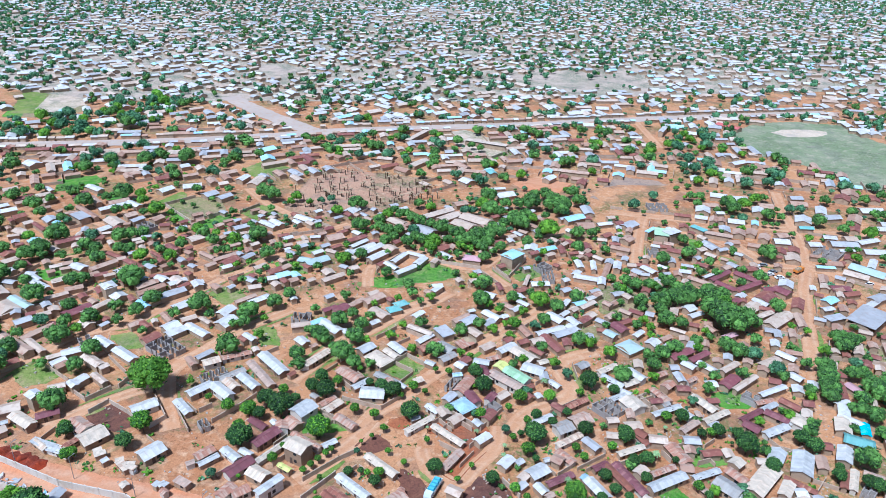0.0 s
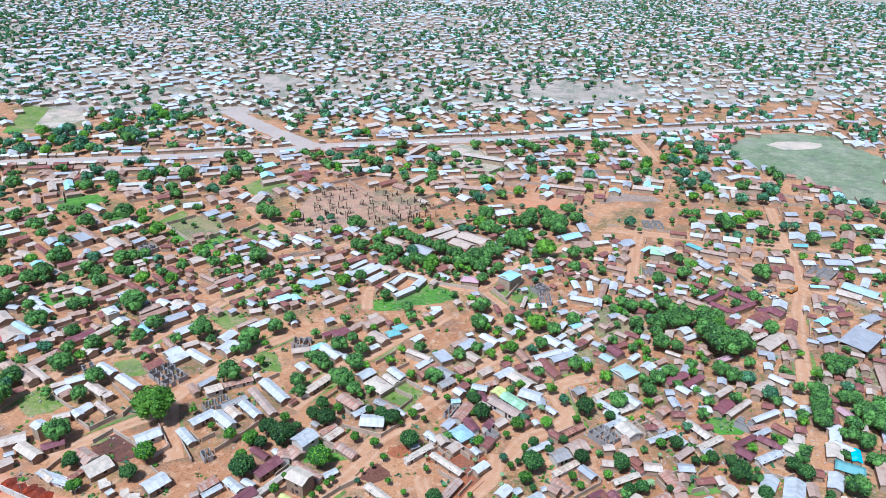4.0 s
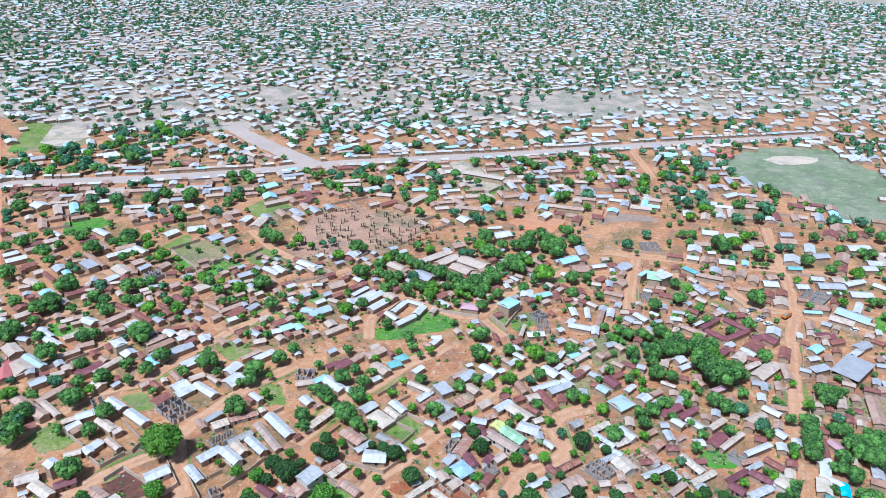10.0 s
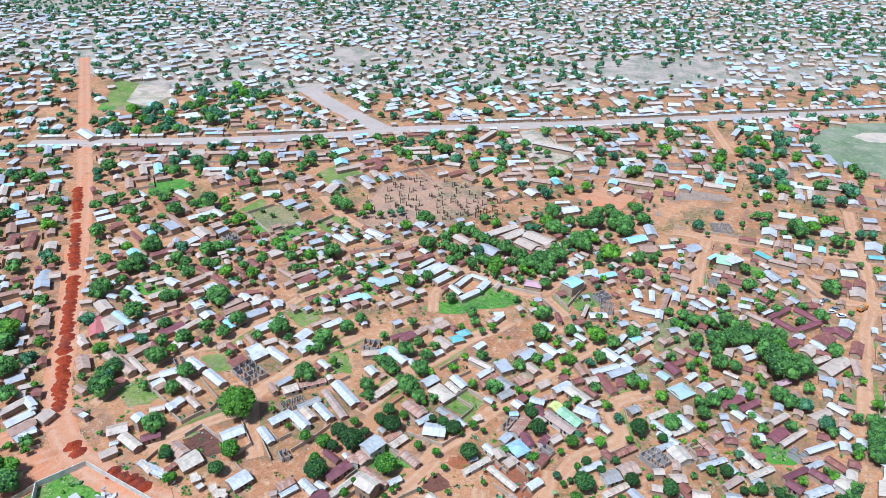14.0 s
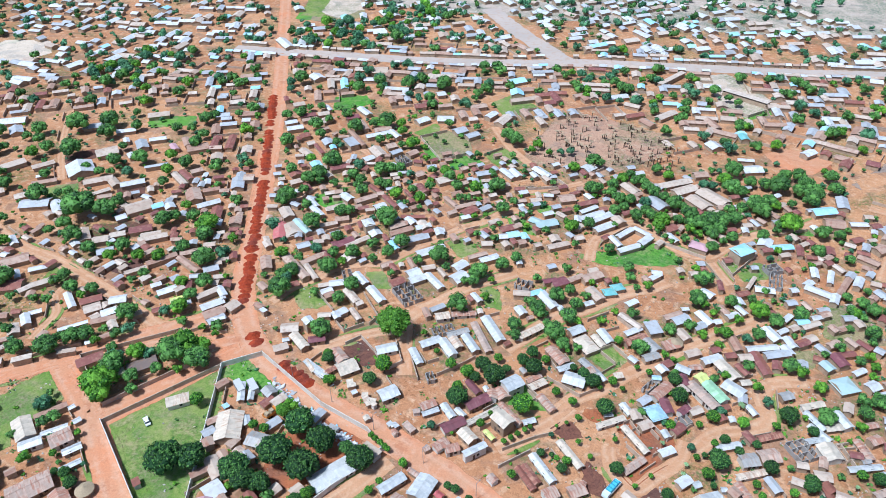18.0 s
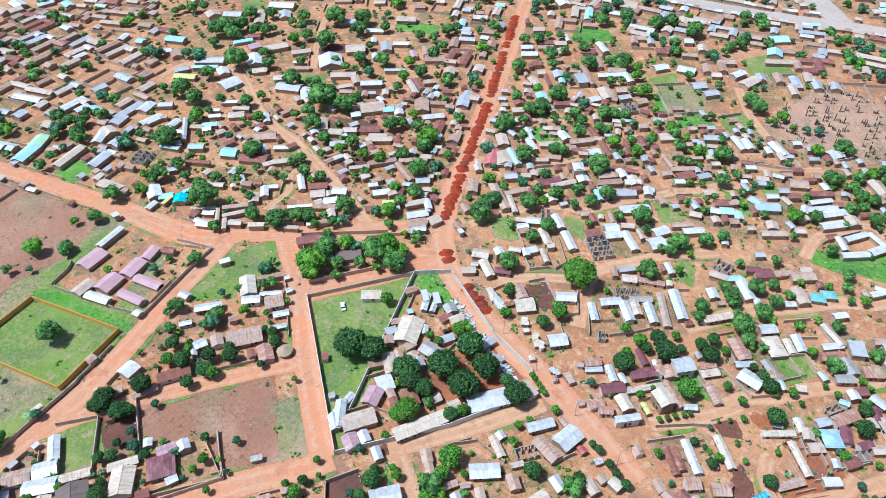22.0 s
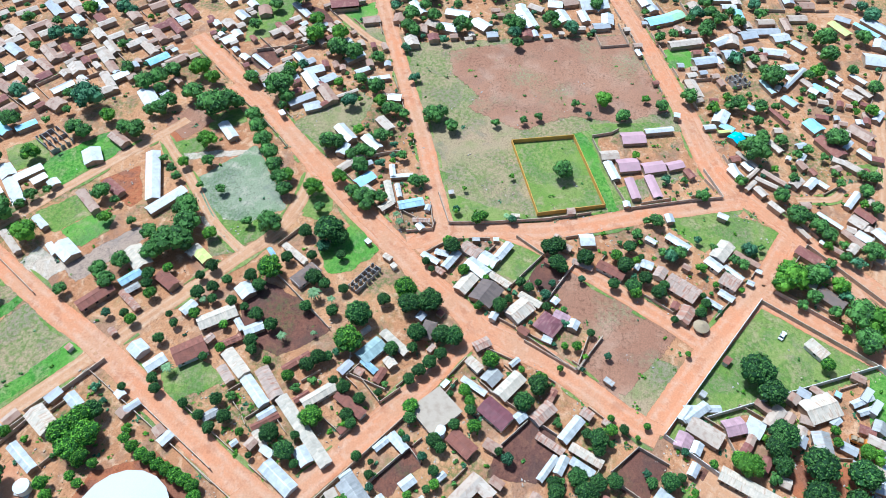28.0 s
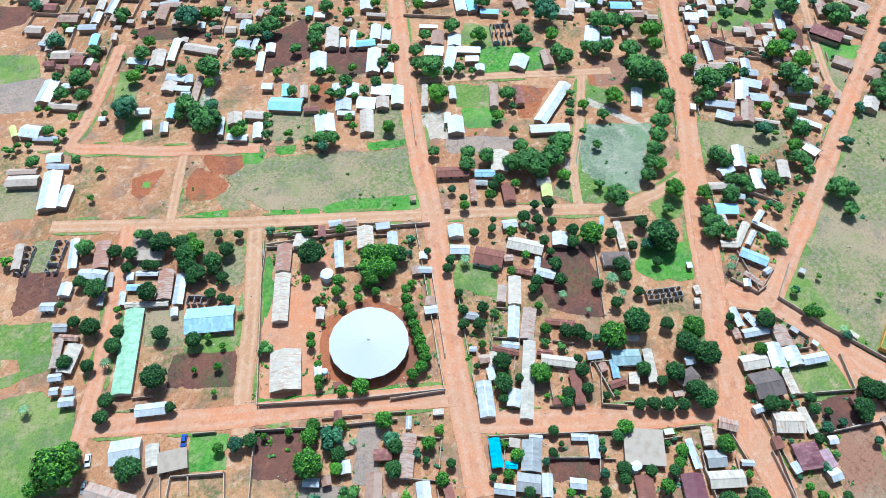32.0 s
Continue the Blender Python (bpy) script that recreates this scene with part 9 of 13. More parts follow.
house(-222.9, 43.9, 9.4, 7.9, -70, "p")
house(-223.7, 54.7, 10.1, 6.4, -67, "p")
house(-227.0, 63.8, 7.8, 4.8, -62, "p")
house(-212.0, 54.9, 13.0, 4.3, 20, "p")
house(-209.0, 46.4, 12.2, 4.1, 18, "p")
house(-217.7, 37.2, 11.1, 4.1, 24, "w")
house(-199.2, 44.3, 3.2, 3.0, 14, "w")
house(-227.1, 35.7, 8.1, 5.6, -73, "t")
house(-161.9, -13.7, 8.3, 5.3, 62, "o")
house(-158.6, -6.3, 7.3, 5.8, 65, "w")
house(-164.1, -1.4, 9.4, 3.7, -24, "w")
house(-153.9, -9.9, 9.8, 5.5, 57, "w")
house(-150.4, -1.0, 9.8, 3.1, 63, "t")
house(-143.6, 11.6, 9.2, 3.0, 66, "t")
house(-145.7, -12.7, 9.4, 5.6, -25, "t")
house(-142.6, -4.6, 10.3, 9.3, -23, "k")
house(-137.9, 8.5, 9.6, 7.2, -36, "t")
house(-134.1, 19.4, 8.7, 8.1, 63, "m", "h")
house(-138.5, 23.6, 6.0, 3.4, 69, "p")
house(-128.0, 19.6, 4.0, 3.1, 76, "w")
house(-135.7, 28.1, 4.4, 4.1, -16, "w")
house(-133.3, -0.4, 3.5, 3.2, -16, "w")
house(-155.4, -20.3, 9.7, 3.4, -23, "w")
house(-154.9, -28.3, 8.0, 2.7, 66, "w")
house(-158.3, -24.5, 5.7, 2.8, 85, "w")
house(-149.6, -23.6, 4.6, 2.9, 63, "o")
house(-129.4, 11.0, 4.5, 3.3, 63, "r")
house(-164.1, 29.2, 8.4, 2.6, 73, "o")
house(-163.6, 39.9, 11.2, 4.4, 68, "r")
house(-148.8, 67.4, 7.8, 5.3, -25, "o")
house(-182.9, 64.8, 10.2, 3.6, 58, "w")
house(-181.9, 81.6, 10.4, 6.2, -29, "t")
house(-179.8, 90.8, 10.6, 2.7, 60, "o")
house(-174.5, 78.2, 7.1, 4.1, 52, "w")
house(-172.5, 85.7, 8.5, 2.2, 52, "w")
house(-167.6, 84.0, 7.1, 6.6, 61, "o")
house(-160.9, 82.4, 6.0, 3.1, 59, "w")
house(-168.8, 91.6, 3.0, 2.7, 69, "w")
house(-175.2, 95.1, 2.7, 2.4, 65, "w")
house(-182.1, 54.5, 5.0, 2.7, 63, "w")
house(-160.6, 66.3, 12.8, 7.8, 61, "o")
house(-156.4, 77.5, 7.0, 2.0, 61, "w")
house(-168.8, 53.1, 5.1, 4.4, 75, "w")
house(-166.1, 58.3, 5.5, 4.4, -23, "o")
house(-167.3, 49.6, 3.4, 2.5, -22, "w")
house(-200.6, 82.7, 4.4, 3.0, 69, "w")
house(-321.2, -50.1, 13.2, 6.2, 88, "w")
house(-308.4, -60.4, 8.0, 6.2, 69, "t")
house(-307.2, -52.0, 9.9, 7.2, 87, "w")
house(-313.4, -36.1, 10.3, 7.8, 57, "w")
house(-323.9, -13.3, 18.0, 8.1, 28, "w")
house(-330.7, -17.0, 11.6, 5.6, 13, "w")
house(-335.9, -9.6, 8.7, 4.9, 69, "t")
house(-330.3, 5.1, 11.2, 6.9, 28, "w")
house(-341.6, -0.0, 8.2, 6.9, -84, "w")
house(-332.4, 16.2, 10.3, 5.0, 22, "w")
house(-345.7, 18.4, 15.9, 4.1, 55, "w")
house(-332.6, 28.8, 10.0, 6.7, 5, "w")
house(-344.0, -78.8, 13.6, 6.0, 1, "e")
house(-356.2, -76.6, 9.6, 7.7, 8, "w")
house(-347.7, -93.4, 8.2, 5.1, -68, "w")
house(-341.4, -68.1, 11.9, 8.2, 17, "w")
house(-347.4, -54.0, 17.8, 5.0, 15, "b")
house(-347.6, -47.6, 14.2, 6.5, 18, "b")
house(-302.1, -65.4, 7.2, 5.6, 13, "o")
house(-320.8, -71.8, 12.8, 5.3, 40, "w")
house(-309.3, -79.4, 7.8, 6.1, 5, "o")
house(-32.9, -145.1, 12.6, 5.7, 57, "o")
house(-24.0, -130.1, 20.7, 5.8, 59, "t")
house(-51.0, -134.5, 12.6, 3.4, 62, "w")
house(-63.4, -135.5, 10.5, 6.3, 61, "t")
house(-71.8, -129.0, 6.6, 4.0, 60, "w")
house(-42.1, -148.3, 6.3, 5.6, 46, "t")


# ---- trees ----
tree(-100.5, 141.8, 1.8, "l")
tree(37.5, 138.0, 2.9, "l")
tree(-262.2, 30.7, 4.0, "y")
tree(-258.1, 18.0, 2.2, "d")
tree(-252.5, 24.7, 1.5, "n")
tree(-264.7, 57.6, 3.1, "d")
tree(-269.1, 50.1, 1.9, "l")
tree(-253.9, 40.2, 3.0, "d")
tree(-241.4, -4.1, 2.0, "d")
tree(-245.2, 2.4, 2.1, "d")
tree(-236.6, -16.5, 1.9, "d")
tree(-210.7, 16.6, 4.5, "d")
tree(-205.0, -4.1, 1.3, "q")
tree(-172.1, 105.5, 6.0, "l")
tree(-175.4, 114.4, 4.7, "d")
tree(-169.3, 102.2, 4.3, "l")
tree(-184.0, 122.1, 2.2, "d")
tree(-159.1, 127.7, 6.0, "d")
tree(-157.7, 132.4, 5.7, "l")
tree(-153.1, 135.4, 3.6, "y")
tree(-149.1, 128.9, 4.9, "d")
tree(-153.4, 123.2, 2.0, "l")
tree(-165.9, 113.4, 2.9, "d")
tree(-172.8, 123.5, 3.5, "l")
tree(-161.7, 109.1, 2.2, "d")
tree(-161.0, 120.6, 2.3, "d")
tree(-128.2, 89.8, 6.2, "d")
tree(-121.2, 94.1, 5.2, "d")
tree(-137.2, 114.5, 2.7, "l")
tree(-177.0, 149.6, 3.1, "d")
tree(-173.4, 174.6, 1.4, "l")
tree(-170.6, 144.6, 2.0, "l")
tree(-153.9, 144.2, 1.5, "q")
tree(-161.4, 145.6, 1.2, "q")
tree(-177.0, -14.1, 2.7, "l")
tree(-193.6, -22.4, 1.2, "q")
tree(-181.4, -2.8, 2.0, "q")
tree(-180.7, -23.2, 1.6, "q")
tree(-102.5, 43.0, 1.2, "l")
tree(-102.0, 54.5, 1.1, "l")
tree(-73.2, 114.9, 4.8, "d")
tree(-82.2, 98.6, 2.2, "l")
tree(-72.6, 83.1, 3.8, "l")
tree(-71.1, 78.4, 2.5, "l")
tree(-69.1, 69.7, 2.3, "l")
tree(-66.2, 83.2, 1.5, "l")
tree(-61.2, 120.7, 1.6, "l")
tree(-101.4, 140.9, 1.9, "l")
tree(-75.6, 126.3, 1.2, "l")
tree(-73.6, 125.5, 1.2, "l")
tree(-71.5, 124.8, 1.2, "l")
tree(-69.5, 124.0, 1.2, "l")
tree(-68.2, 123.6, 1.0, "l")
tree(-93.4, 75.2, 1.6, "l")
tree(-226.6, -114.2, 2.4, "d")
tree(-236.2, -118.4, 6.8, "d")
tree(-232.3, -113.7, 3.7, "d")
tree(-242.2, -135.0, 3.8, "d")
tree(-295.6, -120.2, 3.9, "l")
tree(-285.7, -104.5, 4.7, "l")
tree(-304.5, -145.8, 3.7, "d")
tree(-345.7, -99.3, 3.1, "d")
tree(-236.7, -46.0, 3.3, "d")
tree(-237.4, -41.6, 3.5, "d")
tree(-326.0, -115.7, 6.7, "d")
tree(-312.5, -135.4, 5.9, "d")
tree(-281.8, -116.4, 4.8, "l")
tree(-249.3, -93.7, 2.5, "l")
tree(-271.5, -93.4, 5.2, "d")
tree(-271.9, -101.1, 5.9, "d")
tree(-370.7, -108.9, 3.2, "d")
tree(-354.8, -45.3, 3.1, "l")
tree(-365.5, -35.6, 3.9, "d")
tree(-260.0, -60.5, 2.2, "n")
tree(-252.6, 38.9, 2.4, "d")
tree(-255.8, 41.8, 2.0, "d")
tree(-237.6, -15.8, 1.7, "d")
tree(-345.0, 21.7, 3.7, "d")
tree(-324.8, 62.8, 2.9, "d")
tree(-320.4, 55.9, 3.1, "d")
tree(-330.0, 78.5, 3.6, "d")
tree(-273.3, 69.8, 4.1, "d")
tree(-312.1, 102.6, 2.6, "d")
tree(-278.2, 87.6, 2.4, "l")
tree(-348.4, 82.2, 3.8, "d")
tree(-222.9, 90.9, 2.3, "l")
tree(-133.1, -23.7, 5.0, "d")
tree(-169.6, 18.4, 3.8, "d")
tree(-179.6, -12.2, 2.4, "l")
tree(-180.5, -0.5, 1.9, "n")
tree(-21.7, -98.6, 1.6, "l")
tree(-19.2, -93.3, 1.9, "l")
tree(-17.9, -91.0, 1.6, "l")
tree(-23.4, -85.1, 2.1, "l")
tree(-29.3, -82.4, 3.3, "l")
tree(46.1, -122.3, 2.6, "d")
tree(44.6, -99.9, 4.7, "d")
tree(18.8, -90.9, 2.0, "l")
tree(13.8, -88.5, 2.9, "n")
tree(9.3, -87.0, 2.6, "d")
tree(-6.8, -77.0, 3.2, "l")
tree(-9.7, -79.9, 2.6, "l")
tree(-2.1, -69.1, 5.1, "l")
tree(-16.8, -75.0, 2.3, "l")
tree(-11.5, -67.0, 2.8, "d")
tree(-8.6, -63.3, 2.3, "y")
tree(-17.5, -67.8, 1.8, "q")
tree(-29.4, -68.1, 3.2, "l")
tree(-27.7, -58.7, 2.8, "d")
tree(-23.2, -52.8, 3.1, "d")
tree(62.0, -111.7, 7.6, "l")
tree(57.7, -115.1, 4.2, "l")
tree(71.2, -111.4, 2.8, "l")
tree(65.7, -139.4, 2.4, "q")
tree(-2.0, -82.7, 1.6, "l")
tree(5.2, -86.2, 1.3, "l")
tree(-232.8, -44.8, 4.7, "d")
tree(-229.4, -35.2, 3.2, "d")
tree(-287.2, -116.3, 3.8, "d")
tree(-298.0, -120.2, 3.3, "d")
tree(-284.7, -149.8, 3.3, "d")
tree(-250.0, -119.1, 3.6, "d")
tree(-261.3, -58.8, 2.3, "n")
tree(-283.0, -68.4, 2.0, "n")
tree(-74.3, -296.9, 3.2, "d")
tree(-61.0, -299.3, 6.3, "n")
tree(-46.1, -150.2, 2.7, "d")
tree(-57.1, -144.2, 2.1, "l")
tree(-9.4, 454.7, 3.8, "d")
tree(0.3, 447.6, 2.7, "d")
tree(6.3, 442.7, 2.7, "d")
tree(31.3, 390.2, 3.3, "l")
tree(-22.7, 428.4, 3.3, "d")
tree(-21.8, 407.8, 3.1, "d")
tree(-70.6, 444.3, 3.4, "d")
tree(-60.0, 436.1, 3.7, "d")
tree(67.4, 505.1, 2.9, "n")
tree(-85.1, 500.9, 3.9, "n")
tree(-171.7, 394.0, 5.3, "d")
tree(-160.1, 436.2, 3.9, "d")
tree(-213.5, 384.0, 4.2, "d")
tree(-194.9, 387.7, 4.7, "d")
tree(175.0, 394.4, 3.6, "n")
tree(-205.9, 111.5, 4.4, "d")
tree(-188.0, 197.8, 2.4, "l")
tree(-173.1, 397.6, 4.8, "d")
tree(-264.7, 367.7, 5.0, "d")
tree(-243.5, 464.9, 5.1, "d")
tree(-267.2, 440.9, 4.0, "n")
tree(-243.0, 476.4, 4.5, "n")
tree(-172.4, 373.8, 3.6, "d")
tree(-221.9, 369.6, 4.3, "d")
tree(-215.6, 386.8, 4.4, "n")
tree(-146.1, 410.0, 3.4, "n")
tree(-191.2, 400.4, 3.9, "d")
tree(-146.2, 385.6, 2.5, "d")
tree(5.9, -296.0, 2.5, "d")
tree(-2.3, -285.8, 5.1, "d")
tree(7.7, -282.3, 3.6, "d")
tree(0.3, -275.8, 3.5, "d")
tree(8.4, -265.8, 2.3, "l")
tree(19.1, -280.4, 1.8, "l")
tree(15.7, -278.0, 1.5, "l")
tree(19.7, -263.5, 2.6, "d")
tree(15.2, -258.7, 2.3, "l")
tree(-4.0, -260.4, 1.7, "d")
tree(9.5, -228.7, 1.9, "d")
tree(17.4, -216.3, 1.5, "l")
tree(30.6, -248.4, 3.0, "d")
tree(15.3, -239.2, 2.4, "d")
tree(27.2, -191.8, 3.4, "d")
tree(34.2, -178.0, 2.8, "d")
tree(43.2, -173.0, 1.6, "d")
tree(54.1, -203.2, 2.3, "l")
tree(41.5, -162.4, 2.5, "d")
tree(49.3, -148.7, 2.9, "d")
tree(-138.3, -34.3, 3.4, "l")
tree(-132.3, -30.2, 3.1, "l")
tree(-169.0, 15.0, 3.1, "d")
tree(-28.8, 130.5, 1.6, "l")
grove("n", 30, 2, 4.5, (142, 507), (171, 497), (141, 386), (118, 413))
grove("n", 30, 2.5, 5, (-336, 469), (-287, 493), (-259, 436), (-309, 422))
grove("n", 40, 2.5, 5, (-310, 536), (-244, 567), (-196, 482), (-266, 471))
grove("n", 20, 2, 4, (-105, 450), (-52, 458), (-46, 414), (-81, 410))
grove("n", 30, 2.5, 5, (-421, 329), (-397, 353), (-362, 323), (-386, 305))
grove("n", 25, 2.5, 5, (-575, 321), (-576, 352), (-452, 266), (-450, 236))
grove("n", 20, 2, 4.5, (-415, 371), (-376, 391), (-344, 355), (-377, 339))
grove("d", 16, 1.3, 2.4, (41, -263), (39, -267), (16, -255), (16, -252))
tree(-161.0, 222.1, 4.6, "d")
tree(-144.5, 217.9, 2.9, "d")
tree(-154.5, 236.1, 3.1, "d")
tree(-131.5, 239.1, 3.0, "d")
tree(-148.3, 206.0, 2.8, "n")
tree(-136.0, 196.1, 4.2, "d")
tree(-139.8, 206.7, 2.8, "d")
tree(-133.2, 202.6, 2.2, "l")
tree(-132.0, 209.9, 3.4, "d")
tree(-129.7, 210.7, 1.7, "l")
tree(-127.7, 219.0, 2.5, "d")
tree(-122.1, 210.1, 2.2, "d")
tree(-117.7, 216.4, 3.1, "d")
tree(-115.6, 225.4, 3.6, "d")
tree(-95.7, 222.4, 4.4, "d")
tree(-103.4, 216.8, 2.4, "d")
tree(-90.1, 217.4, 2.1, "d")
tree(-75.6, 218.3, 4.3, "d")
tree(-68.5, 228.1, 3.2, "d")
tree(-75.6, 213.1, 2.6, "d")
tree(-79.3, 212.1, 1.9, "d")
tree(-69.4, 217.5, 1.5, "l")
tree(-75.4, 195.8, 4.2, "d")
tree(-67.6, 205.8, 2.0, "l")
tree(-109.8, 204.1, 1.9, "d")
tree(-149.0, 187.9, 3.5, "d")
tree(-150.9, 184.1, 3.1, "d")
tree(-160.5, 196.8, 3.2, "l")
tree(-151.9, 197.9, 2.2, "d")
tree(-146.0, 175.2, 4.8, "d")
tree(-148.6, 183.3, 2.7, "n")
tree(-120.5, 189.8, 3.5, "d")
tree(-121.2, 180.7, 2.9, "d")
tree(-132.6, 180.6, 2.1, "d")
tree(-117.1, 161.4, 4.1, "d")
tree(-91.5, 173.3, 7.0, "y")
tree(-86.4, 154.7, 3.4, "l")
tree(-81.1, 177.2, 1.3, "l")
tree(-64.8, 165.6, 2.3, "l")
tree(-57.8, 164.1, 2.7, "l")
tree(-54.3, 163.2, 2.2, "d")
tree(-54.0, 169.6, 3.2, "d")
tree(-48.2, 165.3, 4.4, "d")
tree(-50.3, 175.5, 1.8, "l")
tree(-58.2, 156.5, 2.2, "l")
tree(-108.5, 152.4, 1.9, "l")
tree(-72.4, 170.1, 1.3, "l")
tree(-64.8, 235.5, 2.7, "d")
tree(-42.7, 236.9, 2.4, "d")
tree(-52.3, 226.0, 1.9, "d")
tree(-41.3, 217.3, 3.4, "d")
tree(-37.2, 224.1, 2.3, "d")
tree(-32.7, 215.5, 2.8, "d")
tree(-30.4, 222.5, 2.1, "d")
tree(-30.6, 232.8, 1.5, "l")
tree(-21.9, 237.8, 1.7, "l")
tree(-45.8, 206.5, 3.5, "d")
tree(-49.9, 209.7, 2.5, "d")
tree(-43.1, 204.6, 2.4, "d")
tree(-33.1, 206.8, 3.5, "d")
tree(-29.5, 206.5, 1.8, "l")
tree(-35.5, 195.3, 4.3, "d")
tree(-39.9, 200.7, 1.9, "d")
tree(-30.8, 191.3, 2.8, "d")
tree(-25.6, 192.1, 1.9, "d")
tree(-50.9, 194.4, 2.9, "d")
tree(-49.1, 189.0, 2.4, "d")
tree(-16.6, 241.9, 2.4, "d")
tree(-13.0, 236.8, 1.6, "d")
tree(-9.0, 239.5, 2.1, "l")
tree(8.9, 252.4, 2.0, "d")
tree(10.7, 237.6, 3.8, "d")
tree(13.4, 236.5, 2.1, "l")
tree(18.0, 233.1, 1.6, "l")
tree(23.2, 242.0, 2.7, "d")
tree(19.0, 236.3, 1.3, "d")
tree(33.8, 239.5, 3.8, "l")
tree(30.7, 247.4, 2.0, "d")
tree(35.4, 255.1, 1.7, "d")
tree(40.3, 236.6, 3.0, "d")
tree(48.7, 244.5, 3.1, "d")
tree(10.6, 221.2, 2.4, "d")
tree(4.0, 215.6, 2.6, "d")
tree(-10.8, 219.4, 2.4, "d")
tree(-17.5, 218.3, 1.6, "q")
tree(-4.8, 217.5, 1.2, "d")
tree(-21.4, 210.6, 1.8, "l")
tree(15.5, 218.1, 2.0, "q")
tree(23.3, 222.1, 2.6, "l")
tree(20.4, 222.7, 1.6, "l")
tree(27.0, 232.3, 2.1, "l")
tree(21.7, 215.2, 1.6, "l")
tree(31.1, 222.5, 2.0, "n")
tree(34.7, 226.3, 2.6, "d")
tree(-12.4, 202.2, 1.9, "l")
tree(-4.4, 200.6, 3.2, "d")
tree(4.7, 201.7, 1.7, "q")
tree(7.9, 200.8, 1.2, "l")
tree(-3.3, 191.8, 1.1, "l")
tree(1.2, 190.8, 1.4, "l")
tree(10.0, 190.1, 2.6, "d")
tree(12.7, 182.7, 3.2, "d")
tree(12.1, 169.3, 1.9, "l")
tree(20.7, 173.9, 1.3, "l")
tree(24.4, 178.2, 2.5, "l")
tree(26.0, 199.9, 1.7, "l")
tree(22.8, 196.8, 1.7, "d")
tree(36.7, 198.4, 1.9, "q")
tree(40.2, 192.7, 1.9, "n")
tree(33.6, 179.8, 2.2, "y")
tree(32.5, 187.8, 1.7, "q")
tree(46.9, 188.1, 3.5, "d")
tree(46.5, 213.1, 3.0, "d")
tree(50.1, 211.7, 2.5, "q")
tree(32.7, 207.8, 2.2, "d")
tree(-39.7, 182.9, 2.6, "d")
tree(-41.5, 177.6, 2.7, "d")
tree(-36.7, 175.4, 3.4, "d")
tree(-34.3, 181.7, 1.8, "l")
tree(-28.4, 190.0, 1.1, "l")
tree(-19.9, 180.5, 2.3, "d")
tree(-24.0, 182.1, 1.6, "d")
tree(-15.6, 177.4, 3.1, "d")
tree(-13.1, 176.8, 1.1, "l")
tree(-9.7, 181.1, 1.8, "l")
tree(-5.8, 179.5, 1.1, "l")
tree(-9.1, 167.3, 3.3, "d")
tree(-26.3, 168.4, 1.7, "l")
tree(-19.9, 166.4, 1.7, "l")
tree(-16.3, 160.7, 1.2, "l")
tree(-34.6, 156.8, 3.8, "l")
tree(29.0, 170.6, 1.9, "d")
tree(26.2, 168.1, 1.4, "l")
tree(27.8, 161.9, 3.0, "d")
tree(33.7, 167.8, 1.7, "d")
tree(38.5, 172.8, 1.6, "d")
tree(43.1, 164.5, 2.6, "d")
tree(43.6, 183.3, 1.5, "l")
tree(-3.4, 162.0, 0.8, "q")
tree(19.7, 163.4, 1.4, "n")
tree(-45.6, 171.7, 1.8, "d")
tree(62.7, 231.2, 2.1, "d")
tree(68.3, 254.0, 2.3, "l")
tree(73.7, 243.7, 3.1, "d")
tree(73.5, 239.0, 2.0, "d")
tree(81.9, 244.2, 3.9, "d")
tree(87.7, 245.6, 4.6, "d")
tree(93.4, 247.9, 4.6, "d")
tree(81.8, 258.1, 2.3, "l")
tree(80.4, 238.4, 2.8, "d")
tree(80.5, 229.7, 3.5, "d")
tree(86.2, 228.7, 2.7, "d")
tree(69.3, 226.4, 2.1, "d")
tree(74.0, 225.4, 1.9, "l")
tree(72.4, 230.0, 2.1, "q")
tree(57.6, 225.3, 1.6, "d")
tree(73.0, 220.2, 1.6, "l")
tree(69.3, 206.0, 2.5, "d")
tree(74.5, 207.2, 3.0, "d")
tree(79.5, 211.4, 2.9, "d")
tree(101.2, 246.7, 5.2, "d")
tree(106.9, 251.6, 3.5, "d")
tree(100.3, 236.1, 5.6, "d")
tree(102.7, 228.0, 6.7, "d")
tree(109.6, 230.8, 5.1, "d")
tree(104.4, 239.7, 4.6, "l")
tree(114.3, 232.1, 2.5, "d")
tree(94.1, 225.0, 1.6, "q")
tree(88.8, 217.4, 2.3, "d")
tree(94.5, 221.1, 1.6, "d")
tree(98.4, 214.1, 3.2, "d")
tree(102.0, 210.7, 3.1, "d")
tree(110.8, 220.9, 2.2, "d")
tree(106.3, 209.8, 2.9, "n")
tree(126.9, 245.1, 3.3, "d")
tree(127.5, 231.9, 1.6, "l")
tree(132.2, 229.0, 1.6, "l")
tree(122.9, 206.2, 2.3, "d")
tree(111.4, 201.2, 2.9, "n")
tree(112.1, 198.0, 2.2, "d")
tree(98.8, 198.1, 2.4, "d")
tree(89.1, 195.8, 2.0, "d")
tree(85.2, 188.9, 2.1, "d")
tree(86.9, 202.1, 1.6, "d")
tree(88.1, 212.6, 1.9, "l")
tree(70.0, 200.1, 2.7, "d")
tree(68.8, 193.6, 1.9, "l")
tree(80.9, 204.9, 1.8, "d")
tree(58.1, 192.5, 3.3, "d")
tree(54.6, 185.3, 2.0, "d")
tree(68.5, 173.5, 1.8, "l")
tree(73.2, 173.6, 2.4, "d")
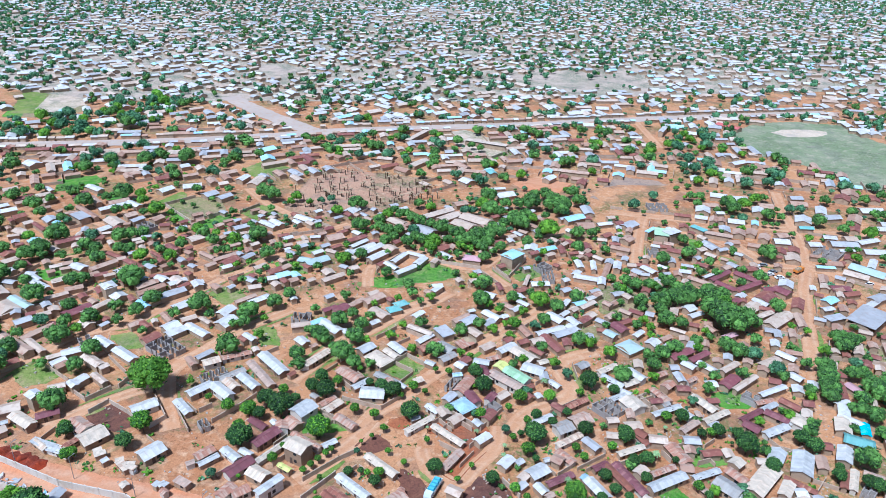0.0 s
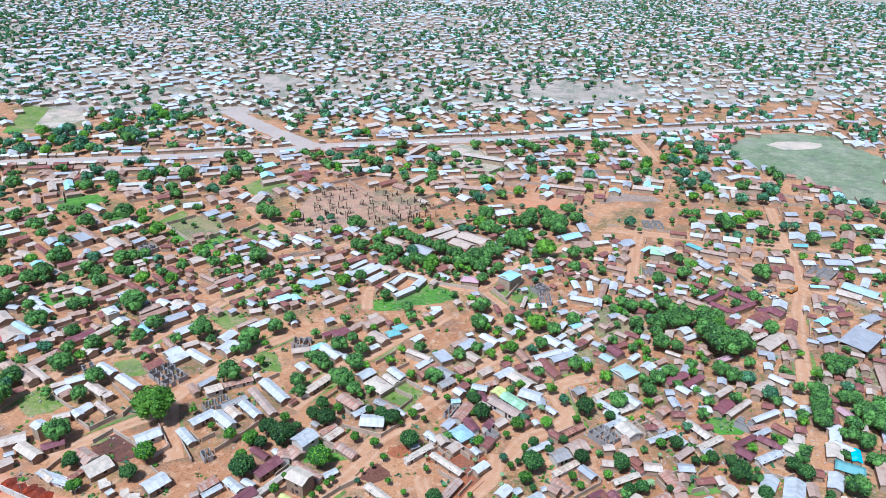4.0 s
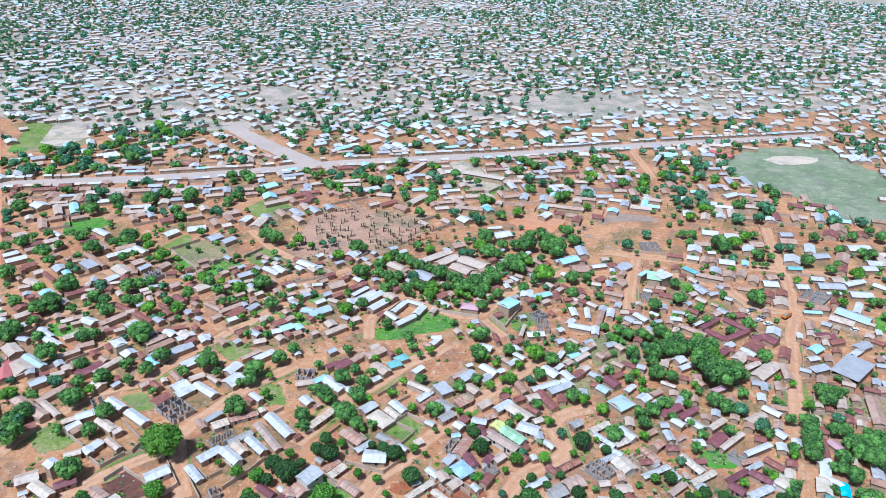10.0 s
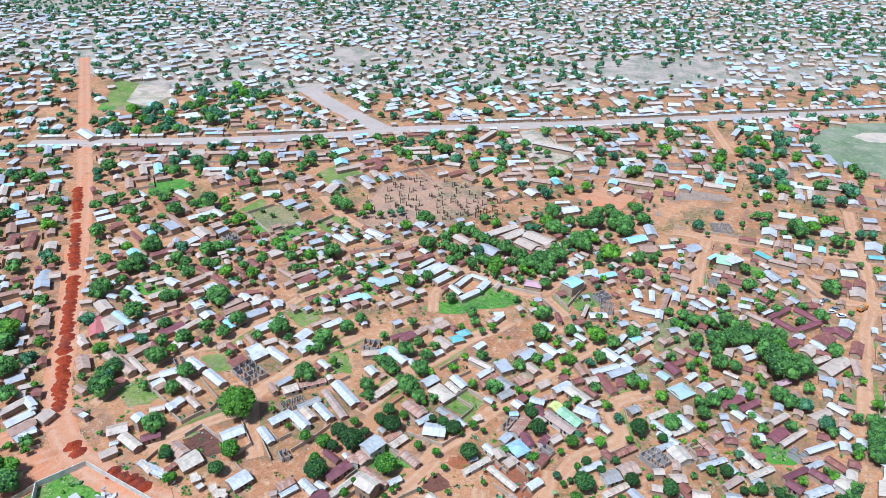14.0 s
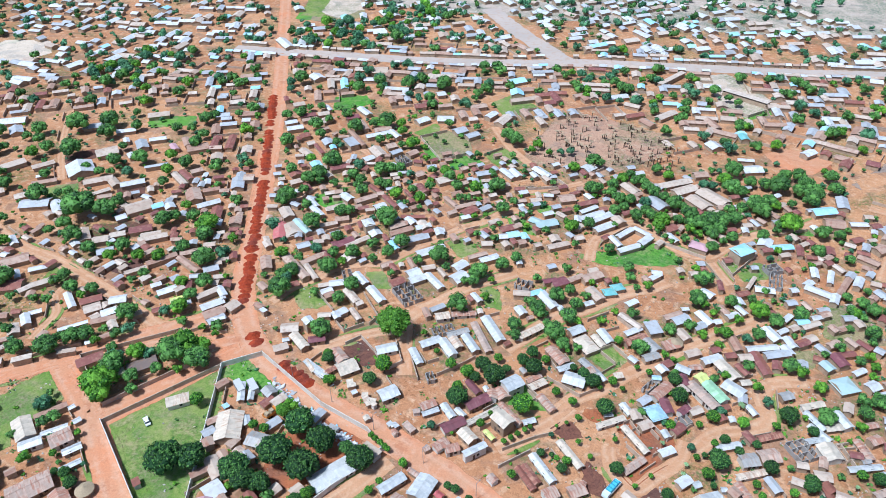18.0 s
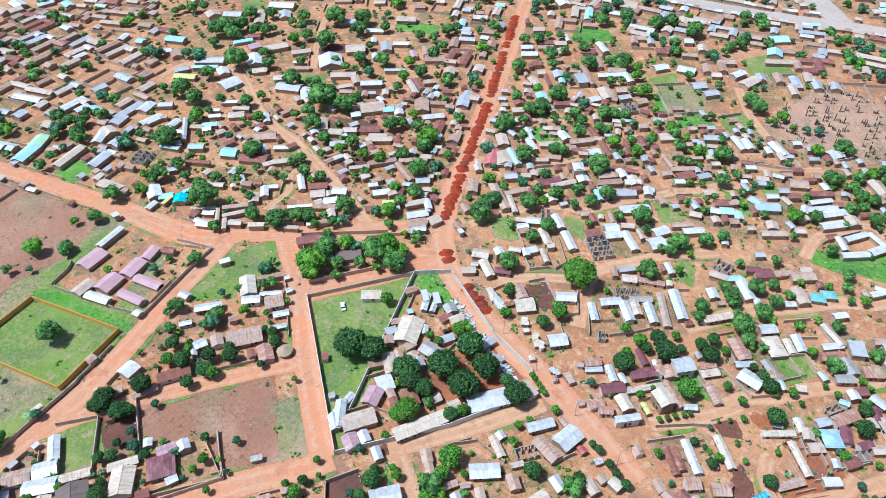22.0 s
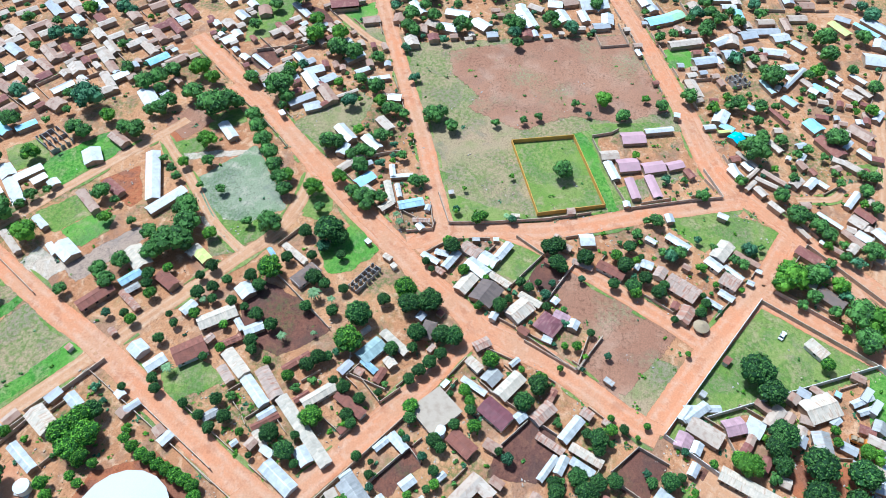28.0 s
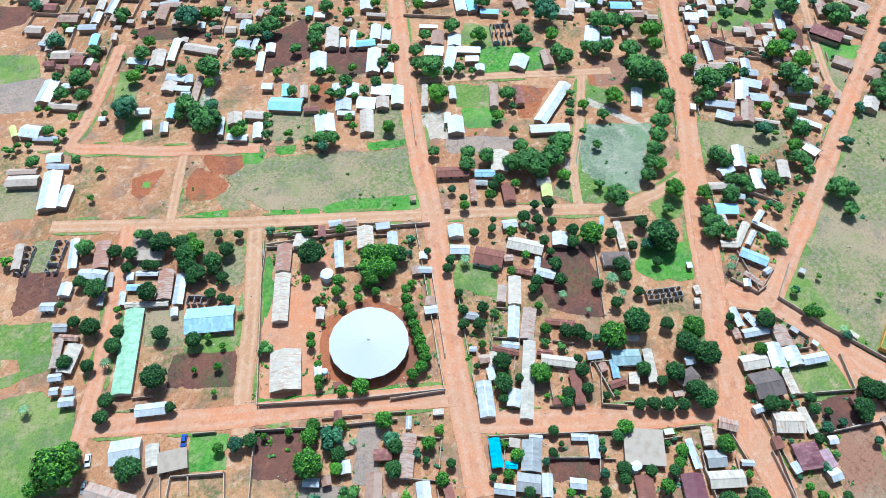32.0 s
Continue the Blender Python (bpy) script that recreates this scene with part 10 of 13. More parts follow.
tree(78.6, 182.2, 1.7, "n")
tree(54.6, 164.3, 2.6, "d")
tree(67.2, 168.6, 0.9, "q")
tree(82.4, 167.9, 2.3, "d")
tree(87.8, 167.7, 1.8, "d")
tree(96.3, 173.8, 1.7, "l")
tree(106.3, 177.7, 1.9, "l")
tree(105.2, 179.9, 1.3, "d")
tree(118.0, 190.8, 2.2, "d")
tree(117.0, 188.1, 1.8, "l")
tree(128.0, 204.0, 3.4, "d")
tree(126.2, 197.5, 3.7, "d")
tree(124.3, 191.7, 3.6, "d")
tree(123.1, 187.5, 2.8, "d")
tree(140.5, 223.6, 3.2, "d")
tree(144.7, 222.4, 3.2, "d")
tree(140.4, 218.0, 3.4, "d")
tree(149.0, 224.1, 2.1, "d")
tree(139.7, 207.5, 2.4, "n")
tree(135.7, 201.4, 2.7, "d")
tree(138.7, 200.6, 3.0, "d")
tree(139.0, 194.0, 3.7, "d")
tree(139.6, 189.7, 3.1, "d")
tree(144.1, 194.3, 3.7, "d")
tree(148.2, 195.9, 3.8, "d")
tree(141.8, 186.3, 4.2, "d")
tree(146.8, 189.6, 3.7, "d")
tree(132.7, 187.0, 2.9, "d")
tree(127.9, 182.8, 2.0, "d")
tree(130.6, 181.9, 2.5, "d")
tree(132.6, 178.7, 3.0, "d")
tree(132.5, 214.8, 2.4, "l")
tree(131.6, 170.5, 2.5, "d")
tree(135.1, 171.2, 2.0, "d")
tree(56.3, 206.4, 2.5, "l")
tree(121.5, 216.7, 2.0, "d")
tree(123.3, 215.1, 1.5, "d")
tree(112.2, 173.6, 2.1, "d")
tree(-234.5, 322.1, 4.0, "d")
tree(-234.8, 332.2, 2.5, "d")
tree(-229.0, 336.4, 2.7, "d")
tree(-207.8, 332.0, 3.7, "d")
tree(-197.8, 310.5, 2.5, "d")
tree(-193.8, 318.3, 4.5, "d")
tree(-187.5, 327.6, 2.8, "d")
tree(-179.8, 331.5, 5.2, "d")
tree(-171.8, 333.7, 3.2, "l")
tree(-166.6, 324.8, 3.1, "l")
tree(-153.5, 312.3, 4.2, "l")
tree(-159.5, 310.4, 2.4, "d")
tree(-216.7, 311.0, 4.5, "d")
tree(-208.5, 303.4, 3.1, "d")
tree(-215.1, 322.8, 2.6, "d")
tree(-220.2, 287.2, 4.4, "d")
tree(-240.8, 316.3, 3.4, "d")
tree(-194.8, 298.4, 2.7, "d")
tree(-190.5, 296.2, 2.2, "n")
tree(-183.6, 277.0, 5.2, "d")
tree(-187.6, 277.7, 2.9, "d")
tree(-197.2, 275.7, 2.9, "l")
tree(-183.2, 262.3, 4.5, "d")
tree(-186.1, 256.4, 3.9, "d")
tree(-180.4, 258.4, 2.4, "d")
tree(-200.0, 262.0, 3.2, "d")
tree(-182.4, 247.0, 2.7, "d")
tree(-185.5, 236.7, 4.8, "d")
tree(-185.9, 233.4, 3.7, "d")
tree(-154.5, 257.2, 3.4, "d")
tree(-173.2, 310.4, 3.0, "d")
tree(-170.3, 315.5, 2.4, "d")
tree(-155.8, 279.7, 3.9, "d")
tree(-152.4, 283.1, 3.4, "d")
tree(-147.7, 286.0, 3.1, "d")
tree(-140.1, 282.6, 2.4, "n")
tree(-149.9, 267.3, 3.2, "d")
tree(-145.9, 268.0, 3.0, "d")
tree(-166.8, 269.6, 3.3, "d")
tree(-160.4, 266.7, 3.1, "d")
tree(-169.3, 279.8, 3.2, "n")
tree(-167.1, 264.1, 2.0, "d")
tree(-125.1, 263.0, 3.1, "l")
tree(-137.4, 261.5, 3.4, "l")
tree(-132.1, 268.9, 2.6, "d")
tree(-130.0, 257.3, 1.8, "d")
tree(-122.1, 256.5, 1.6, "d")
tree(-125.4, 275.3, 2.7, "d")
tree(-128.0, 281.4, 1.9, "l")
tree(-130.1, 238.7, 5.5, "d")
tree(-107.2, 271.6, 2.3, "d")
tree(-103.7, 272.9, 2.3, "d")
tree(-94.4, 259.5, 1.8, "l")
tree(-89.9, 263.1, 1.5, "q")
tree(-93.7, 287.3, 4.5, "d")
tree(-116.3, 316.9, 2.3, "d")
tree(-98.5, 324.0, 2.1, "d")
tree(-108.4, 342.7, 4.3, "d")
tree(-102.1, 339.2, 4.3, "d")
tree(-129.0, 347.5, 2.5, "d")
tree(-90.8, 333.3, 2.4, "l")
tree(-112.8, 280.6, 3.2, "d")
tree(-124.5, 292.5, 3.1, "l")
tree(-119.9, 288.6, 3.1, "d")
tree(-131.2, 290.9, 2.4, "d")
tree(-103.7, 283.4, 3.2, "l")
tree(-97.9, 274.5, 1.6, "l")
tree(-95.2, 284.7, 1.7, "d")
tree(-84.0, 269.6, 3.5, "d")
tree(-81.4, 278.8, 2.3, "d")
tree(-82.8, 253.8, 1.5, "d")
tree(-81.3, 258.3, 1.6, "d")
tree(-87.6, 246.1, 1.9, "d")
tree(-79.6, 246.2, 1.7, "d")
tree(-74.0, 269.5, 1.8, "d")
tree(-102.2, 302.1, 2.0, "d")
tree(-86.8, 309.7, 1.8, "d")
tree(-154.4, 237.9, 3.1, "d")
tree(-150.8, 239.3, 2.8, "d")
tree(-173.0, 235.4, 2.6, "d")
tree(-146.1, 345.3, 2.8, "d")
tree(-169.5, 346.4, 1.9, "l")
tree(-139.9, 301.6, 2.3, "l")
tree(-172.1, 259.2, 2.4, "d")
tree(-114.6, 290.6, 2.2, "l")
tree(-160.3, 261.5, 2.2, "d")
tree(-56.4, 332.9, 4.1, "d")
tree(-52.8, 333.0, 2.9, "d")
tree(-63.9, 322.4, 3.2, "l")
tree(-49.6, 304.0, 4.1, "d")
tree(-47.1, 307.9, 2.7, "d")
tree(-69.4, 304.4, 1.9, "d")
tree(-43.1, 305.5, 1.7, "d")
tree(-23.8, 338.2, 2.9, "d")
tree(2.4, 349.0, 2.1, "d")
tree(-41.1, 313.6, 3.1, "d")
tree(-37.9, 321.1, 3.1, "l")
tree(-35.4, 326.9, 2.8, "d")
tree(-31.4, 321.7, 3.1, "d")
tree(-27.0, 321.5, 2.8, "d")
tree(-40.0, 306.3, 2.7, "d")
tree(-35.1, 300.9, 3.4, "d")
tree(-30.0, 302.1, 3.0, "d")
tree(-31.2, 295.0, 2.6, "d")
tree(-34.6, 290.0, 2.9, "d")
tree(-24.4, 289.1, 3.3, "d")
tree(-21.1, 295.4, 2.9, "d")
tree(-24.4, 317.5, 3.1, "d")
tree(-20.8, 313.5, 3.5, "d")
tree(-15.4, 311.9, 2.7, "d")
tree(-17.2, 333.6, 2.9, "l")
tree(-9.7, 306.4, 4.1, "d")
tree(-5.5, 306.0, 2.7, "d")
tree(-22.9, 302.8, 3.0, "n")
tree(-17.7, 292.2, 3.1, "d")
tree(-12.4, 288.8, 4.1, "l")
tree(-13.1, 284.4, 3.0, "l")
tree(-1.5, 299.5, 4.0, "d")
tree(0.3, 292.7, 3.1, "d")
tree(4.3, 293.3, 4.1, "d")
tree(8.2, 296.9, 4.7, "d")
tree(13.2, 300.4, 4.2, "d")
tree(18.3, 303.9, 3.7, "d")
tree(15.2, 312.3, 2.7, "d")
tree(20.5, 315.6, 3.1, "d")
tree(12.3, 292.8, 3.6, "d")
tree(10.4, 287.5, 3.0, "d")
tree(18.8, 288.5, 2.8, "d")
tree(0.5, 288.5, 2.5, "l")
tree(4.5, 286.3, 2.2, "l")
tree(-0.6, 280.0, 2.2, "d")
tree(11.5, 277.2, 2.8, "d")
tree(7.3, 291.2, 3.1, "d")
tree(-5.8, 294.1, 2.6, "d")
tree(0.8, 331.4, 2.8, "n")
tree(5.2, 332.5, 2.5, "n")
tree(9.4, 339.6, 3.7, "l")
tree(14.0, 331.7, 4.6, "d")
tree(18.4, 331.1, 3.2, "d")
tree(12.7, 350.0, 4.8, "d")
tree(21.8, 342.9, 3.3, "d")
tree(28.6, 343.5, 3.3, "d")
tree(25.8, 320.6, 4.5, "d")
tree(28.8, 315.0, 4.4, "d")
tree(31.3, 325.7, 3.9, "d")
tree(35.2, 342.7, 5.3, "d")
tree(37.1, 356.1, 3.6, "d")
tree(43.7, 359.5, 3.7, "d")
tree(34.6, 324.5, 2.8, "l")
tree(42.0, 329.9, 2.3, "d")
tree(47.1, 350.2, 4.2, "d")
tree(50.7, 340.1, 5.3, "d")
tree(50.4, 334.8, 4.0, "d")
tree(44.4, 343.1, 3.5, "d")
tree(41.9, 307.3, 5.4, "l")
tree(38.0, 307.5, 2.7, "d")
tree(31.3, 295.7, 2.9, "d")
tree(38.3, 286.6, 2.0, "l")
tree(54.3, 292.2, 3.1, "d")
tree(55.4, 307.7, 3.5, "d")
tree(62.8, 309.7, 2.7, "d")
tree(60.8, 350.7, 3.9, "d")
tree(58.6, 363.6, 3.7, "d")
tree(36.7, 302.9, 2.1, "d")
tree(15.4, 284.6, 2.0, "d")
tree(-42.9, 274.1, 3.0, "d")
tree(-32.1, 279.2, 1.6, "d")
tree(-29.6, 258.3, 2.6, "d")
tree(-59.4, 261.0, 2.1, "d")
tree(-44.5, 256.5, 1.9, "d")
tree(-49.4, 268.0, 3.4, "q")
tree(-52.7, 272.0, 2.0, "l")
tree(-18.9, 248.4, 2.6, "d")
tree(11.9, 252.0, 3.5, "d")
tree(7.3, 259.2, 1.9, "l")
tree(-69.3, 261.4, 1.9, "l")
tree(-51.8, 284.8, 1.4, "l")
tree(-21.2, 286.5, 1.4, "d")
tree(-16.9, 283.8, 1.4, "d")
tree(-12.8, 281.7, 1.5, "d")
tree(-8.7, 278.9, 1.5, "d")
tree(-5.6, 275.9, 1.5, "d")
tree(-73.2, 278.3, 1.8, "d")
tree(-89.5, 340.2, 3.0, "l")
tree(-81.2, 334.6, 2.1, "l")
tree(-75.7, 337.8, 2.1, "n")
tree(-70.5, 340.5, 2.4, "n")
tree(103.1, 365.4, 2.8, "n")
tree(89.7, 348.9, 3.4, "n")
tree(93.8, 342.6, 1.4, "d")
tree(129.4, 368.2, 2.6, "d")
tree(124.8, 356.6, 2.5, "d")
tree(124.1, 367.7, 2.6, "d")
tree(132.8, 348.4, 2.2, "d")
tree(139.9, 355.3, 4.5, "d")
tree(141.9, 350.1, 3.8, "d")
tree(149.2, 356.0, 3.9, "l")
tree(158.3, 366.4, 3.3, "l")
tree(164.4, 370.3, 2.4, "d")
tree(157.2, 342.9, 3.5, "d")
tree(163.5, 341.6, 2.5, "d")
tree(165.6, 353.6, 1.8, "d")
tree(142.8, 338.1, 2.7, "n")
tree(172.0, 353.4, 2.8, "n")
tree(178.0, 354.4, 2.6, "n")
tree(180.4, 337.3, 3.6, "d")
tree(196.6, 369.1, 3.0, "d")
tree(219.2, 372.4, 3.1, "d")
tree(204.0, 353.4, 2.9, "d")
tree(214.7, 350.4, 3.0, "d")
tree(219.2, 349.5, 3.0, "d")
tree(199.2, 323.1, 3.8, "l")
tree(189.1, 328.8, 2.8, "d")
tree(195.6, 336.2, 2.3, "d")
tree(234.6, 371.4, 3.6, "d")
tree(232.7, 381.4, 2.9, "d")
tree(211.7, 326.7, 1.8, "d")
tree(167.4, 316.5, 2.1, "l")
tree(161.7, 321.4, 1.7, "d")
tree(180.0, 295.0, 2.5, "l")
tree(163.1, 290.5, 2.0, "d")
tree(180.9, 304.4, 1.8, "d")
tree(185.2, 305.2, 1.8, "d")
tree(139.3, 293.2, 4.4, "d")
tree(126.4, 299.7, 1.8, "d")
tree(90.9, 284.1, 3.3, "d")
tree(103.9, 290.9, 3.4, "d")
tree(105.2, 306.7, 2.8, "d")
tree(111.1, 301.8, 2.2, "l")
tree(90.2, 308.5, 1.0, "d")
tree(92.5, 307.7, 1.0, "d")
tree(94.9, 306.8, 1.0, "d")
tree(97.2, 305.9, 1.0, "d")
tree(123.5, 325.5, 1.4, "d")
tree(127.5, 321.2, 1.4, "d")
tree(81.5, 285.7, 1.2, "n")
tree(66.8, 291.6, 2.3, "d")
tree(76.3, 308.6, 1.5, "d")
tree(104.6, 272.6, 2.5, "d")
tree(111.3, 273.6, 2.2, "d")
tree(111.2, 283.6, 2.3, "d")
tree(119.9, 265.6, 2.2, "d")
tree(123.4, 277.2, 2.3, "d")
tree(128.8, 270.2, 3.1, "d")
tree(65.3, 263.7, 2.1, "d")
tree(72.8, 271.1, 1.8, "d")
tree(70.7, 261.6, 2.7, "d")
tree(66.6, 255.1, 2.4, "d")
tree(74.6, 258.3, 2.9, "d")
tree(80.1, 259.0, 2.7, "d")
tree(83.3, 257.1, 1.9, "d")
tree(88.2, 260.3, 3.4, "d")
tree(87.2, 267.5, 2.0, "d")
tree(91.2, 257.4, 2.7, "d")
tree(96.1, 259.5, 2.1, "d")
tree(104.1, 259.6, 2.0, "l")
tree(193.5, 296.4, 2.4, "d")
tree(196.5, 296.7, 2.4, "d")
tree(200.0, 296.8, 1.9, "d")
tree(152.3, 333.5, 1.7, "d")
tree(158.4, 332.8, 1.7, "d")
tree(155.9, 333.0, 1.5, "d")
tree(88.1, 276.0, 1.2, "d")
tree(-106.9, 150.0, 2.5, "d")
tree(-87.9, 147.0, 2.8, "d")
tree(-56.0, 151.2, 3.9, "d")
tree(-44.9, 145.0, 1.6, "l")
tree(-59.4, 137.8, 1.6, "n")
tree(-52.1, 138.0, 0.7, "y")
tree(-100.3, 141.6, 1.7, "l")
tree(-43.6, 150.7, 1.0, "l")
tree(-35.2, 156.7, 3.2, "l")
tree(-23.1, 141.9, 1.5, "d")
tree(-19.9, 142.8, 1.0, "d")
tree(-18.0, 142.2, 1.1, "l")
tree(-14.9, 142.2, 1.6, "l")
tree(-15.4, 138.8, 1.9, "d")
tree(0.1, 145.3, 2.5, "d")
tree(-3.0, 156.9, 1.0, "l")
tree(28.4, 160.3, 3.5, "d")
tree(25.8, 154.8, 2.2, "l")
tree(21.8, 160.3, 1.2, "l")
tree(24.0, 162.2, 1.1, "d")
tree(19.3, 156.1, 1.1, "q")
tree(19.0, 152.2, 1.1, "q")
tree(15.8, 142.5, 2.1, "d")
tree(21.8, 139.7, 1.6, "l")
tree(39.6, 157.3, 1.4, "l")
tree(41.6, 153.6, 1.4, "l")
tree(37.5, 138.5, 3.0, "l")
tree(36.2, 143.5, 1.5, "q")
tree(27.9, 151.7, 1.2, "d")
tree(43.5, 165.8, 1.8, "d")
tree(-15.6, 161.0, 0.8, "l")
tree(-19.2, 157.3, 0.8, "l")
tree(-21.8, 154.7, 0.7, "l")
tree(10.1, 147.7, 0.9, "l")
tree(6.5, 142.0, 1.0, "l")
tree(-22.3, 150.4, 1.0, "n")
tree(-13.6, 151.2, 1.0, "l")
tree(-8.6, 147.1, 1.0, "y")
tree(24.9, 137.2, 1.1, "l")
tree(11.1, 161.4, 1.2, "q")
tree(-30.5, 139.6, 0.8, "l")
tree(-35.4, 141.6, 1.1, "l")
tree(-33.9, 143.9, 1.1, "l")
tree(-32.4, 146.3, 1.1, "l")
tree(-30.8, 148.7, 1.1, "l")
tree(-29.6, 150.5, 1.0, "l")
tree(54.6, 162.5, 2.7, "d")
tree(50.1, 158.6, 1.5, "l")
tree(55.2, 153.1, 2.0, "d")
tree(58.9, 153.8, 2.3, "d")
tree(61.8, 155.9, 1.8, "q")
tree(57.3, 146.6, 1.8, "d")
tree(46.3, 146.5, 2.0, "d")
tree(48.3, 141.6, 1.8, "d")
tree(51.6, 139.3, 1.4, "d")
tree(44.4, 138.4, 1.6, "d")
tree(67.1, 154.7, 1.2, "d")
tree(88.6, 161.3, 3.8, "d")
tree(88.3, 166.7, 1.8, "d")
tree(93.3, 153.9, 2.5, "d")
tree(105.8, 166.6, 2.6, "d")
tree(109.6, 169.8, 2.3, "d")
tree(108.3, 163.4, 2.7, "d")
tree(110.5, 152.1, 2.2, "d")
tree(112.4, 156.0, 1.4, "d")
tree(120.5, 158.2, 3.6, "d")
tree(117.6, 149.9, 2.5, "d")
tree(119.3, 148.4, 2.5, "d")
tree(70.9, 144.9, 1.6, "l")
tree(77.4, 166.8, 1.6, "d")
tree(80.4, 167.5, 1.6, "l")
tree(72.8, 141.8, 1.4, "d")
tree(67.3, 168.7, 0.9, "q")
tree(85.4, 163.9, 0.7, "d")
tree(131.1, 171.3, 2.1, "d")
tree(-429.9, 199.3, 3.9, "d")
tree(-426.9, 205.9, 3.5, "d")
tree(-435.5, 189.2, 2.6, "d")
tree(-435.8, 194.7, 2.7, "l")
tree(-386.8, 191.6, 5.8, "d")
tree(-381.9, 196.2, 6.6, "d")
tree(-374.0, 196.2, 4.8, "d")
tree(-381.8, 206.5, 5.3, "d")
tree(-392.2, 220.1, 4.8, "d")
tree(-383.7, 230.5, 4.2, "d")
tree(-370.4, 209.0, 4.0, "d")
tree(-365.8, 213.7, 4.0, "d")
tree(-365.1, 218.5, 2.9, "d")
tree(-363.5, 241.8, 4.6, "d")
tree(-364.7, 233.5, 2.9, "d")
tree(-354.1, 233.0, 3.5, "d")
tree(-342.9, 219.1, 3.9, "l")
tree(-340.8, 227.4, 3.9, "d")
tree(-323.7, 229.3, 6.1, "d")
tree(-345.8, 253.7, 6.6, "d")
tree(-332.5, 265.9, 5.7, "d")
tree(-322.9, 254.1, 5.0, "d")
tree(-314.5, 268.6, 3.5, "d")
tree(-329.2, 283.7, 2.6, "d")
tree(-303.1, 246.1, 2.7, "d")
tree(-293.6, 230.4, 4.1, "d")
tree(-281.9, 238.0, 4.6, "d")
tree(-269.3, 248.0, 3.6, "l")
tree(-255.5, 243.9, 4.2, "d")
tree(-267.1, 265.0, 4.1, "d")
tree(-282.1, 292.0, 4.3, "d")
tree(-290.4, 275.9, 3.4, "d")
tree(-282.5, 279.6, 3.0, "d")
tree(-270.4, 275.5, 3.3, "d")
tree(-341.0, 177.2, 7.2, "d")
tree(-375.4, 183.0, 3.2, "d")
tree(-364.5, 166.5, 4.6, "n")
tree(-374.2, 163.7, 3.1, "n")
tree(-341.3, 196.1, 3.3, "d")
tree(-327.3, 189.8, 3.7, "d")
tree(-301.0, 187.8, 5.3, "d")
tree(-317.1, 205.4, 2.9, "d")
tree(-294.5, 194.5, 2.5, "d")
tree(-291.3, 197.4, 2.8, "d")
tree(-269.3, 185.6, 8.0, "d")
tree(-258.4, 190.4, 5.4, "d")
tree(-260.2, 200.1, 3.3, "d")
tree(-304.0, 220.5, 2.6, "d")
tree(-292.7, 219.0, 2.8, "d")
tree(-278.2, 224.4, 3.1, "n")
tree(-260.1, 234.7, 3.4, "l")
tree(-253.7, 224.6, 2.9, "d")
tree(-287.2, 221.5, 2.5, "d")
tree(-342.4, 158.9, 4.1, "d")
tree(-335.1, 138.5, 5.7, "d")
tree(-321.8, 139.3, 4.9, "d")
tree(-312.9, 149.4, 3.0, "d")
tree(-300.0, 157.3, 3.8, "d")
tree(-300.4, 166.8, 2.7, "d")
tree(-271.0, 168.6, 2.6, "d")
tree(-268.4, 174.6, 3.6, "d")
tree(-255.9, 168.7, 4.4, "d")
tree(-282.4, 152.9, 3.2, "l")
tree(-226.7, 211.1, 2.7, "l")
tree(-216.5, 204.6, 3.4, "d")
tree(-204.0, 200.4, 5.3, "l")
tree(-226.5, 195.6, 4.3, "d")
tree(-225.1, 201.2, 3.1, "d")
tree(-306.7, 131.7, 4.0, "l")
tree(-308.1, 138.8, 2.1, "d")
tree(-347.3, 134.0, 2.6, "d")
tree(-407.0, 172.2, 2.7, "d")
tree(-304.4, 128.0, 2.9, "d")
tree(-296.3, 109.6, 5.8, "d")
tree(-301.3, 107.3, 3.9, "d")
tree(-287.5, 127.5, 2.0, "d")
tree(-278.6, 133.8, 2.2, "n")
tree(-256.8, 133.3, 5.0, "d")
tree(-236.2, 146.3, 2.9, "d")
tree(-237.0, 142.2, 2.5, "d")
tree(-232.2, 156.0, 2.3, "d")
tree(-242.0, 164.9, 3.4, "d")
tree(-229.1, 164.7, 2.9, "l")
tree(-229.1, 172.7, 3.6, "d")
tree(-217.6, 169.7, 2.9, "q")
tree(-209.2, 173.3, 3.2, "l")
tree(-204.0, 183.2, 3.2, "d")
tree(-188.2, 178.3, 5.0, "d")
tree(-200.7, 194.1, 4.1, "d")
tree(-206.2, 161.5, 2.4, "d")
tree(-207.7, 155.9, 2.2, "d")
tree(-177.7, 166.5, 3.7, "d")
tree(-177.9, 157.9, 2.9, "d")
tree(-176.1, 149.8, 3.6, "l")
tree(-187.1, 163.1, 2.7, "l")
tree(-169.4, 143.9, 2.0, "d")
tree(-160.7, 144.8, 1.6, "q")
tree(-226.7, 141.6, 3.2, "d")
tree(-218.1, 144.5, 2.8, "d")
tree(-230.0, 132.0, 2.2, "d")
tree(-235.9, 130.5, 2.0, "d")
tree(-219.6, 139.8, 2.0, "l")
tree(-248.6, 120.9, 2.5, "d")
tree(-245.5, 127.4, 2.1, "d")
tree(-276.1, 109.7, 2.4, "d")
tree(-271.0, 114.0, 1.7, "l")
tree(-274.1, 102.7, 3.4, "d")
tree(-263.8, 100.8, 2.6, "d")
tree(-252.0, 109.6, 2.9, "d")
tree(-244.5, 116.1, 2.3, "d")
tree(-272.7, 92.1, 4.2, "d")
tree(-272.2, 88.5, 2.4, "d")
tree(-239.9, 96.7, 6.2, "d")
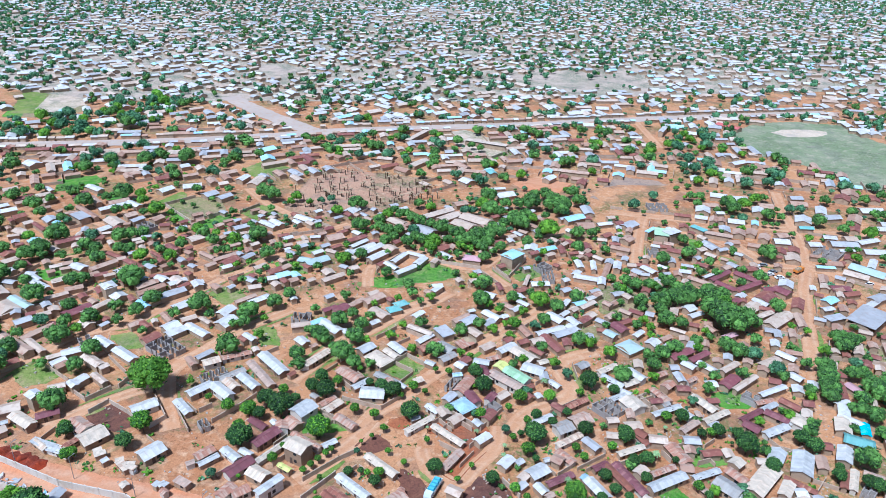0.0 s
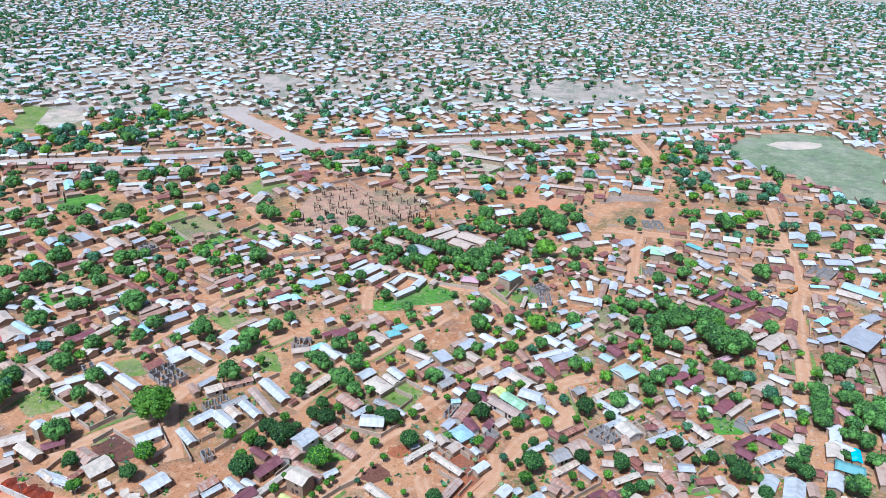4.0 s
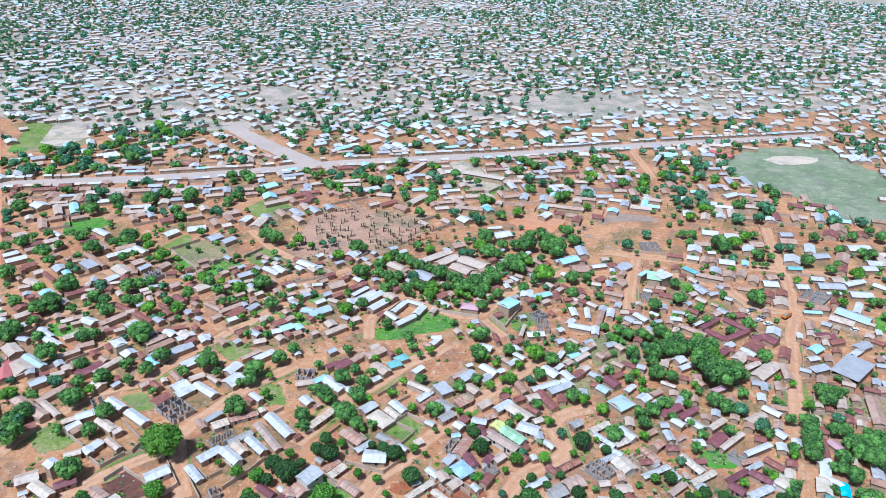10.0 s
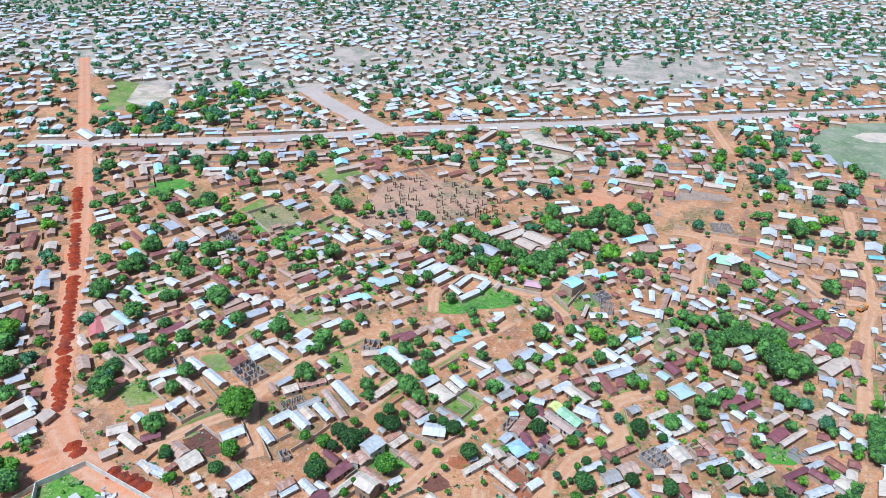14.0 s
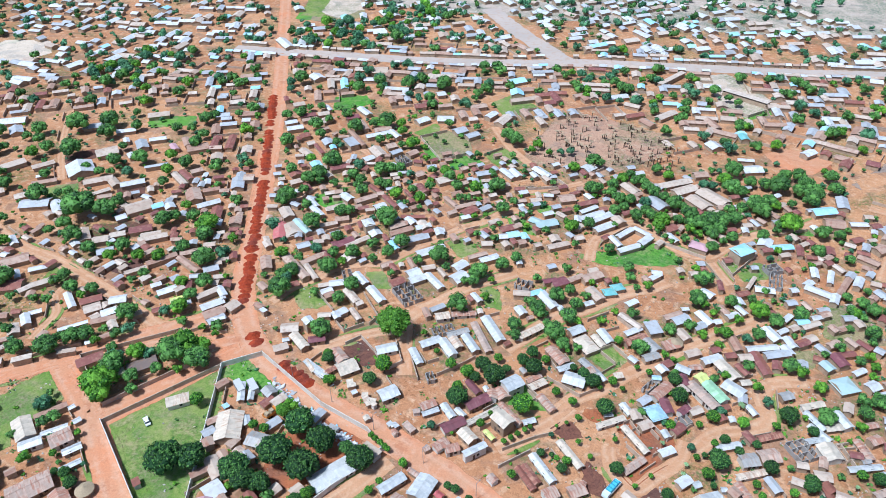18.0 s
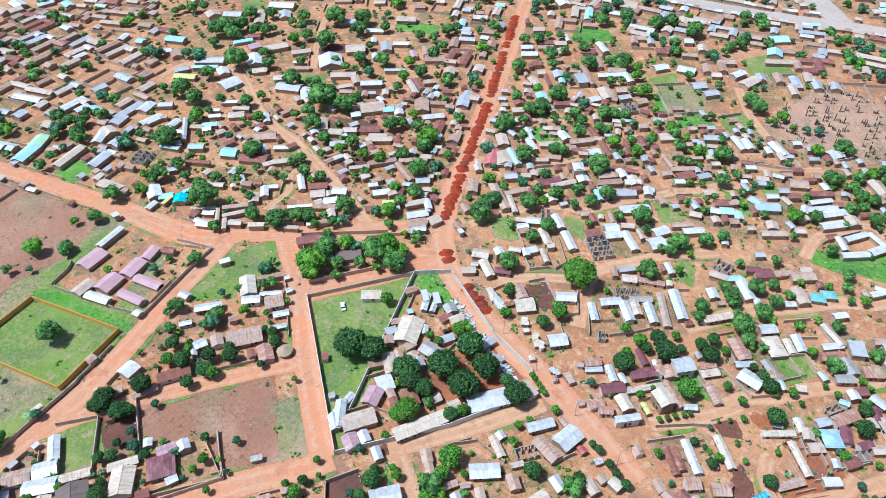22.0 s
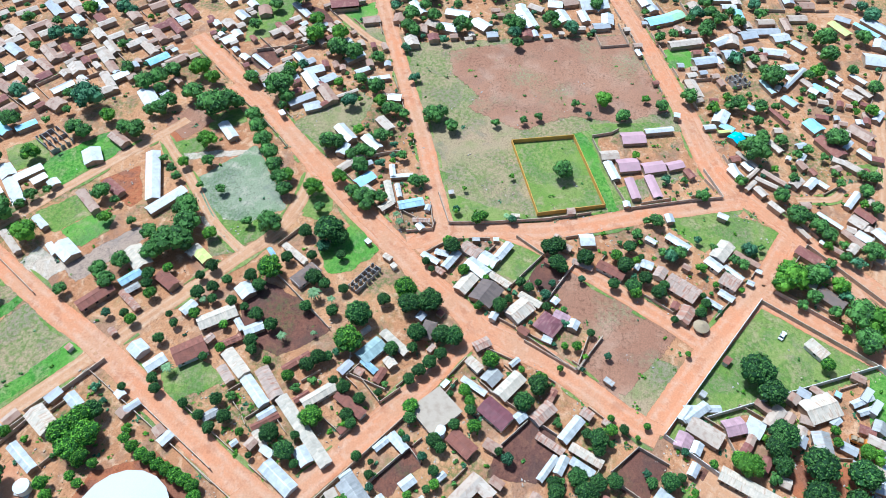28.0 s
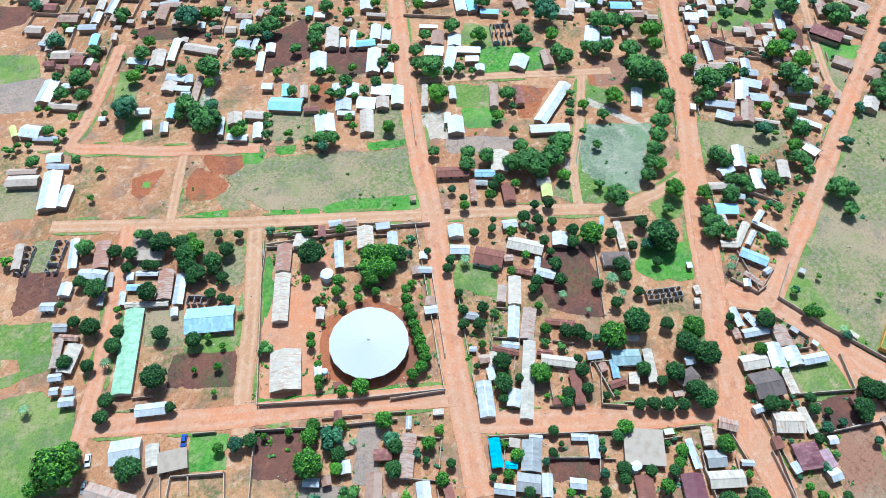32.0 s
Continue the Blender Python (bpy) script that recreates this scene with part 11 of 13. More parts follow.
tree(-251.9, 101.6, 3.4, "d")
tree(-229.0, 112.8, 2.4, "d")
tree(-216.4, 106.6, 3.4, "d")
tree(-205.0, 111.4, 3.9, "d")
tree(-201.8, 119.6, 3.6, "d")
tree(-198.3, 123.1, 3.3, "d")
tree(-207.6, 118.0, 2.1, "d")
tree(-192.9, 122.3, 2.0, "l")
tree(-188.1, 128.0, 2.5, "d")
tree(-191.9, 138.2, 4.2, "d")
tree(-186.1, 131.8, 2.5, "n")
tree(-194.7, 128.1, 1.9, "d")
tree(-180.3, 146.3, 2.3, "n")
tree(-222.1, 91.1, 2.5, "d")
tree(-233.4, 105.7, 1.8, "l")
tree(-285.2, 121.7, 1.7, "l")
tree(-281.5, 146.5, 1.8, "l")
tree(-97.8, 119.3, 5.4, "d")
tree(-87.8, 116.0, 5.3, "d")
tree(-98.1, 105.9, 6.2, "d")
tree(-87.6, 105.4, 5.6, "d")
tree(-106.4, 96.3, 5.3, "d")
tree(-101.9, 94.3, 4.3, "d")
tree(-96.7, 95.6, 3.7, "d")
tree(-80.0, 118.0, 2.6, "d")
tree(-73.3, 115.5, 4.5, "d")
tree(-94.3, 85.7, 4.4, "y")
tree(-83.7, 95.0, 2.7, "d")
tree(-81.9, 99.7, 2.0, "d")
tree(-107.1, 122.5, 2.8, "y")
tree(-113.0, 113.8, 1.8, "l")
tree(-109.0, 114.2, 1.8, "l")
tree(-64.7, 111.9, 1.3, "l")
tree(-66.1, 107.8, 1.4, "l")
tree(-60.8, 120.5, 1.3, "l")
tree(-52.0, 98.3, 3.1, "d")
tree(-72.9, 84.6, 3.5, "l")
tree(-40.7, 106.1, 2.2, "d")
tree(-45.0, 118.9, 1.4, "d")
tree(-42.5, 118.7, 1.6, "d")
tree(-37.3, 116.9, 1.6, "d")
tree(-33.9, 115.7, 1.6, "d")
tree(-29.7, 114.5, 1.8, "d")
tree(-38.8, -295.1, 3.2, "l")
tree(-32.4, -287.7, 4.0, "d")
tree(-54.1, -258.6, 5.8, "d")
tree(-31.7, -275.3, 2.2, "d")
tree(-23.1, -275.0, 3.5, "l")
tree(-12.3, -254.6, 6.0, "n")
tree(-27.6, -279.4, 2.3, "d")
tree(-35.2, -241.4, 5.2, "d")
tree(-30.6, -239.3, 2.8, "d")
tree(-37.0, -238.8, 4.1, "d")
tree(-37.3, -226.3, 7.0, "d")
tree(-41.7, -227.3, 4.4, "d")
tree(-44.6, -236.3, 3.6, "n")
tree(-43.2, -266.6, 2.8, "d")
tree(-50.1, -251.1, 2.9, "l")
tree(-70.4, -262.0, 3.5, "d")
tree(-73.4, -259.0, 3.4, "d")
tree(-91.9, -271.2, 5.0, "d")
tree(-83.1, -274.1, 3.6, "d")
tree(-86.3, -272.3, 3.6, "d")
tree(-87.7, -266.8, 2.8, "n")
tree(-99.9, -278.8, 4.1, "d")
tree(-94.5, -250.3, 3.0, "d")
tree(-109.2, -255.3, 4.2, "d")
tree(-105.0, -250.4, 3.9, "d")
tree(-122.8, -270.0, 3.7, "d")
tree(-129.6, -259.7, 3.2, "l")
tree(-145.4, -259.4, 2.9, "l")
tree(-79.6, -240.7, 2.4, "q")
tree(-95.9, -229.0, 2.6, "d")
tree(-100.2, -227.1, 2.4, "l")
tree(-109.8, -223.1, 2.4, "q")
tree(-120.8, -249.9, 2.2, "d")
tree(-102.4, -216.6, 3.2, "d")
tree(-125.4, -241.4, 2.1, "d")
tree(-123.4, -217.8, 2.9, "d")
tree(-113.8, -208.3, 2.8, "d")
tree(-107.0, -207.3, 2.3, "d")
tree(-92.7, -214.4, 2.3, "d")
tree(-95.8, -210.6, 2.8, "d")
tree(-88.1, -219.8, 2.6, "d")
tree(-79.2, -225.1, 2.6, "d")
tree(-83.9, -204.9, 2.0, "d")
tree(-91.8, -195.6, 2.2, "d")
tree(-90.7, -190.3, 1.9, "l")
tree(-101.2, -206.6, 1.8, "d")
tree(-74.6, -191.1, 3.3, "d")
tree(-79.1, -188.1, 3.3, "d")
tree(-73.6, -187.1, 2.6, "n")
tree(-70.4, -194.3, 1.9, "d")
tree(-65.3, -202.2, 2.2, "l")
tree(-62.5, -217.0, 2.2, "d")
tree(-59.9, -211.7, 2.5, "d")
tree(-57.0, -207.3, 2.2, "d")
tree(-50.8, -218.8, 2.2, "d")
tree(-47.1, -215.1, 3.1, "l")
tree(-102.9, -180.1, 3.0, "l")
tree(-140.1, -239.8, 2.0, "l")
tree(-132.8, -222.9, 3.0, "l")
tree(-162.4, -245.5, 3.0, "l")
tree(-165.4, -220.4, 4.1, "d")
tree(-151.0, -223.0, 3.1, "d")
tree(-172.6, -207.4, 4.0, "l")
tree(-189.7, -228.3, 4.6, "d")
tree(-209.6, -201.0, 6.8, "n")
tree(-191.2, -197.8, 4.0, "d")
tree(-189.8, -192.6, 3.6, "d")
tree(-202.1, -187.8, 3.6, "l")
tree(-196.6, -176.9, 3.5, "d")
tree(-195.6, -170.5, 4.5, "d")
tree(-202.7, -208.8, 2.1, "d")
tree(-194.2, -214.0, 2.1, "d")
tree(-210.2, -171.4, 3.1, "d")
tree(-211.5, -167.2, 4.0, "d")
tree(-217.6, -165.5, 4.0, "d")
tree(-227.7, -182.0, 4.8, "d")
tree(-232.5, -177.1, 4.8, "d")
tree(-238.9, -173.5, 4.2, "d")
tree(-225.8, -174.6, 2.9, "d")
tree(-224.6, -156.7, 5.0, "d")
tree(-215.8, -142.0, 7.7, "d")
tree(-221.8, -138.2, 5.6, "d")
tree(-223.6, -134.3, 3.5, "d")
tree(-243.1, -161.0, 5.2, "l")
tree(-238.3, -153.2, 3.7, "l")
tree(-196.1, -137.2, 4.3, "l")
tree(-182.1, -142.0, 2.6, "l")
tree(-185.1, -132.2, 2.8, "d")
tree(-171.6, -129.9, 1.7, "d")
tree(-170.8, -120.4, 2.2, "d")
tree(-182.9, -151.3, 2.0, "d")
tree(-177.6, -145.5, 2.3, "d")
tree(-174.1, -141.4, 2.3, "d")
tree(-216.8, -124.0, 3.8, "d")
tree(-209.2, -118.9, 4.3, "d")
tree(-201.7, -113.6, 4.2, "d")
tree(-194.9, -108.1, 4.1, "d")
tree(-188.1, -103.4, 3.8, "d")
tree(-181.3, -98.6, 3.7, "d")
tree(-175.5, -94.7, 3.4, "d")
tree(-138.7, -199.6, 6.1, "d")
tree(-135.9, -206.6, 3.4, "d")
tree(-140.7, -215.5, 3.5, "d")
tree(-151.0, -194.1, 2.7, "d")
tree(-145.9, -196.0, 2.1, "d")
tree(-155.5, -189.6, 1.9, "d")
tree(-131.6, -183.7, 4.9, "l")
tree(-158.1, -166.4, 3.9, "d")
tree(-156.1, -159.9, 1.9, "d")
tree(-146.3, -158.5, 2.8, "l")
tree(-156.2, -128.1, 5.5, "d")
tree(-148.8, -124.3, 5.4, "d")
tree(-138.2, -126.8, 6.5, "d")
tree(-140.4, -122.5, 4.7, "d")
tree(-133.8, -132.0, 4.1, "d")
tree(-142.6, -137.7, 3.4, "d")
tree(-127.1, -141.6, 3.6, "d")
tree(-121.4, -147.3, 3.6, "d")
tree(-117.7, -142.4, 3.5, "d")
tree(-110.7, -157.0, 2.6, "d")
tree(-147.0, -148.0, 2.0, "d")
tree(-147.1, -114.7, 2.9, "l")
tree(-156.3, -103.0, 2.3, "d")
tree(-184.3, -96.4, 3.1, "l")
tree(-178.6, -82.8, 4.2, "l")
tree(-105.1, -135.8, 1.9, "n")
tree(-106.5, -129.5, 1.9, "d")
tree(-104.3, -125.6, 2.3, "l")
tree(-115.9, -124.2, 2.6, "l")
tree(-119.8, -127.5, 2.4, "d")
tree(-124.0, -128.8, 2.7, "d")
tree(-128.3, -123.2, 2.2, "l")
tree(-127.7, -110.0, 2.1, "d")
tree(-132.6, -107.4, 2.7, "d")
tree(-156.0, -93.2, 5.0, "d")
tree(-169.8, -77.4, 2.4, "d")
tree(-119.9, -107.5, 2.9, "d")
tree(-123.6, -103.2, 2.6, "d")
tree(-117.6, -104.4, 1.9, "q")
tree(-118.7, -101.3, 2.1, "d")
tree(-127.9, -99.4, 2.1, "d")
tree(-131.3, -91.4, 2.9, "d")
tree(-135.4, -85.1, 5.0, "l")
tree(-127.7, -86.8, 2.9, "d")
tree(-142.5, -81.4, 2.6, "d")
tree(-119.3, -94.1, 2.3, "d")
tree(-118.0, -88.7, 1.8, "d")
tree(-99.1, -112.5, 2.3, "d")
tree(-106.2, -110.4, 1.9, "d")
tree(-111.3, -104.8, 2.3, "l")
tree(-109.5, -113.8, 1.5, "d")
tree(-109.4, -93.0, 1.8, "l")
tree(-115.5, -83.1, 3.0, "d")
tree(-112.4, -76.3, 2.8, "d")
tree(-104.6, -80.9, 2.8, "d")
tree(-101.7, -79.5, 2.2, "d")
tree(-122.6, -67.2, 2.5, "d")
tree(-135.1, -68.2, 3.6, "d")
tree(-128.2, -65.7, 3.5, "q")
tree(-133.7, -63.7, 2.5, "d")
tree(-127.5, -59.2, 2.2, "q")
tree(-122.8, -57.2, 2.5, "d")
tree(-121.7, -47.1, 5.4, "d")
tree(-133.0, -56.2, 2.2, "d")
tree(-111.3, -47.7, 5.3, "l")
tree(-131.3, -40.5, 2.8, "d")
tree(-108.9, -71.2, 2.4, "q")
tree(-100.2, -90.2, 2.0, "l")
tree(-95.8, -94.7, 1.8, "d")
tree(-88.7, -104.2, 2.8, "q")
tree(-84.3, -107.5, 2.2, "d")
tree(-80.9, -105.1, 2.2, "d")
tree(-78.1, -93.7, 1.9, "d")
tree(-75.2, -87.1, 2.1, "d")
tree(-81.6, -83.6, 2.4, "d")
tree(-71.8, -82.1, 2.4, "d")
tree(-76.3, -78.9, 2.6, "d")
tree(-98.9, -73.0, 1.7, "l")
tree(-94.5, -63.8, 2.4, "l")
tree(-99.9, -58.7, 3.0, "d")
tree(-103.2, -56.1, 3.1, "d")
tree(-104.7, -53.1, 2.1, "d")
tree(-112.7, -61.1, 1.4, "q")
tree(-156.7, -68.7, 6.5, "d")
tree(-155.6, -64.8, 4.3, "d")
tree(-156.0, -78.6, 3.2, "d")
tree(-150.4, -69.5, 3.0, "n")
tree(-148.2, -61.8, 2.1, "d")
tree(-145.4, -72.5, 2.3, "d")
tree(-79.6, -116.2, 1.6, "d")
tree(-37.0, -53.4, 2.6, "l")
tree(-33.4, -49.6, 1.3, "d")
tree(-39.3, -44.1, 1.8, "d")
tree(-34.0, -41.4, 2.5, "l")
tree(-72.8, -72.1, 1.6, "l")
tree(-66.1, -66.6, 1.2, "d")
tree(-73.8, -62.4, 3.5, "d")
tree(-69.3, -56.0, 3.6, "d")
tree(-75.3, -54.7, 1.7, "d")
tree(-66.3, -51.8, 1.7, "d")
tree(-81.6, -51.2, 4.1, "l")
tree(-96.4, -48.4, 1.8, "d")
tree(-94.5, -44.4, 2.7, "d")
tree(-91.5, -38.1, 2.3, "d")
tree(-85.3, -40.7, 2.4, "d")
tree(-82.8, -38.5, 2.1, "d")
tree(-95.3, -32.7, 1.5, "d")
tree(-112.1, -32.6, 2.8, "d")
tree(-120.2, -24.5, 2.8, "d")
tree(-114.2, -25.7, 2.2, "d")
tree(-120.6, -16.5, 4.0, "d")
tree(-120.8, -12.7, 4.0, "d")
tree(-113.7, -15.7, 2.5, "d")
tree(-109.5, -18.4, 2.8, "d")
tree(-105.8, -21.4, 2.7, "d")
tree(-101.9, -24.1, 2.4, "d")
tree(-92.2, -21.1, 2.9, "l")
tree(-88.5, -20.4, 2.4, "d")
tree(-82.5, -11.3, 2.8, "d")
tree(-80.8, -8.9, 2.3, "d")
tree(-89.3, -6.1, 2.1, "d")
tree(-89.8, 0.3, 2.6, "l")
tree(-95.4, -1.9, 2.1, "d")
tree(-98.5, -2.6, 2.1, "l")
tree(-101.8, -5.0, 2.4, "l")
tree(-114.6, 1.5, 3.2, "l")
tree(-101.3, 14.7, 3.7, "d")
tree(-108.5, 18.5, 3.9, "d")
tree(-100.0, -9.4, 1.3, "d")
tree(-72.7, -33.8, 1.9, "d")
tree(-67.9, -28.4, 1.7, "d")
tree(-72.1, -29.0, 1.1, "d")
tree(-57.5, -34.2, 2.3, "l")
tree(-51.9, -30.7, 2.0, "l")
tree(-47.5, -33.0, 1.4, "d")
tree(-53.9, -22.8, 2.0, "d")
tree(-64.2, -15.5, 1.6, "l")
tree(-69.1, -8.2, 1.8, "l")
tree(-73.2, -9.3, 2.0, "d")
tree(-67.2, -10.3, 1.5, "d")
tree(-76.9, -13.8, 1.7, "n")
tree(-64.1, -27.3, 1.5, "n")
tree(-81.6, -19.9, 1.5, "n")
tree(-83.6, 9.2, 1.5, "d")
tree(-113.9, 12.4, 1.4, "l")
tree(-138.1, 1.0, 2.9, "d")
tree(-137.1, -6.2, 1.7, "d")
tree(2.6, -176.3, 5.0, "d")
tree(-3.7, -172.6, 3.8, "d")
tree(-2.8, -165.5, 4.8, "d")
tree(-6.8, -166.6, 4.3, "l")
tree(-1.6, -161.5, 3.7, "d")
tree(-2.8, -156.5, 3.7, "d")
tree(-9.8, -157.6, 4.0, "d")
tree(-8.9, -154.8, 2.9, "d")
tree(-16.5, -160.1, 3.4, "d")
tree(-17.2, -169.6, 1.9, "d")
tree(-23.7, -164.6, 2.1, "d")
tree(-9.8, -149.6, 2.6, "d")
tree(-7.9, -173.6, 2.4, "y")
tree(-0.5, -155.6, 2.9, "d")
tree(15.2, -158.8, 4.0, "d")
tree(10.9, -171.2, 2.4, "d")
tree(8.5, -169.4, 2.2, "d")
tree(5.5, -184.6, 2.5, "d")
tree(8.2, -186.6, 2.2, "d")
tree(14.4, -179.5, 3.1, "d")
tree(17.7, -174.3, 2.4, "d")
tree(18.7, -183.7, 3.1, "d")
tree(18.2, -140.3, 3.2, "d")
tree(9.5, -131.0, 3.2, "d")
tree(2.1, -124.1, 1.2, "l")
tree(26.3, -124.7, 4.9, "d")
tree(26.0, -112.7, 2.1, "d")
tree(6.9, -117.5, 1.7, "l")
tree(-9.2, -133.5, 2.2, "q")
tree(37.9, -140.6, 2.5, "q")
tree(33.2, -145.0, 3.3, "d")
tree(30.1, -150.1, 2.6, "d")
tree(42.4, -126.5, 3.0, "d")
tree(45.7, -122.1, 2.5, "d")
tree(43.3, -143.0, 2.6, "d")
tree(30.3, -170.9, 4.4, "d")
tree(37.3, -156.6, 3.7, "d")
tree(14.1, -121.2, 1.2, "l")
tree(11.9, -109.8, 1.1, "l")
tree(-3.3, -145.9, 2.3, "d")
tree(-6.0, -141.9, 2.0, "d")
tree(-7.7, -139.5, 2.0, "d")
tree(27.1, -159.2, 1.5, "l")
tree(4.9, -130.1, 1.4, "l")
tree(-136.9, -33.6, 4.6, "l")
tree(-130.8, -30.8, 4.5, "d")
tree(-133.6, -24.1, 2.8, "d")
tree(-119.6, -25.6, 3.7, "d")
tree(-121.3, -17.6, 2.9, "d")
tree(-111.6, -32.5, 2.7, "d")
tree(-111.2, 19.1, 2.6, "l")
tree(-107.2, 18.5, 2.6, "l")
tree(-100.9, 14.1, 2.9, "d")
tree(-97.8, 43.5, 2.3, "l")
tree(-93.5, 39.4, 3.6, "d")
tree(-90.3, 39.9, 2.4, "d")
tree(-95.0, 35.9, 2.0, "d")
tree(-99.1, 47.4, 1.8, "d")
tree(-93.3, 43.7, 1.3, "d")
tree(-102.3, 43.5, 1.1, "d")
tree(-81.2, 45.3, 2.8, "d")
tree(-79.5, 40.3, 3.1, "d")
tree(-79.7, 34.0, 3.5, "d")
tree(-75.2, 37.1, 3.9, "d")
tree(-76.6, 27.2, 2.7, "d")
tree(-74.0, 28.1, 3.2, "d")
tree(-81.4, 12.4, 2.2, "n")
tree(-84.4, 61.7, 3.2, "d")
tree(-87.0, 65.5, 1.6, "d")
tree(-83.3, 56.5, 2.1, "d")
tree(-80.3, 68.4, 1.8, "l")
tree(-83.1, 69.4, 1.4, "l")
tree(-68.9, 70.5, 2.2, "l")
tree(-86.0, 55.1, 1.4, "n")
tree(-95.5, 66.5, 1.5, "n")
tree(-96.3, 82.8, 2.9, "l")
tree(-102.2, 54.8, 1.0, "l")
tree(-97.4, 51.9, 1.0, "l")
tree(-70.1, 44.8, 1.1, "l")
tree(-252.9, -84.1, 3.4, "d")
tree(-248.4, -75.0, 4.4, "d")
tree(-239.2, -70.8, 3.3, "l")
tree(-234.3, -65.4, 3.7, "d")
tree(-235.7, -62.0, 2.8, "d")
tree(-233.2, -58.0, 2.6, "d")
tree(-240.0, -80.8, 1.4, "l")
tree(-236.0, -84.5, 3.8, "n")
tree(-215.7, -64.2, 3.7, "d")
tree(-212.6, -57.3, 1.9, "n")
tree(-206.4, -52.3, 2.4, "d")
tree(-203.0, -55.6, 1.5, "l")
tree(-206.6, -85.6, 4.4, "d")
tree(-208.0, -81.6, 3.5, "d")
tree(-205.1, -70.0, 3.5, "d")
tree(-202.3, -74.1, 2.6, "d")
tree(-195.8, -67.8, 3.8, "d")
tree(-205.0, -66.1, 2.6, "d")
tree(-199.7, -60.0, 2.4, "n")
tree(-218.1, -75.2, 2.7, "l")
tree(-192.1, -43.3, 3.1, "d")
tree(-193.7, -39.9, 2.3, "d")
tree(-187.5, -74.6, 3.3, "l")
tree(-180.8, -66.8, 3.3, "d")
tree(-177.7, -61.2, 4.5, "d")
tree(-175.0, -59.6, 3.6, "d")
tree(-180.2, -55.0, 3.1, "d")
tree(-192.3, -58.2, 1.2, "l")
tree(-169.0, -44.1, 2.5, "q")
tree(-172.8, -46.2, 2.2, "q")
tree(-220.2, -51.6, 1.6, "l")
tree(-209.5, 74.5, 2.9, "d")
tree(-263.7, 57.7, 2.6, "d")
tree(-269.2, 50.7, 1.7, "d")
tree(-229.3, 46.9, 1.9, "l")
tree(-216.6, 60.0, 2.1, "n")
tree(-191.3, 56.3, 3.0, "d")
tree(-178.0, -13.8, 2.7, "d")
tree(-181.2, -23.3, 1.7, "n")
tree(-167.7, 16.4, 3.7, "d")
tree(-161.1, 19.3, 3.7, "d")
tree(-159.8, 21.6, 2.7, "d")
tree(-156.6, 29.2, 1.6, "n")
tree(-165.8, 29.6, 3.7, "d")
tree(-156.2, 41.0, 2.5, "d")
tree(-156.6, 48.2, 3.2, "d")
tree(-155.7, 57.3, 3.2, "d")
tree(-153.8, 49.1, 2.5, "l")
tree(-150.1, 72.5, 2.3, "d")
tree(-145.4, 63.4, 1.6, "d")
tree(-160.8, -21.1, 3.7, "d")
tree(-163.7, -23.1, 2.3, "l")
tree(-150.9, -14.6, 2.5, "l")
tree(-149.7, -5.9, 1.4, "l")
tree(-137.0, 0.9, 2.6, "d")
tree(-141.6, 3.8, 1.9, "d")
tree(-150.1, 7.0, 2.2, "d")
tree(-148.2, 10.4, 2.2, "d")
tree(-146.3, 16.8, 2.2, "n")
tree(-151.4, 13.6, 1.6, "d")
tree(-152.3, 18.7, 1.6, "n")
tree(-141.2, 17.7, 1.9, "d")
tree(-152.3, -29.5, 1.8, "d")
tree(-149.4, -26.7, 1.4, "d")
tree(-127.0, 29.9, 1.9, "l")
tree(-126.2, 25.8, 1.5, "l")
tree(-125.2, 40.8, 1.5, "n")
tree(-133.4, 34.4, 1.7, "d")
tree(-132.1, 68.0, 1.2, "l")
tree(-101.9, 54.8, 1.3, "l")
tree(-118.4, 32.6, 1.0, "n")
tree(-136.1, -6.8, 1.5, "l")
tree(-117.1, 25.2, 1.3, "l")
tree(-192.0, 55.7, 2.5, "d")
tree(-191.4, 52.2, 1.6, "d")
tree(-183.8, 91.6, 3.0, "n")
tree(-186.7, 96.6, 1.5, "d")
tree(-177.9, 85.9, 2.2, "d")
tree(-175.9, 88.8, 2.5, "d")
tree(-170.9, 73.3, 2.3, "l")
tree(-176.5, 65.0, 2.9, "d")
tree(-173.9, 61.7, 2.9, "n")
tree(-175.8, 59.1, 1.9, "d")
tree(-182.6, 48.7, 2.5, "d")
tree(-175.4, 46.2, 2.9, "d")
tree(-170.0, 41.5, 2.6, "l")
tree(-165.7, 44.8, 3.7, "d")
tree(-172.2, 50.9, 1.5, "d")
tree(-161.4, 52.4, 2.9, "d")
tree(-160.0, 59.5, 2.1, "d")
tree(-158.8, 73.8, 1.3, "d")
tree(-154.8, 74.5, 2.1, "d")
tree(-164.6, 78.5, 1.4, "l")
tree(-164.3, 88.1, 1.2, "l")
tree(-185.4, 72.2, 1.7, "n")
tree(-343.6, -33.5, 4.7, "d")
tree(-332.5, -66.8, 4.6, "d")
tree(-310.8, -73.1, 4.7, "d")
tree(-312.7, -61.3, 4.1, "d")
tree(-306.2, -44.8, 5.0, "d")
tree(-300.7, -72.2, 4.0, "d")
tree(-297.8, -68.5, 3.5, "d")
tree(-315.0, -20.7, 4.7, "d")
tree(-314.1, -16.0, 4.1, "d")
tree(-323.8, -0.8, 4.4, "d")
tree(-320.0, 2.2, 2.9, "d")
tree(-317.5, 10.6, 4.1, "n")
tree(-298.8, -14.8, 3.1, "d")
tree(-307.1, -17.5, 3.6, "n")
tree(-342.9, 21.8, 3.1, "d")
tree(-322.0, -67.9, 3.3, "d")
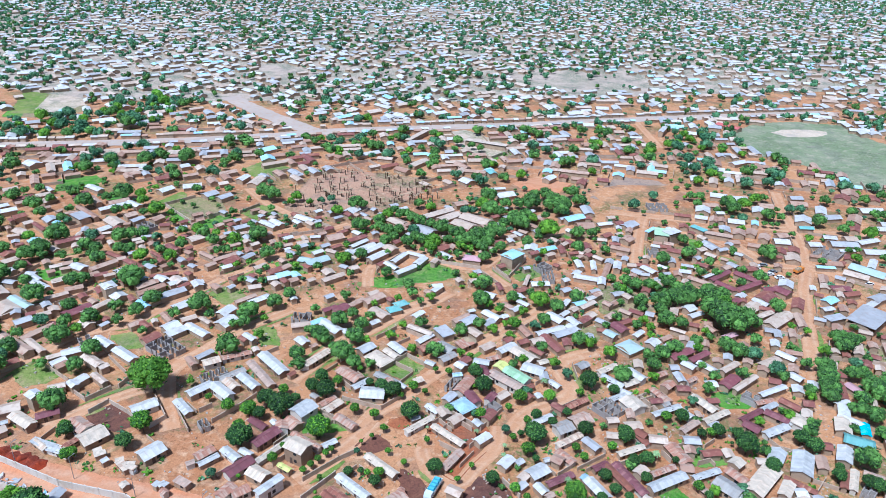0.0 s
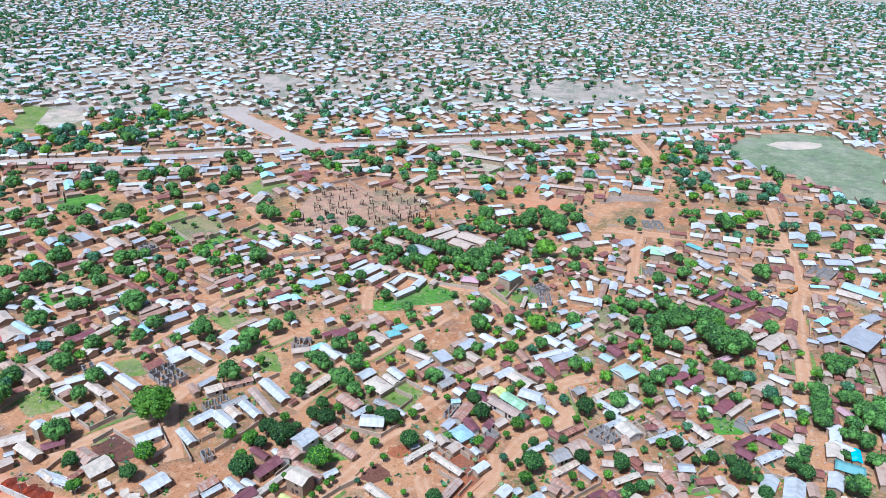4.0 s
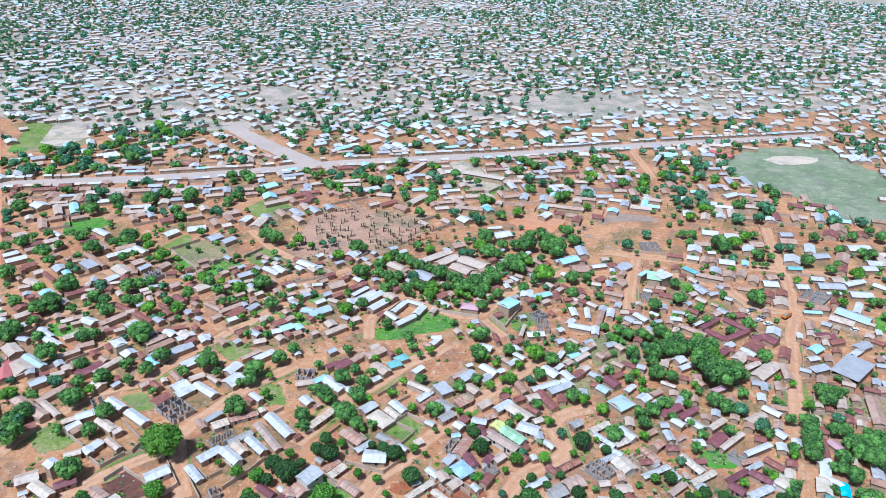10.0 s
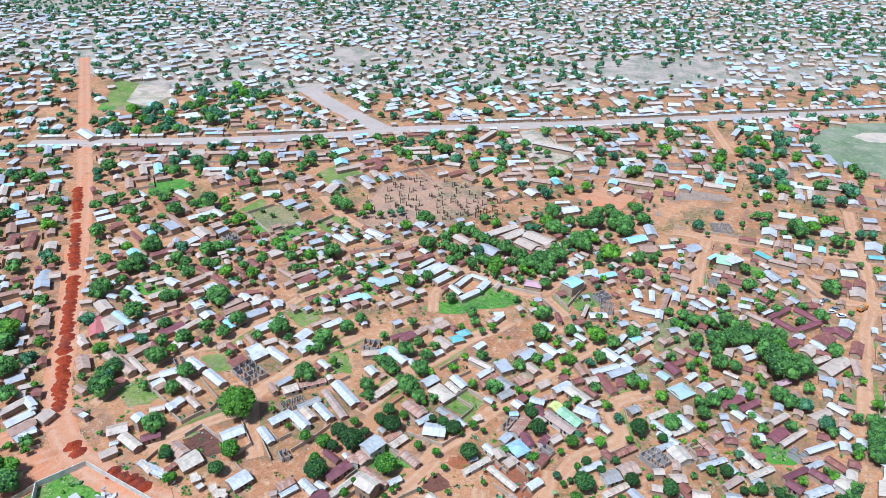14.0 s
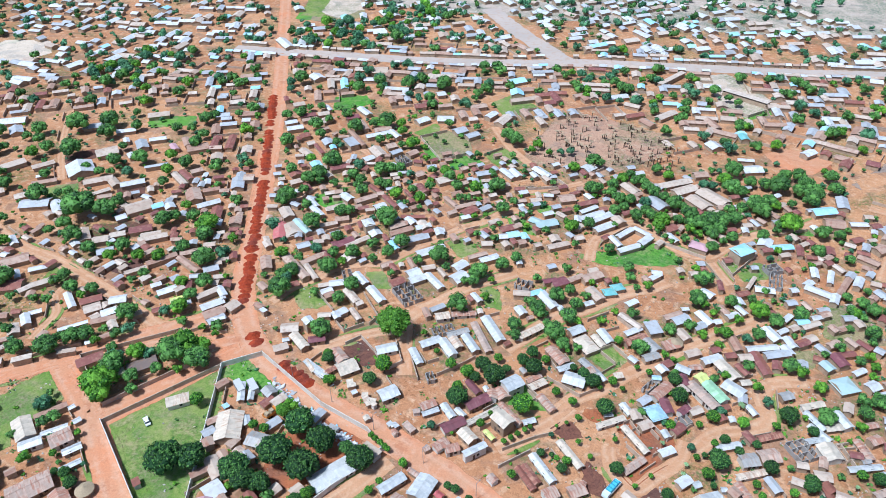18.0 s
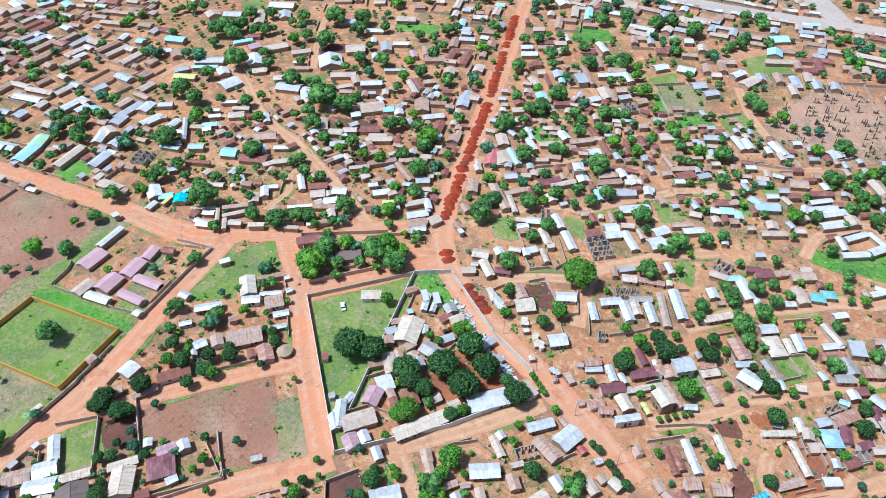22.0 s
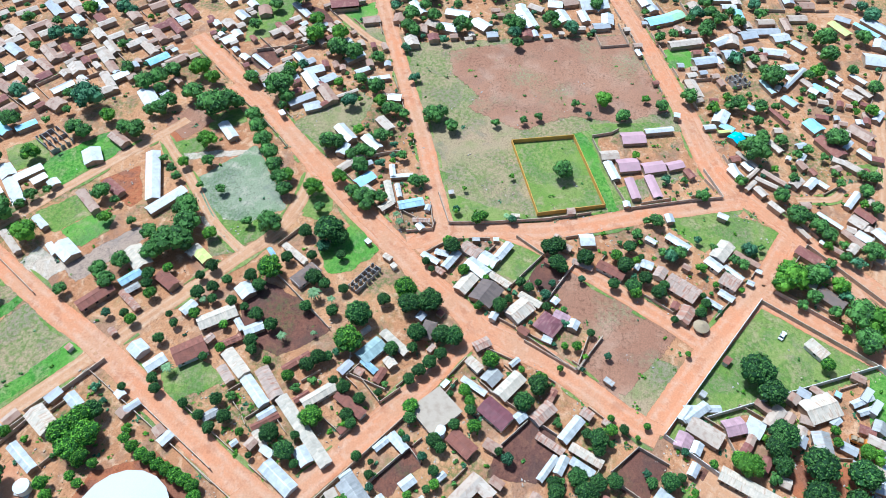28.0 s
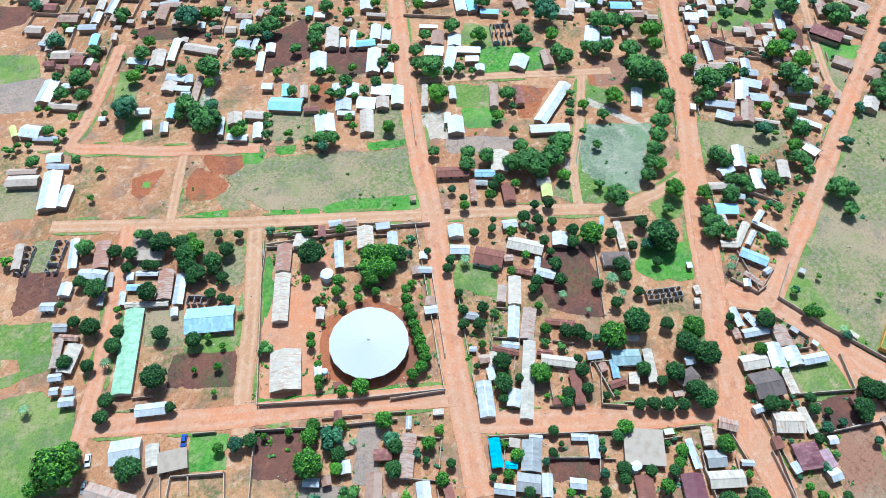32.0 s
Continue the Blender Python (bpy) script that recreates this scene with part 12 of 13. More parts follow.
tree(-328.1, -87.2, 3.4, "n")
tree(-318.3, -83.6, 3.0, "n")
tree(-351.9, -93.1, 4.0, "d")
tree(-304.0, -56.2, 2.6, "d")
tree(-327.1, -51.2, 2.7, "d")
tree(-320.2, -30.3, 2.0, "d")
tree(-353.8, -44.9, 3.5, "l")
tree(-342.9, -62.3, 3.1, "n")
tree(-293.9, -51.9, 2.5, "n")
tree(-283.9, -70.1, 2.2, "n")
tree(-41.8, -138.8, 5.6, "d")
tree(-60.4, -124.8, 5.1, "l")
tree(-65.3, -121.8, 4.7, "l")
tree(-56.2, -120.7, 4.6, "l")
tree(-61.3, -117.7, 4.6, "l")
tree(-68.9, -120.2, 3.8, "d")
tree(-54.5, -117.0, 3.3, "l")
tree(-63.0, -106.3, 2.1, "l")
tree(-61.0, -102.7, 2.2, "l")
tree(-59.3, -98.7, 2.4, "l")
tree(-58.5, -95.5, 2.4, "l")
tree(-57.2, -92.0, 2.4, "l")
tree(-56.4, -88.8, 2.4, "l")
tree(-55.3, -85.4, 2.6, "l")
tree(-54.5, -82.3, 2.5, "l")
tree(-53.2, -79.1, 2.5, "l")
tree(-50.0, -77.1, 2.5, "l")
tree(-46.1, -76.4, 2.3, "l")
tree(-52.7, -116.2, 1.9, "l")
tree(-48.5, -116.5, 1.9, "l")
tree(-46.9, -113.2, 1.8, "l")
tree(-53.5, -111.8, 1.9, "l")
tree(-40.5, -114.1, 1.8, "l")
tree(-44.6, -123.7, 2.5, "l")
tree(-41.5, -120.3, 2.1, "l")
tree(-25.0, -109.4, 1.8, "l")
tree(-23.4, -106.6, 1.8, "l")
tree(-33.7, -120.7, 1.9, "l")
tree(-35.0, -131.2, 1.9, "l")


# ---- the rest of the town, by district ----
CELL = {}
for line, width, _ in ROADS:
    for p in line:
        CELL.setdefault((int(p.x // 20), int(p.y // 20)), []).append((p.x, p.y, width))


def near_road(x, y):
    best = 1e9
    for i in (-1, 0, 1):
        for j in (-1, 0, 1):
            for px, py, w in CELL.get((int(x // 20) + i, int(y // 20) + j), ()):
                best = min(best, math.hypot(px - x, py - y) - w / 2)
    return best


def street_turn(x, y):
    """The bearing of the nearest road."""
    best, turn = 1e9, 20
    for line, width, _ in ROADS:
        for a, b in zip(line[::6], line[6::6]):
            d = (a.x - x) ** 2 + (a.y - y) ** 2
            if d < best:
                best, turn = d, math.degrees(math.atan2(b.y - a.y, b.x - a.x))
    return turn


# The quarter whose houses and trees are set out one by one above.
LAID_OUT = (
    ((-268, 349), (253, 397), (122, 146), (-56, 130), (-74, 137), (-88, 141), (-117, 147), (-128, 151)),
    ((-484, 208), (-300, 320), (-212, 213), (-172, 164), (-181, 144), (-182, 135), (-195, 120), (-256, 76), (-257, 76)),
    ((-33, -322), (-79, -277), (-105, -320), (-259, -166), (-167, -58), (-126, -27), (-67, -86), (-90, -127), (19, -207)),
    ((-69, -84), (-126, -27), (-143, 3), (-101, 29), (-23, -50), (-41, -71), (-51, -62)),
    ((16, -214), (-32, -166), (10, -100), (55, -129)),
    ((-75, 7), (-112, 19), (-110, 30), (-99, 47), (-95, 58), (-87, 74), (-65, 63)),
    ((-241, 27), (-259, 55), (-259, 66), (-214, 86), (-196, 45)),
    ((-269, -94), (-262, -68), (-173, -32), (-166, -43), (-171, -58), (-198, -91)),
    ((-161, -36), (-171, -27), (-166, 21), (-193, 46), (-198, 102), (-154, 87), (-102, 62), (-119, 21), (-150, -35)),
    ((-360, -98), (-340, 41), (-329, 37), (-292, -73), (-327, -96)),
    ((-33, -156), (-83, -130), (-52, -66), (-35, -73), (-11, -129)),
    ((-75, 83), (-67, 107), (-65, 116), (-57, 124), (-47, 122), (-26, 114)),
)


def laid_out(x, y):
    return any(inside(x, y, p) for p in LAID_OUT)


OPEN = [poly for poly, clear in KEEP_OFF if clear]
SPOTS = {}


def taken(x, y, r):
    for i in (-1, 0, 1):
        for j in (-1, 0, 1):
            for bx, by, br in SPOTS.get((int(x // 25) + i, int(y // 25) + j), ()):
                if math.hypot(bx - x, by - y) < br + r:
                    return True
    return False


def claim(x, y, r):
    SPOTS.setdefault((int(x // 25), int(y // 25)), []).append((x, y, r))


for spot in BUILT:
    claim(*spot)
rnd = random.Random(77)


def in_view(x, y):
    """The stretch of country that the flight overlooks."""
    a = math.degrees(math.atan2(-(x - 8), y - 5))
    d = math.hypot(x - 8, y - 5)
    return (-38 < a < 75 and d < 1900) or (60 <= a < 190 and d < 620)


def district(step, reach_in, reach_out, keep, jitter):
    spots = []
    n = int(reach_out / step)
    for i in range(-n, n + 1):
        for j in range(-n, n + 1):
            x, y = (i + rnd.uniform(-jitter, jitter)) * step, (j + rnd.uniform(-jitter, jitter)) * step
            if reach_in <= math.hypot(x, y) < reach_out and rnd.random() < keep and in_view(x, y):
                spots.append((x, y))
    return spots


class Crowd:
    """Many alike houses gathered by colour."""

    def __init__(self):
        self.walls, self.roofs = Solid(), {}

    def add(self, x, y, turn, l, w, tone, kind="g", storeys=1):
        c, s = math.cos(radians(turn)), math.sin(radians(turn))
        h, rise = rnd.uniform(2.1, 2.75) * (2 if storeys > 1 else 1), 0.16 * w

        def at(u, v, z):
            return (x + u * c - v * s, y + u * s + v * c, z)

        a, b = l / 2, w / 2
        self.walls.quads([at(-a, -b, 0), at(a, -b, 0), at(a, b, 0), at(-a, b, 0), at(-a, -b, h), at(a, -b, h), at(a, b, h), at(-a, b, h), at(-a, 0, h + rise), at(a, 0, h + rise)],
                         [(0, 1, 5, 4), (1, 2, 6, 9, 5), (2, 3, 7, 6), (3, 0, 4, 8, 7)])
        a, b = a + 0.35, b + 0.4
        e, top = h - 0.1, h + rise + 0.08
        roof = self.roofs.setdefault(tone, Solid())
        if kind in ("s", "f"):
            roof.slab([at(-a, -b, top), at(a, -b, top), at(a, b, top + 0.1), at(-a, b, top + 0.1)], 0.12)
            return
        if kind == "h":
            r = max(a - b, 0.05)
            for s1 in (-1, 1):
                roof.slab([at(-a * s1, -b * s1, e), at(a * s1, -b * s1, e), at(r * s1, 0, top), at(-r * s1, 0, top)], 0.07)
                roof.slab([at(a * s1, -b * s1, e), at(a * s1, b * s1, e), at(r * s1, 0, top)], 0.07)
            return
        roof.slab([at(-a, -b, e), at(a, -b, e), at(a, 0, top), at(-a, 0, top)], 0.07)
        roof.slab([at(a, b, e), at(-a, b, e), at(-a, 0, top), at(a, 0, top)], 0.07)

    def done(self, word):
        tagged(new(word + "_house_walls", self.walls.mesh("walls", WALL)), f"plastered walls of many {word} town houses", "houses", kind="stuff")
        for tone, solid in self.roofs.items():
            tagged(new(word + "_house_roofs", solid.mesh("roofs", gathered(tone))), f"{TONE[tone]} sheet roofs of many {word} town houses", "houses", kind="stuff")


def crowd_roofing(name, a, b, c, metal=0.0):
    """Sheet roofs seen from afar: a tone for each roof, streaked with wear."""
    m = Nodes(name, 0.7 - 0.25 * (metal > 0), metal)
    geo = m.node("NewGeometry")
    one = geo.outputs["Random Per Island"]
    base = m.mix(one, a, b)
    base = m.mix(m.math("MULTIPLY", m.ramp(m.noise(geo.outputs["Position"], 0.6, 5.0), 0.5, 0.7), 0.7), base, c)
    return m.done(m.shade(base, m.math("ADD", 0.75, m.math("MULTIPLY", m.noise(geo.outputs["Position"], 0.25, 3.0), 0.5))))


def gathered(tone):
    """The colours of a sheet roof, for roofs gathered by colour."""
    if tone not in CROWDROOF:
        a, b, c = SHEET[tone]
        CROWDROOF[tone] = crowd_roofing("assorted " + TONE[tone] + " sheets", a, b, c)
    return CROWDROOF[tone]


CROWDROOF = {
    "w": crowd_roofing("assorted bright zinc", (0.68, 0.67, 0.66), (0.56, 0.54, 0.52), (0.44, 0.38, 0.33), 0.15),
    "z": crowd_roofing("assorted grey zinc", (0.5, 0.5, 0.51), (0.4, 0.39, 0.39), (0.36, 0.3, 0.27), 0.15),
    "t": crowd_roofing("assorted tan sheets", (0.56, 0.46, 0.37), (0.44, 0.33, 0.25), (0.34, 0.21, 0.15)),
    "o": crowd_roofing("assorted rusting sheets", (0.46, 0.33, 0.25), (0.34, 0.2, 0.14), (0.26, 0.11, 0.07)),
    "r": crowd_roofing("assorted red sheets", (0.26, 0.1, 0.07), (0.2, 0.075, 0.07), (0.36, 0.2, 0.14)),
    "b": crowd_roofing("assorted blue sheets", (0.3, 0.52, 0.66), (0.4, 0.6, 0.68), (0.5, 0.55, 0.55)),
}


def clear_of(x, y, r, margin):
    return near_road(x, y) > margin and not taken(x, y, r) and not any(inside(x, y, p) for p in OPEN)


middle = Crowd()
yard_walls = Solid()


def yard_wall(p, q, high):
    d = q - p
    if d.length < 1 or min(near_road(*(p + d * u)) for u in (0, 0.25, 0.5, 0.75, 1)) < 0.6:
        return
    u = Vector((-d.y, d.x)).normalized() * 0.11
    low = [tuple(k) for k in (p - u, q - u, q + u, p + u)]
    yard_walls.quads([(*k, 0) for k in low] + [(*k, high) for k in low], [(4, 5, 6, 7), (0, 1, 5, 4), (1, 2, 6, 5), (2, 3, 7, 6), (3, 0, 4, 7)])


for spot in FAR_HOUSES:
    middle.add(*spot)

# A walled yard on one side of each house.
for x, y, turn, l, w in YARDS:
    if rnd.random() < 0.25:
        continue
    side, deep = rnd.choice((-1, 1)), rnd.uniform(5, 9)
    a, b = l / 2 + rnd.choice((0, 0, 1.5)), w / 2
    c, s = math.cos(radians(turn)), math.sin(radians(turn))
    corner = [Vector((x + u * c - v * s, y + u * s + v * c)) for u, v in ((-a, side * b), (-a, side * (b + deep)), (a, side * (b + deep)), (a, side * b))]
    for p, q in zip(corner, corner[1:]):
        d = q - p
        if rnd.random() < 0.2:
            continue
        p, q = p + d * 0.06, q - d * rnd.choice((0.06, 0.06, 0.3))
        if not any(taken(*(p + (q - p) * u), 0.1) or (y < 100 and any(inside(*(p + (q - p) * u), z) for z in OPEN)) for u in (0, 0.2, 0.4, 0.6, 0.8, 1)):
            yard_wall(p, q, rnd.uniform(1.3, 1.9))

# Compounds: long houses round a walled yard, square to the street.
for x, y in district(15, 0, 520, 1.0, 0.4):
    l, w = rnd.uniform(13, 19), rnd.uniform(12, 16)
    if laid_out(x, y) or not clear_of(x, y, 6.6, 8.5) or (math.hypot(x - 8, y - 5) < 300 and rnd.random() < 0.6) or rnd.random() < 0.25:
        continue
    turn = street_turn(x, y) + rnd.uniform(-4, 4)
    c, s = math.cos(radians(turn)), math.sin(radians(turn))
    ring_of = [Vector((x + u * l / 2 * c - v * w / 2 * s, y + u * l / 2 * s + v * w / 2 * c)) for u, v in ((-1, -1), (1, -1), (1, 1), (-1, 1))]
    tones = rnd.choice(("wzt", "tto", "zto", "oor", "zzt", "ztb", "wto", "oot", "zor"))
    for k in range(4):
        p, q = ring_of[k], ring_of[(k + 1) % 4]
        d = q - p
        inward = Vector((-d.y, d.x)).normalized()
        deep = rnd.uniform(3.4, 5.0)
        if rnd.random() < 0.6:
            long = max(3.5, (d.length - (5.4 if k % 2 else 0.6)) * rnd.choice((1, 0.9, 0.65, 0.5)))
            p = p + d * rnd.uniform(0, 1 - long / d.length)
            q = p + d.normalized() * long
            mid = (p + q) / 2 + inward * (deep / 2)
            if not any(inside(mid.x, mid.y, z) for z in OPEN) and near_road(mid.x, mid.y) > deep / 2 + 0.6:
                middle.add(mid.x, mid.y, turn + 90 * k, long, deep, rnd.choice(tones))
        elif rnd.random() < 0.8:
            yard_wall(p, q, rnd.uniform(1.5, 2.0))
    claim(x, y, 7.6)
for x, y in district(9, 0, 520, 0.62, 0.48):
    l, w = rnd.uniform(4.5, 12), rnd.uniform(3.6, 6.2)
    if laid_out(x, y) or not clear_of(x, y, 0.36 * (l + w) / 2 + 1.2, 1.0 + w / 2):
        continue
    turn = street_turn(x, y) + rnd.choice((0, 90)) + rnd.uniform(-4, 4)
    middle.add(x, y, turn, l, w, rnd.choice("wwwzzzzttttttoooooorrb"))
    claim(x, y, 0.36 * (l + w) / 2 + 0.6)
    if rnd.random() < 0.55:
        a = radians(turn)
        px, py, length = x - math.sin(a) * (w / 2 + 2.5), y + math.cos(a) * (w / 2 + 2.5), rnd.uniform(6, 14)
        c, s = math.cos(a) * length / 2, math.sin(a) * length / 2
        if not any(inside(px, py, p) for p in OPEN):
            yard_wall(Vector((px - c, py - s)), Vector((px + c, py + s)), 1.7)
for x, y in district(5, 0, 340, 0.62, 0.5):
    l, w = rnd.uniform(2.4, 5.2), rnd.uniform(1.9, 3.0)
    if (not laid_out(x, y) or rnd.random() < (0.9 if y > 130 else 0.12)) and clear_of(x, y, 1.5, 0.9):
        middle.add(x, y, street_turn(x, y) + rnd.choice((0, 90)) + rnd.uniform(-9, 9), l, w, rnd.choice("wzzttooorr"))
        claim(x, y, 1.7)
for line, width, name in ROADS:
    if name == "highway":
        for p, d in [(line[i], line[i + 1] - line[i]) for i in range(1, len(line) - 1, 2)]:
            for side in (-1, 1):
                q = p + Vector((-d.y, d.x)).normalized() * side * (width / 2 + 3)
                if rnd.random() < 0.8 and near_road(q.x, q.y) > 1:
                    middle.add(q.x, q.y, math.degrees(math.atan2(d.y, d.x)), rnd.uniform(3, 6), rnd.uniform(3, 4), rnd.choice("wwwzbtto"))
                    claim(q.x, q.y, 3)
middle.done("closely_built")
# Compound walls along the streets, broken by gates.
for line, width, name in ROADS:
    if name in ("highway", "heap_road"):
        continue
    for side in (-1, 1):
        i = 0
        while i < len(line) - 5:
            run = rnd.randint(2, 5)
            p, q = line[i], line[min(i + run, len(line) - 1)]
            i += run + (1 if rnd.random() < 0.5 else 3)
            d = q - p
            if d.length < 3 or rnd.random() < 0.4 or math.hypot(p.x, p.y) > 480:
                continue
            off = Vector((-d.y, d.x)).normalized() * side * (width / 2 + 0.9)
            p, q, u = p + off, q + off, off.normalized() * 0.11
            mid = (p + q) / 2
            if min(near_road(mid.x, mid.y), near_road(p.x, p.y), near_road(q.x, q.y)) < 0.35 or any(inside(mid.x, mid.y, poly) for poly in OPEN):
                continue
            low = [tuple(k) for k in (p - u, q - u, q + u, p + u)]
            yard_walls.quads([(*k, 0) for k in low] + [(*k, 1.55) for k in low], [(4, 5, 6, 7), (0, 1, 5, 4), (1, 2, 6, 5), (2, 3, 7, 6), (3, 0, 4, 7)])
tagged(new("yard_walls", yard_walls.mesh("yard_walls", FENCE)), "many low weathered walls between the yards", "walls", kind="stuff")

SPRIG = [([tuple(v.co) for v in m.vertices], [tuple(p.vertices) for p in m.polygons]) for m in (crown_mesh(s, 5, 0.9, 190, 0.16, LEAF["n"], 0.75) for s in (51, 52, 53))]
TINY = [([tuple(v.co) for v in m.vertices], [tuple(p.vertices) for p in m.polygons]) for m in (crown_mesh(s, 2, 0.8, 40, 0.3, LEAF["n"], 0.6) for s in (61, 62))]


def plant(solid, x, y, r, lift, stock, squash=1.0):
    verts, faces = rnd.choice(stock)
    k = rnd.uniform(0, 6.28)
    c, s = math.cos(k) * r, math.sin(k) * r
    solid.quads([(x + u * c - v * s, y + u * s + v * c, max(0.02, lift + q * r * squash)) for u, v, q in verts], faces)


# Trees and bushes between the houses, too many to count.
green = {"d": Solid(), "n": Solid(), "l": Solid(), "y": Solid()}
BUSHY = [([tuple(v.co) for v in m.vertices], [tuple(p.vertices) for p in m.polygons]) for m in (crown_mesh(s, 12, 1.0, 760, 0.1, LEAF["n"]) for s in (71, 72, 73))]
for x, y, r, tone in WOOD:
    plant(green[tone if tone in green else "l"], x, y, r, 1.2 + r * 0.95, BUSHY if r > 2.2 else SPRIG)
for x, y in district(9, 0, 520, 0.8, 0.5):
    r = rnd.choice((1.0, 1.4, 1.8, 2.4, 3.0, 3.6))
    if laid_out(x, y):
        r = min(r, rnd.choice((0.8, 1.1, 1.5)))
    if clear_of(x, y, r * 0.45, 0.8 + r * 0.4):
        plant(green[rnd.choice("dddnnl")], x, y, r, 0.6 + r * 0.85, SPRIG)
        claim(x, y, r * 0.5)
for x, y in district(5.5, 0, 330, 0.5, 0.5):
    if near_road(x, y) > 0.3 and not taken(x, y, 0.2) and (rnd.random() < (0.75 if y > 100 else 0.12) or not any(inside(x, y, p) for p in OPEN)):
        if noise.noise((x * 0.03, y * 0.03, 4.0)) > -0.15:
            plant(green[rnd.choice("dlln")], x, y, rnd.uniform(0.35, 0.9), 0.3, TINY, 0.8)
# Weed tufts: a few bent blades each.
def tuft(solid, x, y, r):
    for _ in range(7):
        a, h = rnd.uniform(0, 6.28), rnd.uniform(0.25, 0.8) * r
        px, py = x + rnd.gauss(0, 0.5) * r, y + rnd.gauss(0, 0.5) * r
        u, v = math.cos(a) * r * 0.45, math.sin(a) * r * 0.45
        solid.quads([(px - u, py - v, 0.02), (px + v * 0.7, py - u * 0.7, h * 0.7), (px + u, py + v, h), (px - v * 0.7, py + u * 0.7, h * 0.5)], [(0, 1, 2, 3)])


for x, y in district(3.0, 0, 300, 0.5, 0.5):
    if noise.noise((x * 0.045, y * 0.045, 14.0)) + 0.4 * noise.noise((x * 0.2, y * 0.2, 3.0)) > 0.02 and near_road(x, y) > 0.2 and not taken(x, y, 0.1) and (rnd.random() < (0.8 if y > 100 else 0.12) or not any(inside(x, y, p) for p in OPEN)):
        tuft(green[rnd.choice("dnll")], x, y, rnd.choice((0.4, 0.6, 0.9, 1.3)))
for tone, solid in green.items():
    tagged(new("yard_greenery", solid.mesh("yard_greenery", LEAF[tone])), "many leafy trees and bushes between the houses", "trees", kind="stuff")

# The far town: paled ground, mostly pale roofs and bluish trees imitate haze.
patch("outskirts", TOWNSOIL, "ground of the far town, its colour paled for haze", (-950, 640), (-560, 620), (-300, 545), (0, 590), (300, 680), (900, 700), (1500, 900), (1500, 2600), (-1800, 2600), (-1800, 700), z=0.012, step=60, rough=3, clear=False)
far = Crowd()
for x, y in district(13, 520, 1900, 0.7, 0.45):
    if noise.noise((x * 0.005, y * 0.005, 3.0)) < -0.55 or near_road(x, y) < 5 or any(inside(x, y, p) for p in OPEN):
        continue
    far.add(x, y, 25 + 60 * noise.noise((x * 0.002, y * 0.002, 9)) + rnd.choice((0, 90)) + rnd.uniform(-12, 12), rnd.uniform(5, 14), rnd.uniform(4.5, 8), rnd.choice("wwwwwwwwwzzzttttb"))
far.done("distant")
woods = {"d": Solid(), "n": Solid()}
for x, y in district(11, 520, 1900, 0.62, 0.5):
    if near_road(x, y) < 2 or any(inside(x, y, p) for p in OPEN):
        continue
    if noise.noise((x * 0.005, y * 0.005, 7.0)) < rnd.uniform(-0.6, 0.25):
        continue
    r = rnd.uniform(1.5, 3.9)
    plant(woods[rnd.choice("dnnn")], x, y, r, 0.8 + r * 0.7, TINY)
for tone, solid in woods.items():
    tagged(new("distant_trees", solid.mesh("distant_trees", LEAF[tone])), "many distant leafy trees between the houses", "trees", kind="stuff")

# Grass and weeds along the foot of the street walls.
verge_v, verge_f = [], []
for line, width, name in ROADS:
    if name in ("highway", "heap_road"):
        continue
    for side in (-1, 1):
        i = rnd.randint(0, 4)
        while i < len(line) - 4:
            run = rnd.randint(3, 9)
            chunk = line[i:i + run]
            i += run + rnd.randint(2, 9)
            if len(chunk) < 3 or math.hypot(chunk[0].x, chunk[0].y) > 330:
                continue
            ways = [(p, (q - p).normalized()) for p, q in zip(chunk, chunk[1:])]
            if any(near_road(p.x - d.y * side * (width / 2 + 1.2), p.y + d.x * side * (width / 2 + 1.2)) < 0.7 for p, d in ways):
                continue
            first = len(verge_v)
            for k, p in enumerate(chunk):
                d = (chunk[min(k + 1, len(chunk) - 1)] - chunk[max(k - 1, 0)]).normalized()
                n = Vector((-d.y, d.x)) * side
                swell = math.sin(math.pi * (k + 0.3) / len(chunk)) * rnd.uniform(0.5, 1.3)
                a, b = p + n * (width / 2 + 0.5 - 0.5 * swell), p + n * (width / 2 + 0.6 + 1.1 * swell)
                verge_v += [(a.x, a.y, 0.16), (b.x, b.y, 0.163)]
            for k in range(len(chunk) - 1):
                q = first + 2 * k
                verge_f.append((q, q + 2, q + 3, q + 1) if side > 0 else (q, q + 1, q + 3, q + 2))
tagged(new("grass_verge", mesh_of("grass_verge", verge_v, verge_f, GRASS)), "uneven strips of green grass along the street walls", "grass", kind="structure")

# Roadside kiosks with a single-slope roof.
for line, width, name in ROADS:
    if name == "lane":
        continue
    for i in range(2, len(line) - 3, 3):
        p, d = line[i], line[i + 1] - line[i - 1]
        if rnd.random() > 0.34 or math.hypot(p.x, p.y) > 300:
            continue
        side = rnd.choice((-1, 1))
        q = p + Vector((-d.y, d.x)).normalized() * side * (width / 2 + 2.1)
        if near_road(q.x, q.y) > 1.2 and not taken(q.x, q.y, 1.2):
            house(q.x, q.y, rnd.uniform(2.6, 4.0), rnd.uniform(2.2, 2.8), math.degrees(math.atan2(d.y, d.x)), rnd.choice("wzttoor"), "s", fine=False, name="kiosk", label="small roadside kiosk with a single slope sheet roof")
            claim(q.x, q.y, 1.8)

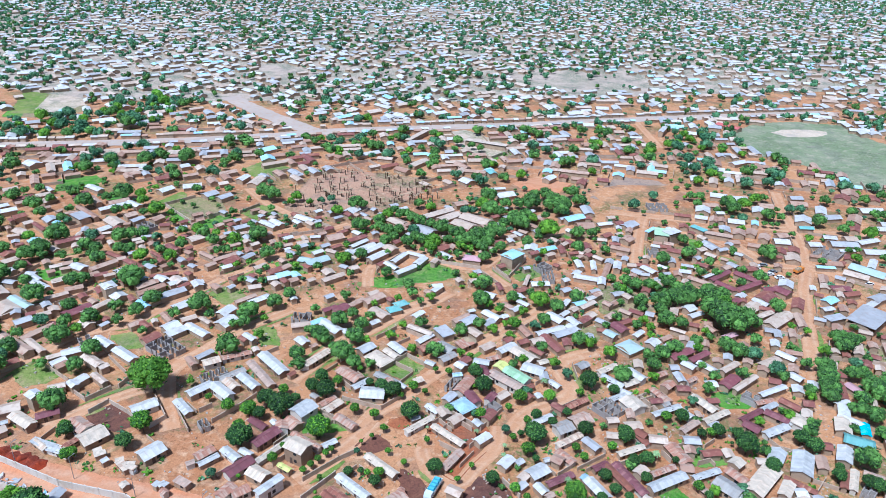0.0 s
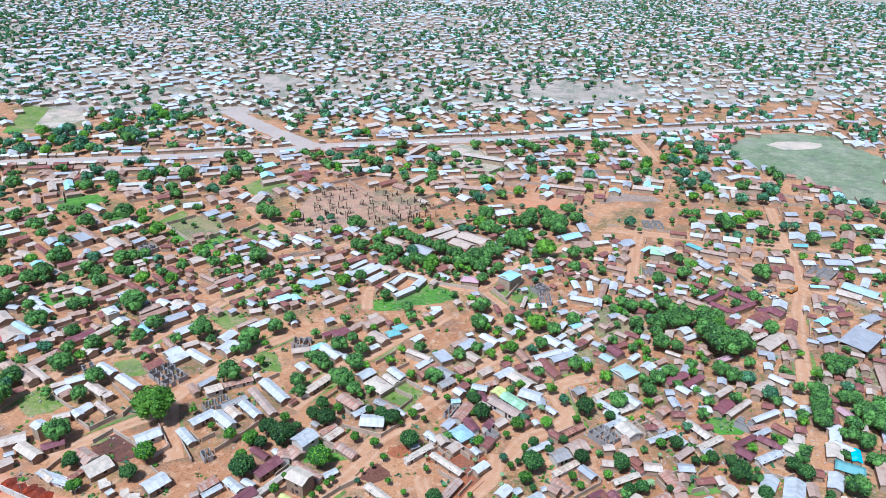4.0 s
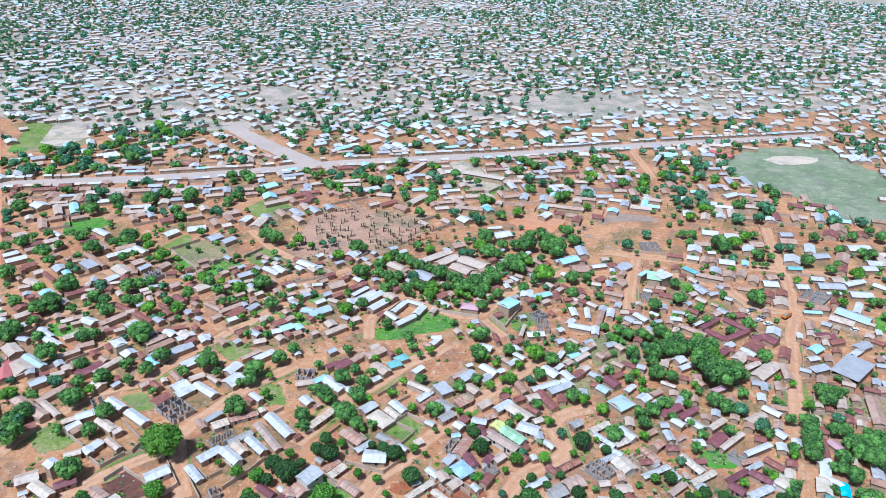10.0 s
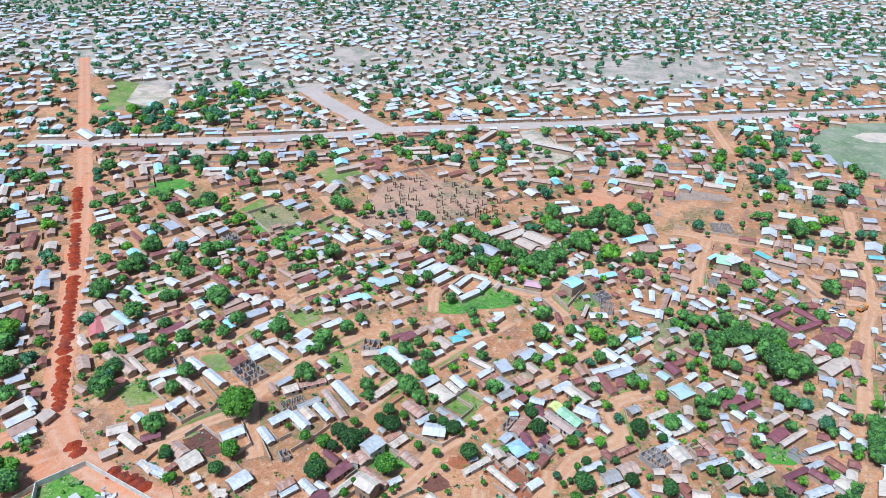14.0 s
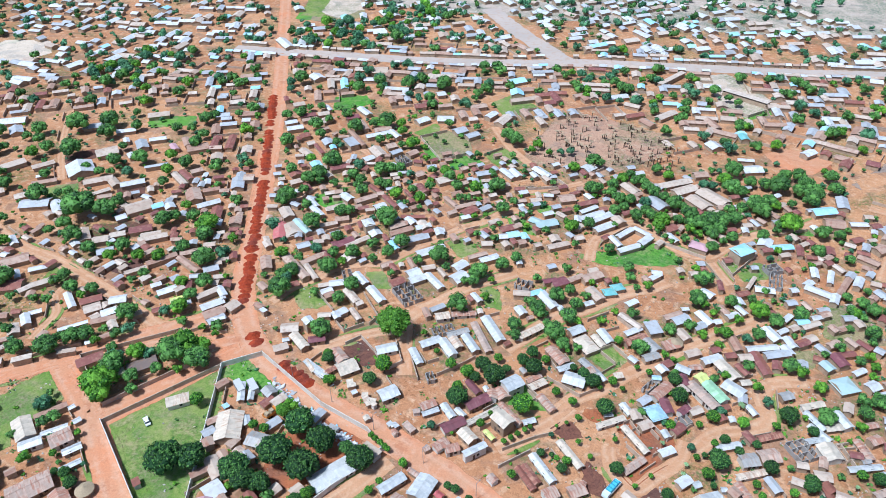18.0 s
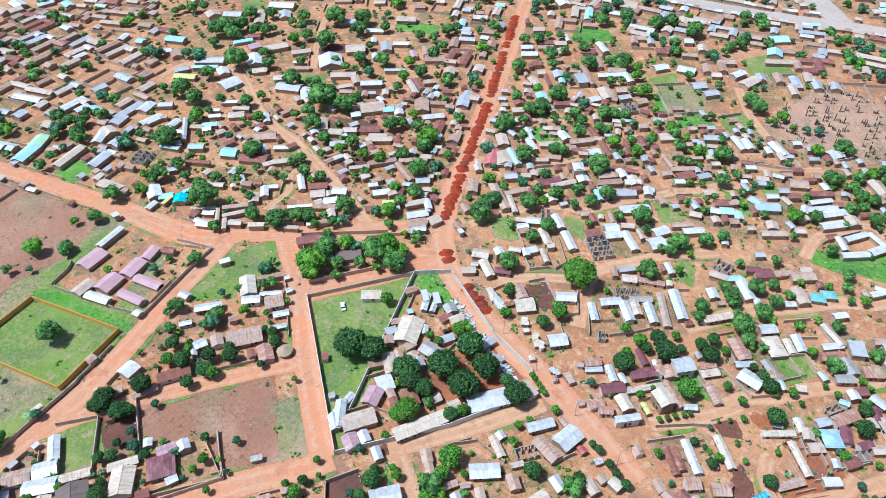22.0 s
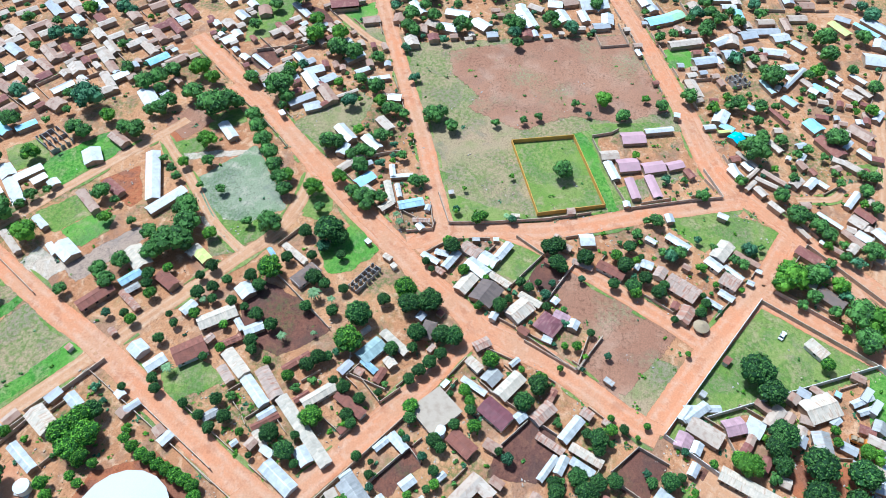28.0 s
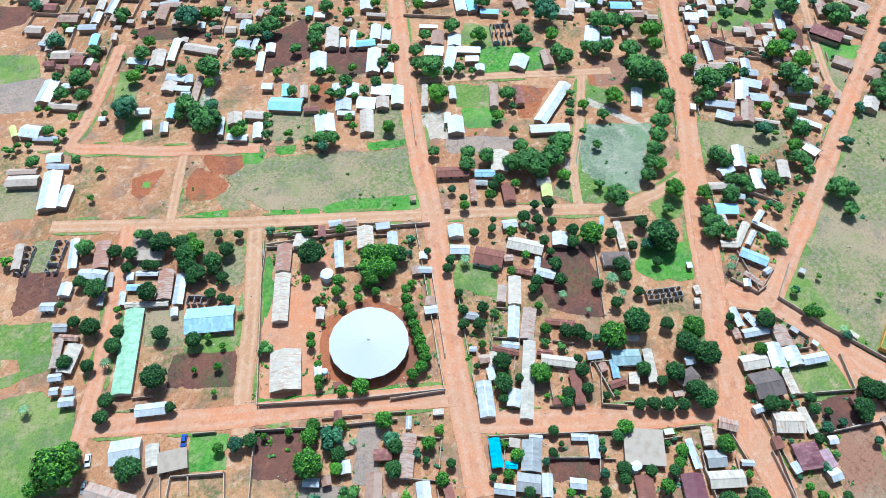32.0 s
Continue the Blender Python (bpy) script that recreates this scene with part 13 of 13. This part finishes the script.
# Stones, rubbish and loose blocks lying about the yards.
litter = {"pale": Solid(), "dark": Solid()}
for x, y in district(4.2, 0, 280, 0.6, 0.5):
    if near_road(x, y) > -0.5 and not taken(x, y, 0.3) and noise.noise((x * 0.05, y * 0.05, 11.0)) > -0.1 and (rnd.random() < (0.7 if y > 100 else 0.12) or not any(inside(x, y, p) for p in OPEN)):
        for _ in range(rnd.randint(1, 4)):
            px, py, a, q, h = x + rnd.gauss(0, 1.2), y + rnd.gauss(0, 1.2), rnd.uniform(0, 3.1), rnd.uniform(0.15, 0.6), rnd.uniform(0.1, 0.45)
            c, s = math.cos(a) * q, math.sin(a) * q
            low = [(px + c, py + s), (px - s * 0.6, py + c * 0.6), (px - c, py - s), (px + s * 0.6, py - c * 0.6)]
            litter[rnd.choice(("pale", "dark"))].quads([(*k, 0) for k in low] + [(px + (k[0] - px) * 0.8, py + (k[1] - py) * 0.8, h) for k in low], [(4, 5, 6, 7), (0, 1, 5, 4), (1, 2, 6, 5), (2, 3, 7, 6), (3, 0, 4, 7)])
for tone, solid in litter.items():
    tagged(new("yard_clutter", solid.mesh("yard_clutter", CONCRETE if tone == "pale" else FENCE)), f"{tone} loose blocks, stones and clutter in the yards", "clutter", kind="stuff")

# Scrap heaped along the inner side of the white compound wall.
scrap = {"b": Solid(), "w": Solid(), "z": Solid()}
for (x0, y0), (x1, y1) in (((-119.0, 134.0), (-106.5, 128.0)), ((-106.5, 128.0), (-93.5, 124.5)), ((-93.5, 124.5), (-78.0, 121.5))):
    for _ in range(46):
        u = rnd.random()
        px, py = x0 + (x1 - x0) * u + rnd.gauss(0, 1.3), y0 + (y1 - y0) * u + rnd.gauss(0, 1.0)
        a, q, h = rnd.uniform(0, 3.1), rnd.uniform(0.4, 1.5), rnd.uniform(0.2, 1.0)
        c, s = math.cos(a) * q, math.sin(a) * q
        low = [(px + c, py + s), (px - s * 0.5, py + c * 0.5), (px - c, py - s), (px + s * 0.5, py - c * 0.5)]
        scrap[rnd.choice("bwzzw")].quads([(*k, 0) for k in low] + [(k[0], k[1], h * rnd.uniform(0.6, 1.2)) for k in low], [(4, 5, 6, 7), (0, 1, 5, 4), (1, 2, 6, 5), (2, 3, 7, 6), (3, 0, 4, 7)])
for tone, solid in scrap.items():
    tagged(new("scrap", solid.mesh("scrap", CROWDROOF[tone])), "loose heap of scrap sheets along the compound wall", "scrap", kind="stuff")
